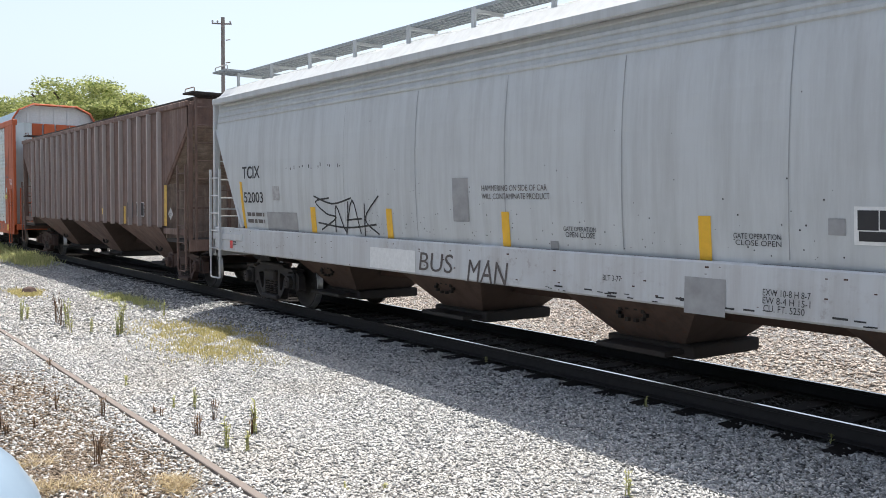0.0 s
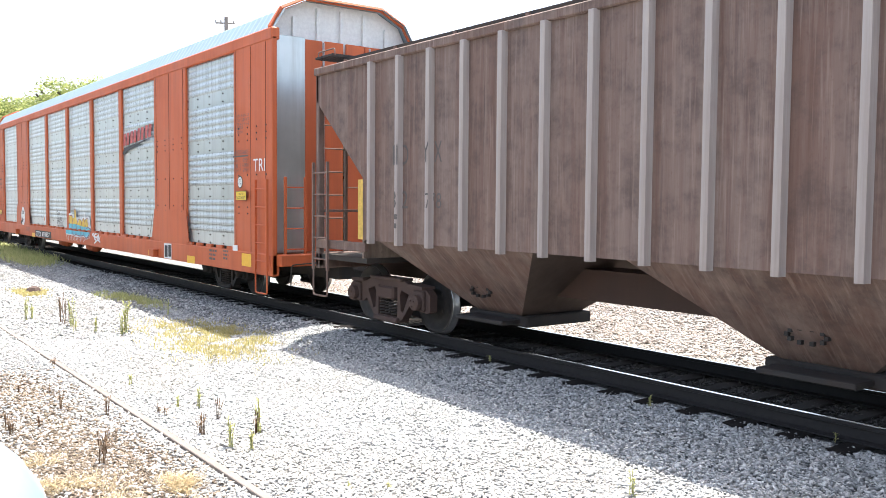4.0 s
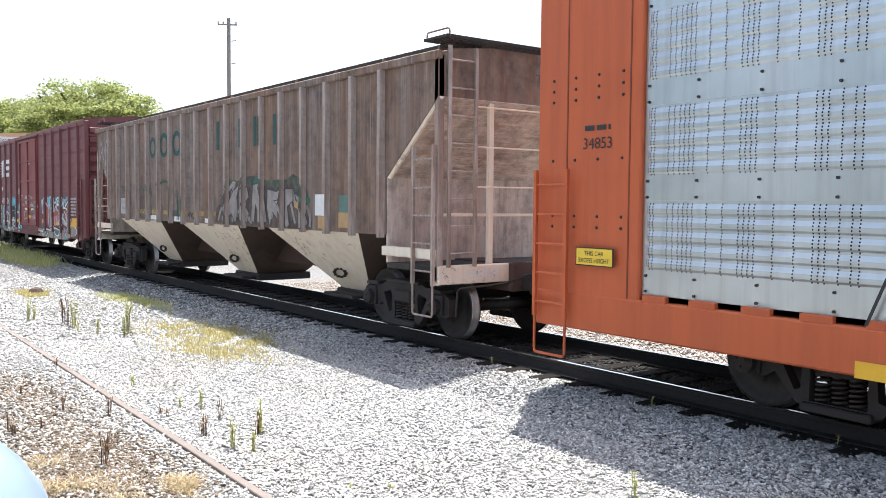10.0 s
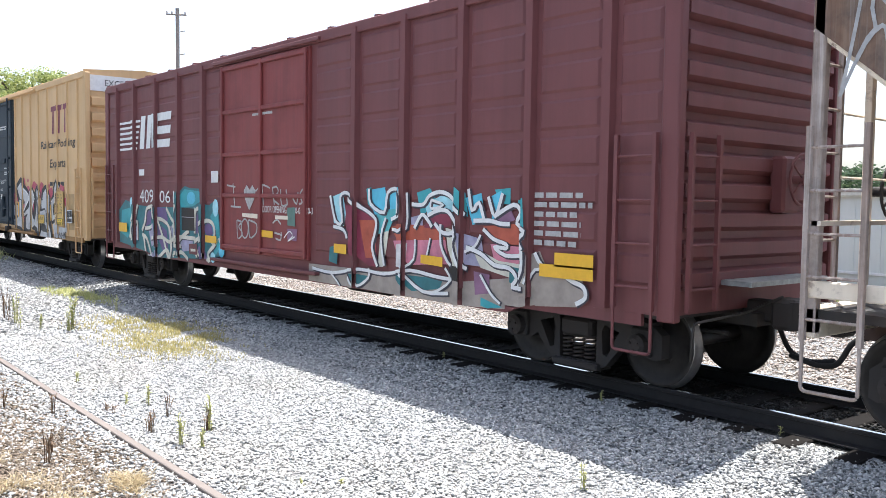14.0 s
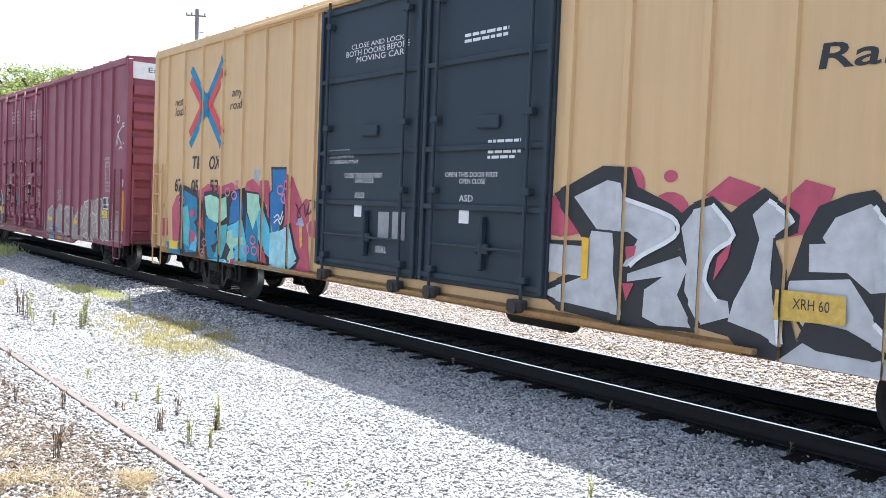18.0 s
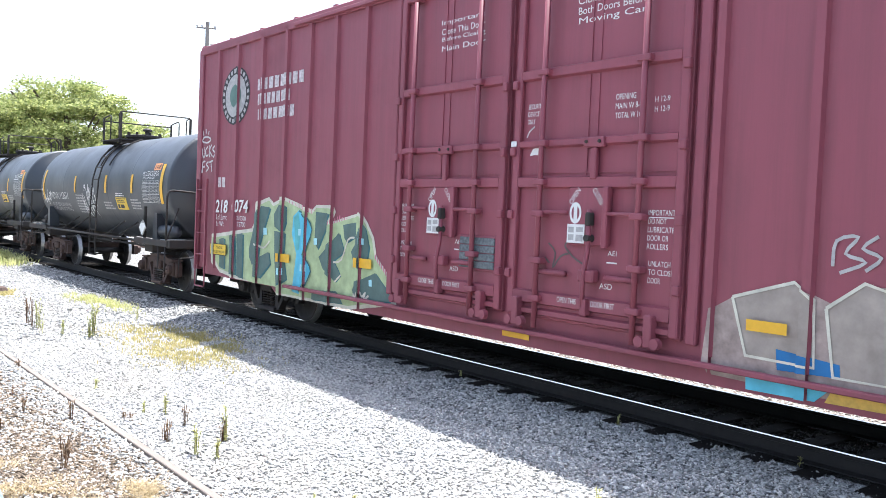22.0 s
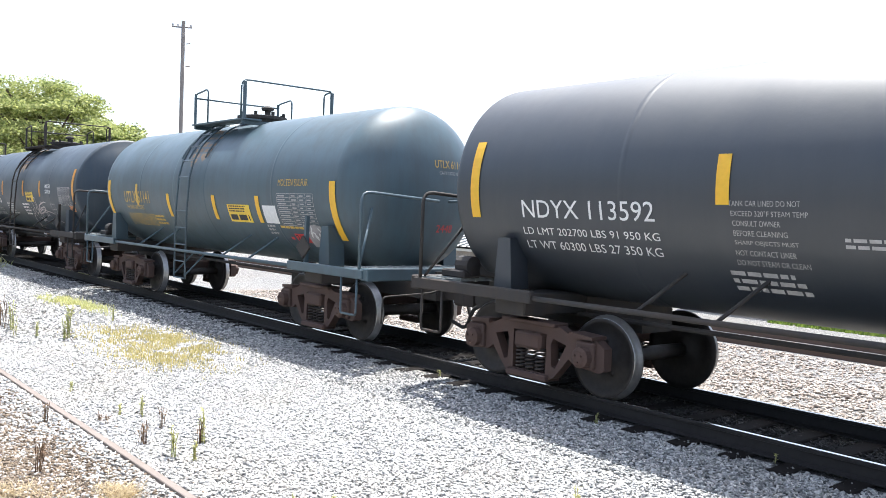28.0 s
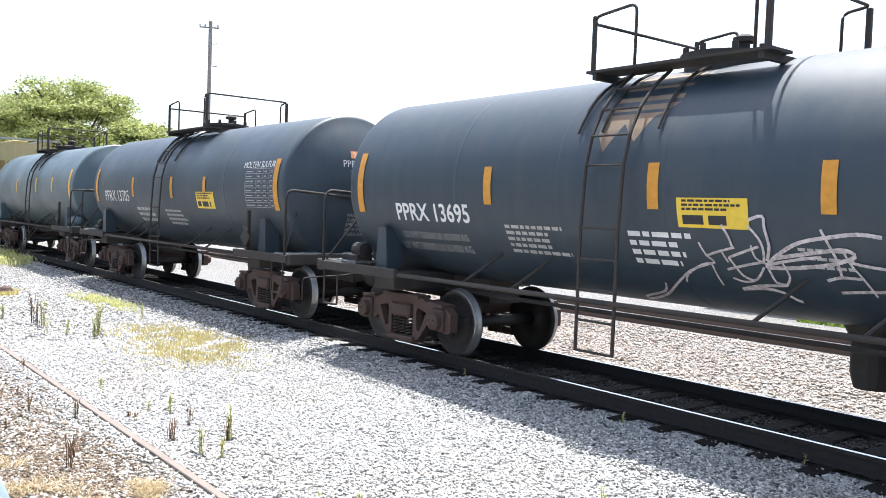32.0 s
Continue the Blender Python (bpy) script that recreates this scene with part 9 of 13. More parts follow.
line(buff_box, [(5.26, 1.16), (5.30, 0.88)], 0.04, "white", TB, 0.024)
spray(buff_box, [(2.98, 1.68), (3.08, 1.67), (3.08, 1.24), (2.99, 1.22)], "yellow", TB, 0.027)
spray(buff_box, [(6.41, 1.63), (6.48, 1.65), (6.52, 1.22), (6.42, 1.20)], "yellow", TB, 0.027)
spray(buff_box, [(5.26, 1.35), (5.85, 1.35), (5.86, 1.11), (5.25, 1.09)], "gold", TB, 0.045)
# green letters on the wine red car
spray(wine_box, [(2.52, 0.71), (2.57, 1.22), (2.81, 1.36), (3.36, 1.51), (3.71, 1.38), (4.10, 1.55), (4.91, 1.53), (5.16, 1.47), (5.36, 1.26), (6.29, 1.66), (6.98, 1.72), (7.51, 1.77), (7.85, 1.80), (7.95, 1.45), (8.54, 1.66), (8.70, 1.51), (9.22, 1.49), (9.28, 1.08), (9.34, 0.74), (8.68, 0.75), (7.58, 0.74), (6.65, 0.75), (6.24, 0.74), (6.15, 0.59), (5.35, 0.56), (2.61, 0.61)], "g_dust", CB, 0.0042)
spray(wine_box, [(-8.75, 1.43), (-7.07, 1.60), (-6.92, 1.74), (-6.83, 2.08), (-6.42, 2.17), (-6.24, 2.07), (-5.88, 2.18), (-5.57, 2.12), (-4.90, 1.98), (-4.77, 2.06), (-4.26, 2.06), (-4.17, 1.96), (-4.29, 1.80), (-3.98, 1.87), (-3.45, 1.97), (-3.27, 1.82), (-3.09, 1.61), (-3.01, 1.35), (-2.51, 0.97), (-2.47, 0.70), (-3.74, 0.50), (-4.98, 0.51), (-6.08, 0.49), (-8.38, 0.71), (-8.71, 0.90)], "g_cream", CB, 0.006)
spray(wine_box, [(-8.65, 1.37), (-7.02, 1.54), (-6.85, 1.70), (-6.75, 2.03), (-6.41, 2.11), (-6.24, 2.01), (-5.87, 2.12), (-5.61, 2.06), (-4.89, 1.91), (-4.77, 2.01), (-4.28, 2.01), (-4.22, 1.95), (-4.37, 1.75), (-3.97, 1.83), (-3.46, 1.92), (-3.32, 1.80), (-3.14, 1.59), (-3.05, 1.32), (-2.56, 0.95), (-2.52, 0.75), (-3.74, 0.56), (-4.99, 0.56), (-6.09, 0.54), (-8.39, 0.78), (-8.62, 0.96)], "g_lime", CB, 0.01)
spray(wine_box, [(-8.36, 1.33), (-8.15, 1.36), (-8.11, 0.78), (-8.33, 0.80)], "g_deep", CB, 0.014)
spray(wine_box, [(-8.42, 1.35), (-8.21, 1.38), (-8.17, 0.80), (-8.39, 0.82)], "g_spruce", CB, 0.017)
spray(wine_box, [(-7.91, 1.42), (-7.70, 1.43), (-7.62, 0.71), (-7.89, 0.72)], "g_deep", CB, 0.014)
spray(wine_box, [(-7.97, 1.44), (-7.75, 1.45), (-7.68, 0.73), (-7.95, 0.74)], "g_spruce", CB, 0.017)
spray(wine_box, [(-7.60, 1.45), (-7.34, 1.48), (-7.33, 0.67), (-7.55, 0.68)], "g_deep", CB, 0.014)
spray(wine_box, [(-7.66, 1.47), (-7.40, 1.50), (-7.38, 0.68), (-7.61, 0.70)], "g_spruce", CB, 0.017)
spray(wine_box, [(-7.07, 1.22), (-6.81, 1.83), (-6.64, 1.99), (-6.30, 1.97), (-6.45, 1.70), (-6.66, 1.32), (-6.70, 1.10), (-6.93, 0.93), (-7.06, 1.07)], "g_deep", CB, 0.014)
spray(wine_box, [(-7.12, 1.24), (-6.86, 1.85), (-6.69, 2.01), (-6.35, 1.99), (-6.50, 1.72), (-6.71, 1.34), (-6.75, 1.12), (-6.98, 0.95), (-7.11, 1.09)], "g_spruce", CB, 0.017)
spray(wine_box, [(-6.76, 1.06), (-6.31, 1.21), (-6.24, 1.00), (-6.62, 0.73), (-6.86, 0.75)], "g_deep", CB, 0.014)
spray(wine_box, [(-6.81, 1.08), (-6.35, 1.22), (-6.28, 1.02), (-6.67, 0.75), (-6.91, 0.76)], "g_spruce", CB, 0.017)
spray(wine_box, [(-6.15, 1.85), (-5.98, 2.03), (-5.74, 2.01), (-5.72, 1.73), (-5.80, 1.59), (-6.12, 1.64)], "g_deep", CB, 0.014)
spray(wine_box, [(-6.20, 1.87), (-6.02, 2.05), (-5.78, 2.03), (-5.76, 1.75), (-5.84, 1.61), (-6.16, 1.66)], "g_spruce", CB, 0.017)
spray(wine_box, [(-6.11, 1.57), (-5.74, 1.56), (-5.77, 1.18), (-5.64, 0.79), (-6.00, 0.64), (-6.08, 1.15)], "g_deep", CB, 0.014)
spray(wine_box, [(-6.16, 1.59), (-5.78, 1.58), (-5.81, 1.20), (-5.68, 0.80), (-6.04, 0.66), (-6.13, 1.17)], "g_spruce", CB, 0.017)
spray(wine_box, [(-4.73, 1.93), (-4.26, 1.92), (-4.41, 1.67), (-4.64, 1.34), (-4.74, 1.46)], "g_deep", CB, 0.014)
spray(wine_box, [(-4.76, 1.95), (-4.30, 1.93), (-4.45, 1.68), (-4.68, 1.36), (-4.78, 1.48)], "g_spruce", CB, 0.017)
spray(wine_box, [(-4.59, 1.22), (-4.01, 1.63), (-3.84, 1.35), (-4.14, 1.20), (-3.93, 0.99), (-4.08, 0.88), (-4.46, 1.05)], "g_deep", CB, 0.014)
spray(wine_box, [(-4.63, 1.24), (-4.04, 1.65), (-3.87, 1.36), (-4.17, 1.22), (-3.96, 1.00), (-4.11, 0.89), (-4.49, 1.06)], "g_spruce", CB, 0.017)
spray(wine_box, [(-3.90, 1.75), (-3.53, 1.80), (-3.52, 1.60), (-3.77, 1.50), (-3.85, 1.55)], "g_deep", CB, 0.014)
spray(wine_box, [(-3.93, 1.77), (-3.56, 1.82), (-3.55, 1.62), (-3.80, 1.51), (-3.88, 1.57)], "g_spruce", CB, 0.017)
spray(wine_box, [(-3.65, 1.36), (-3.48, 1.55), (-3.36, 1.78), (-3.29, 1.73), (-3.17, 1.46), (-3.22, 1.23), (-3.39, 1.13), (-3.57, 1.20)], "g_deep", CB, 0.014)
spray(wine_box, [(-3.68, 1.38), (-3.51, 1.56), (-3.39, 1.80), (-3.31, 1.74), (-3.20, 1.47), (-3.25, 1.25), (-3.42, 1.15), (-3.60, 1.21)], "g_spruce", CB, 0.017)
spray(wine_box, [(-3.58, 0.80), (-3.52, 0.92), (-2.98, 1.10), (-2.65, 0.87), (-2.58, 0.72), (-3.50, 0.65)], "g_deep", CB, 0.014)
spray(wine_box, [(-3.61, 0.81), (-3.55, 0.93), (-3.01, 1.11), (-2.68, 0.88), (-2.61, 0.74), (-3.53, 0.66)], "g_spruce", CB, 0.017)
spray(wine_box, [(-4.78, 0.68), (-4.03, 0.73), (-3.86, 0.57), (-4.77, 0.54)], "g_deep", CB, 0.014)
spray(wine_box, [(-4.81, 0.70), (-4.06, 0.75), (-3.90, 0.58), (-4.81, 0.55)], "g_spruce", CB, 0.017)
spray(wine_box, [(-5.50, 1.86), (-5.31, 1.97), (-5.12, 1.91), (-4.88, 1.66), (-5.08, 1.26), (-4.88, 0.99), (-5.22, 0.59), (-5.47, 0.62), (-5.36, 1.24), (-5.53, 1.56)], "g_sky", CB, 0.015)
spray(wine_box, [(-5.47, 1.83), (-5.33, 1.93), (-5.23, 1.64), (-5.27, 1.31), (-5.37, 1.30)], "g_aqua", CB, 0.0195)
line(wine_box, [(-5.31, 1.95), (-5.12, 1.89), (-4.86, 1.66), (-5.07, 1.25), (-4.86, 0.99), (-5.20, 0.59)], 0.03, "g_deep", CB, 0.022)
line(wine_box, [(-6.83, 1.33), (-6.53, 1.28), (-6.31, 1.41)], 0.035, "g_cream", CB, 0.022)
line(wine_box, [(-4.17, 1.19), (-3.94, 1.24), (-3.77, 1.55), (-3.59, 1.59)], 0.03, "g_cream", CB, 0.022)
line(wine_box, [(-4.11, 0.89), (-3.94, 1.01)], 0.03, "g_cream", CB, 0.022)
line(wine_box, [(-3.57, 0.71), (-3.52, 0.79), (-3.45, 0.71), (-3.40, 0.80), (-3.32, 0.74), (-3.24, 0.81), (-3.28, 0.70), (-3.15, 0.77)], 0.035, "g_cream", CB, 0.024)
spray(wine_box, [(-6.56, 1.63), (-6.43, 1.63), (-6.42, 1.51), (-6.55, 1.51)], "g_ice", CB, 0.026)
spray(wine_box, [(-5.93, 0.97), (-5.81, 0.98), (-5.80, 0.86), (-5.93, 0.86)], "g_ice", CB, 0.026)
spray(wine_box, [(-5.30, 1.66), (-5.19, 1.66), (-5.18, 1.55), (-5.30, 1.55)], "g_ice", CB, 0.026)
spray(wine_box, [(-4.79, 1.53), (-4.68, 1.53), (-4.68, 1.43), (-4.78, 1.42)], "g_ice", CB, 0.026)
spray(wine_box, [(-5.12, 1.09), (-5.01, 1.09), (-5.01, 0.98), (-5.12, 0.98)], "g_ice", CB, 0.026)
spray(wine_box, [(-3.42, 1.59), (-3.33, 1.59), (-3.33, 1.50), (-3.41, 1.50)], "g_ice", CB, 0.026)
spray(wine_box, [(-3.16, 1.00), (-3.08, 1.01), (-3.07, 0.91), (-3.15, 0.91)], "g_ice", CB, 0.026)
line(wine_box, [(-3.04, 1.37), (-3.01, 1.22)], 0.025, "g_rose", CB, 0.007)
line(wine_box, [(-2.98, 1.33), (-2.96, 1.19)], 0.025, "g_rose", CB, 0.007)
line(wine_box, [(-2.93, 1.29), (-2.91, 1.16)], 0.025, "g_rose", CB, 0.007)
line(wine_box, [(-2.88, 1.25), (-2.86, 1.14)], 0.025, "g_rose", CB, 0.007)
line(wine_box, [(-2.82, 1.22), (-2.80, 1.11)], 0.025, "g_rose", CB, 0.007)
line(wine_box, [(-2.77, 1.18), (-2.75, 1.09)], 0.025, "g_rose", CB, 0.007)
line(wine_box, [(-2.72, 1.14), (-2.70, 1.06)], 0.025, "g_rose", CB, 0.007)
line(wine_box, [(-2.67, 1.11), (-2.65, 1.03)], 0.025, "g_rose", CB, 0.007)
line(wine_box, [(-2.62, 1.07), (-2.60, 1.01)], 0.025, "g_rose", CB, 0.007)
line(wine_box, [(-4.33, 1.82), (-4.34, 1.68)], 0.025, "g_rose", CB, 0.007)
line(wine_box, [(-4.26, 1.84), (-4.27, 1.70)], 0.025, "g_rose", CB, 0.007)
line(wine_box, [(-4.19, 1.86), (-4.20, 1.73)], 0.025, "g_rose", CB, 0.007)
line(wine_box, [(-4.12, 1.89), (-4.13, 1.76)], 0.025, "g_rose", CB, 0.007)
line(wine_box, [(-4.05, 1.91), (-4.06, 1.79)], 0.025, "g_rose", CB, 0.007)
line(wine_box, [(-3.98, 1.89), (-3.99, 1.81)], 0.025, "g_rose", CB, 0.007)
line(wine_box, [(-3.91, 1.88), (-3.92, 1.84)], 0.025, "g_rose", CB, 0.007)
line(wine_box, [(-3.84, 1.86), (-3.85, 1.87)], 0.025, "g_rose", CB, 0.007)
line(wine_box, [(-5.67, 2.12), (-5.65, 1.98)], 0.02, "g_rose", CB, 0.007)
line(wine_box, [(-5.56, 2.10), (-5.54, 1.97)], 0.02, "g_rose", CB, 0.007)
line(wine_box, [(-5.45, 2.08), (-5.43, 1.96)], 0.02, "g_rose", CB, 0.007)
line(wine_box, [(-5.34, 2.06), (-5.32, 1.95)], 0.02, "g_rose", CB, 0.007)
line(wine_box, [(-5.23, 2.05), (-5.22, 1.94)], 0.02, "g_rose", CB, 0.007)
line(wine_box, [(-5.13, 2.03), (-5.11, 1.93)], 0.02, "g_rose", CB, 0.007)
line(wine_box, [(-5.03, 2.01), (-5.01, 1.92)], 0.02, "g_rose", CB, 0.007)
line(wine_box, [(-4.92, 2.00), (-4.91, 1.91)], 0.02, "g_rose", CB, 0.007)
line(wine_box, [(-4.83, 1.98), (-4.81, 1.90)], 0.02, "g_rose", CB, 0.007)
line(wine_box, [(-4.73, 1.96), (-4.71, 1.89)], 0.02, "g_rose", CB, 0.007)
# faded taupe letters on the wine red car
spray(wine_box, [(2.79, 1.35), (3.38, 1.53), (3.56, 1.40), (3.59, 0.83), (2.95, 0.84)], "g_taupe", CB, 0.008)
line(wine_box, [(2.79, 1.35), (3.38, 1.53), (3.56, 1.40), (3.59, 0.83), (2.95, 0.84), (2.79, 1.35)], 0.03, "g_cream", CB, 0.016, straight=True)
spray(wine_box, [(3.67, 1.34), (3.98, 1.57), (4.19, 1.51), (4.29, 0.78), (3.76, 0.78)], "g_taupe", CB, 0.008)
line(wine_box, [(3.67, 1.34), (3.98, 1.57), (4.19, 1.51), (4.29, 0.78), (3.76, 0.78), (3.67, 1.34)], 0.03, "g_cream", CB, 0.016, straight=True)
spray(wine_box, [(4.25, 1.38), (4.86, 1.52), (4.83, 1.26), (4.51, 1.13), (5.00, 0.86), (4.92, 0.69), (4.34, 0.78)], "g_taupe", CB, 0.008)
line(wine_box, [(4.25, 1.38), (4.86, 1.52), (4.83, 1.26), (4.51, 1.13), (5.00, 0.86), (4.92, 0.69), (4.34, 0.78), (4.25, 1.38)], 0.03, "g_cream", CB, 0.016, straight=True)
spray(wine_box, [(4.88, 1.30), (5.13, 1.51), (5.30, 1.49), (5.32, 0.65), (5.14, 0.69)], "g_taupe", CB, 0.008)
line(wine_box, [(4.88, 1.30), (5.13, 1.51), (5.30, 1.49), (5.32, 0.65), (5.14, 0.69), (4.88, 1.30)], 0.03, "g_cream", CB, 0.016, straight=True)
spray(wine_box, [(5.41, 1.16), (5.88, 1.38), (6.11, 1.34), (6.20, 1.12), (5.76, 0.83), (6.00, 0.74), (5.97, 0.56), (5.36, 0.58)], "g_taupe", CB, 0.008)
line(wine_box, [(5.41, 1.16), (5.88, 1.38), (6.11, 1.34), (6.20, 1.12), (5.76, 0.83), (6.00, 0.74), (5.97, 0.56), (5.36, 0.58), (5.41, 1.16)], 0.03, "g_cream", CB, 0.016, straight=True)
spray(wine_box, [(6.19, 1.23), (6.46, 1.43), (6.56, 1.05), (6.28, 0.96)], "g_taupe", CB, 0.008)
line(wine_box, [(6.19, 1.23), (6.46, 1.43), (6.56, 1.05), (6.28, 0.96), (6.19, 1.23)], 0.03, "g_cream", CB, 0.016, straight=True)
spray(wine_box, [(6.31, 1.67), (6.91, 1.73), (6.98, 1.63), (6.87, 1.30), (6.74, 1.40), (6.76, 1.51), (6.45, 1.54)], "g_taupe", CB, 0.008)
line(wine_box, [(6.31, 1.67), (6.91, 1.73), (6.98, 1.63), (6.87, 1.30), (6.74, 1.40), (6.76, 1.51), (6.45, 1.54), (6.31, 1.67)], 0.03, "g_cream", CB, 0.016, straight=True)
spray(wine_box, [(6.72, 1.18), (6.99, 1.42), (7.30, 1.34), (7.31, 1.19), (7.01, 1.10), (7.18, 0.91), (7.10, 0.66), (6.77, 0.85)], "g_taupe", CB, 0.008)
line(wine_box, [(6.72, 1.18), (6.99, 1.42), (7.30, 1.34), (7.31, 1.19), (7.01, 1.10), (7.18, 0.91), (7.10, 0.66), (6.77, 0.85), (6.72, 1.18)], 0.03, "g_cream", CB, 0.016, straight=True)
spray(wine_box, [(7.28, 1.73), (7.73, 1.78), (7.84, 1.69), (7.75, 1.44), (7.65, 1.33), (7.93, 1.02), (8.05, 0.79), (7.90, 0.72), (7.39, 0.94), (7.36, 1.35), (7.46, 1.56)], "g_taupe", CB, 0.008)
line(wine_box, [(7.28, 1.73), (7.73, 1.78), (7.84, 1.69), (7.75, 1.44), (7.65, 1.33), (7.93, 1.02), (8.05, 0.79), (7.90, 0.72), (7.39, 0.94), (7.36, 1.35), (7.46, 1.56), (7.28, 1.73)], 0.03, "g_cream", CB, 0.016, straight=True)
spray(wine_box, [(7.92, 1.31), (8.17, 1.24), (8.36, 1.31), (8.57, 0.92), (8.54, 0.76), (8.11, 0.75), (8.19, 0.96), (7.99, 1.02)], "g_taupe", CB, 0.008)
line(wine_box, [(7.92, 1.31), (8.17, 1.24), (8.36, 1.31), (8.57, 0.92), (8.54, 0.76), (8.11, 0.75), (8.19, 0.96), (7.99, 1.02), (7.92, 1.31)], 0.03, "g_cream", CB, 0.016, straight=True)
spray(wine_box, [(8.42, 1.18), (8.68, 1.30), (8.75, 0.77), (8.63, 0.77)], "g_taupe", CB, 0.008)
line(wine_box, [(8.42, 1.18), (8.68, 1.30), (8.75, 0.77), (8.63, 0.77), (8.42, 1.18)], 0.03, "g_cream", CB, 0.016, straight=True)
spray(wine_box, [(6.22, 0.78), (6.70, 0.90), (7.10, 0.69), (6.72, 0.68)], "g_taupe", CB, 0.008)
line(wine_box, [(6.22, 0.78), (6.70, 0.90), (7.10, 0.69), (6.72, 0.68), (6.22, 0.78)], 0.03, "g_cream", CB, 0.016, straight=True)
spray(wine_box, [(3.24, 0.94), (3.81, 0.89), (3.82, 0.78), (3.26, 0.76)], "g_blue", CB, 0.012)
spray(wine_box, [(2.96, 0.69), (3.77, 0.70), (3.61, 0.55), (2.97, 0.54)], "g_sky", CB, 0.01)
spray(wine_box, [(3.77, 0.70), (4.34, 0.70), (4.25, 0.57), (3.70, 0.56)], "gold", CB, 0.01)
line(wine_box, [(3.70, 1.69), (3.72, 1.90), (3.90, 1.94), (3.80, 1.80), (3.97, 1.74), (3.76, 1.64)], 0.03, "dull", CB, 0.01)
line(wine_box, [(4.06, 1.95), (3.94, 1.85), (4.09, 1.78), (3.97, 1.67)], 0.03, "dull", CB, 0.01)
line(wine_box, [(-9.56, 3.16), (-9.51, 2.93), (-9.39, 2.94)], 0.035, "g_chalk", CB, 0.014)
line(wine_box, [(-9.39, 3.11), (-9.34, 2.95), (-9.25, 2.97), (-9.27, 3.14)], 0.035, "g_chalk", CB, 0.014)
line(wine_box, [(-9.11, 3.14), (-9.22, 3.07), (-9.18, 2.96), (-9.08, 2.98)], 0.035, "g_chalk", CB, 0.014)
line(wine_box, [(-9.05, 3.16), (-9.02, 2.93)], 0.035, "g_chalk", CB, 0.014)
line(wine_box, [(-8.93, 3.17), (-9.02, 3.06), (-8.88, 2.94)], 0.035, "g_chalk", CB, 0.014)
line(wine_box, [(-8.79, 3.14), (-8.88, 3.08), (-8.76, 3.00), (-8.85, 2.92)], 0.035, "g_chalk", CB, 0.014)
line(wine_box, [(-9.56, 2.64), (-9.49, 2.85), (-9.39, 2.63)], 0.035, "g_chalk", CB, 0.014)
line(wine_box, [(-9.53, 2.73), (-9.42, 2.73)], 0.035, "g_chalk", CB, 0.014)
line(wine_box, [(-9.34, 2.63), (-9.34, 2.83), (-9.21, 2.85)], 0.035, "g_chalk", CB, 0.014)
line(wine_box, [(-9.33, 2.74), (-9.23, 2.75)], 0.035, "g_chalk", CB, 0.014)
line(wine_box, [(-9.06, 2.84), (-9.16, 2.79), (-9.05, 2.72), (-9.17, 2.65)], 0.035, "g_chalk", CB, 0.014)
line(wine_box, [(-9.02, 2.83), (-8.84, 2.86)], 0.035, "g_chalk", CB, 0.014)
line(wine_box, [(-8.94, 2.85), (-8.89, 2.64)], 0.035, "g_chalk", CB, 0.014)
line(wine_box, [(-9.39, 3.27), (-9.29, 3.33), (-9.07, 3.32), (-8.98, 3.27), (-9.12, 3.22), (-9.34, 3.24), (-9.39, 3.27)], 0.035, "g_chalk", CB, 0.014)
line(wine_box, [(-9.36, 3.46), (-9.33, 3.37)], 0.035, "g_chalk", CB, 0.014)
line(wine_box, [(-9.23, 3.49), (-9.22, 3.40)], 0.035, "g_chalk", CB, 0.014)
line(wine_box, [(-9.08, 3.45), (-9.11, 3.38)], 0.035, "g_chalk", CB, 0.014)
line(wine_box, [(8.78, 3.73), (8.87, 3.80), (8.97, 3.72), (8.92, 3.62), (8.81, 3.65), (8.78, 3.73)], 0.04, "g_chalk", CB, 0.01)
line(wine_box, [(9.16, 3.58), (9.36, 3.59)], 0.04, "g_chalk", CB, 0.01)
line(wine_box, [(9.19, 3.52), (9.35, 3.52)], 0.04, "g_chalk", CB, 0.01)
line(wine_box, [(8.74, 3.07), (8.91, 3.42), (8.87, 3.10)], 0.04, "g_chalk", CB, 0.01)
line(wine_box, [(8.87, 3.33), (9.14, 3.09)], 0.04, "g_chalk", CB, 0.01)
line(wine_box, [(8.87, 3.35), (9.17, 3.52)], 0.04, "g_chalk", CB, 0.01)
line(wine_box, [(9.27, 3.12), (9.43, 3.11), (9.50, 3.17)], 0.04, "g_chalk", CB, 0.01)
line(wine_box, [(8.96, 2.97), (9.08, 3.04), (9.20, 2.99)], 0.04, "g_chalk", CB, 0.01)
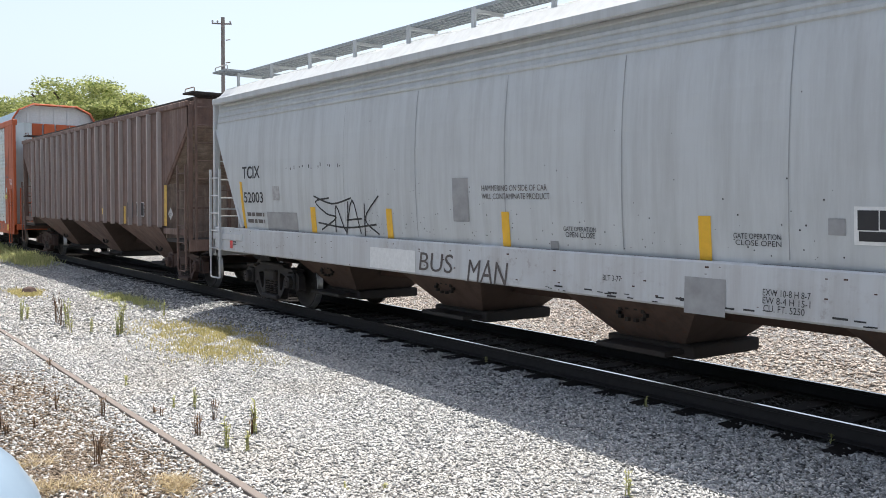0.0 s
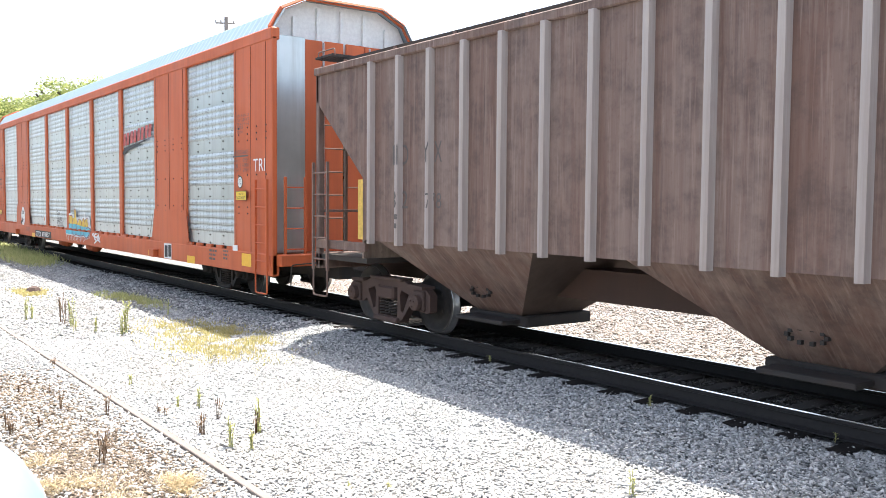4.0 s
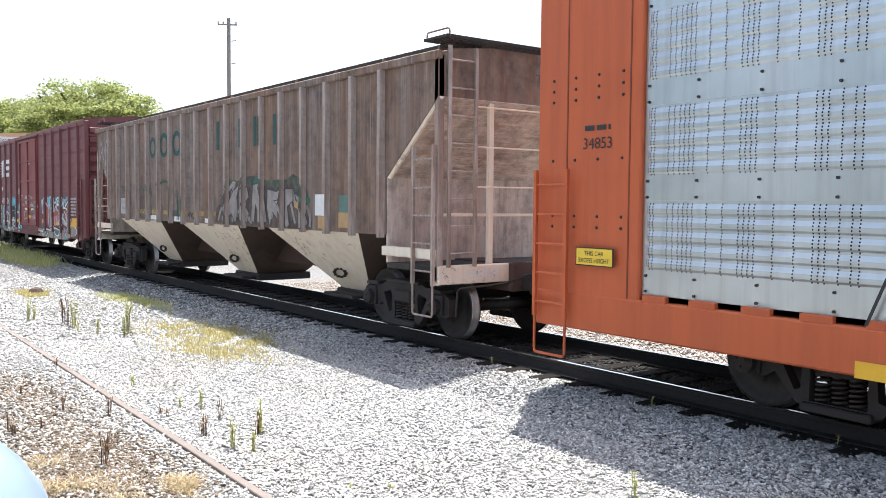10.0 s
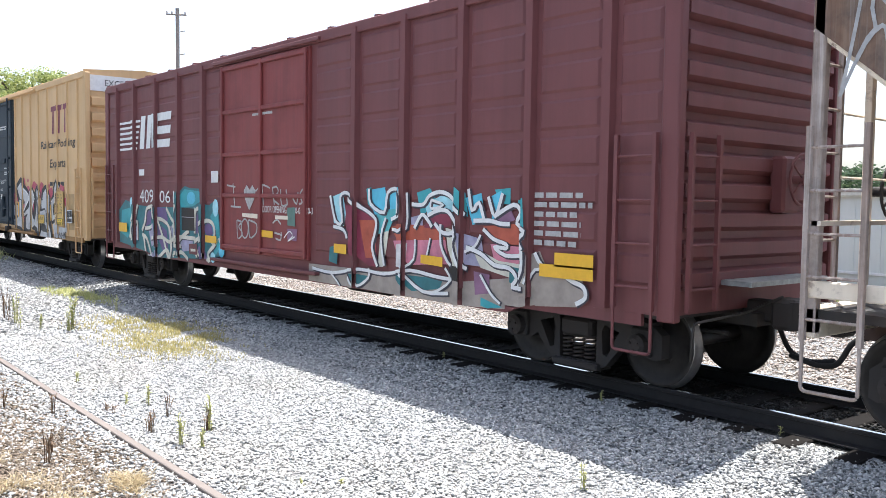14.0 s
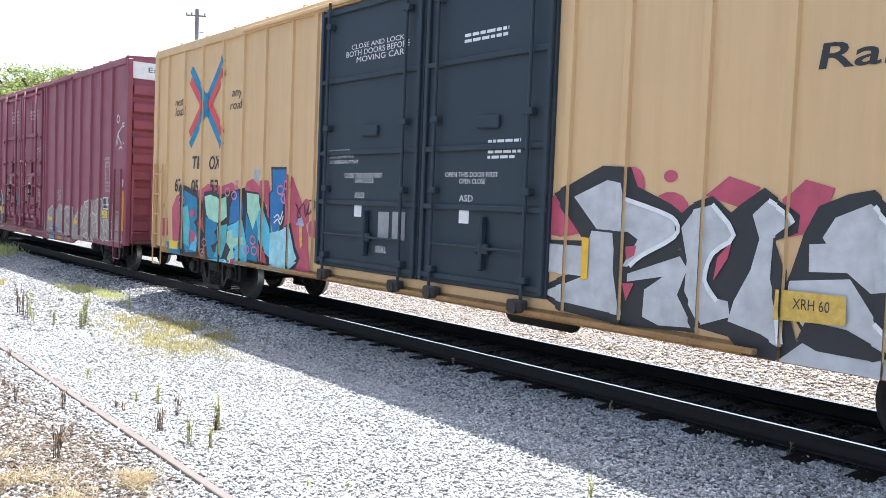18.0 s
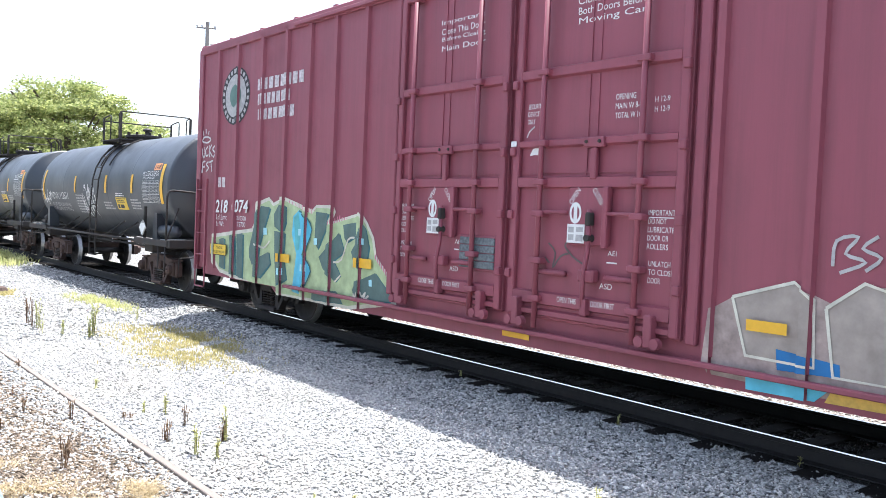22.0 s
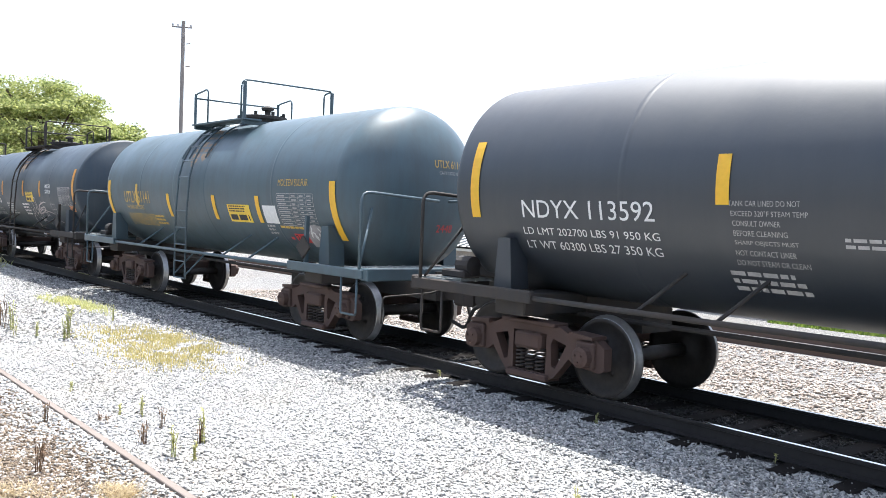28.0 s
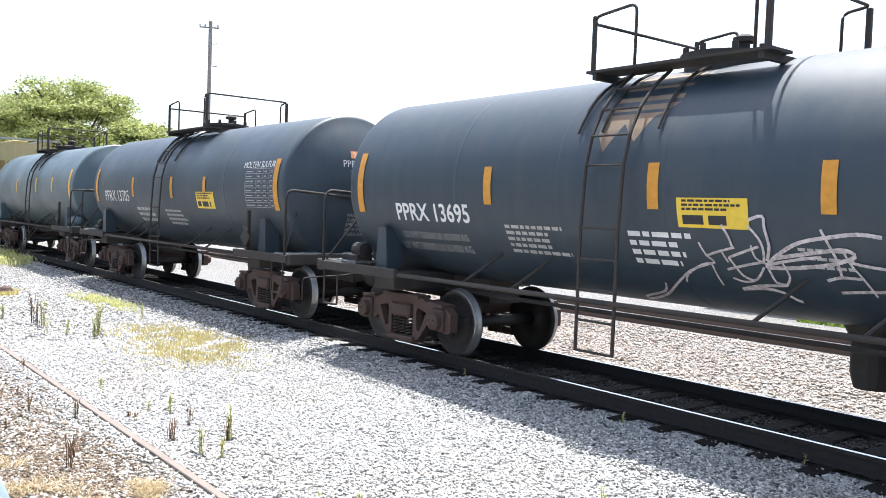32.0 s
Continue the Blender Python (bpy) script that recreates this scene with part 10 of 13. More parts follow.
# bubble letters on the autorack
spray(rack, [(-1.60, 1.38), (-1.15, 1.54), (-0.64, 1.50), (-0.60, 1.69), (-0.40, 1.70), (-0.32, 1.43), (-0.02, 1.40), (0.20, 1.38), (0.47, 1.45), (0.67, 1.41), (1.03, 1.50), (1.11, 1.27), (1.34, 1.14), (1.46, 1.10), (1.28, 0.92), (1.00, 0.79), (0.55, 0.83), (0.07, 0.81), (-0.38, 0.81), (-0.87, 0.85), (-1.59, 0.84)], "white", RC, 0.006, lo=1.03)
spray(rack, [(-1.53, 1.31), (-1.15, 1.48), (-0.84, 1.46), (-0.80, 1.37), (-0.57, 1.41), (-0.57, 1.62), (-0.50, 1.66), (-0.38, 1.60), (-0.36, 1.39), (-0.20, 1.23), (0.02, 1.36), (0.23, 1.32), (0.34, 1.27), (0.50, 1.38), (0.64, 1.34), (0.73, 1.38), (0.98, 1.37), (1.04, 1.24), (0.98, 1.15), (0.34, 1.14), (-0.31, 1.19), (-1.55, 1.18)], "g_yellow", RC, 0.01, lo=1.03)
spray(rack, [(-1.55, 1.21), (-0.31, 1.20), (0.34, 1.15), (0.98, 1.14), (1.31, 1.09), (1.36, 1.04), (1.17, 0.90), (0.93, 0.82), (0.62, 0.87), (0.21, 0.83), (-0.30, 0.87), (-1.54, 0.87)], "g_cyan", RC, 0.011, lo=1.03)
line(rack, [(-0.80, 1.43), (-0.77, 1.00), (-0.62, 0.87), (-0.34, 0.86), (-0.27, 0.99), (-0.35, 1.16), (-0.24, 1.22), (-0.18, 1.30), (0.02, 1.37), (0.23, 1.32), (0.33, 1.16)], 0.03, "g_wine", RC, 0.016, lo=1.03)
line(rack, [(-0.35, 1.16), (-0.23, 0.91), (0.18, 0.85), (0.28, 0.96), (0.17, 1.12)], 0.03, "g_wine", RC, 0.016, lo=1.03)
line(rack, [(0.27, 1.21), (0.34, 1.31), (0.50, 1.39), (0.64, 1.32), (0.66, 1.13), (0.58, 0.91), (0.35, 0.85)], 0.03, "g_wine", RC, 0.016, lo=1.03)
line(rack, [(0.66, 1.24), (0.73, 1.36), (0.95, 1.41), (1.05, 1.32), (1.03, 1.21), (0.86, 1.10), (0.75, 1.17), (0.81, 1.22)], 0.03, "g_wine", RC, 0.016, lo=1.03)
line(rack, [(0.62, 0.90), (0.93, 0.82), (1.20, 0.90), (1.38, 1.06), (1.04, 1.14)], 0.03, "g_wine", RC, 0.016, lo=1.03)
line(rack, [(-0.55, 1.41), (-0.57, 1.62), (-0.48, 1.67), (-0.37, 1.60), (-0.35, 1.41)], 0.03, "g_wine", RC, 0.016, lo=1.03)
line(rack, [(-1.55, 1.26), (-1.36, 1.18), (-1.14, 1.24), (-1.14, 1.44), (-0.84, 1.46)], 0.03, "g_wine", RC, 0.016, lo=1.03)
spray(rack, oval(0.92, 1.29, 0.04, 0.04), "g_wine", RC, 0.018, lo=1.03)
spray(rack, oval(0.63, 1.48, 0.1, 0.1), "white", RC, 0.014, lo=1.03)
spray(rack, oval(1.10, 1.33, 0.14, 0.12), "white", RC, 0.014, lo=1.03)
line(rack, [(-1.48, 0.84), (-1.40, 0.70)], 0.025, "white", RC, 0.012, lo=1.03)
line(rack, [(-1.26, 0.84), (-1.19, 0.66)], 0.025, "white", RC, 0.012, lo=1.03)
line(rack, [(-1.06, 0.84), (-0.99, 0.70)], 0.025, "white", RC, 0.012, lo=1.03)
line(rack, [(-0.86, 0.84), (-0.79, 0.67)], 0.025, "white", RC, 0.012, lo=1.03)
line(rack, [(-0.67, 0.85), (-0.60, 0.71)], 0.025, "white", RC, 0.012, lo=1.03)
line(rack, [(-0.48, 0.85), (-0.41, 0.67)], 0.025, "white", RC, 0.012, lo=1.03)
line(rack, [(-0.30, 0.85), (-0.24, 0.71)], 0.025, "white", RC, 0.012, lo=1.03)
line(rack, [(-0.13, 0.85), (-0.06, 0.67)], 0.025, "white", RC, 0.012, lo=1.03)
line(rack, [(0.04, 0.85), (0.10, 0.71)], 0.025, "white", RC, 0.012, lo=1.03)
line(rack, [(0.21, 0.85), (0.27, 0.68)], 0.025, "white", RC, 0.012, lo=1.03)
line(rack, [(0.37, 0.86), (0.42, 0.71)], 0.025, "white", RC, 0.012, lo=1.03)
line(rack, [(0.52, 0.86), (0.58, 0.68)], 0.025, "white", RC, 0.012, lo=1.03)
line(rack, [(0.67, 0.86), (0.73, 0.72)], 0.025, "white", RC, 0.012, lo=1.03)
line(rack, [(0.82, 0.86), (0.87, 0.75)], 0.025, "white", RC, 0.012, lo=1.03)
line(rack, [(0.96, 0.89), (1.01, 0.75)], 0.025, "white", RC, 0.012, lo=1.03)
line(rack, [(1.09, 0.93), (1.14, 0.81)], 0.025, "white", RC, 0.012, lo=1.03)
line(rack, [(1.23, 0.96), (1.28, 0.81)], 0.025, "white", RC, 0.012, lo=1.03)
line(rack, [(1.61, 0.95), (1.82, 0.85), (1.72, 0.99), (1.56, 0.93)], 0.05, "white", RC, 0.01, lo=1.03)
line(rack, [(1.82, 0.95), (2.11, 1.01), (2.21, 0.95), (1.97, 0.87), (1.82, 0.93)], 0.05, "white", RC, 0.01, lo=1.03)
line(rack, [(1.77, 0.82), (2.02, 0.79), (1.78, 0.70), (2.12, 0.80), (2.40, 0.75)], 0.05, "white", RC, 0.01, lo=1.03)
line(rack, [(2.07, 0.79), (2.16, 0.90), (2.19, 0.79), (2.25, 0.96), (2.30, 0.83), (2.39, 0.93)], 0.05, "white", RC, 0.01, lo=1.03)
spray(rack, [(-1.56, 1.38), (-1.11, 1.54), (-0.60, 1.50), (-0.56, 1.69), (-0.37, 1.70), (-0.28, 1.43), (0.02, 1.40), (0.23, 1.39), (0.50, 1.46), (0.70, 1.41), (1.06, 1.50), (1.14, 1.28), (1.37, 1.15), (1.48, 1.11), (1.31, 0.93), (1.02, 0.79), (0.58, 0.84), (0.11, 0.81), (-0.34, 0.82), (-0.83, 0.85), (-1.55, 0.85)], "white", RS, 0.006, hi=1.0)
spray(rack, [(-1.48, 1.32), (-1.10, 1.48), (-0.80, 1.46), (-0.76, 1.37), (-0.53, 1.42), (-0.54, 1.62), (-0.46, 1.66), (-0.35, 1.60), (-0.32, 1.40), (-0.16, 1.23), (0.05, 1.36), (0.27, 1.32), (0.37, 1.27), (0.54, 1.38), (0.67, 1.35), (0.76, 1.38), (1.01, 1.37), (1.07, 1.25), (1.01, 1.16), (0.38, 1.14), (-0.28, 1.19), (-1.51, 1.19)], "g_yellow", RS, 0.01, hi=1.0)
spray(rack, [(-1.51, 1.21), (-0.28, 1.21), (0.37, 1.15), (1.01, 1.14), (1.33, 1.09), (1.39, 1.05), (1.20, 0.90), (0.96, 0.83), (0.65, 0.88), (0.25, 0.84), (-0.27, 0.88), (-1.50, 0.88)], "g_cyan", RS, 0.011, hi=1.0)
line(rack, [(-0.76, 1.43), (-0.73, 1.01), (-0.58, 0.87), (-0.31, 0.87), (-0.23, 1.00), (-0.31, 1.16), (-0.20, 1.22), (-0.14, 1.30), (0.05, 1.37), (0.27, 1.32), (0.36, 1.16)], 0.03, "g_wine", RS, 0.016, hi=1.0)
line(rack, [(-0.31, 1.16), (-0.19, 0.91), (0.21, 0.86), (0.31, 0.96), (0.20, 1.12)], 0.03, "g_wine", RS, 0.016, hi=1.0)
line(rack, [(0.30, 1.21), (0.37, 1.32), (0.53, 1.39), (0.67, 1.32), (0.69, 1.14), (0.61, 0.91), (0.38, 0.86)], 0.03, "g_wine", RS, 0.016, hi=1.0)
line(rack, [(0.69, 1.24), (0.76, 1.37), (0.97, 1.41), (1.08, 1.33), (1.06, 1.21), (0.89, 1.10), (0.78, 1.17), (0.84, 1.23)], 0.03, "g_wine", RS, 0.016, hi=1.0)
line(rack, [(0.65, 0.91), (0.96, 0.82), (1.23, 0.91), (1.41, 1.06), (1.07, 1.15)], 0.03, "g_wine", RS, 0.016, hi=1.0)
line(rack, [(-0.52, 1.42), (-0.54, 1.62), (-0.44, 1.67), (-0.33, 1.60), (-0.31, 1.41)], 0.03, "g_wine", RS, 0.016, hi=1.0)
line(rack, [(-1.51, 1.26), (-1.32, 1.18), (-1.10, 1.24), (-1.10, 1.45), (-0.80, 1.46)], 0.03, "g_wine", RS, 0.016, hi=1.0)
spray(rack, oval(0.95, 1.29, 0.04, 0.04), "g_wine", RS, 0.018, hi=1.0)
spray(rack, oval(0.66, 1.48, 0.1, 0.1), "white", RS, 0.014, hi=1.0)
spray(rack, oval(1.13, 1.33, 0.14, 0.12), "white", RS, 0.014, hi=1.0)
line(rack, [(-1.43, 0.84), (-1.36, 0.71)], 0.025, "white", RS, 0.012, hi=1.0)
line(rack, [(-1.22, 0.85), (-1.15, 0.67)], 0.025, "white", RS, 0.012, hi=1.0)
line(rack, [(-1.02, 0.85), (-0.95, 0.71)], 0.025, "white", RS, 0.012, hi=1.0)
line(rack, [(-0.82, 0.85), (-0.75, 0.67)], 0.025, "white", RS, 0.012, hi=1.0)
line(rack, [(-0.63, 0.85), (-0.56, 0.71)], 0.025, "white", RS, 0.012, hi=1.0)
line(rack, [(-0.45, 0.85), (-0.38, 0.68)], 0.025, "white", RS, 0.012, hi=1.0)
line(rack, [(-0.27, 0.86), (-0.20, 0.72)], 0.025, "white", RS, 0.012, hi=1.0)
line(rack, [(-0.09, 0.86), (-0.03, 0.68)], 0.025, "white", RS, 0.012, hi=1.0)
line(rack, [(0.08, 0.86), (0.14, 0.72)], 0.025, "white", RS, 0.012, hi=1.0)
line(rack, [(0.24, 0.86), (0.30, 0.68)], 0.025, "white", RS, 0.012, hi=1.0)
line(rack, [(0.40, 0.86), (0.45, 0.72)], 0.025, "white", RS, 0.012, hi=1.0)
line(rack, [(0.55, 0.86), (0.61, 0.69)], 0.025, "white", RS, 0.012, hi=1.0)
line(rack, [(0.70, 0.87), (0.75, 0.72)], 0.025, "white", RS, 0.012, hi=1.0)
line(rack, [(0.84, 0.87), (0.90, 0.76)], 0.025, "white", RS, 0.012, hi=1.0)
line(rack, [(0.98, 0.90), (1.04, 0.76)], 0.025, "white", RS, 0.012, hi=1.0)
line(rack, [(1.12, 0.93), (1.17, 0.82)], 0.025, "white", RS, 0.012, hi=1.0)
line(rack, [(1.25, 0.96), (1.30, 0.82)], 0.025, "white", RS, 0.012, hi=1.0)
line(rack, [(1.64, 0.95), (1.85, 0.86), (1.74, 0.99), (1.58, 0.93)], 0.05, "white", RS, 0.01, hi=1.0)
line(rack, [(1.84, 0.96), (2.13, 1.01), (2.23, 0.96), (1.99, 0.88), (1.84, 0.93)], 0.05, "white", RS, 0.01, hi=1.0)
line(rack, [(1.80, 0.83), (2.05, 0.79), (1.80, 0.71), (2.14, 0.81), (2.42, 0.76)], 0.05, "white", RS, 0.01, hi=1.0)
line(rack, [(2.09, 0.80), (2.18, 0.91), (2.21, 0.79), (2.27, 0.96), (2.32, 0.83), (2.41, 0.93)], 0.05, "white", RS, 0.01, hi=1.0)
# lilac and teal letters on the oxide brown car
spray(maroon_box, [(-6.99, 0.89), (-7.07, 1.60), (-6.63, 1.84), (-6.01, 1.74), (-5.01, 1.71), (-3.80, 1.72), (-3.74, 2.00), (-3.41, 2.14), (-3.16, 2.10), (-2.75, 2.09), (-2.63, 1.81), (-2.30, 1.78), (-2.05, 1.88), (-1.89, 1.61), (-1.83, 1.24), (-1.73, 1.02), (-1.86, 0.86), (-2.31, 0.79), (-4.57, 0.68), (-6.50, 0.85)], "g_tealdk", NB, 0.006)
spray(maroon_box, [(-3.67, 1.94), (-3.41, 2.08), (-2.75, 2.04), (-2.71, 1.84), (-3.03, 1.75), (-3.59, 1.73)], "g_teal", NB, 0.008)
spray(maroon_box, [(-6.94, 1.11), (-6.84, 1.61), (-6.11, 1.70), (-6.00, 1.37), (-6.50, 1.00)], "g_teal", NB, 0.008)
spray(maroon_box, [(-2.24, 1.59), (-2.00, 1.79), (-1.89, 1.47), (-1.82, 1.05), (-2.06, 0.84), (-2.17, 1.21)], "g_teal", NB, 0.008)
spray(maroon_box, [(-5.53, 1.46), (-5.27, 1.64), (-5.10, 1.61), (-5.13, 1.36), (-5.44, 1.28)], "g_purple", NB, 0.01)
spray(maroon_box, [(-4.81, 1.71), (-4.34, 1.70), (-4.22, 1.47), (-4.36, 1.35), (-4.76, 1.50)], "g_purple", NB, 0.01)
spray(maroon_box, [(-4.76, 1.38), (-4.28, 1.24), (-4.19, 0.78), (-4.42, 0.76), (-4.75, 1.08)], "g_purple", NB, 0.01)
spray(maroon_box, [(-3.85, 1.33), (-3.72, 1.56), (-3.64, 1.18), (-3.76, 0.83), (-3.90, 0.76)], "g_purple", NB, 0.01)
spray(maroon_box, [(-2.84, 1.60), (-2.67, 1.61), (-2.69, 1.26), (-2.86, 1.24)], "g_purple", NB, 0.01)
spray(maroon_box, [(-2.55, 1.37), (-2.34, 1.46), (-2.16, 1.40), (-2.12, 1.26), (-2.38, 1.19)], "g_purple", NB, 0.01)
spray(maroon_box, [(-2.87, 0.93), (-2.54, 1.02), (-2.36, 0.79), (-2.75, 0.77)], "g_purple", NB, 0.01)
spray(maroon_box, [(-6.12, 1.17), (-5.90, 1.31), (-5.88, 0.99), (-6.11, 0.97)], "g_lilac", NB, 0.01)
spray(maroon_box, [(-5.33, 0.65), (-4.98, 0.82), (-4.49, 0.64), (-4.98, 0.62)], "g_lilac", NB, 0.01)
spray(maroon_box, [(-3.64, 1.07), (-3.00, 1.18), (-2.99, 0.92), (-3.49, 0.86)], "g_lilac", NB, 0.01)
spray(maroon_box, [(-5.26, 1.23), (-4.84, 1.38), (-4.74, 0.96), (-5.07, 0.81)], "g_lilac", NB, 0.01)
spray(maroon_box, [(-4.21, 1.30), (-3.99, 1.37), (-3.98, 0.98), (-4.12, 0.91)], "g_lilac", NB, 0.01)
line(maroon_box, [(-6.35, 1.01), (-6.25, 1.29), (-6.05, 1.44), (-5.92, 1.68), (-5.87, 1.74)], 0.075, "g_cream", NB, 0.016)
line(maroon_box, [(-6.29, 0.98), (-6.20, 1.26), (-6.00, 1.41), (-5.87, 1.64), (-5.82, 1.71)], 0.06, "g_ink", NB, 0.013)
line(maroon_box, [(-6.04, 0.97), (-6.10, 1.24), (-5.91, 1.38), (-5.89, 0.98)], 0.075, "g_cream", NB, 0.016)
line(maroon_box, [(-5.99, 0.94), (-6.05, 1.21), (-5.86, 1.35), (-5.85, 0.96)], 0.06, "g_ink", NB, 0.013)
line(maroon_box, [(-5.62, 1.20), (-5.44, 1.41), (-5.36, 1.66), (-5.01, 1.71), (-4.97, 1.49), (-5.09, 1.30), (-5.44, 1.25)], 0.075, "g_cream", NB, 0.016)
line(maroon_box, [(-5.57, 1.17), (-5.39, 1.38), (-5.31, 1.63), (-4.97, 1.68), (-4.92, 1.47), (-5.04, 1.27), (-5.39, 1.22)], 0.06, "g_ink", NB, 0.013)
line(maroon_box, [(-5.52, 1.08), (-5.42, 0.77), (-5.24, 0.66), (-5.06, 0.62), (-5.34, 1.03), (-5.61, 1.11)], 0.075, "g_cream", NB, 0.016)
line(maroon_box, [(-5.47, 1.05), (-5.37, 0.74), (-5.19, 0.64), (-5.02, 0.59), (-5.29, 1.00), (-5.57, 1.08)], 0.06, "g_ink", NB, 0.013)
line(maroon_box, [(-4.89, 1.77), (-4.84, 1.50), (-4.52, 1.46), (-4.14, 1.31), (-4.05, 0.91), (-4.19, 0.70), (-4.43, 1.05), (-4.76, 1.44)], 0.075, "g_cream", NB, 0.016)
line(maroon_box, [(-4.85, 1.74), (-4.80, 1.47), (-4.48, 1.43), (-4.10, 1.28), (-4.01, 0.89), (-4.15, 0.67), (-4.39, 1.03), (-4.72, 1.42)], 0.06, "g_ink", NB, 0.013)
line(maroon_box, [(-4.30, 1.70), (-3.93, 1.43), (-3.79, 1.61), (-3.70, 1.78)], 0.075, "g_cream", NB, 0.016)
line(maroon_box, [(-4.26, 1.67), (-3.89, 1.41), (-3.76, 1.58), (-3.66, 1.75)], 0.06, "g_ink", NB, 0.013)
line(maroon_box, [(-3.99, 1.32), (-3.79, 1.50), (-3.74, 1.17), (-3.90, 0.87)], 0.075, "g_cream", NB, 0.016)
line(maroon_box, [(-3.96, 1.29), (-3.75, 1.47), (-3.71, 1.14), (-3.87, 0.85)], 0.06, "g_ink", NB, 0.013)
line(maroon_box, [(-3.56, 0.96), (-3.77, 1.00), (-3.44, 1.19), (-3.19, 1.27)], 0.075, "g_cream", NB, 0.016)
line(maroon_box, [(-3.53, 0.94), (-3.73, 0.97), (-3.41, 1.17), (-3.16, 1.24)], 0.06, "g_ink", NB, 0.013)
line(maroon_box, [(-2.92, 1.24), (-2.90, 1.60), (-2.82, 1.71), (-2.65, 1.66), (-2.66, 1.36), (-2.54, 1.12), (-2.71, 1.16), (-2.94, 1.08)], 0.075, "g_cream", NB, 0.016)
line(maroon_box, [(-2.89, 1.22), (-2.87, 1.58), (-2.79, 1.68), (-2.62, 1.64), (-2.63, 1.34), (-2.51, 1.10), (-2.68, 1.13), (-2.91, 1.06)], 0.06, "g_ink", NB, 0.013)
line(maroon_box, [(-2.64, 1.41), (-2.40, 1.50), (-2.13, 1.45), (-2.05, 1.27), (-2.17, 1.11), (-2.02, 1.08), (-2.32, 0.90), (-2.26, 0.76), (-2.39, 0.79)], 0.075, "g_cream", NB, 0.016)
line(maroon_box, [(-2.61, 1.39), (-2.37, 1.48), (-2.11, 1.43), (-2.02, 1.24), (-2.14, 1.09), (-1.99, 1.06), (-2.29, 0.88), (-2.23, 0.74), (-2.36, 0.77)], 0.06, "g_ink", NB, 0.013)
line(maroon_box, [(-4.99, 1.06), (-4.51, 1.10), (-4.13, 1.02), (-3.77, 1.14), (-2.88, 1.14)], 0.075, "g_cream", NB, 0.016)
line(maroon_box, [(-4.95, 1.03), (-4.47, 1.08), (-4.09, 1.00), (-3.74, 1.11), (-2.85, 1.12)], 0.06, "g_ink", NB, 0.013)
line(maroon_box, [(-4.73, 0.66), (-4.27, 0.86), (-4.11, 0.68)], 0.075, "g_cream", NB, 0.016)
line(maroon_box, [(-4.69, 0.63), (-4.23, 0.84), (-4.08, 0.65)], 0.06, "g_ink", NB, 0.013)
line(maroon_box, [(-3.97, 0.75), (-3.56, 0.85), (-3.23, 0.73)], 0.075, "g_cream", NB, 0.016)
line(maroon_box, [(-3.93, 0.73), (-3.53, 0.83), (-3.20, 0.71)], 0.06, "g_ink", NB, 0.013)
line(maroon_box, [(-2.87, 0.80), (-2.70, 0.95), (-2.58, 0.82)], 0.075, "g_cream", NB, 0.016)
line(maroon_box, [(-2.84, 0.78), (-2.67, 0.93), (-2.56, 0.79)], 0.06, "g_ink", NB, 0.013)
spray(maroon_box, [(-3.53, 1.72), (-2.92, 1.71), (-2.90, 1.29), (-3.51, 1.28)], "under", NB, 0.022)
line(maroon_box, [(-3.51, 1.54), (-2.92, 1.54)], 0.012, "dull", NB, 0.026)
line(maroon_box, [(-2.91, 1.73), (-2.88, 1.28)], 0.03, "g_cream", NB, 0.026)
spray(maroon_box, [(-3.15, 1.03), (-2.79, 1.05), (-2.78, 0.84), (-3.14, 0.84)], "ns", NB, 0.03)
spray(maroon_box, [(-3.07, 0.94), (-2.85, 0.95), (-2.84, 0.90), (-3.06, 0.89)], "g_cream", NB, 0.033)
spray(maroon_box, oval(-6.26, 1.78, 0.1, 0.12), "g_ice", NB, 0.012)
spray(maroon_box, oval(-2.02, 1.74, 0.12, 0.16), "g_ice", NB, 0.012)
spray(maroon_box, oval(-1.77, 0.99, 0.12, 0.14), "g_sky", NB, 0.012)
spray(maroon_box, oval(-3.09, 1.91, 0.2, 0.12), "g_sky", NB, 0.012)
spray(maroon_box, oval(-2.13, 0.83, 0.1, 0.1), "g_ice", NB, 0.012)
line(maroon_box, [(-1.97, 1.08), (-1.90, 1.19), (-1.85, 1.12), (-1.83, 1.22), (-1.75, 1.13)], 0.03, "white", NB, 0.012)
# white, teal and red letters by the door of the oxide brown car
spray(maroon_box, [(1.26, 0.95), (2.62, 0.96), (3.81, 0.99), (4.86, 0.97), (5.94, 1.11), (6.08, 0.81), (5.57, 0.71), (4.53, 0.66), (2.62, 0.69), (1.26, 0.69)], "g_taupe", NB, 0.006)
spray(maroon_box, [(6.14, 1.41), (6.24, 1.24), (6.75, 1.16), (6.83, 0.95), (6.69, 0.85), (6.08, 0.80), (5.94, 1.12), (6.00, 1.37)], "g_taupe", NB, 0.0065)
spray(maroon_box, [(1.90, 1.97), (2.19, 2.04), (2.28, 1.74), (2.23, 1.55), (1.96, 1.59)], "g_ice", NB, 0.006)
spray(maroon_box, [(2.83, 2.07), (3.23, 2.11), (3.31, 1.79), (2.99, 1.73)], "g_sky", NB, 0.006)
spray(maroon_box, [(2.79, 2.09), (2.91, 2.11), (2.95, 1.80), (2.83, 1.88)], "g_teal", NB, 0.007)
spray(maroon_box, [(3.31, 2.09), (3.62, 2.11), (3.58, 1.79), (3.35, 1.79)], "g_sky", NB, 0.006)
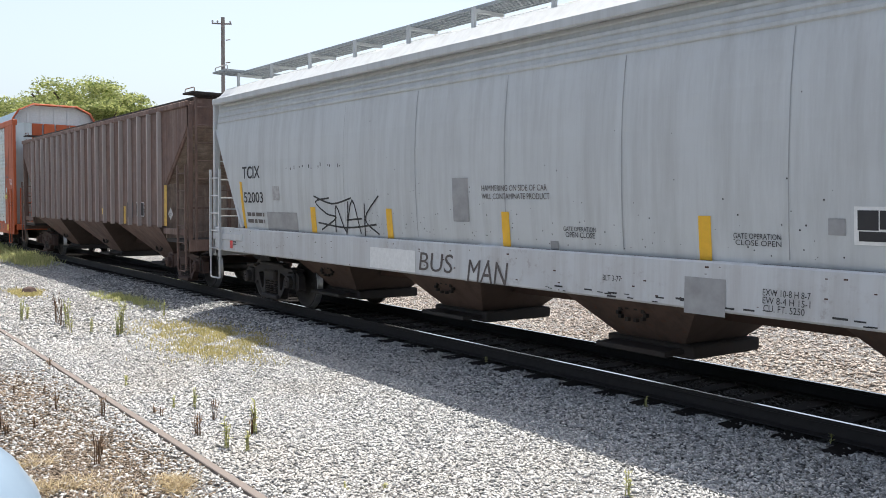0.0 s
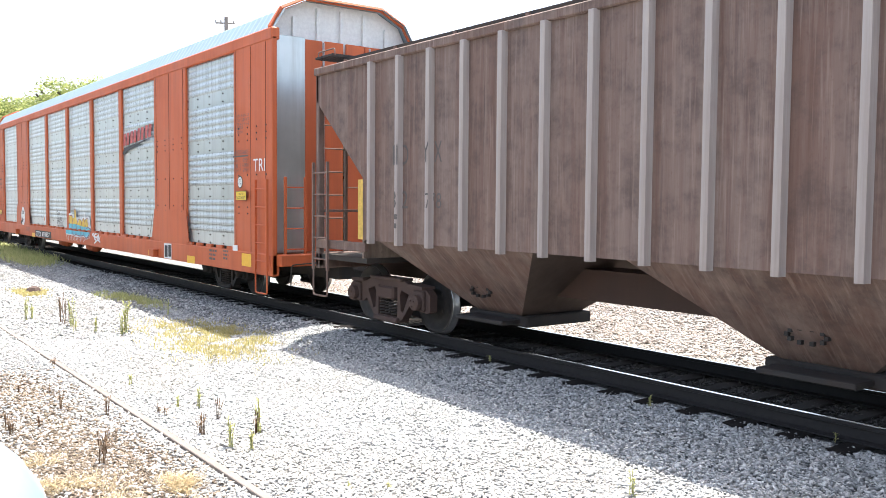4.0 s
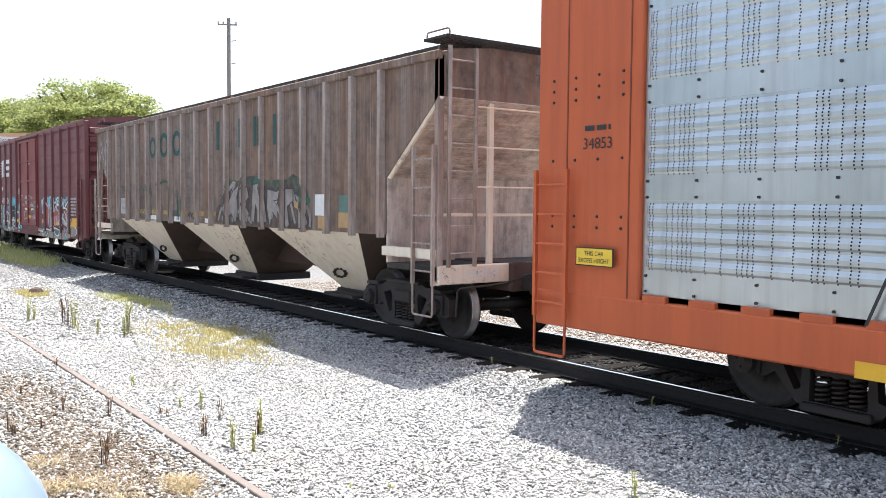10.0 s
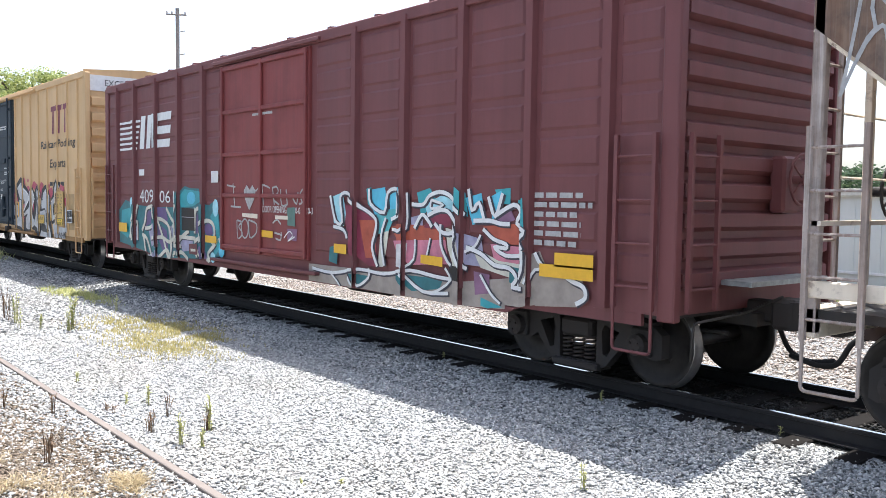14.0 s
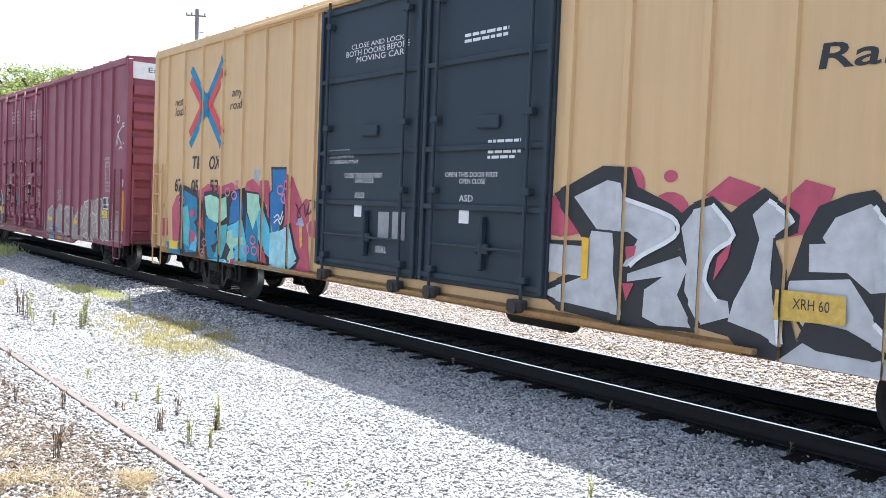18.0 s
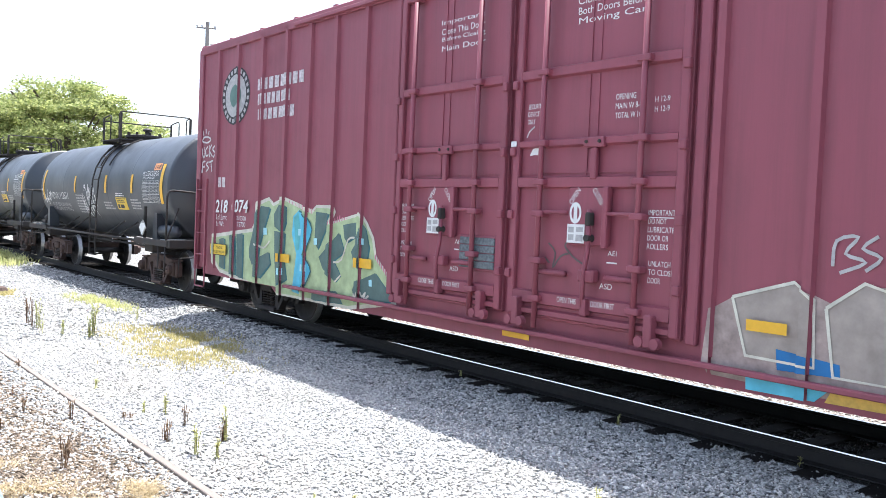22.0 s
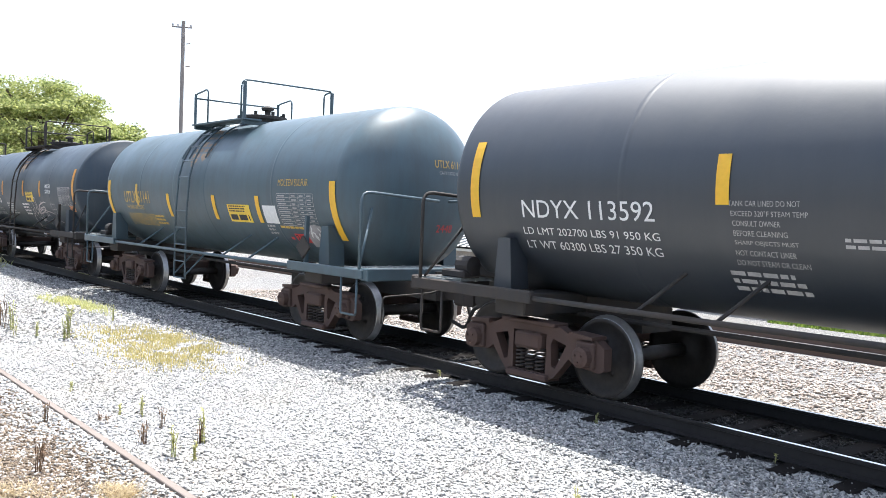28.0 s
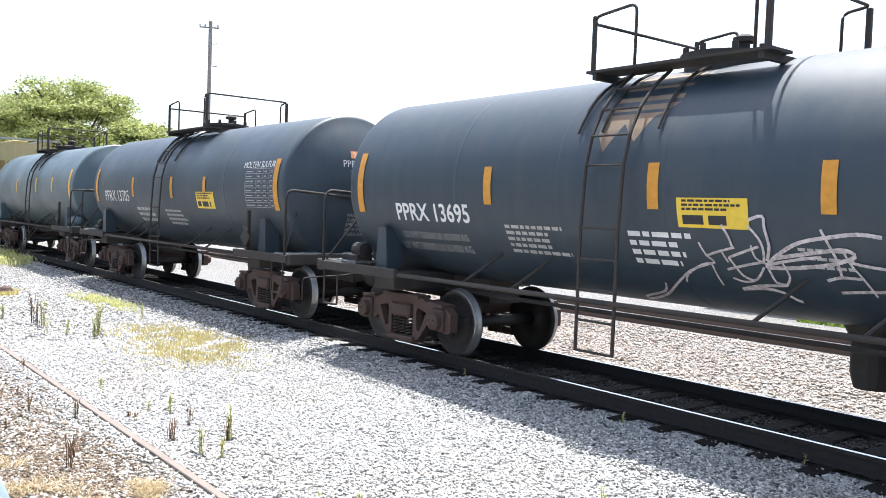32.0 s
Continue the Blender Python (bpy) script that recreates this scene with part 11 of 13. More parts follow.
spray(maroon_box, [(3.03, 1.79), (3.53, 1.83), (3.33, 1.53), (3.08, 1.47)], "g_aqua", NB, 0.008)
spray(maroon_box, [(3.93, 2.04), (4.20, 2.10), (4.35, 1.93), (4.03, 1.73)], "g_teal", NB, 0.006)
spray(maroon_box, [(4.72, 2.13), (4.88, 2.04), (4.94, 1.75), (4.75, 1.81)], "g_teal", NB, 0.006)
spray(maroon_box, [(5.40, 2.08), (5.66, 2.10), (5.66, 1.91), (5.48, 1.92)], "g_teal", NB, 0.006)
spray(maroon_box, [(5.78, 1.96), (5.92, 1.99), (5.96, 1.53), (5.84, 1.56)], "g_teal", NB, 0.006)
spray(maroon_box, [(4.88, 1.98), (5.17, 2.04), (5.25, 1.71), (5.02, 1.66)], "g_sky", NB, 0.006)
spray(maroon_box, [(5.33, 2.00), (5.51, 2.07), (5.54, 1.84), (5.36, 1.72)], "g_sky", NB, 0.006)
spray(maroon_box, [(4.10, 1.89), (4.52, 2.04), (4.77, 1.91), (4.52, 1.69), (4.17, 1.73)], "g_ice", NB, 0.008)
spray(maroon_box, [(2.19, 1.87), (2.58, 1.84), (2.99, 1.69), (3.08, 1.03), (2.87, 1.02), (2.41, 1.19), (2.28, 1.55)], "g_wine", NB, 0.006)
spray(maroon_box, [(2.62, 1.65), (3.03, 1.66), (3.04, 1.14), (2.79, 1.13)], "g_red", NB, 0.008)
spray(maroon_box, [(3.37, 1.58), (3.62, 1.63), (4.08, 1.62), (4.43, 1.69), (4.52, 1.46), (3.81, 1.41), (3.53, 1.40)], "g_red", NB, 0.006)
spray(maroon_box, [(3.43, 1.40), (4.52, 1.46), (4.58, 1.16), (3.81, 1.10), (3.53, 1.20)], "g_rose", NB, 0.007)
spray(maroon_box, [(4.08, 1.60), (4.35, 1.82), (4.62, 1.81), (4.62, 1.64), (4.38, 1.58)], "g_wine", NB, 0.0085)
spray(maroon_box, [(5.21, 1.65), (5.81, 1.70), (5.82, 1.46), (5.41, 1.46)], "g_red", NB, 0.006)
spray(maroon_box, [(5.34, 1.45), (5.84, 1.44), (5.82, 1.23), (5.41, 1.26)], "g_rose", NB, 0.006)
spray(maroon_box, [(5.41, 1.75), (5.66, 1.87), (5.75, 1.74), (5.49, 1.67)], "g_mauve", NB, 0.009)
spray(maroon_box, [(4.72, 1.57), (5.18, 1.50), (5.26, 1.17), (4.83, 1.18)], "g_lilac", NB, 0.006)
spray(maroon_box, [(3.81, 1.72), (4.08, 1.77), (4.03, 1.46), (3.85, 1.41)], "g_lilac", NB, 0.006)
spray(maroon_box, [(3.15, 1.66), (3.35, 1.64), (3.28, 1.29), (3.20, 1.03), (3.08, 1.03)], "g_cream", NB, 0.006)
spray(maroon_box, [(3.53, 1.35), (3.74, 1.38), (3.70, 1.06), (3.53, 1.07)], "g_chalk", NB, 0.009)
spray(maroon_box, [(4.52, 1.61), (4.76, 1.57), (4.89, 1.15), (4.69, 1.12), (4.57, 1.35)], "g_cream", NB, 0.009)
spray(maroon_box, [(4.99, 1.42), (5.49, 1.26), (5.93, 1.24), (5.97, 1.04), (5.61, 1.09), (5.18, 1.16)], "g_cream", NB, 0.009)
spray(maroon_box, [(3.53, 0.96), (4.49, 0.97), (4.42, 0.84), (3.85, 0.76), (3.66, 0.84)], "g_tealdk", NB, 0.01)
spray(maroon_box, [(5.67, 1.21), (5.93, 1.19), (5.82, 0.97), (5.67, 1.03)], "g_tealdk", NB, 0.011)
spray(maroon_box, [(1.85, 1.23), (2.08, 1.29), (2.05, 0.99), (1.83, 1.02)], "g_tealdk", NB, 0.006)
spray(maroon_box, [(2.45, 0.89), (2.87, 0.88), (2.71, 0.73), (2.49, 0.74)], "g_tealdk", NB, 0.01)
spray(maroon_box, [(5.19, 0.81), (5.56, 0.73), (5.31, 0.69), (5.19, 0.71)], "g_teal", NB, 0.01)
spray(maroon_box, [(4.59, 1.16), (4.89, 1.15), (4.86, 0.97), (4.63, 0.99)], "under", NB, 0.011)
spray(maroon_box, [(5.06, 1.11), (5.34, 1.09), (5.34, 0.87), (5.09, 0.83)], "g_mauve", NB, 0.011)
spray(maroon_box, [(1.99, 1.29), (2.32, 1.29), (2.32, 1.15), (1.99, 1.16)], "yellow", NB, 0.024)
spray(maroon_box, [(4.05, 1.25), (4.49, 1.24), (4.49, 1.12), (4.05, 1.14)], "yellow", NB, 0.024)
line(maroon_box, [(1.90, 1.98), (2.04, 1.62), (2.22, 1.60), (2.17, 1.96), (2.35, 2.02), (2.52, 1.90), (2.69, 1.83)], 0.07500000000000001, "g_ink", NB, 0.013)
line(maroon_box, [(1.87, 1.99), (2.01, 1.63), (2.19, 1.61), (2.14, 1.97), (2.32, 2.03), (2.49, 1.91), (2.66, 1.84)], 0.05, "white", NB, 0.018)
line(maroon_box, [(1.99, 1.53), (2.26, 1.49), (2.35, 1.37)], 0.07500000000000001, "g_ink", NB, 0.013)
line(maroon_box, [(1.96, 1.54), (2.23, 1.50), (2.32, 1.38)], 0.05, "white", NB, 0.018)
line(maroon_box, [(2.58, 1.85), (2.85, 1.77), (3.06, 1.66), (3.06, 1.51), (2.98, 1.27), (3.10, 1.02)], 0.07500000000000001, "g_ink", NB, 0.013)
line(maroon_box, [(2.56, 1.86), (2.83, 1.78), (3.03, 1.67), (3.03, 1.52), (2.95, 1.28), (3.08, 1.03)], 0.05, "white", NB, 0.018)
line(maroon_box, [(3.30, 1.68), (3.18, 1.42), (3.26, 1.04)], 0.06, "g_ink", NB, 0.013)
line(maroon_box, [(3.27, 1.70), (3.16, 1.43), (3.24, 1.05)], 0.04, "white", NB, 0.018)
line(maroon_box, [(2.89, 2.08), (2.94, 1.87), (3.26, 1.76), (3.33, 2.03), (3.57, 2.06), (3.62, 1.78), (3.41, 1.67)], 0.07500000000000001, "g_ink", NB, 0.013)
line(maroon_box, [(2.87, 2.09), (2.91, 1.88), (3.23, 1.77), (3.31, 2.04), (3.54, 2.07), (3.60, 1.79), (3.39, 1.68)], 0.05, "white", NB, 0.018)
line(maroon_box, [(3.43, 1.54), (3.76, 1.57), (3.75, 2.03)], 0.0675, "g_ink", NB, 0.013)
line(maroon_box, [(3.41, 1.55), (3.73, 1.58), (3.73, 2.04)], 0.045, "white", NB, 0.018)
line(maroon_box, [(3.87, 1.88), (4.10, 1.88), (4.23, 1.99), (4.43, 2.04), (4.64, 1.99), (4.77, 1.85), (4.91, 1.77)], 0.07500000000000001, "g_ink", NB, 0.013)
line(maroon_box, [(3.84, 1.89), (4.08, 1.89), (4.20, 2.00), (4.41, 2.05), (4.62, 2.00), (4.75, 1.86), (4.89, 1.78)], 0.05, "white", NB, 0.018)
line(maroon_box, [(3.92, 1.57), (4.07, 1.75), (4.19, 1.69), (4.28, 1.60)], 0.07500000000000001, "g_ink", NB, 0.013)
line(maroon_box, [(3.90, 1.58), (4.05, 1.76), (4.17, 1.70), (4.26, 1.61)], 0.05, "white", NB, 0.018)
line(maroon_box, [(4.26, 1.93), (4.50, 1.88), (4.26, 1.83), (4.26, 1.93)], 0.052500000000000005, "g_ink", NB, 0.013)
line(maroon_box, [(4.24, 1.95), (4.48, 1.89), (4.24, 1.84), (4.24, 1.95)], 0.035, "white", NB, 0.018)
line(maroon_box, [(4.19, 1.74), (4.40, 1.81), (4.59, 1.80), (4.73, 1.66), (4.78, 1.54)], 0.07500000000000001, "g_ink", NB, 0.013)
line(maroon_box, [(4.17, 1.75), (4.38, 1.82), (4.57, 1.81), (4.71, 1.67), (4.76, 1.55)], 0.05, "white", NB, 0.018)
line(maroon_box, [(4.33, 1.65), (4.51, 1.53), (4.78, 1.54), (4.75, 1.40), (4.85, 1.17), (4.96, 1.12)], 0.07500000000000001, "g_ink", NB, 0.013)
line(maroon_box, [(4.31, 1.66), (4.49, 1.54), (4.76, 1.55), (4.72, 1.41), (4.83, 1.18), (4.94, 1.13)], 0.05, "white", NB, 0.018)
line(maroon_box, [(4.46, 1.64), (4.46, 1.39), (4.58, 1.21), (4.66, 1.14)], 0.06, "g_ink", NB, 0.013)
line(maroon_box, [(4.43, 1.65), (4.44, 1.40), (4.56, 1.21), (4.64, 1.15)], 0.04, "white", NB, 0.018)
line(maroon_box, [(3.94, 1.43), (3.91, 1.17), (3.70, 1.05)], 0.052500000000000005, "g_ink", NB, 0.013)
line(maroon_box, [(3.92, 1.44), (3.89, 1.18), (3.68, 1.06)], 0.035, "white", NB, 0.018)
line(maroon_box, [(4.25, 1.46), (4.18, 1.22)], 0.045, "g_ink", NB, 0.013)
line(maroon_box, [(4.23, 1.47), (4.16, 1.23)], 0.03, "white", NB, 0.018)
line(maroon_box, [(4.97, 2.08), (5.03, 1.82), (5.16, 1.92), (5.26, 1.70)], 0.07500000000000001, "g_ink", NB, 0.013)
line(maroon_box, [(4.95, 2.09), (5.02, 1.83), (5.14, 1.93), (5.24, 1.71)], 0.05, "white", NB, 0.018)
line(maroon_box, [(5.07, 1.70), (5.35, 1.71), (5.53, 1.68), (5.68, 1.68)], 0.07500000000000001, "g_ink", NB, 0.013)
line(maroon_box, [(5.05, 1.71), (5.33, 1.72), (5.52, 1.69), (5.67, 1.69)], 0.05, "white", NB, 0.018)
line(maroon_box, [(5.32, 1.99), (5.44, 1.76), (5.56, 2.03)], 0.07500000000000001, "g_ink", NB, 0.013)
line(maroon_box, [(5.30, 2.00), (5.42, 1.77), (5.54, 2.04)], 0.05, "white", NB, 0.018)
line(maroon_box, [(5.43, 1.76), (5.74, 1.90), (5.86, 1.82), (5.80, 1.69), (5.97, 1.61), (5.89, 1.51), (5.95, 1.40)], 0.07500000000000001, "g_ink", NB, 0.013)
line(maroon_box, [(5.41, 1.77), (5.72, 1.91), (5.84, 1.83), (5.78, 1.70), (5.96, 1.62), (5.87, 1.52), (5.93, 1.41)], 0.05, "white", NB, 0.018)
line(maroon_box, [(5.24, 1.61), (5.41, 1.50), (5.63, 1.45), (5.63, 1.41), (5.43, 1.41), (5.63, 1.32), (5.95, 1.34)], 0.0675, "g_ink", NB, 0.013)
line(maroon_box, [(5.22, 1.62), (5.40, 1.51), (5.61, 1.46), (5.61, 1.41), (5.41, 1.42), (5.61, 1.33), (5.93, 1.35)], 0.045, "white", NB, 0.018)
line(maroon_box, [(4.94, 1.38), (5.20, 1.32), (5.43, 1.20), (5.69, 1.18), (5.81, 1.07), (5.74, 0.97), (5.96, 0.97)], 0.07500000000000001, "g_ink", NB, 0.013)
line(maroon_box, [(4.92, 1.39), (5.18, 1.33), (5.42, 1.21), (5.67, 1.19), (5.79, 1.08), (5.72, 0.98), (5.94, 0.98)], 0.05, "white", NB, 0.018)
line(maroon_box, [(5.20, 1.54), (5.10, 1.40), (4.91, 1.32)], 0.052500000000000005, "g_ink", NB, 0.013)
line(maroon_box, [(5.18, 1.55), (5.08, 1.41), (4.89, 1.33)], 0.035, "white", NB, 0.018)
line(maroon_box, [(6.09, 1.38), (6.21, 1.24), (6.48, 1.19), (6.64, 1.11), (6.79, 1.06), (6.82, 0.96), (6.69, 0.87)], 0.07500000000000001, "g_ink", NB, 0.013)
line(maroon_box, [(6.07, 1.39), (6.19, 1.25), (6.46, 1.19), (6.62, 1.12), (6.78, 1.07), (6.81, 0.96), (6.68, 0.88)], 0.05, "white", NB, 0.018)
line(maroon_box, [(5.95, 1.39), (5.95, 1.18), (5.84, 0.98)], 0.0675, "g_ink", NB, 0.013)
line(maroon_box, [(5.93, 1.40), (5.93, 1.19), (5.82, 0.99)], 0.045, "white", NB, 0.018)
line(maroon_box, [(6.32, 1.20), (6.09, 1.19), (5.98, 1.04)], 0.052500000000000005, "g_ink", NB, 0.013)
line(maroon_box, [(6.30, 1.21), (6.08, 1.20), (5.97, 1.04)], 0.035, "white", NB, 0.018)
line(maroon_box, [(1.41, 0.88), (1.99, 0.85), (2.65, 0.95), (3.26, 0.93), (3.83, 1.02), (4.37, 0.98), (4.68, 0.97)], 0.0675, "g_ink", NB, 0.013)
line(maroon_box, [(1.38, 0.89), (1.96, 0.86), (2.62, 0.96), (3.24, 0.94), (3.81, 1.03), (4.35, 0.99), (4.66, 0.98)], 0.045, "white", NB, 0.018)
line(maroon_box, [(2.43, 0.88), (2.61, 0.71), (2.90, 0.85), (2.90, 0.98)], 0.06, "g_ink", NB, 0.013)
line(maroon_box, [(2.41, 0.89), (2.58, 0.72), (2.87, 0.86), (2.87, 0.99)], 0.04, "white", NB, 0.018)
line(maroon_box, [(3.69, 0.96), (4.11, 0.77), (4.62, 0.79)], 0.0675, "g_ink", NB, 0.013)
line(maroon_box, [(3.66, 0.97), (4.09, 0.78), (4.60, 0.80)], 0.045, "white", NB, 0.018)
line(maroon_box, [(4.55, 1.10), (4.65, 0.95), (4.38, 0.79), (4.20, 0.77)], 0.052500000000000005, "g_ink", NB, 0.013)
line(maroon_box, [(4.53, 1.11), (4.63, 0.96), (4.35, 0.80), (4.18, 0.78)], 0.035, "white", NB, 0.018)
line(maroon_box, [(5.20, 1.07), (5.39, 0.86), (5.55, 0.76)], 0.052500000000000005, "g_ink", NB, 0.013)
line(maroon_box, [(5.18, 1.08), (5.37, 0.87), (5.53, 0.77)], 0.035, "white", NB, 0.018)
line(maroon_box, [(1.88, 0.87), (2.17, 0.68), (2.08, 0.60)], 0.045, "g_ink", NB, 0.013)
line(maroon_box, [(1.85, 0.88), (2.14, 0.69), (2.05, 0.61)], 0.03, "white", NB, 0.018)
# chalked words on the red door
line(maroon_box, [(-1.49, 2.15), (-1.16, 2.12)], 0.03, "dull", NDOOR, 0.006)
line(maroon_box, [(-1.25, 2.18), (-1.18, 1.76)], 0.03, "dull", NDOOR, 0.006)
line(maroon_box, [(-1.33, 1.78), (-0.94, 1.77)], 0.03, "dull", NDOOR, 0.006)
line(maroon_box, [(-0.40, 2.05), (-0.19, 2.15), (0.08, 2.10)], 0.03, "dull", NDOOR, 0.006)
line(maroon_box, [(-0.19, 2.15), (-0.14, 1.82)], 0.03, "dull", NDOOR, 0.006)
line(maroon_box, [(0.16, 2.12), (0.23, 1.83)], 0.03, "dull", NDOOR, 0.006)
line(maroon_box, [(0.16, 2.10), (0.30, 2.12), (0.35, 2.03), (0.19, 1.93), (0.39, 1.83)], 0.03, "dull", NDOOR, 0.006)
line(maroon_box, [(0.43, 2.08), (0.47, 1.83), (0.65, 1.84)], 0.03, "dull", NDOOR, 0.006)
line(maroon_box, [(0.61, 2.08), (0.65, 1.83)], 0.03, "dull", NDOOR, 0.006)
line(maroon_box, [(0.82, 1.94), (0.94, 1.85), (0.98, 2.03)], 0.03, "dull", NDOOR, 0.006)
line(maroon_box, [(1.12, 2.08), (1.03, 1.99), (1.11, 1.88), (1.01, 1.85)], 0.03, "dull", NDOOR, 0.006)
line(maroon_box, [(-1.10, 1.54), (-1.06, 1.23), (-0.89, 1.33), (-1.03, 1.43), (-0.93, 1.52), (-1.10, 1.54)], 0.03, "dull", NDOOR, 0.006)
line(maroon_box, [(-0.66, 1.56), (-0.62, 1.27), (-0.40, 1.34), (-0.38, 1.50), (-0.66, 1.56)], 0.03, "dull", NDOOR, 0.006)
line(maroon_box, [(0.18, 1.53), (0.32, 1.59), (0.45, 1.52)], 0.03, "dull", NDOOR, 0.006)
line(maroon_box, [(0.24, 1.38), (0.49, 1.35)], 0.03, "dull", NDOOR, 0.006)
line(maroon_box, [(0.46, 1.40), (0.44, 1.27), (0.28, 1.29)], 0.03, "dull", NDOOR, 0.006)
line(maroon_box, [(1.14, 1.58), (1.18, 1.22)], 0.03, "dull", NDOOR, 0.006)
spray(maroon_box, [(-0.64, 1.72), (-0.79, 1.91), (-0.84, 2.06), (-0.74, 2.15), (-0.62, 2.07), (-0.53, 2.15), (-0.41, 2.06), (-0.45, 1.93)], "dull", NDOOR, 0.006)
line(maroon_box, oval(-0.80, 1.41, 0.13, 0.16, True), 0.03, "dull", NDOOR, 0.006)
spray(maroon_box, [(0.65, 1.79), (0.89, 1.80), (0.90, 1.50), (0.66, 1.51)], "g_moss", NDOOR, 0.006)
spray(maroon_box, [(0.64, 1.46), (0.96, 1.46), (0.94, 1.27), (0.65, 1.29)], "g_mauve", NDOOR, 0.006)
line(maroon_box, [(0.56, 1.31), (0.72, 1.42), (0.82, 1.35), (0.67, 1.26), (0.89, 1.34)], 0.02, "white", NDOOR, 0.01)
spray(maroon_box, [(-0.27, 1.41), (0.19, 1.40), (0.19, 1.29), (-0.26, 1.30)], "yellow", NDOOR, 0.012)
spray(maroon_box, [(-0.90, 1.67), (-0.34, 1.67), (-0.34, 1.59), (-0.90, 1.61)], "soo_white", NDOOR, 0.009)
spray(maroon_box, [(0.26, 1.66), (0.67, 1.66), (0.67, 1.60), (0.26, 1.60)], "soo_white", NDOOR, 0.009)
# grey letters on the taupe hopper
spray(taupe_hopper, [(1.22, 2.19), (1.31, 2.42), (1.73, 2.37), (2.16, 2.45), (2.56, 2.46), (3.05, 2.36), (3.43, 2.37), (3.87, 2.36), (4.10, 2.46), (4.41, 2.37), (4.66, 2.15), (4.71, 1.98), (4.17, 2.08), (3.30, 2.14), (2.25, 2.09)], "g_haze", SH, 0.0042)
spray(taupe_hopper, [(0.57, 1.54), (0.62, 1.82), (0.82, 1.92), (1.18, 2.09), (1.41, 2.32), (2.12, 2.36), (2.41, 2.18), (2.61, 2.35), (3.09, 2.31), (3.46, 2.16), (3.87, 2.29), (4.11, 2.31), (4.28, 2.08), (4.66, 1.96), (4.80, 1.63), (4.78, 1.52), (3.89, 1.51), (3.18, 1.50), (2.27, 1.51), (1.38, 1.52)], "g_soot", SH, 0.0046)
spray(taupe_hopper, [(2.45, 2.35), (2.64, 2.45), (2.79, 2.40), (2.78, 2.24), (2.57, 2.17)], "g_green", SH, 0.0049)
spray(taupe_hopper, [(4.31, 2.15), (4.50, 2.05), (4.76, 2.03), (4.74, 1.95), (4.42, 1.99)], "g_green", SH, 0.0049)
line(taupe_hopper, [(0.73, 1.58), (0.90, 1.82), (1.13, 1.76), (0.93, 1.62)], 0.07, "g_grime", SH, 0.0055)
line(taupe_hopper, [(1.27, 2.19), (1.60, 2.35), (1.37, 1.96), (1.75, 1.77), (1.43, 1.60)], 0.09, "g_grime", SH, 0.0055)
line(taupe_hopper, [(2.12, 2.30), (1.92, 2.00), (2.09, 1.75), (2.39, 1.58)], 0.09, "g_grime", SH, 0.0055)
line(taupe_hopper, [(3.24, 1.67), (3.37, 1.89), (3.53, 2.00), (3.83, 1.69), (3.89, 1.53)], 0.08, "g_grime", SH, 0.0055)
line(taupe_hopper, [(4.14, 2.15), (4.20, 1.93), (4.54, 1.81), (4.41, 1.56)], 0.09, "g_grime", SH, 0.0055)
line(taupe_hopper, [(4.61, 1.91), (4.75, 1.72), (4.73, 1.55)], 0.08, "g_grime", SH, 0.0055)
line(taupe_hopper, [(3.88, 2.16), (4.00, 2.00), (4.19, 1.60)], 0.07, "g_grime", SH, 0.0055)
spray(taupe_hopper, [(1.18, 1.86), (1.51, 2.19), (1.78, 2.28), (1.69, 2.06), (1.75, 1.74), (1.61, 1.55), (1.42, 1.73), (1.28, 1.66)], "g_grime", SH, 0.01)
line(taupe_hopper, [(1.18, 1.86), (1.51, 2.19), (1.78, 2.28), (1.69, 2.06), (1.75, 1.74), (1.61, 1.55), (1.42, 1.73), (1.28, 1.66), (1.18, 1.86)], 0.03, "g_ink", SH, 0.014, straight=True)
spray(taupe_hopper, [(1.83, 2.12), (2.17, 2.27), (2.27, 2.06), (2.05, 1.92), (2.28, 1.75), (2.18, 1.56), (1.82, 1.67), (2.01, 1.81)], "g_grime", SH, 0.01)
line(taupe_hopper, [(1.83, 2.12), (2.17, 2.27), (2.27, 2.06), (2.05, 1.92), (2.28, 1.75), (2.18, 1.56), (1.82, 1.67), (2.01, 1.81), (1.83, 2.12)], 0.03, "g_ink", SH, 0.014, straight=True)
spray(taupe_hopper, [(2.45, 2.29), (2.79, 2.34), (2.97, 2.00), (3.07, 1.59), (2.81, 1.58), (2.56, 1.94), (2.51, 1.58), (2.36, 1.61)], "g_grime", SH, 0.01)
line(taupe_hopper, [(2.45, 2.29), (2.79, 2.34), (2.97, 2.00), (3.07, 1.59), (2.81, 1.58), (2.56, 1.94), (2.51, 1.58), (2.36, 1.61), (2.45, 2.29)], 0.03, "g_ink", SH, 0.014, straight=True)
spray(taupe_hopper, [(3.09, 2.21), (3.56, 2.15), (3.76, 2.18), (3.71, 2.01), (3.34, 1.99), (3.64, 1.84), (3.58, 1.61), (3.31, 1.78), (3.18, 1.55), (3.06, 1.89)], "g_grime", SH, 0.01)
line(taupe_hopper, [(3.09, 2.21), (3.56, 2.15), (3.76, 2.18), (3.71, 2.01), (3.34, 1.99), (3.64, 1.84), (3.58, 1.61), (3.31, 1.78), (3.18, 1.55), (3.06, 1.89), (3.09, 2.21)], 0.03, "g_ink", SH, 0.014, straight=True)
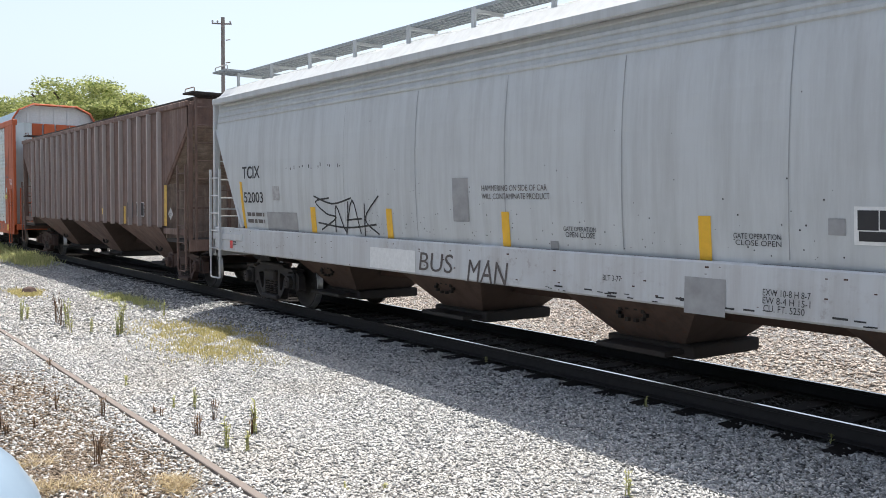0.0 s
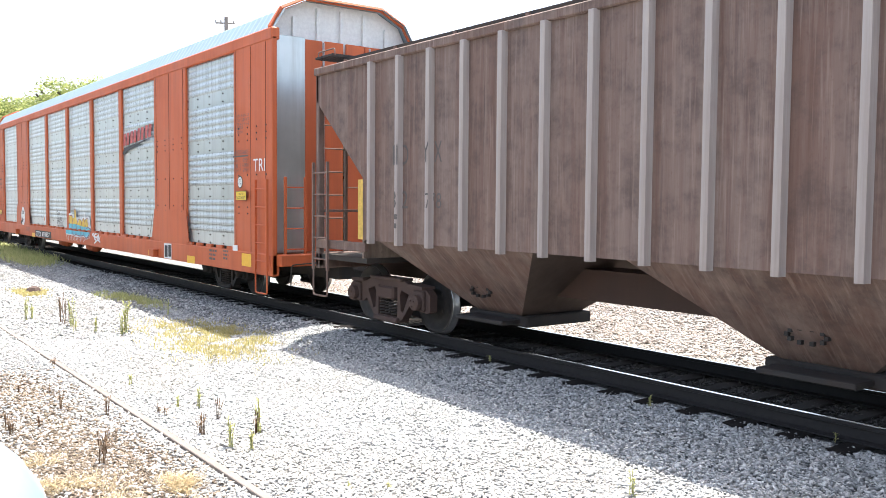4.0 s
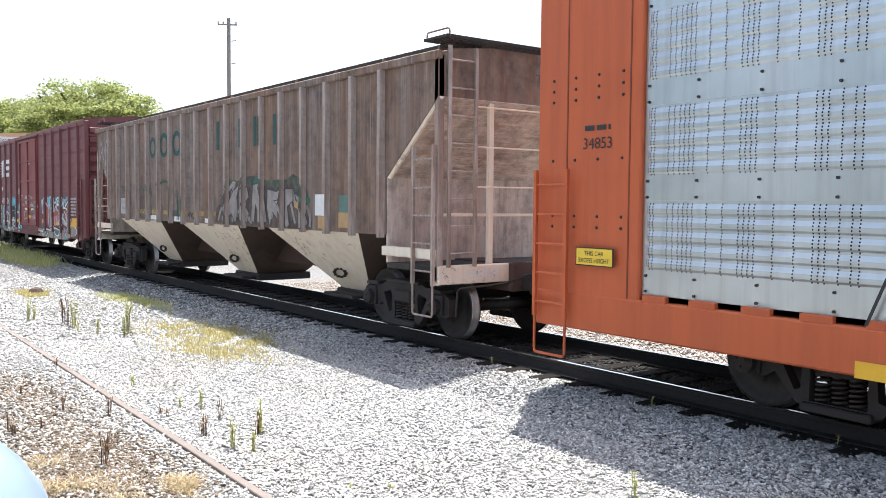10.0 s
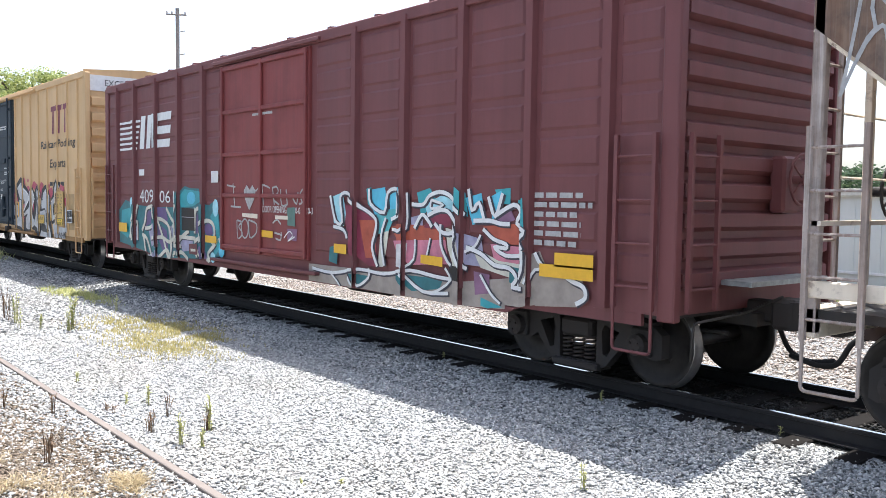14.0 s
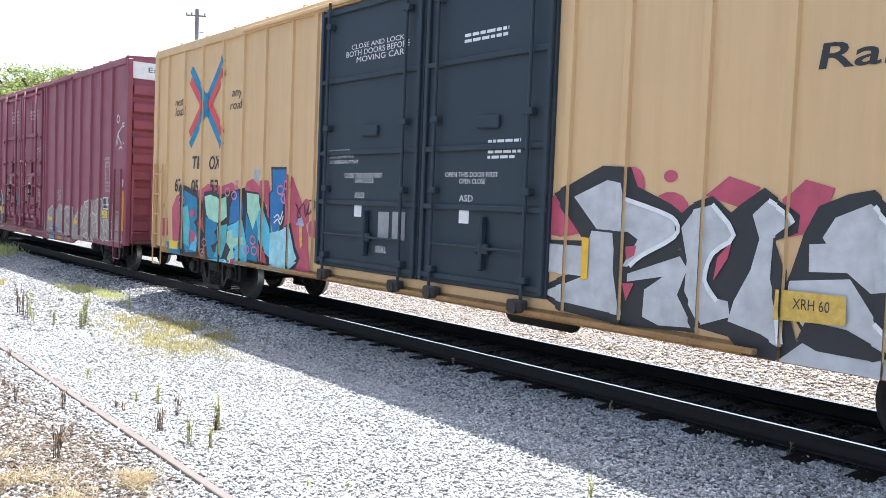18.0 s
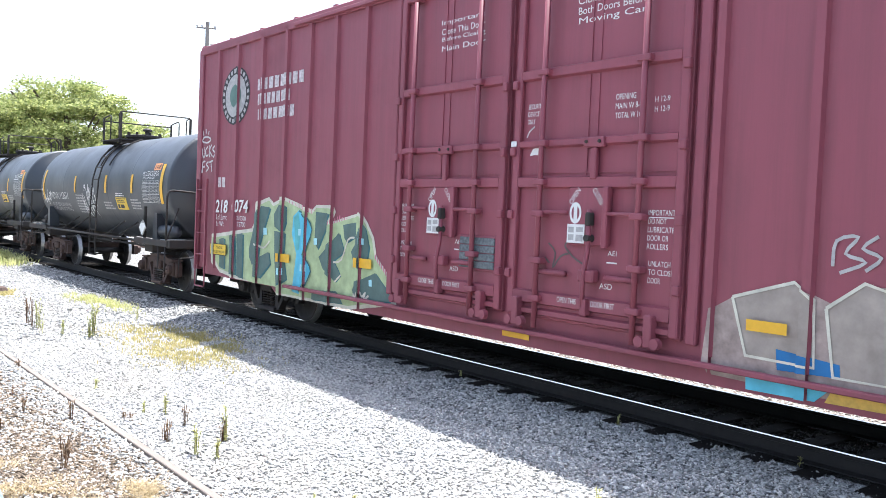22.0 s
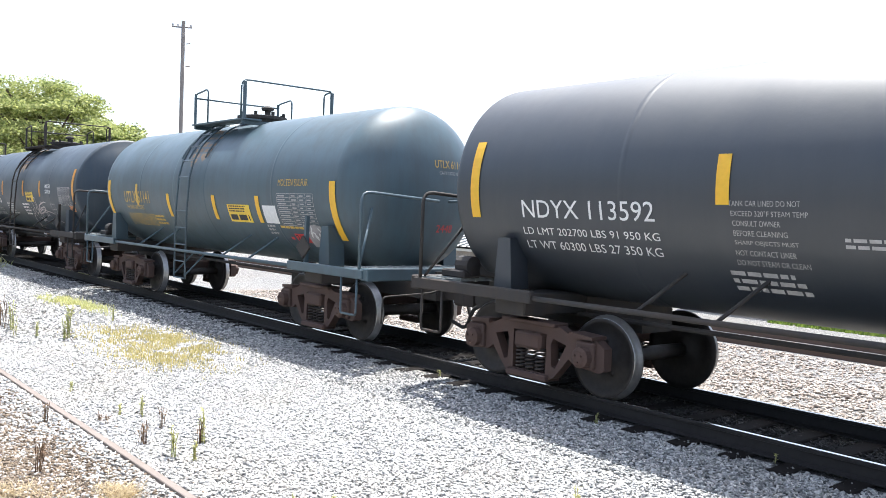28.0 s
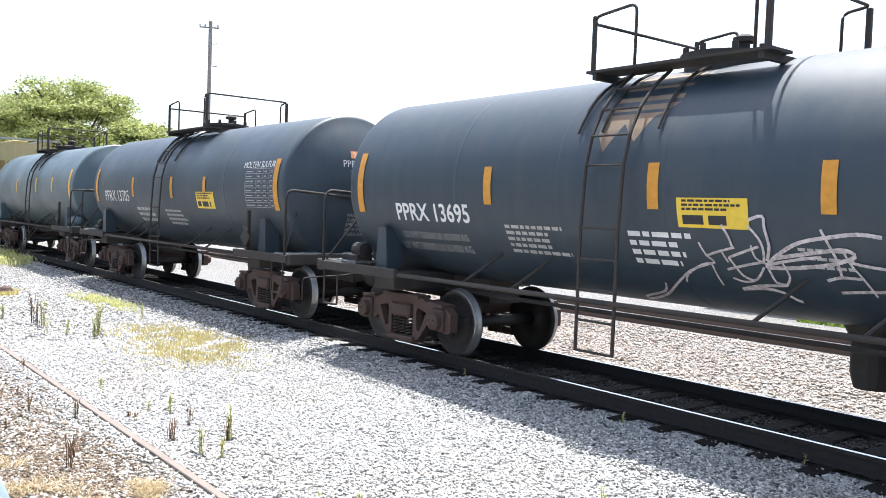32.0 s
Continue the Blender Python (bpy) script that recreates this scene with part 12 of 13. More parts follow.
spray(taupe_hopper, [(3.82, 2.21), (4.12, 2.20), (4.13, 1.99), (3.91, 1.89), (3.98, 1.56), (3.80, 1.53)], "g_grime", SH, 0.01)
line(taupe_hopper, [(3.82, 2.21), (4.12, 2.20), (4.13, 1.99), (3.91, 1.89), (3.98, 1.56), (3.80, 1.53), (3.82, 2.21)], 0.03, "g_ink", SH, 0.014, straight=True)
spray(taupe_hopper, [(4.17, 2.14), (4.40, 2.04), (4.68, 1.62), (4.53, 1.51), (4.30, 1.64), (4.36, 1.84)], "g_grime", SH, 0.01)
line(taupe_hopper, [(4.17, 2.14), (4.40, 2.04), (4.68, 1.62), (4.53, 1.51), (4.30, 1.64), (4.36, 1.84), (4.17, 2.14)], 0.03, "g_ink", SH, 0.014, straight=True)
spray(taupe_hopper, [(4.17, 1.99), (4.34, 1.97), (4.30, 1.85), (4.18, 1.89)], "patch_tan", SH, 0.016)
line(taupe_hopper, [(0.82, 2.09), (1.03, 2.06), (0.82, 1.96), (1.13, 2.13), (1.23, 2.03), (1.32, 2.19)], 0.025, "g_ink", SH, 0.01)
write(maroon_box, "DOOR OPENING", -0.17, 0.62, 1.70, 1.81, M["white"], NDOOR)
write(maroon_box, "0-0  H 10-3", 0.90, 1.42, 1.70, 1.80, M["white"], NDOOR)
write(buff_box, "XRH 60", 5.40, 5.72, 1.20, 1.29, M["black"], TB, off=0.049)
excess_sign(buff_box, 7.10, 7.58, 1.12, 1.29, TB)
line(buff_box, [(7.02, 0.90), (7.05, 0.75), (7.14, 0.76), (7.15, 0.90)], 0.025, "black", TB, 0.03)
line(buff_box, [(7.19, 0.74), (7.26, 0.91), (7.33, 0.76)], 0.025, "black", TB, 0.03)
line(buff_box, oval(7.42, 0.83, 0.05, 0.07, True), 0.025, "black", TB, 0.03)
line(buff_box, [(7.50, 0.83), (7.56, 0.83)], 0.025, "black", TB, 0.03)
line(buff_box, [(7.60, 0.76), (7.62, 0.92), (7.67, 0.80), (7.72, 0.93), (7.74, 0.77)], 0.025, "black", TB, 0.03)
line(buff_box, [(7.77, 0.92), (7.89, 0.94)], 0.025, "black", TB, 0.03)
line(buff_box, [(7.83, 0.93), (7.83, 0.78)], 0.025, "black", TB, 0.03)

# ---- tank stencils ----
def spec_table(parent, x0, x1, z0, z1, mt):
    """A ruled table of small unreadable entries."""
    for k in range(9):
        z = z0 + (z1 - z0) * k / 8
        patch(parent, "table_rule", [rect(x0, x1, z, z + 0.007)], M[mt], BARREL)
    for f in (0.0, 0.38, 0.6, 0.8, 1.0):
        x = x0 + f * (x1 - x0)
        patch(parent, "table_rule", [rect(x, x + 0.007, z0, z1)], M[mt], BARREL, 0.008)
    rng = random.Random(int(1000 * x0))
    for k in range(8):
        z = z0 + (z1 - z0) * (k + 0.3) / 8
        for a, b in ((0.03, 0.34), (0.42, 0.56), (0.64, 0.76), (0.84, 0.96)):
            x, end = x0 + a * (x1 - x0), x0 + (a + (b - a) * rng.uniform(0.6, 1.0)) * (x1 - x0)
            patch(parent, "table_entry", [rect(x, end, z + 0.004, z + 0.022)], M["dull"], BARREL, 0.007)


def boxed_number(parent, words, x0, x1, z0, z1, back, ink, skin=BARREL):
    patch(parent, "number_panel", [rect(x0, x1, z0, z1)], M[back], skin, 0.008)
    w, h = x1 - x0, z1 - z0
    write(parent, words, x0 + 0.08 * w, x1 - 0.08 * w, z0 + 0.16 * h, z1 - 0.16 * h, M[ink], skin, off=0.011)


def notice(parent, x0, x1, z0, z1):
    """A yellow emergency notice whose numbers are left as bars."""
    patch(parent, "emergency_notice", [rect(x0, x1, z0, z1)], M["sign_yellow"], BARREL, 0.008, "yellow emergency notice")
    h = z1 - z0
    bars(parent, x0 + 0.06, x1 - 0.06, z0 + 0.52 * h, z1 - 0.06 * h, 3, M["black"], BARREL_UP, RNG)
    bars(parent, x0 + 0.06, x1 - 0.06, z0 - 0.14 * h, z0 + 0.42 * h, 1, M["black"], BARREL_UP, RNG)


BARREL_UP = Skin(0, barrel=(1.334, 2.37))
write(tank_a, "NDYX 113511", -4.37, -2.52, 2.00, 2.20, M["white"], BARREL)
write(tank_a, "LD LMT 202700 LBS 91 950 KG", -4.42, -2.45, 1.79, 1.89, M["dull"], BARREL)
write(tank_a, "LT WT 60300 LBS 27 350 KG", -4.47, -2.47, 1.66, 1.76, M["dull"], BARREL)
write(tank_a, "MOLTEN SULFUR", 3.87, 4.91, 2.61, 2.72, M["white"], BARREL)
write(tank_a, "NOT FOR FLAMMABLE LIQUIDS", 3.90, 4.72, 2.53, 2.59, M["white"], BARREL)
spec_table(tank_a, 3.90, 4.99, 1.99, 2.49, "white")
boxed_number(tank_a, "2448", 4.52, 4.97, 2.74, 2.90, "orange_sign", "black")
notice(tank_a, 1.87, 2.68, 1.79, 2.09)
bars(tank_a, 1.90, 2.65, 2.10, 2.20, 2, M["white"], BARREL, RNG)
bars(tank_a, -1.69, -0.73, 1.60, 2.14, 7, M["dull"], BARREL, RNG)
tag(tank_a, -1.15, 0.13, 1.50, 2.43, M["white"], BARREL, 70, 0.03, 11)
tag(tank_a, -5.35, -4.38, 1.81, 2.28, M["white"], BARREL, 71, 0.035, 7)
bars(tank_a, 0.82, 1.70, 1.75, 1.97, 3, M["dull"], BARREL, RNG)
bars(tank_a, 3.00, 3.72, 1.79, 2.06, 4, M["dull"], BARREL, RNG)
write(tank_b, "NDYX 113592", -4.40, -2.55, 2.00, 2.20, M["white"], BARREL)
write(tank_b, "LD LMT 202700 LBS 91 950 KG", -4.43, -2.52, 1.81, 1.89, M["white"], BARREL)
write(tank_b, "LT WT 60300 LBS 27 350 KG", -4.43, -2.53, 1.65, 1.74, M["white"], BARREL)
write(tank_b, "TANK CAR LINED DO NOT", -1.72, -1.03, 2.17, 2.22, M["dull"], BARREL)
write(tank_b, "EXCEED 320°F STEAM TEMP", -1.70, -0.96, 2.08, 2.13, M["dull"], BARREL)
write(tank_b, "CONSULT OWNER", -1.69, -1.22, 1.99, 2.04, M["dull"], BARREL)
write(tank_b, "BEFORE CLEANING", -1.69, -1.16, 1.90, 1.95, M["dull"], BARREL)
write(tank_b, "SHARP OBJECTS MUST", -1.69, -1.07, 1.81, 1.86, M["dull"], BARREL)
write(tank_b, "NOT CONTACT LINER", -1.70, -1.11, 1.72, 1.77, M["dull"], BARREL)
write(tank_b, "DO NOT STEAM OR CLEAN", -1.71, -1.00, 1.63, 1.68, M["dull"], BARREL)
bars(tank_b, -1.82, -0.96, 1.35, 1.57, 3, M["dull"], BARREL, RNG)
write(tank_b, "MOLTEN SULFUR", 3.87, 4.98, 2.68, 2.80, M["white"], BARREL)
bars(tank_b, 3.89, 4.71, 2.58, 2.65, 1, M["white"], BARREL, RNG)
spec_table(tank_b, 3.90, 5.00, 2.04, 2.56, "white")
boxed_number(tank_b, "2448", 4.53, 4.98, 2.81, 2.95, "orange_sign", "black")
notice(tank_b, 1.84, 2.68, 1.80, 2.09)
bars(tank_b, 1.87, 2.59, 2.10, 2.19, 2, M["white"], BARREL, RNG)
bars(tank_b, 2.90, 3.66, 1.76, 2.06, 4, M["dull"], BARREL, RNG)
bars(tank_b, -0.66, -0.05, 1.81, 1.92, 2, M["dull"], BARREL, RNG)
write(tank_c, "MOLTEN SULFUR", 3.27, 4.23, 2.37, 2.48, M["gold"], BARREL)
spec_table(tank_c, 3.21, 4.37, 1.72, 2.24, "dull")
boxed_number(tank_c, "2448", 3.43, 3.87, 1.45, 1.59, "red", "black")
notice(tank_c, 1.30, 2.17, 1.73, 2.04)
patch(tank_c, "paint_patch", [rect(2.66, 3.12, 1.74, 2.04)], M["white"], BARREL)
bars(tank_c, 3.09, 3.94, 1.64, 1.71, 1, M["gold"], BARREL, RNG)
bars(tank_c, 3.25, 3.39, 1.45, 1.53, 1, M["red"], BARREL, RNG)
bars(tank_c, 2.63, 2.93, 1.53, 1.71, 3, M["dull"], BARREL, RNG)
patch(tank_c, "paint_patch", [rect(3.86, 4.40, 1.39, 1.75)], M["g_ash"], BARREL)
tag(tank_c, 3.93, 4.36, 1.51, 1.71, M["white"], BARREL, 80, 0.025, 6)
write(tank_c, "UTLX 61141", -3.96, -2.48, 2.01, 2.27, M["gold"], BARREL)
write(tank_c, "THE TANK CAR PEOPLE", -3.94, -2.89, 1.87, 1.96, M["gold"], BARREL)
write(tank_c, "LD LMT 201500 LB 91 450 KG", -3.98, -2.45, 1.66, 1.78, M["gold"], BARREL)
write(tank_c, "LT WT 61400 LB 27 850 KG", -3.98, -2.49, 1.52, 1.66, M["gold"], BARREL)
bars(tank_c, -2.43, -1.81, 1.54, 1.76, 3, M["gold"], BARREL, RNG)
patch(tank_c, "paint_patch", [rect(-3.25, -3.13, 1.95, 2.43)], M["gold"], BARREL)
write(tank_d, "PPRX 13695", -4.35, -2.73, 1.86, 2.11, M["white"], BARREL, bold=0.02)
write(tank_d, "LD LMT 223600 LB 102 850 KG", -4.35, -2.89, 1.62, 1.71, M["dull"], BARREL)
write(tank_d, "LT WT 59200 LB 26 850 KG", -4.47, -2.91, 1.46, 1.56, M["dull"], BARREL)
bars(tank_d, -2.09, -1.08, 1.50, 1.87, 5, M["dull"], BARREL, RNG)
notice(tank_d, 0.52, 1.31, 1.93, 2.22)
bars(tank_d, -0.15, 0.68, 1.49, 1.87, 4, M["white"], BARREL, RNG)
# white scrawl
line(tank_d, [(0.72, 1.79), (0.77, 1.67), (0.84, 1.6), (0.69, 1.57), (0.46, 1.46), (0.38, 1.37)], 0.022, "worn_white", BARREL, 0.010)
line(tank_d, [(0.84, 1.6), (0.52, 1.5), (0.24, 1.34), (-0.05, 1.19), (-0.43, 1.1), (-0.4, 1.14), (-0.03, 1.23), (0.08, 1.33)], 0.021, "worn_white", BARREL, 0.010)
line(tank_d, [(0.76, 1.66), (0.92, 1.71), (1.11, 1.76)], 0.022, "worn_white", BARREL, 0.010)
line(tank_d, [(1.01, 1.97), (1.07, 1.86), (1.09, 1.75)], 0.026, "worn_white", BARREL, 0.010)
line(tank_d, [(0.8, 1.6), (0.81, 1.47), (0.82, 1.37)], 0.022, "worn_white", BARREL, 0.010)
line(tank_d, [(1.29, 1.97), (1.39, 1.85), (1.41, 1.73), (1.38, 1.63)], 0.026, "worn_white", BARREL, 0.010)
line(tank_d, [(1.02, 1.66), (1.06, 1.58), (1.11, 1.49), (1.2, 1.45)], 0.026, "worn_white", BARREL, 0.010)
line(tank_d, [(1.3, 2.02), (1.45, 2.06), (1.46, 1.95), (1.48, 1.79), (1.42, 1.65)], 0.030, "worn_white", BARREL, 0.010)
line(tank_d, [(1.02, 1.66), (1.25, 1.74), (1.37, 1.78)], 0.024, "worn_white", BARREL, 0.010)
line(tank_d, [(0.96, 1.54), (1.2, 1.6), (1.39, 1.64)], 0.024, "worn_white", BARREL, 0.010)
line(tank_d, [(0.95, 1.73), (1.0, 1.61)], 0.022, "worn_white", BARREL, 0.010)
line(tank_d, [(1.29, 1.79), (1.31, 1.67), (1.41, 1.62)], 0.022, "worn_white", BARREL, 0.010)
line(tank_d, [(2.51, 1.91), (2.32, 1.93), (2.09, 1.9), (1.79, 1.84), (1.57, 1.73), (1.41, 1.61), (1.45, 1.59), (1.73, 1.61), (2.04, 1.66), (2.26, 1.74), (2.19, 1.79), (2.06, 1.78), (1.71, 1.72), (1.5, 1.68)], 0.034, "worn_white", BARREL, 0.010)
line(tank_d, [(1.96, 1.72), (1.66, 1.67), (1.43, 1.61), (1.42, 1.53), (1.44, 1.45), (1.53, 1.43), (1.22, 1.4), (1.02, 1.35)], 0.026, "worn_white", BARREL, 0.010)
line(tank_d, [(1.57, 1.64), (1.6, 1.52), (1.53, 1.43)], 0.022, "worn_white", BARREL, 0.010)
line(tank_d, [(1.02, 1.35), (1.29, 1.38), (1.47, 1.35), (1.54, 1.3), (1.6, 1.28)], 0.030, "worn_white", BARREL, 0.010)
line(tank_d, [(1.99, 1.96), (2.04, 1.85), (2.09, 1.72), (2.1, 1.6), (2.1, 1.55)], 0.026, "worn_white", BARREL, 0.010)
line(tank_d, [(1.95, 1.51), (2.09, 1.55), (2.27, 1.55)], 0.026, "worn_white", BARREL, 0.010)
line(tank_d, [(2.17, 1.77), (2.21, 1.67), (2.28, 1.56), (2.33, 1.46), (2.35, 1.4)], 0.022, "worn_white", BARREL, 0.010)
line(tank_d, [(2.2, 1.69), (2.39, 1.66), (2.66, 1.64), (2.87, 1.6), (3.04, 1.55)], 0.026, "worn_white", BARREL, 0.010)
line(tank_d, [(2.04, 1.41), (2.29, 1.44), (2.62, 1.46), (2.83, 1.43), (3.0, 1.38), (3.11, 1.36)], 0.026, "worn_white", BARREL, 0.010)
line(tank_d, [(1.37, 1.59), (1.25, 1.47), (1.1, 1.43), (0.98, 1.46)], 0.021, "worn_white", BARREL, 0.010)
for x in (2.93, 3.12, 3.30):
    patch(tank_d, "table_rule", [rect(x, x + 0.014, 1.63, 1.89)], M["worn_white"], BARREL)
for z in (1.63, 1.72, 1.88):
    patch(tank_d, "table_rule", [rect(2.93, 3.31, z, z + 0.012)], M["worn_white"], BARREL, 0.008)
for k in range(3):
    bars(tank_d, 1.75, 2.25, 1.74 - 0.075 * k, 1.79 - 0.075 * k, 1, M["dull"], BARREL, RNG)
write(tank_d, "MOLTEN", 2.66, 3.19, 2.33, 2.44, M["white"], BARREL, bold=0.02)
write(tank_d, "SULFUR", 2.66, 3.18, 2.18, 2.29, M["white"], BARREL, bold=0.02)
spec_table(tank_d, 3.88, 5.00, 1.87, 2.35, "worn_white")
boxed_number(tank_d, "2448", 4.70, 5.14, 1.71, 1.85, "orange_sign", "black")
write(tank_e, "PPRX 13705", -4.55, -2.67, 1.99, 2.26, M["white"], BARREL)
notice(tank_e, 1.63, 2.54, 1.90, 2.24)
spec_table(tank_e, 4.01, 5.21, 1.96, 2.67, "dull")
bars(tank_e, -0.39, 0.85, 1.47, 1.84, 4, M["dull"], BARREL, RNG)
bars(tank_e, -2.28, -1.05, 1.48, 1.86, 3, M["dull"], BARREL, RNG)
write(tank_e, "MOLTEN SULFUR", 3.88, 5.15, 2.69, 2.81, M["white"], BARREL)


def head_write(parent, words, y0, y1, z0, z1, material, end=5.5, bulge=0.5, rim=1.26):
    """Words on the dished head at the +x end."""
    bm = new_bm()
    if words:
        bm.from_mesh(letters(words))
    else:
        for i in range(6):
            for k in range(3):
                p = [(i / 6, k / 3), ((i + 1) / 6, k / 3), ((i + 1) / 6, (k + 1) / 3), (i / 6, (k + 1) / 3)]
                bm.faces.new([bm.verts.new((a, b, 0)) for a, b in p])
    xs, ys = [v.co.x for v in bm.verts], [v.co.y for v in bm.verts]
    ax, bx, ay, by = min(xs), max(xs), min(ys), max(ys)
    for v in bm.verts:
        y, z = y0 + (v.co.x - ax) / (bx - ax) * (y1 - y0), z0 + (v.co.y - ay) / (by - ay) * (z1 - z0)
        f2 = (y * y + (z - 2.37) ** 2) / rim ** 2
        x = end + 0.10 + (bulge - 0.10) * (1 - f2) if bulge < 0.6 else end + bulge * math.sqrt(max(0.02, 1 - f2 * 0.9))
        v.co = (x + (0.016 if words else 0.010), y, z)
    part("head_lettering" if words else "number_panel", bm, material, parent)


for car, number, ink in ((tank_a, "NDYX 113511", "white"), (tank_b, "NDYX 113592", "white"), (tank_d, "PPRX 13695", "white"), (tank_e, "PPRX 13705", "white")):
    head_write(car, "", -0.20, 0.22, 2.90, 3.03, M["orange_sign"])
    head_write(car, "2448", -0.16, 0.18, 2.92, 3.01, M["white"])
    head_write(car, number, -0.36, 0.40, 2.74, 2.86, M[ink])
    head_write(car, "CAPY 13900 GAL", -0.24, 0.24, 2.64, 2.69, M["dull"])
    head_write(car, "CAPY 52 617 L", -0.24, 0.20, 2.56, 2.61, M["dull"])
    for i, words in enumerate(("MAX 50 DFF W", "36 INCH DR", "SPRINGS D-5", "36 IN STL WHLS", "SE60DE CPLR")):
        head_write(car, words, -0.25, -0.25 + 0.042 * len(words), 1.86 - 0.085 * i, 1.915 - 0.085 * i, M["dull"])
head_write(tank_c, "UTLX 61141", 0.0, 0.62, 2.72, 2.84, M["gold"], 5.05, 0.72, 1.33)
head_write(tank_c, "CAPY 13700 GALS", 0.08, 0.6, 2.62, 2.67, M["dull"], 5.05, 0.72, 1.33)
head_write(tank_c, "2448", 0.1, 0.45, 1.72, 1.84, M["red"], 5.05, 0.72, 1.33)
patch(tank_c, "rust_streak", [[(-0.52, 2.9), (-0.4, 2.75), (-0.2, 2.85), (-0.12, 3.5), (-0.5, 3.55)]], M["rust_stain"], BARREL, 0.004)
patch(tank_c, "rust_streak", [[(-0.1, 2.95), (0.05, 2.85), (0.24, 2.98), (0.26, 3.55), (-0.06, 3.55)]], M["rust_stain"], BARREL, 0.004)
patch(tank_d, "rust_streak", [[(-0.62, 2.9), (-0.5, 2.7), (-0.3, 3.0), (-0.1, 2.8), (0.05, 3.05), (0.3, 3.2), (0.3, 3.6), (-0.6, 3.6)]], M["rust_stain"], BARREL, 0.004)
for car in (tank_a, tank_b, tank_d, tank_e):
    diamond_lines(car, 4.35, 1.5, -1.46)



def end_write(parent, words, x, y0, y1, z0, z1, material):
    """Words on the flat end at +x."""
    bm = new_bm()
    bm.from_mesh(letters(words))
    xs, ys = [v.co.x for v in bm.verts], [v.co.y for v in bm.verts]
    ax, bx, ay, by = min(xs), max(xs), min(ys), max(ys)
    for v in bm.verts:
        v.co = (x, y0 + (v.co.x - ax) / (bx - ax) * (y1 - y0), z0 + (v.co.y - ay) / (by - ay) * (z1 - z0))
    part("end_lettering", bm, material, parent)


end_write(taupe_hopper, "74888", 8.412, -1.1, -0.5, 0.92, 1.06, M["white"])
end_write(taupe_hopper, "TX 74888", 8.392, 0.2, 1.2, 3.72, 3.84, M["ghost"])
end_write(wine_box, "Excess Height Car", 9.535, -1.0, 0.9, 4.77, 4.93, M["green"])
end_write(buff_box, "EXCESS HEIGHT CAR", 9.485, -1.0, 0.9, 4.66, 4.82, M["black"])

part("end_placard", box(new_bm(), 9.56, 9.6, -0.75, -0.2, 1.9, 2.35, 0.01), M["black"], buff_box, "black placard board on the end")


# ---- weeds and small things by the track ----
M["weed"] = leaf_mat("weed_leaves", (0.36, 0.40, 0.14), (0.64, 0.60, 0.30))
M["cover"] = leaf_mat("yellow_green_cover", (0.30, 0.27, 0.10), (0.55, 0.47, 0.22))
M["dead"] = leaf_mat("dead_stalks", (0.12, 0.07, 0.045), (0.30, 0.20, 0.12))
M["straw"] = leaf_mat("dry_straw", (0.26, 0.19, 0.10), (0.72, 0.60, 0.38))


def blade(out, faces, base, tip, width, droop=0.0):
    """A narrow pointed leaf, bent at its middle."""
    base, tip = Vector(base), Vector(tip)
    d = tip - base
    side = d.cross(Vector((0, 0, 1)))
    side = (side.normalized() if side.length > 1e-5 else Vector((1, 0, 0))) * width / 2
    midp = base * 0.5 + tip * 0.5 + Vector((0, 0, droop))
    i = len(out)
    out += [base - side * 0.3, base + side * 0.3, midp + side, midp - side, tip]
    faces += [(i, i + 1, i + 2, i + 3), (i + 3, i + 2, i + 4)]


def stems(rng, h, spread_r, n):
    res = []
    for _ in range(n):
        a, q = rng.uniform(0, math.tau), spread_r * rng.uniform(0.2, 1.0)
        hh = h * rng.uniform(0.6, 1.0)
        res.append(((math.cos(a) * 0.02, math.sin(a) * 0.02, -0.02), (math.cos(a) * q * 0.5, math.sin(a) * q * 0.5, hh * 0.6), (math.cos(a) * q, math.sin(a) * q, hh)))
    return res


def weed(x, y, h, seed):
    rng = random.Random(seed)
    w = thing("weed", "leafy green weed growing out of the gravel", "weed", "weeds in the gravel", (x, y, ground_z(x, y)))
    ss = stems(rng, h * 1.15, h * 0.16, 3 + int(h * 9))
    bm = new_bm()
    for s in ss:
        tube(bm, s, 0.004, 4, False)
    tagged(part("stem", bm, M["weed"], w), kind="stuff")
    out, faces = [], []
    for s in ss:
        for k in range(5 + int(h * 18)):
            t = rng.uniform(0.12, 1.0)
            p = Vector(s[0]).lerp(Vector(s[1]), min(1, t * 2)) if t < 0.5 else Vector(s[1]).lerp(Vector(s[2]), t * 2 - 1)
            a, ln = rng.uniform(0, math.tau), (0.025 + 0.05 * h) * rng.uniform(0.7, 1.4)
            blade(out, faces, p, p + Vector((math.cos(a) * ln, math.sin(a) * ln, ln * rng.uniform(-0.1, 0.7))), ln * 0.4, ln * 0.12)
    me = bpy.data.meshes.new("leaves")
    me.from_pydata(out, [], faces)
    me.materials.append(M["weed"])
    part("foliage", me, None, w)


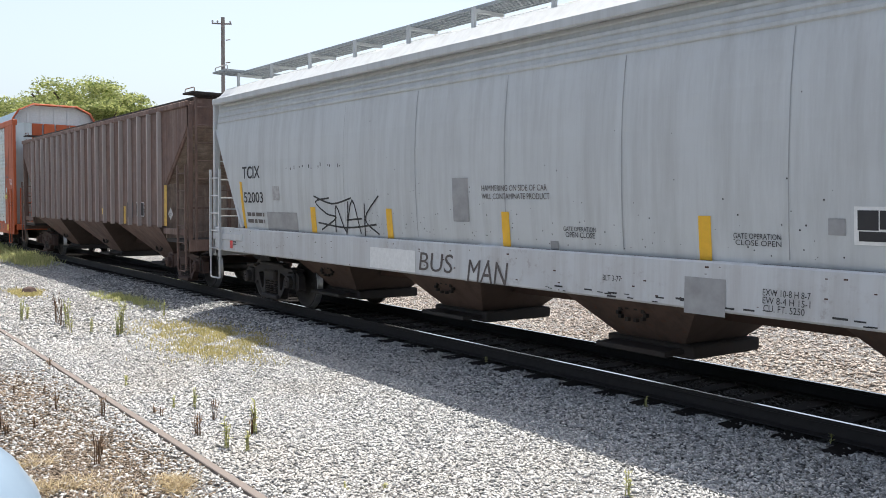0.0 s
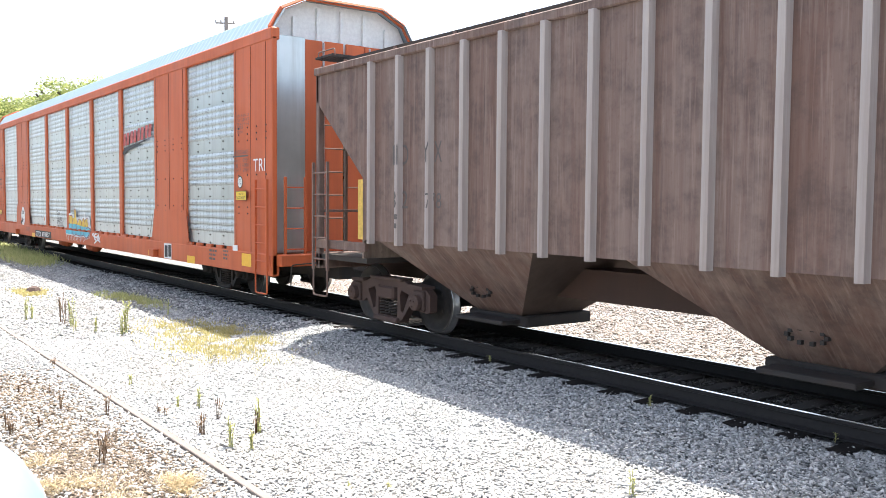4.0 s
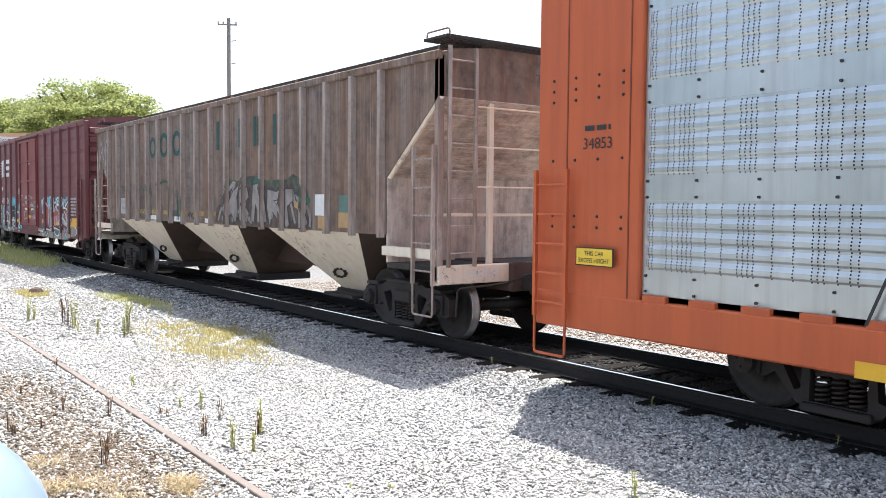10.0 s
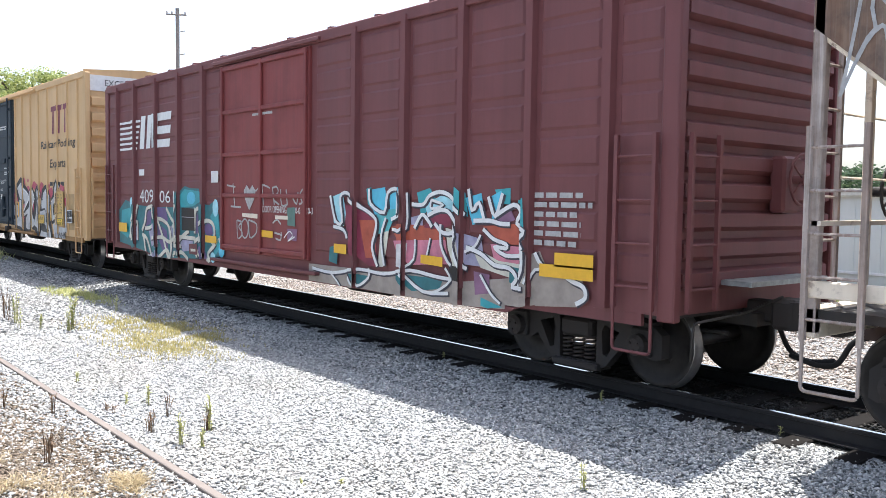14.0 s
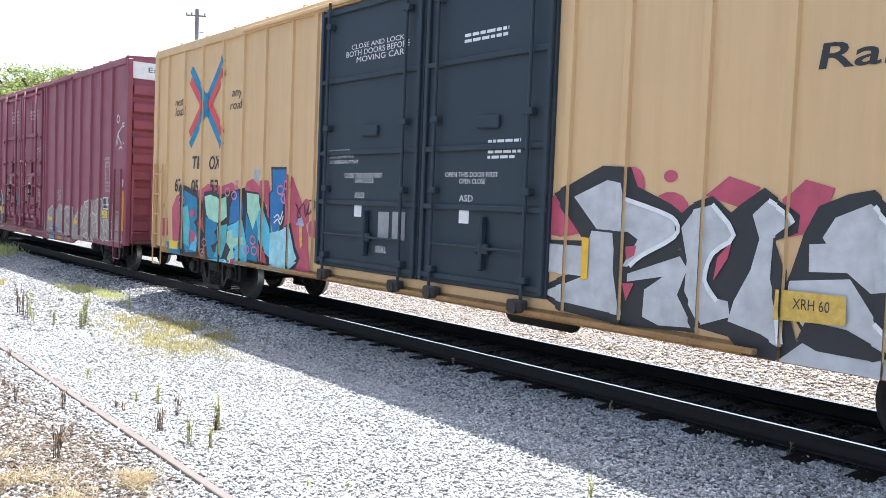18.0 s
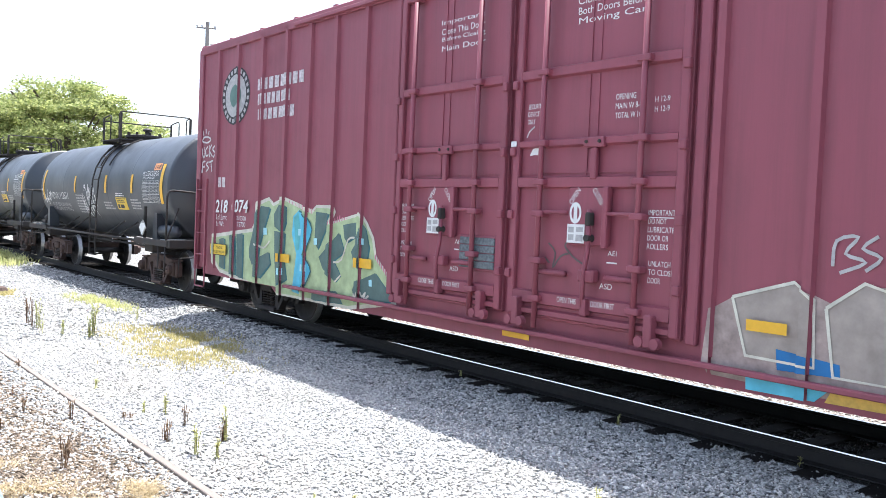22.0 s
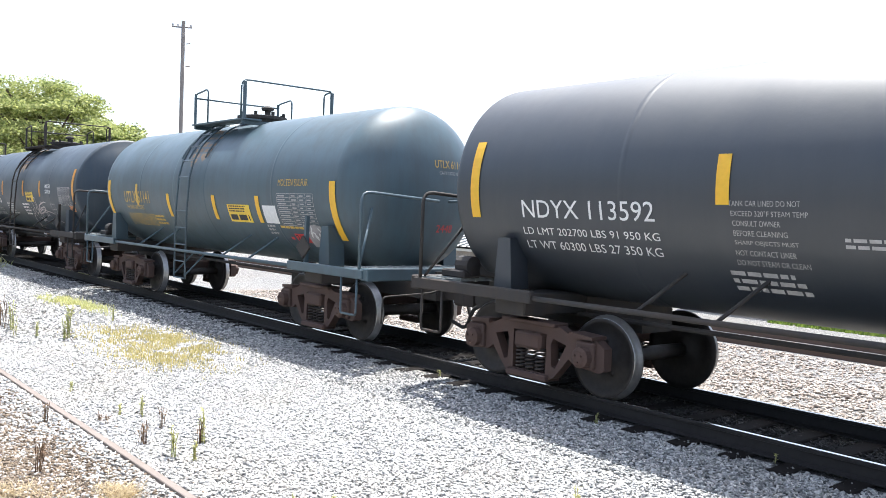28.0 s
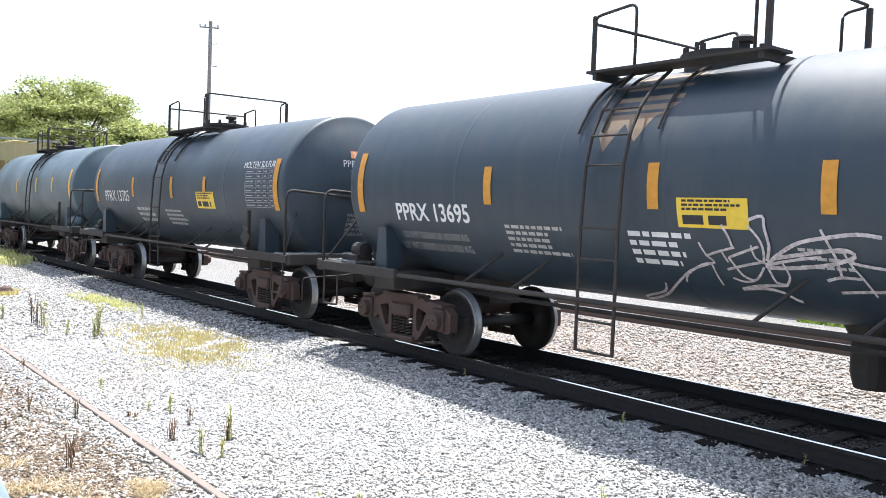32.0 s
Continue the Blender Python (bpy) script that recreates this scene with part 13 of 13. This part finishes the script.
def dead_weed(x, y, h, seed):
    rng = random.Random(seed)
    w = thing("dead_weed", "dry brown dead weed stalks in the gravel", "weed", "dead weeds in the gravel", (x, y, ground_z(x, y)))
    ss = stems(rng, h * 1.2, h * 0.3, 4 + int(h * 10))
    bm = new_bm()
    for s in ss:
        tube(bm, s, 0.0035, 4, False)
    tagged(part("stalk", bm, M["dead"], w), kind="stuff")
    out, faces = [], []
    for s in ss:
        for k in range(4):
            p = Vector(s[1]).lerp(Vector(s[2]), rng.random())
            a, ln = rng.uniform(0, math.tau), 0.05 * rng.uniform(0.5, 1.3)
            blade(out, faces, p, p + Vector((math.cos(a) * ln, math.sin(a) * ln, ln * rng.uniform(-0.6, 0.3))), 0.012)
    me = bpy.data.meshes.new("dry_leaves")
    me.from_pydata(out, [], faces)
    me.materials.append(M["dead"])
    part("dry_foliage", me, None, w)


for i, p in enumerate([(-14.87, 4.36, .62), (-14.72, 4.25, .35), (-17.41, 3.3, .42), (-17.67, 3.46, .3), (-15.28, 3.98, .25), (-10.6, 3.16, .13), (-9.1, 3.44, .22), (-9.18, 3.24, .13), (-7.37, 3.08, .27), (-7.76, 3.54, .33), (-7.16, 3.19, .18), (-16.12, 3.79, .5), (-15.47, 3.69, .3), (-16.78, 5.74, .3), (-5.82, 3.41, .07), (-5.62, 3.65, .08), (-4.41, 5.1, .2), (-6.0, 7.2, .12), (-4.1, 7.5, .1), (-8.9, 7.4, .1)]):
    weed(*p, 300 + i)
for i, p in enumerate([(-16.82, 3.78, .5), (-16.39, 3.77, .45), (-8.46, 3.41, .2), (-7.91, 3.03, .19), (-7.99, 3.02, .14), (-9.25, 2.52, .2), (-9.74, 2.16, .17), (-9.03, 1.82, .12), (-9.1, 1.54, .17), (-8.94, 1.55, .15), (-7.48, 1.98, .28), (-7.75, 2.08, .16), (-9.0, 2.97, .1), (-8.84, 2.99, .1), (-7.72, 3.48, .2), (-10.67, 2.25, .08), (-12.37, 2.68, .12), (-10.86, 1.97, .1)]):
    dead_weed(*p, 400 + i)


def grass_patch(name, n, centres, h, material, label, seed, width=0.012, lie=1.0):
    """Short blades in uneven clumps; centres are (x, y, radius along x, radius along y)."""
    rng = random.Random(seed)
    out, faces = [], []
    for _ in range(n):
        cx, cy, rx, ry = rng.choice(centres)
        x, y = cx + rng.gauss(0, rx * 0.5), cy + rng.gauss(0, ry * 0.5)
        if y > 7.5 and y < 9.3 or noise.noise((x * 2.2, y * 2.2, seed)) < -0.12:
            continue
        z, hh, a = ground_z(x, y), h * rng.uniform(0.4, 1.3), rng.uniform(0, math.tau)
        q = hh * rng.uniform(0.2, 1.0) * lie
        blade(out, faces, (x, y, z - 0.01 + 0.02 * (lie > 1)), (x + math.cos(a) * q, y + math.sin(a) * q, z + hh), width, hh * 0.15)
    me = bpy.data.meshes.new(name)
    me.from_pydata(out, [], faces)
    me.materials.append(material)
    tagged(new(name, me), label, "grass", kind="stuff")


grass_patch("ground_cover", 7000, [(-14.6, 5.3, 1.4, 0.8), (-12.6, 5.0, 1.4, 0.7), (-13.5, 5.8, 1.6, 0.5)], 0.07, M["cover"], "low yellow-green plants spreading over gravel", 1, 0.014)
grass_patch("grass", 2500, [(-19.2, 5.95, 1.4, 0.35), (-20.5, 5.8, 1.0, 0.3)], 0.11, M["weed"], "rough green grass beside the track", 2)
grass_patch("ground_cover", 2500, [(-22.5, 4.4, 0.9, 0.35)], 0.07, M["cover"], "yellowish low plants by a stone", 3, 0.02)
grass_patch("grass", 7000, [(-36, 6.7, 4, 0.7), (-42, 6.8, 5, 0.8), (-50, 6.9, 7, 0.9), (-33, 6.6, 2, 0.5)], 0.22, M["weed"], "green grass verge along the track", 4, 0.03)
grass_patch("straw", 5200, [(-6.9, 1.62, 0.75, 0.32), (-6.3, 1.72, 0.6, 0.30), (-7.5, 1.50, 0.5, 0.25), (-6.6, 2.35, 0.35, 0.12)], 0.05, M["straw"], "flattened dry straw on the gravel", 5, 0.006, 3.2)
M["clod"] = stone_mat("brown_dirt", (0.09, 0.065, 0.045), (0.30, 0.23, 0.165), (0.15, 0.12, 0.085))
scatter("dirt", 20000, lambda rng, n: np.stack([rng.normal(-7.5, 0.95, n), rng.normal(1.9, 0.33, n)], 1), (0.012, 0.035), M["clod"], "brown dirt and clods beside the sunken rail", 6)
scatter("dirt", 2500, lambda rng, n: np.stack([rng.normal(-10.6, 0.9, n), rng.normal(1.95, 0.3, n)], 1), (0.02, 0.05), M["clod"], "brown dirt over gravel", 7)


def parked_pickup():
    """A parked pickup beside the tracks; its wing mirror on a long arm reaches out over the gravel."""
    body_paint = paint("pale_blue_grey_car_paint", (0.24, 0.32, 0.40), (0.2, 0.2, 0.2), 0.1, 0.05, 0.3)
    glass = plain("dark_car_glass", (0.02, 0.025, 0.03), 0.08, 0.0)
    t = thing("parked_pickup", "parked blue-grey pickup truck with a rounded wing mirror", "pickup truck", loc=(-0.40, -0.62, -0.3))
    bm = lathe(new_bm(), [(-0.15 * math.cos(math.pi * k / 14), max(0.15 * math.sin(math.pi * k / 14), 0.0)) for k in range(15)], 28, "x", (-0.404, 0.647, 1.947))
    mirror = part("wing_mirror", bm, body_paint, t, "pale blue-grey rounded mirror housing", True)
    part("mirror_glass", lathe(new_bm(), [(-0.002, 0.0), (-0.002, 0.05), (0.002, 0.05), (0.002, 0.0)], 20, "y", (-0.404, 0.494, 1.94)), M["rail_top"], mirror)
    part("mirror_arm", tube(new_bm(), bend([(-0.40, 0.63, 1.85), (-0.34, 0.45, 1.62), (-0.2, 0.0, 1.25)], 0.1), 0.022, 8), M["rubber"], t)
    y0, y1 = -1.85, 0.03
    t0 = prism(new_bm(), [(-2.45, 0.5), (2.85, 0.5), (2.9, 0.75), (2.88, 1.12), (1.2, 1.14), (-1.1, 1.16), (-2.3, 1.06), (-2.5, 0.9)], y0, y1)
    bmesh.ops.bevel(t0, geom=t0.edges[:], offset=0.06, segments=2, affect="EDGES")
    part("body", t0, body_paint, t)
    cab = new_bm()
    quad_block(cab, [(-1.05, y0 + 0.06, 1.12), (1.0, y0 + 0.06, 1.12), (1.0, y1 - 0.06, 1.12), (-1.05, y1 - 0.06, 1.12), (-0.45, y0 + 0.2, 1.7), (0.8, y0 + 0.2, 1.7), (0.8, y1 - 0.2, 1.7), (-0.45, y1 - 0.2, 1.7)])
    bmesh.ops.bevel(cab, geom=cab.edges[:], offset=0.05, segments=2, affect="EDGES")
    part("cab", cab, body_paint, t)
    for x0, x1 in ((-0.72, 0.02), (0.1, 0.78)):
        bm = new_bm()
        quad_block(bm, [(x0, y1 - 0.11, 1.2), (x1, y1 - 0.11, 1.2), (x1, y1 - 0.09, 1.2), (x0, y1 - 0.09, 1.2), (x0 + 0.3 * (x0 < 0), y1 - 0.2, 1.62), (x1, y1 - 0.2, 1.62), (x1, y1 - 0.17, 1.62), (x0 + 0.3 * (x0 < 0), y1 - 0.17, 1.62)])
        part("side_window", bm, glass, t)
    part("windscreen", prism(new_bm(), [(-1.06, 1.2), (-0.54, 1.66), (-0.56, 1.68), (-1.08, 1.22)], y0 + 0.25, y1 - 0.25), glass, t)
    for x in (-0.8, 0.06, 0.86):
        part("door_seam", box(new_bm(), x - 0.005, x + 0.005, y1 - 0.01, y1 + 0.003, 0.6, 1.12), M["rubber"], t)
    part("bumper", box(new_bm(), -2.6, -2.45, y0 + 0.05, y1 - 0.05, 0.48, 0.7, 0.03), M["steel"], t)
    part("bumper", box(new_bm(), 2.88, 3.0, y0 + 0.05, y1 - 0.05, 0.48, 0.68, 0.03), M["steel"], t)
    for x in (-1.6, 1.95):
        for y, s in ((y1 - 0.2, 1), (y0 + 0.2, -1)):
            prof = [(-0.02 * s, 0.0), (-0.02 * s, 0.3), (0.0, 0.37), (0.18 * s, 0.37), (0.215 * s, 0.33), (0.215 * s, 0.0)]
            wh = part("wheel", lathe(new_bm(), prof, 28, "y", (x, y, 0.37)), M["rubber"], t)
            part("rim", lathe(new_bm(), [(0.21 * s, 0.0), (0.21 * s, 0.21), (0.225 * s, 0.22), (0.225 * s, 0.0)], 20, "y", (x, y, 0.37)), M["steel"], wh)


parked_pickup()
solid("stone", lathe(new_bm(), [(0, 0.16), (0.06, 0.19), (0.15, 0.13), (0.19, 0.04)], 7, "z"), M["truck_rust"], "dark weathered stone among yellow plants", "stone", loc=(-22.5, 4.45, -0.31))


# ---- motion ----
def rolled(t):
    """How far the train has rolled after t seconds: steady, then a little faster."""
    gain = 0 if t < 19.5 else (t - 19.5) ** 2 / 6 if t < 22.5 else t - 21
    return 5.645 * t + 0.2 * gain


def motions():
    for car, u in CARS:
        walk(car, [(t, pose(u + rolled(t), TRACK_Y, 0)) for t in range(33)])
    steps = [i / 10 for i in range(321)]
    for w, x, y in WHEELSETS:
        walk(w, [(t, pose(x, y, WHEEL_R, 0, math.degrees(rolled(t) / WHEEL_R), 0)) for t in steps])


motions()
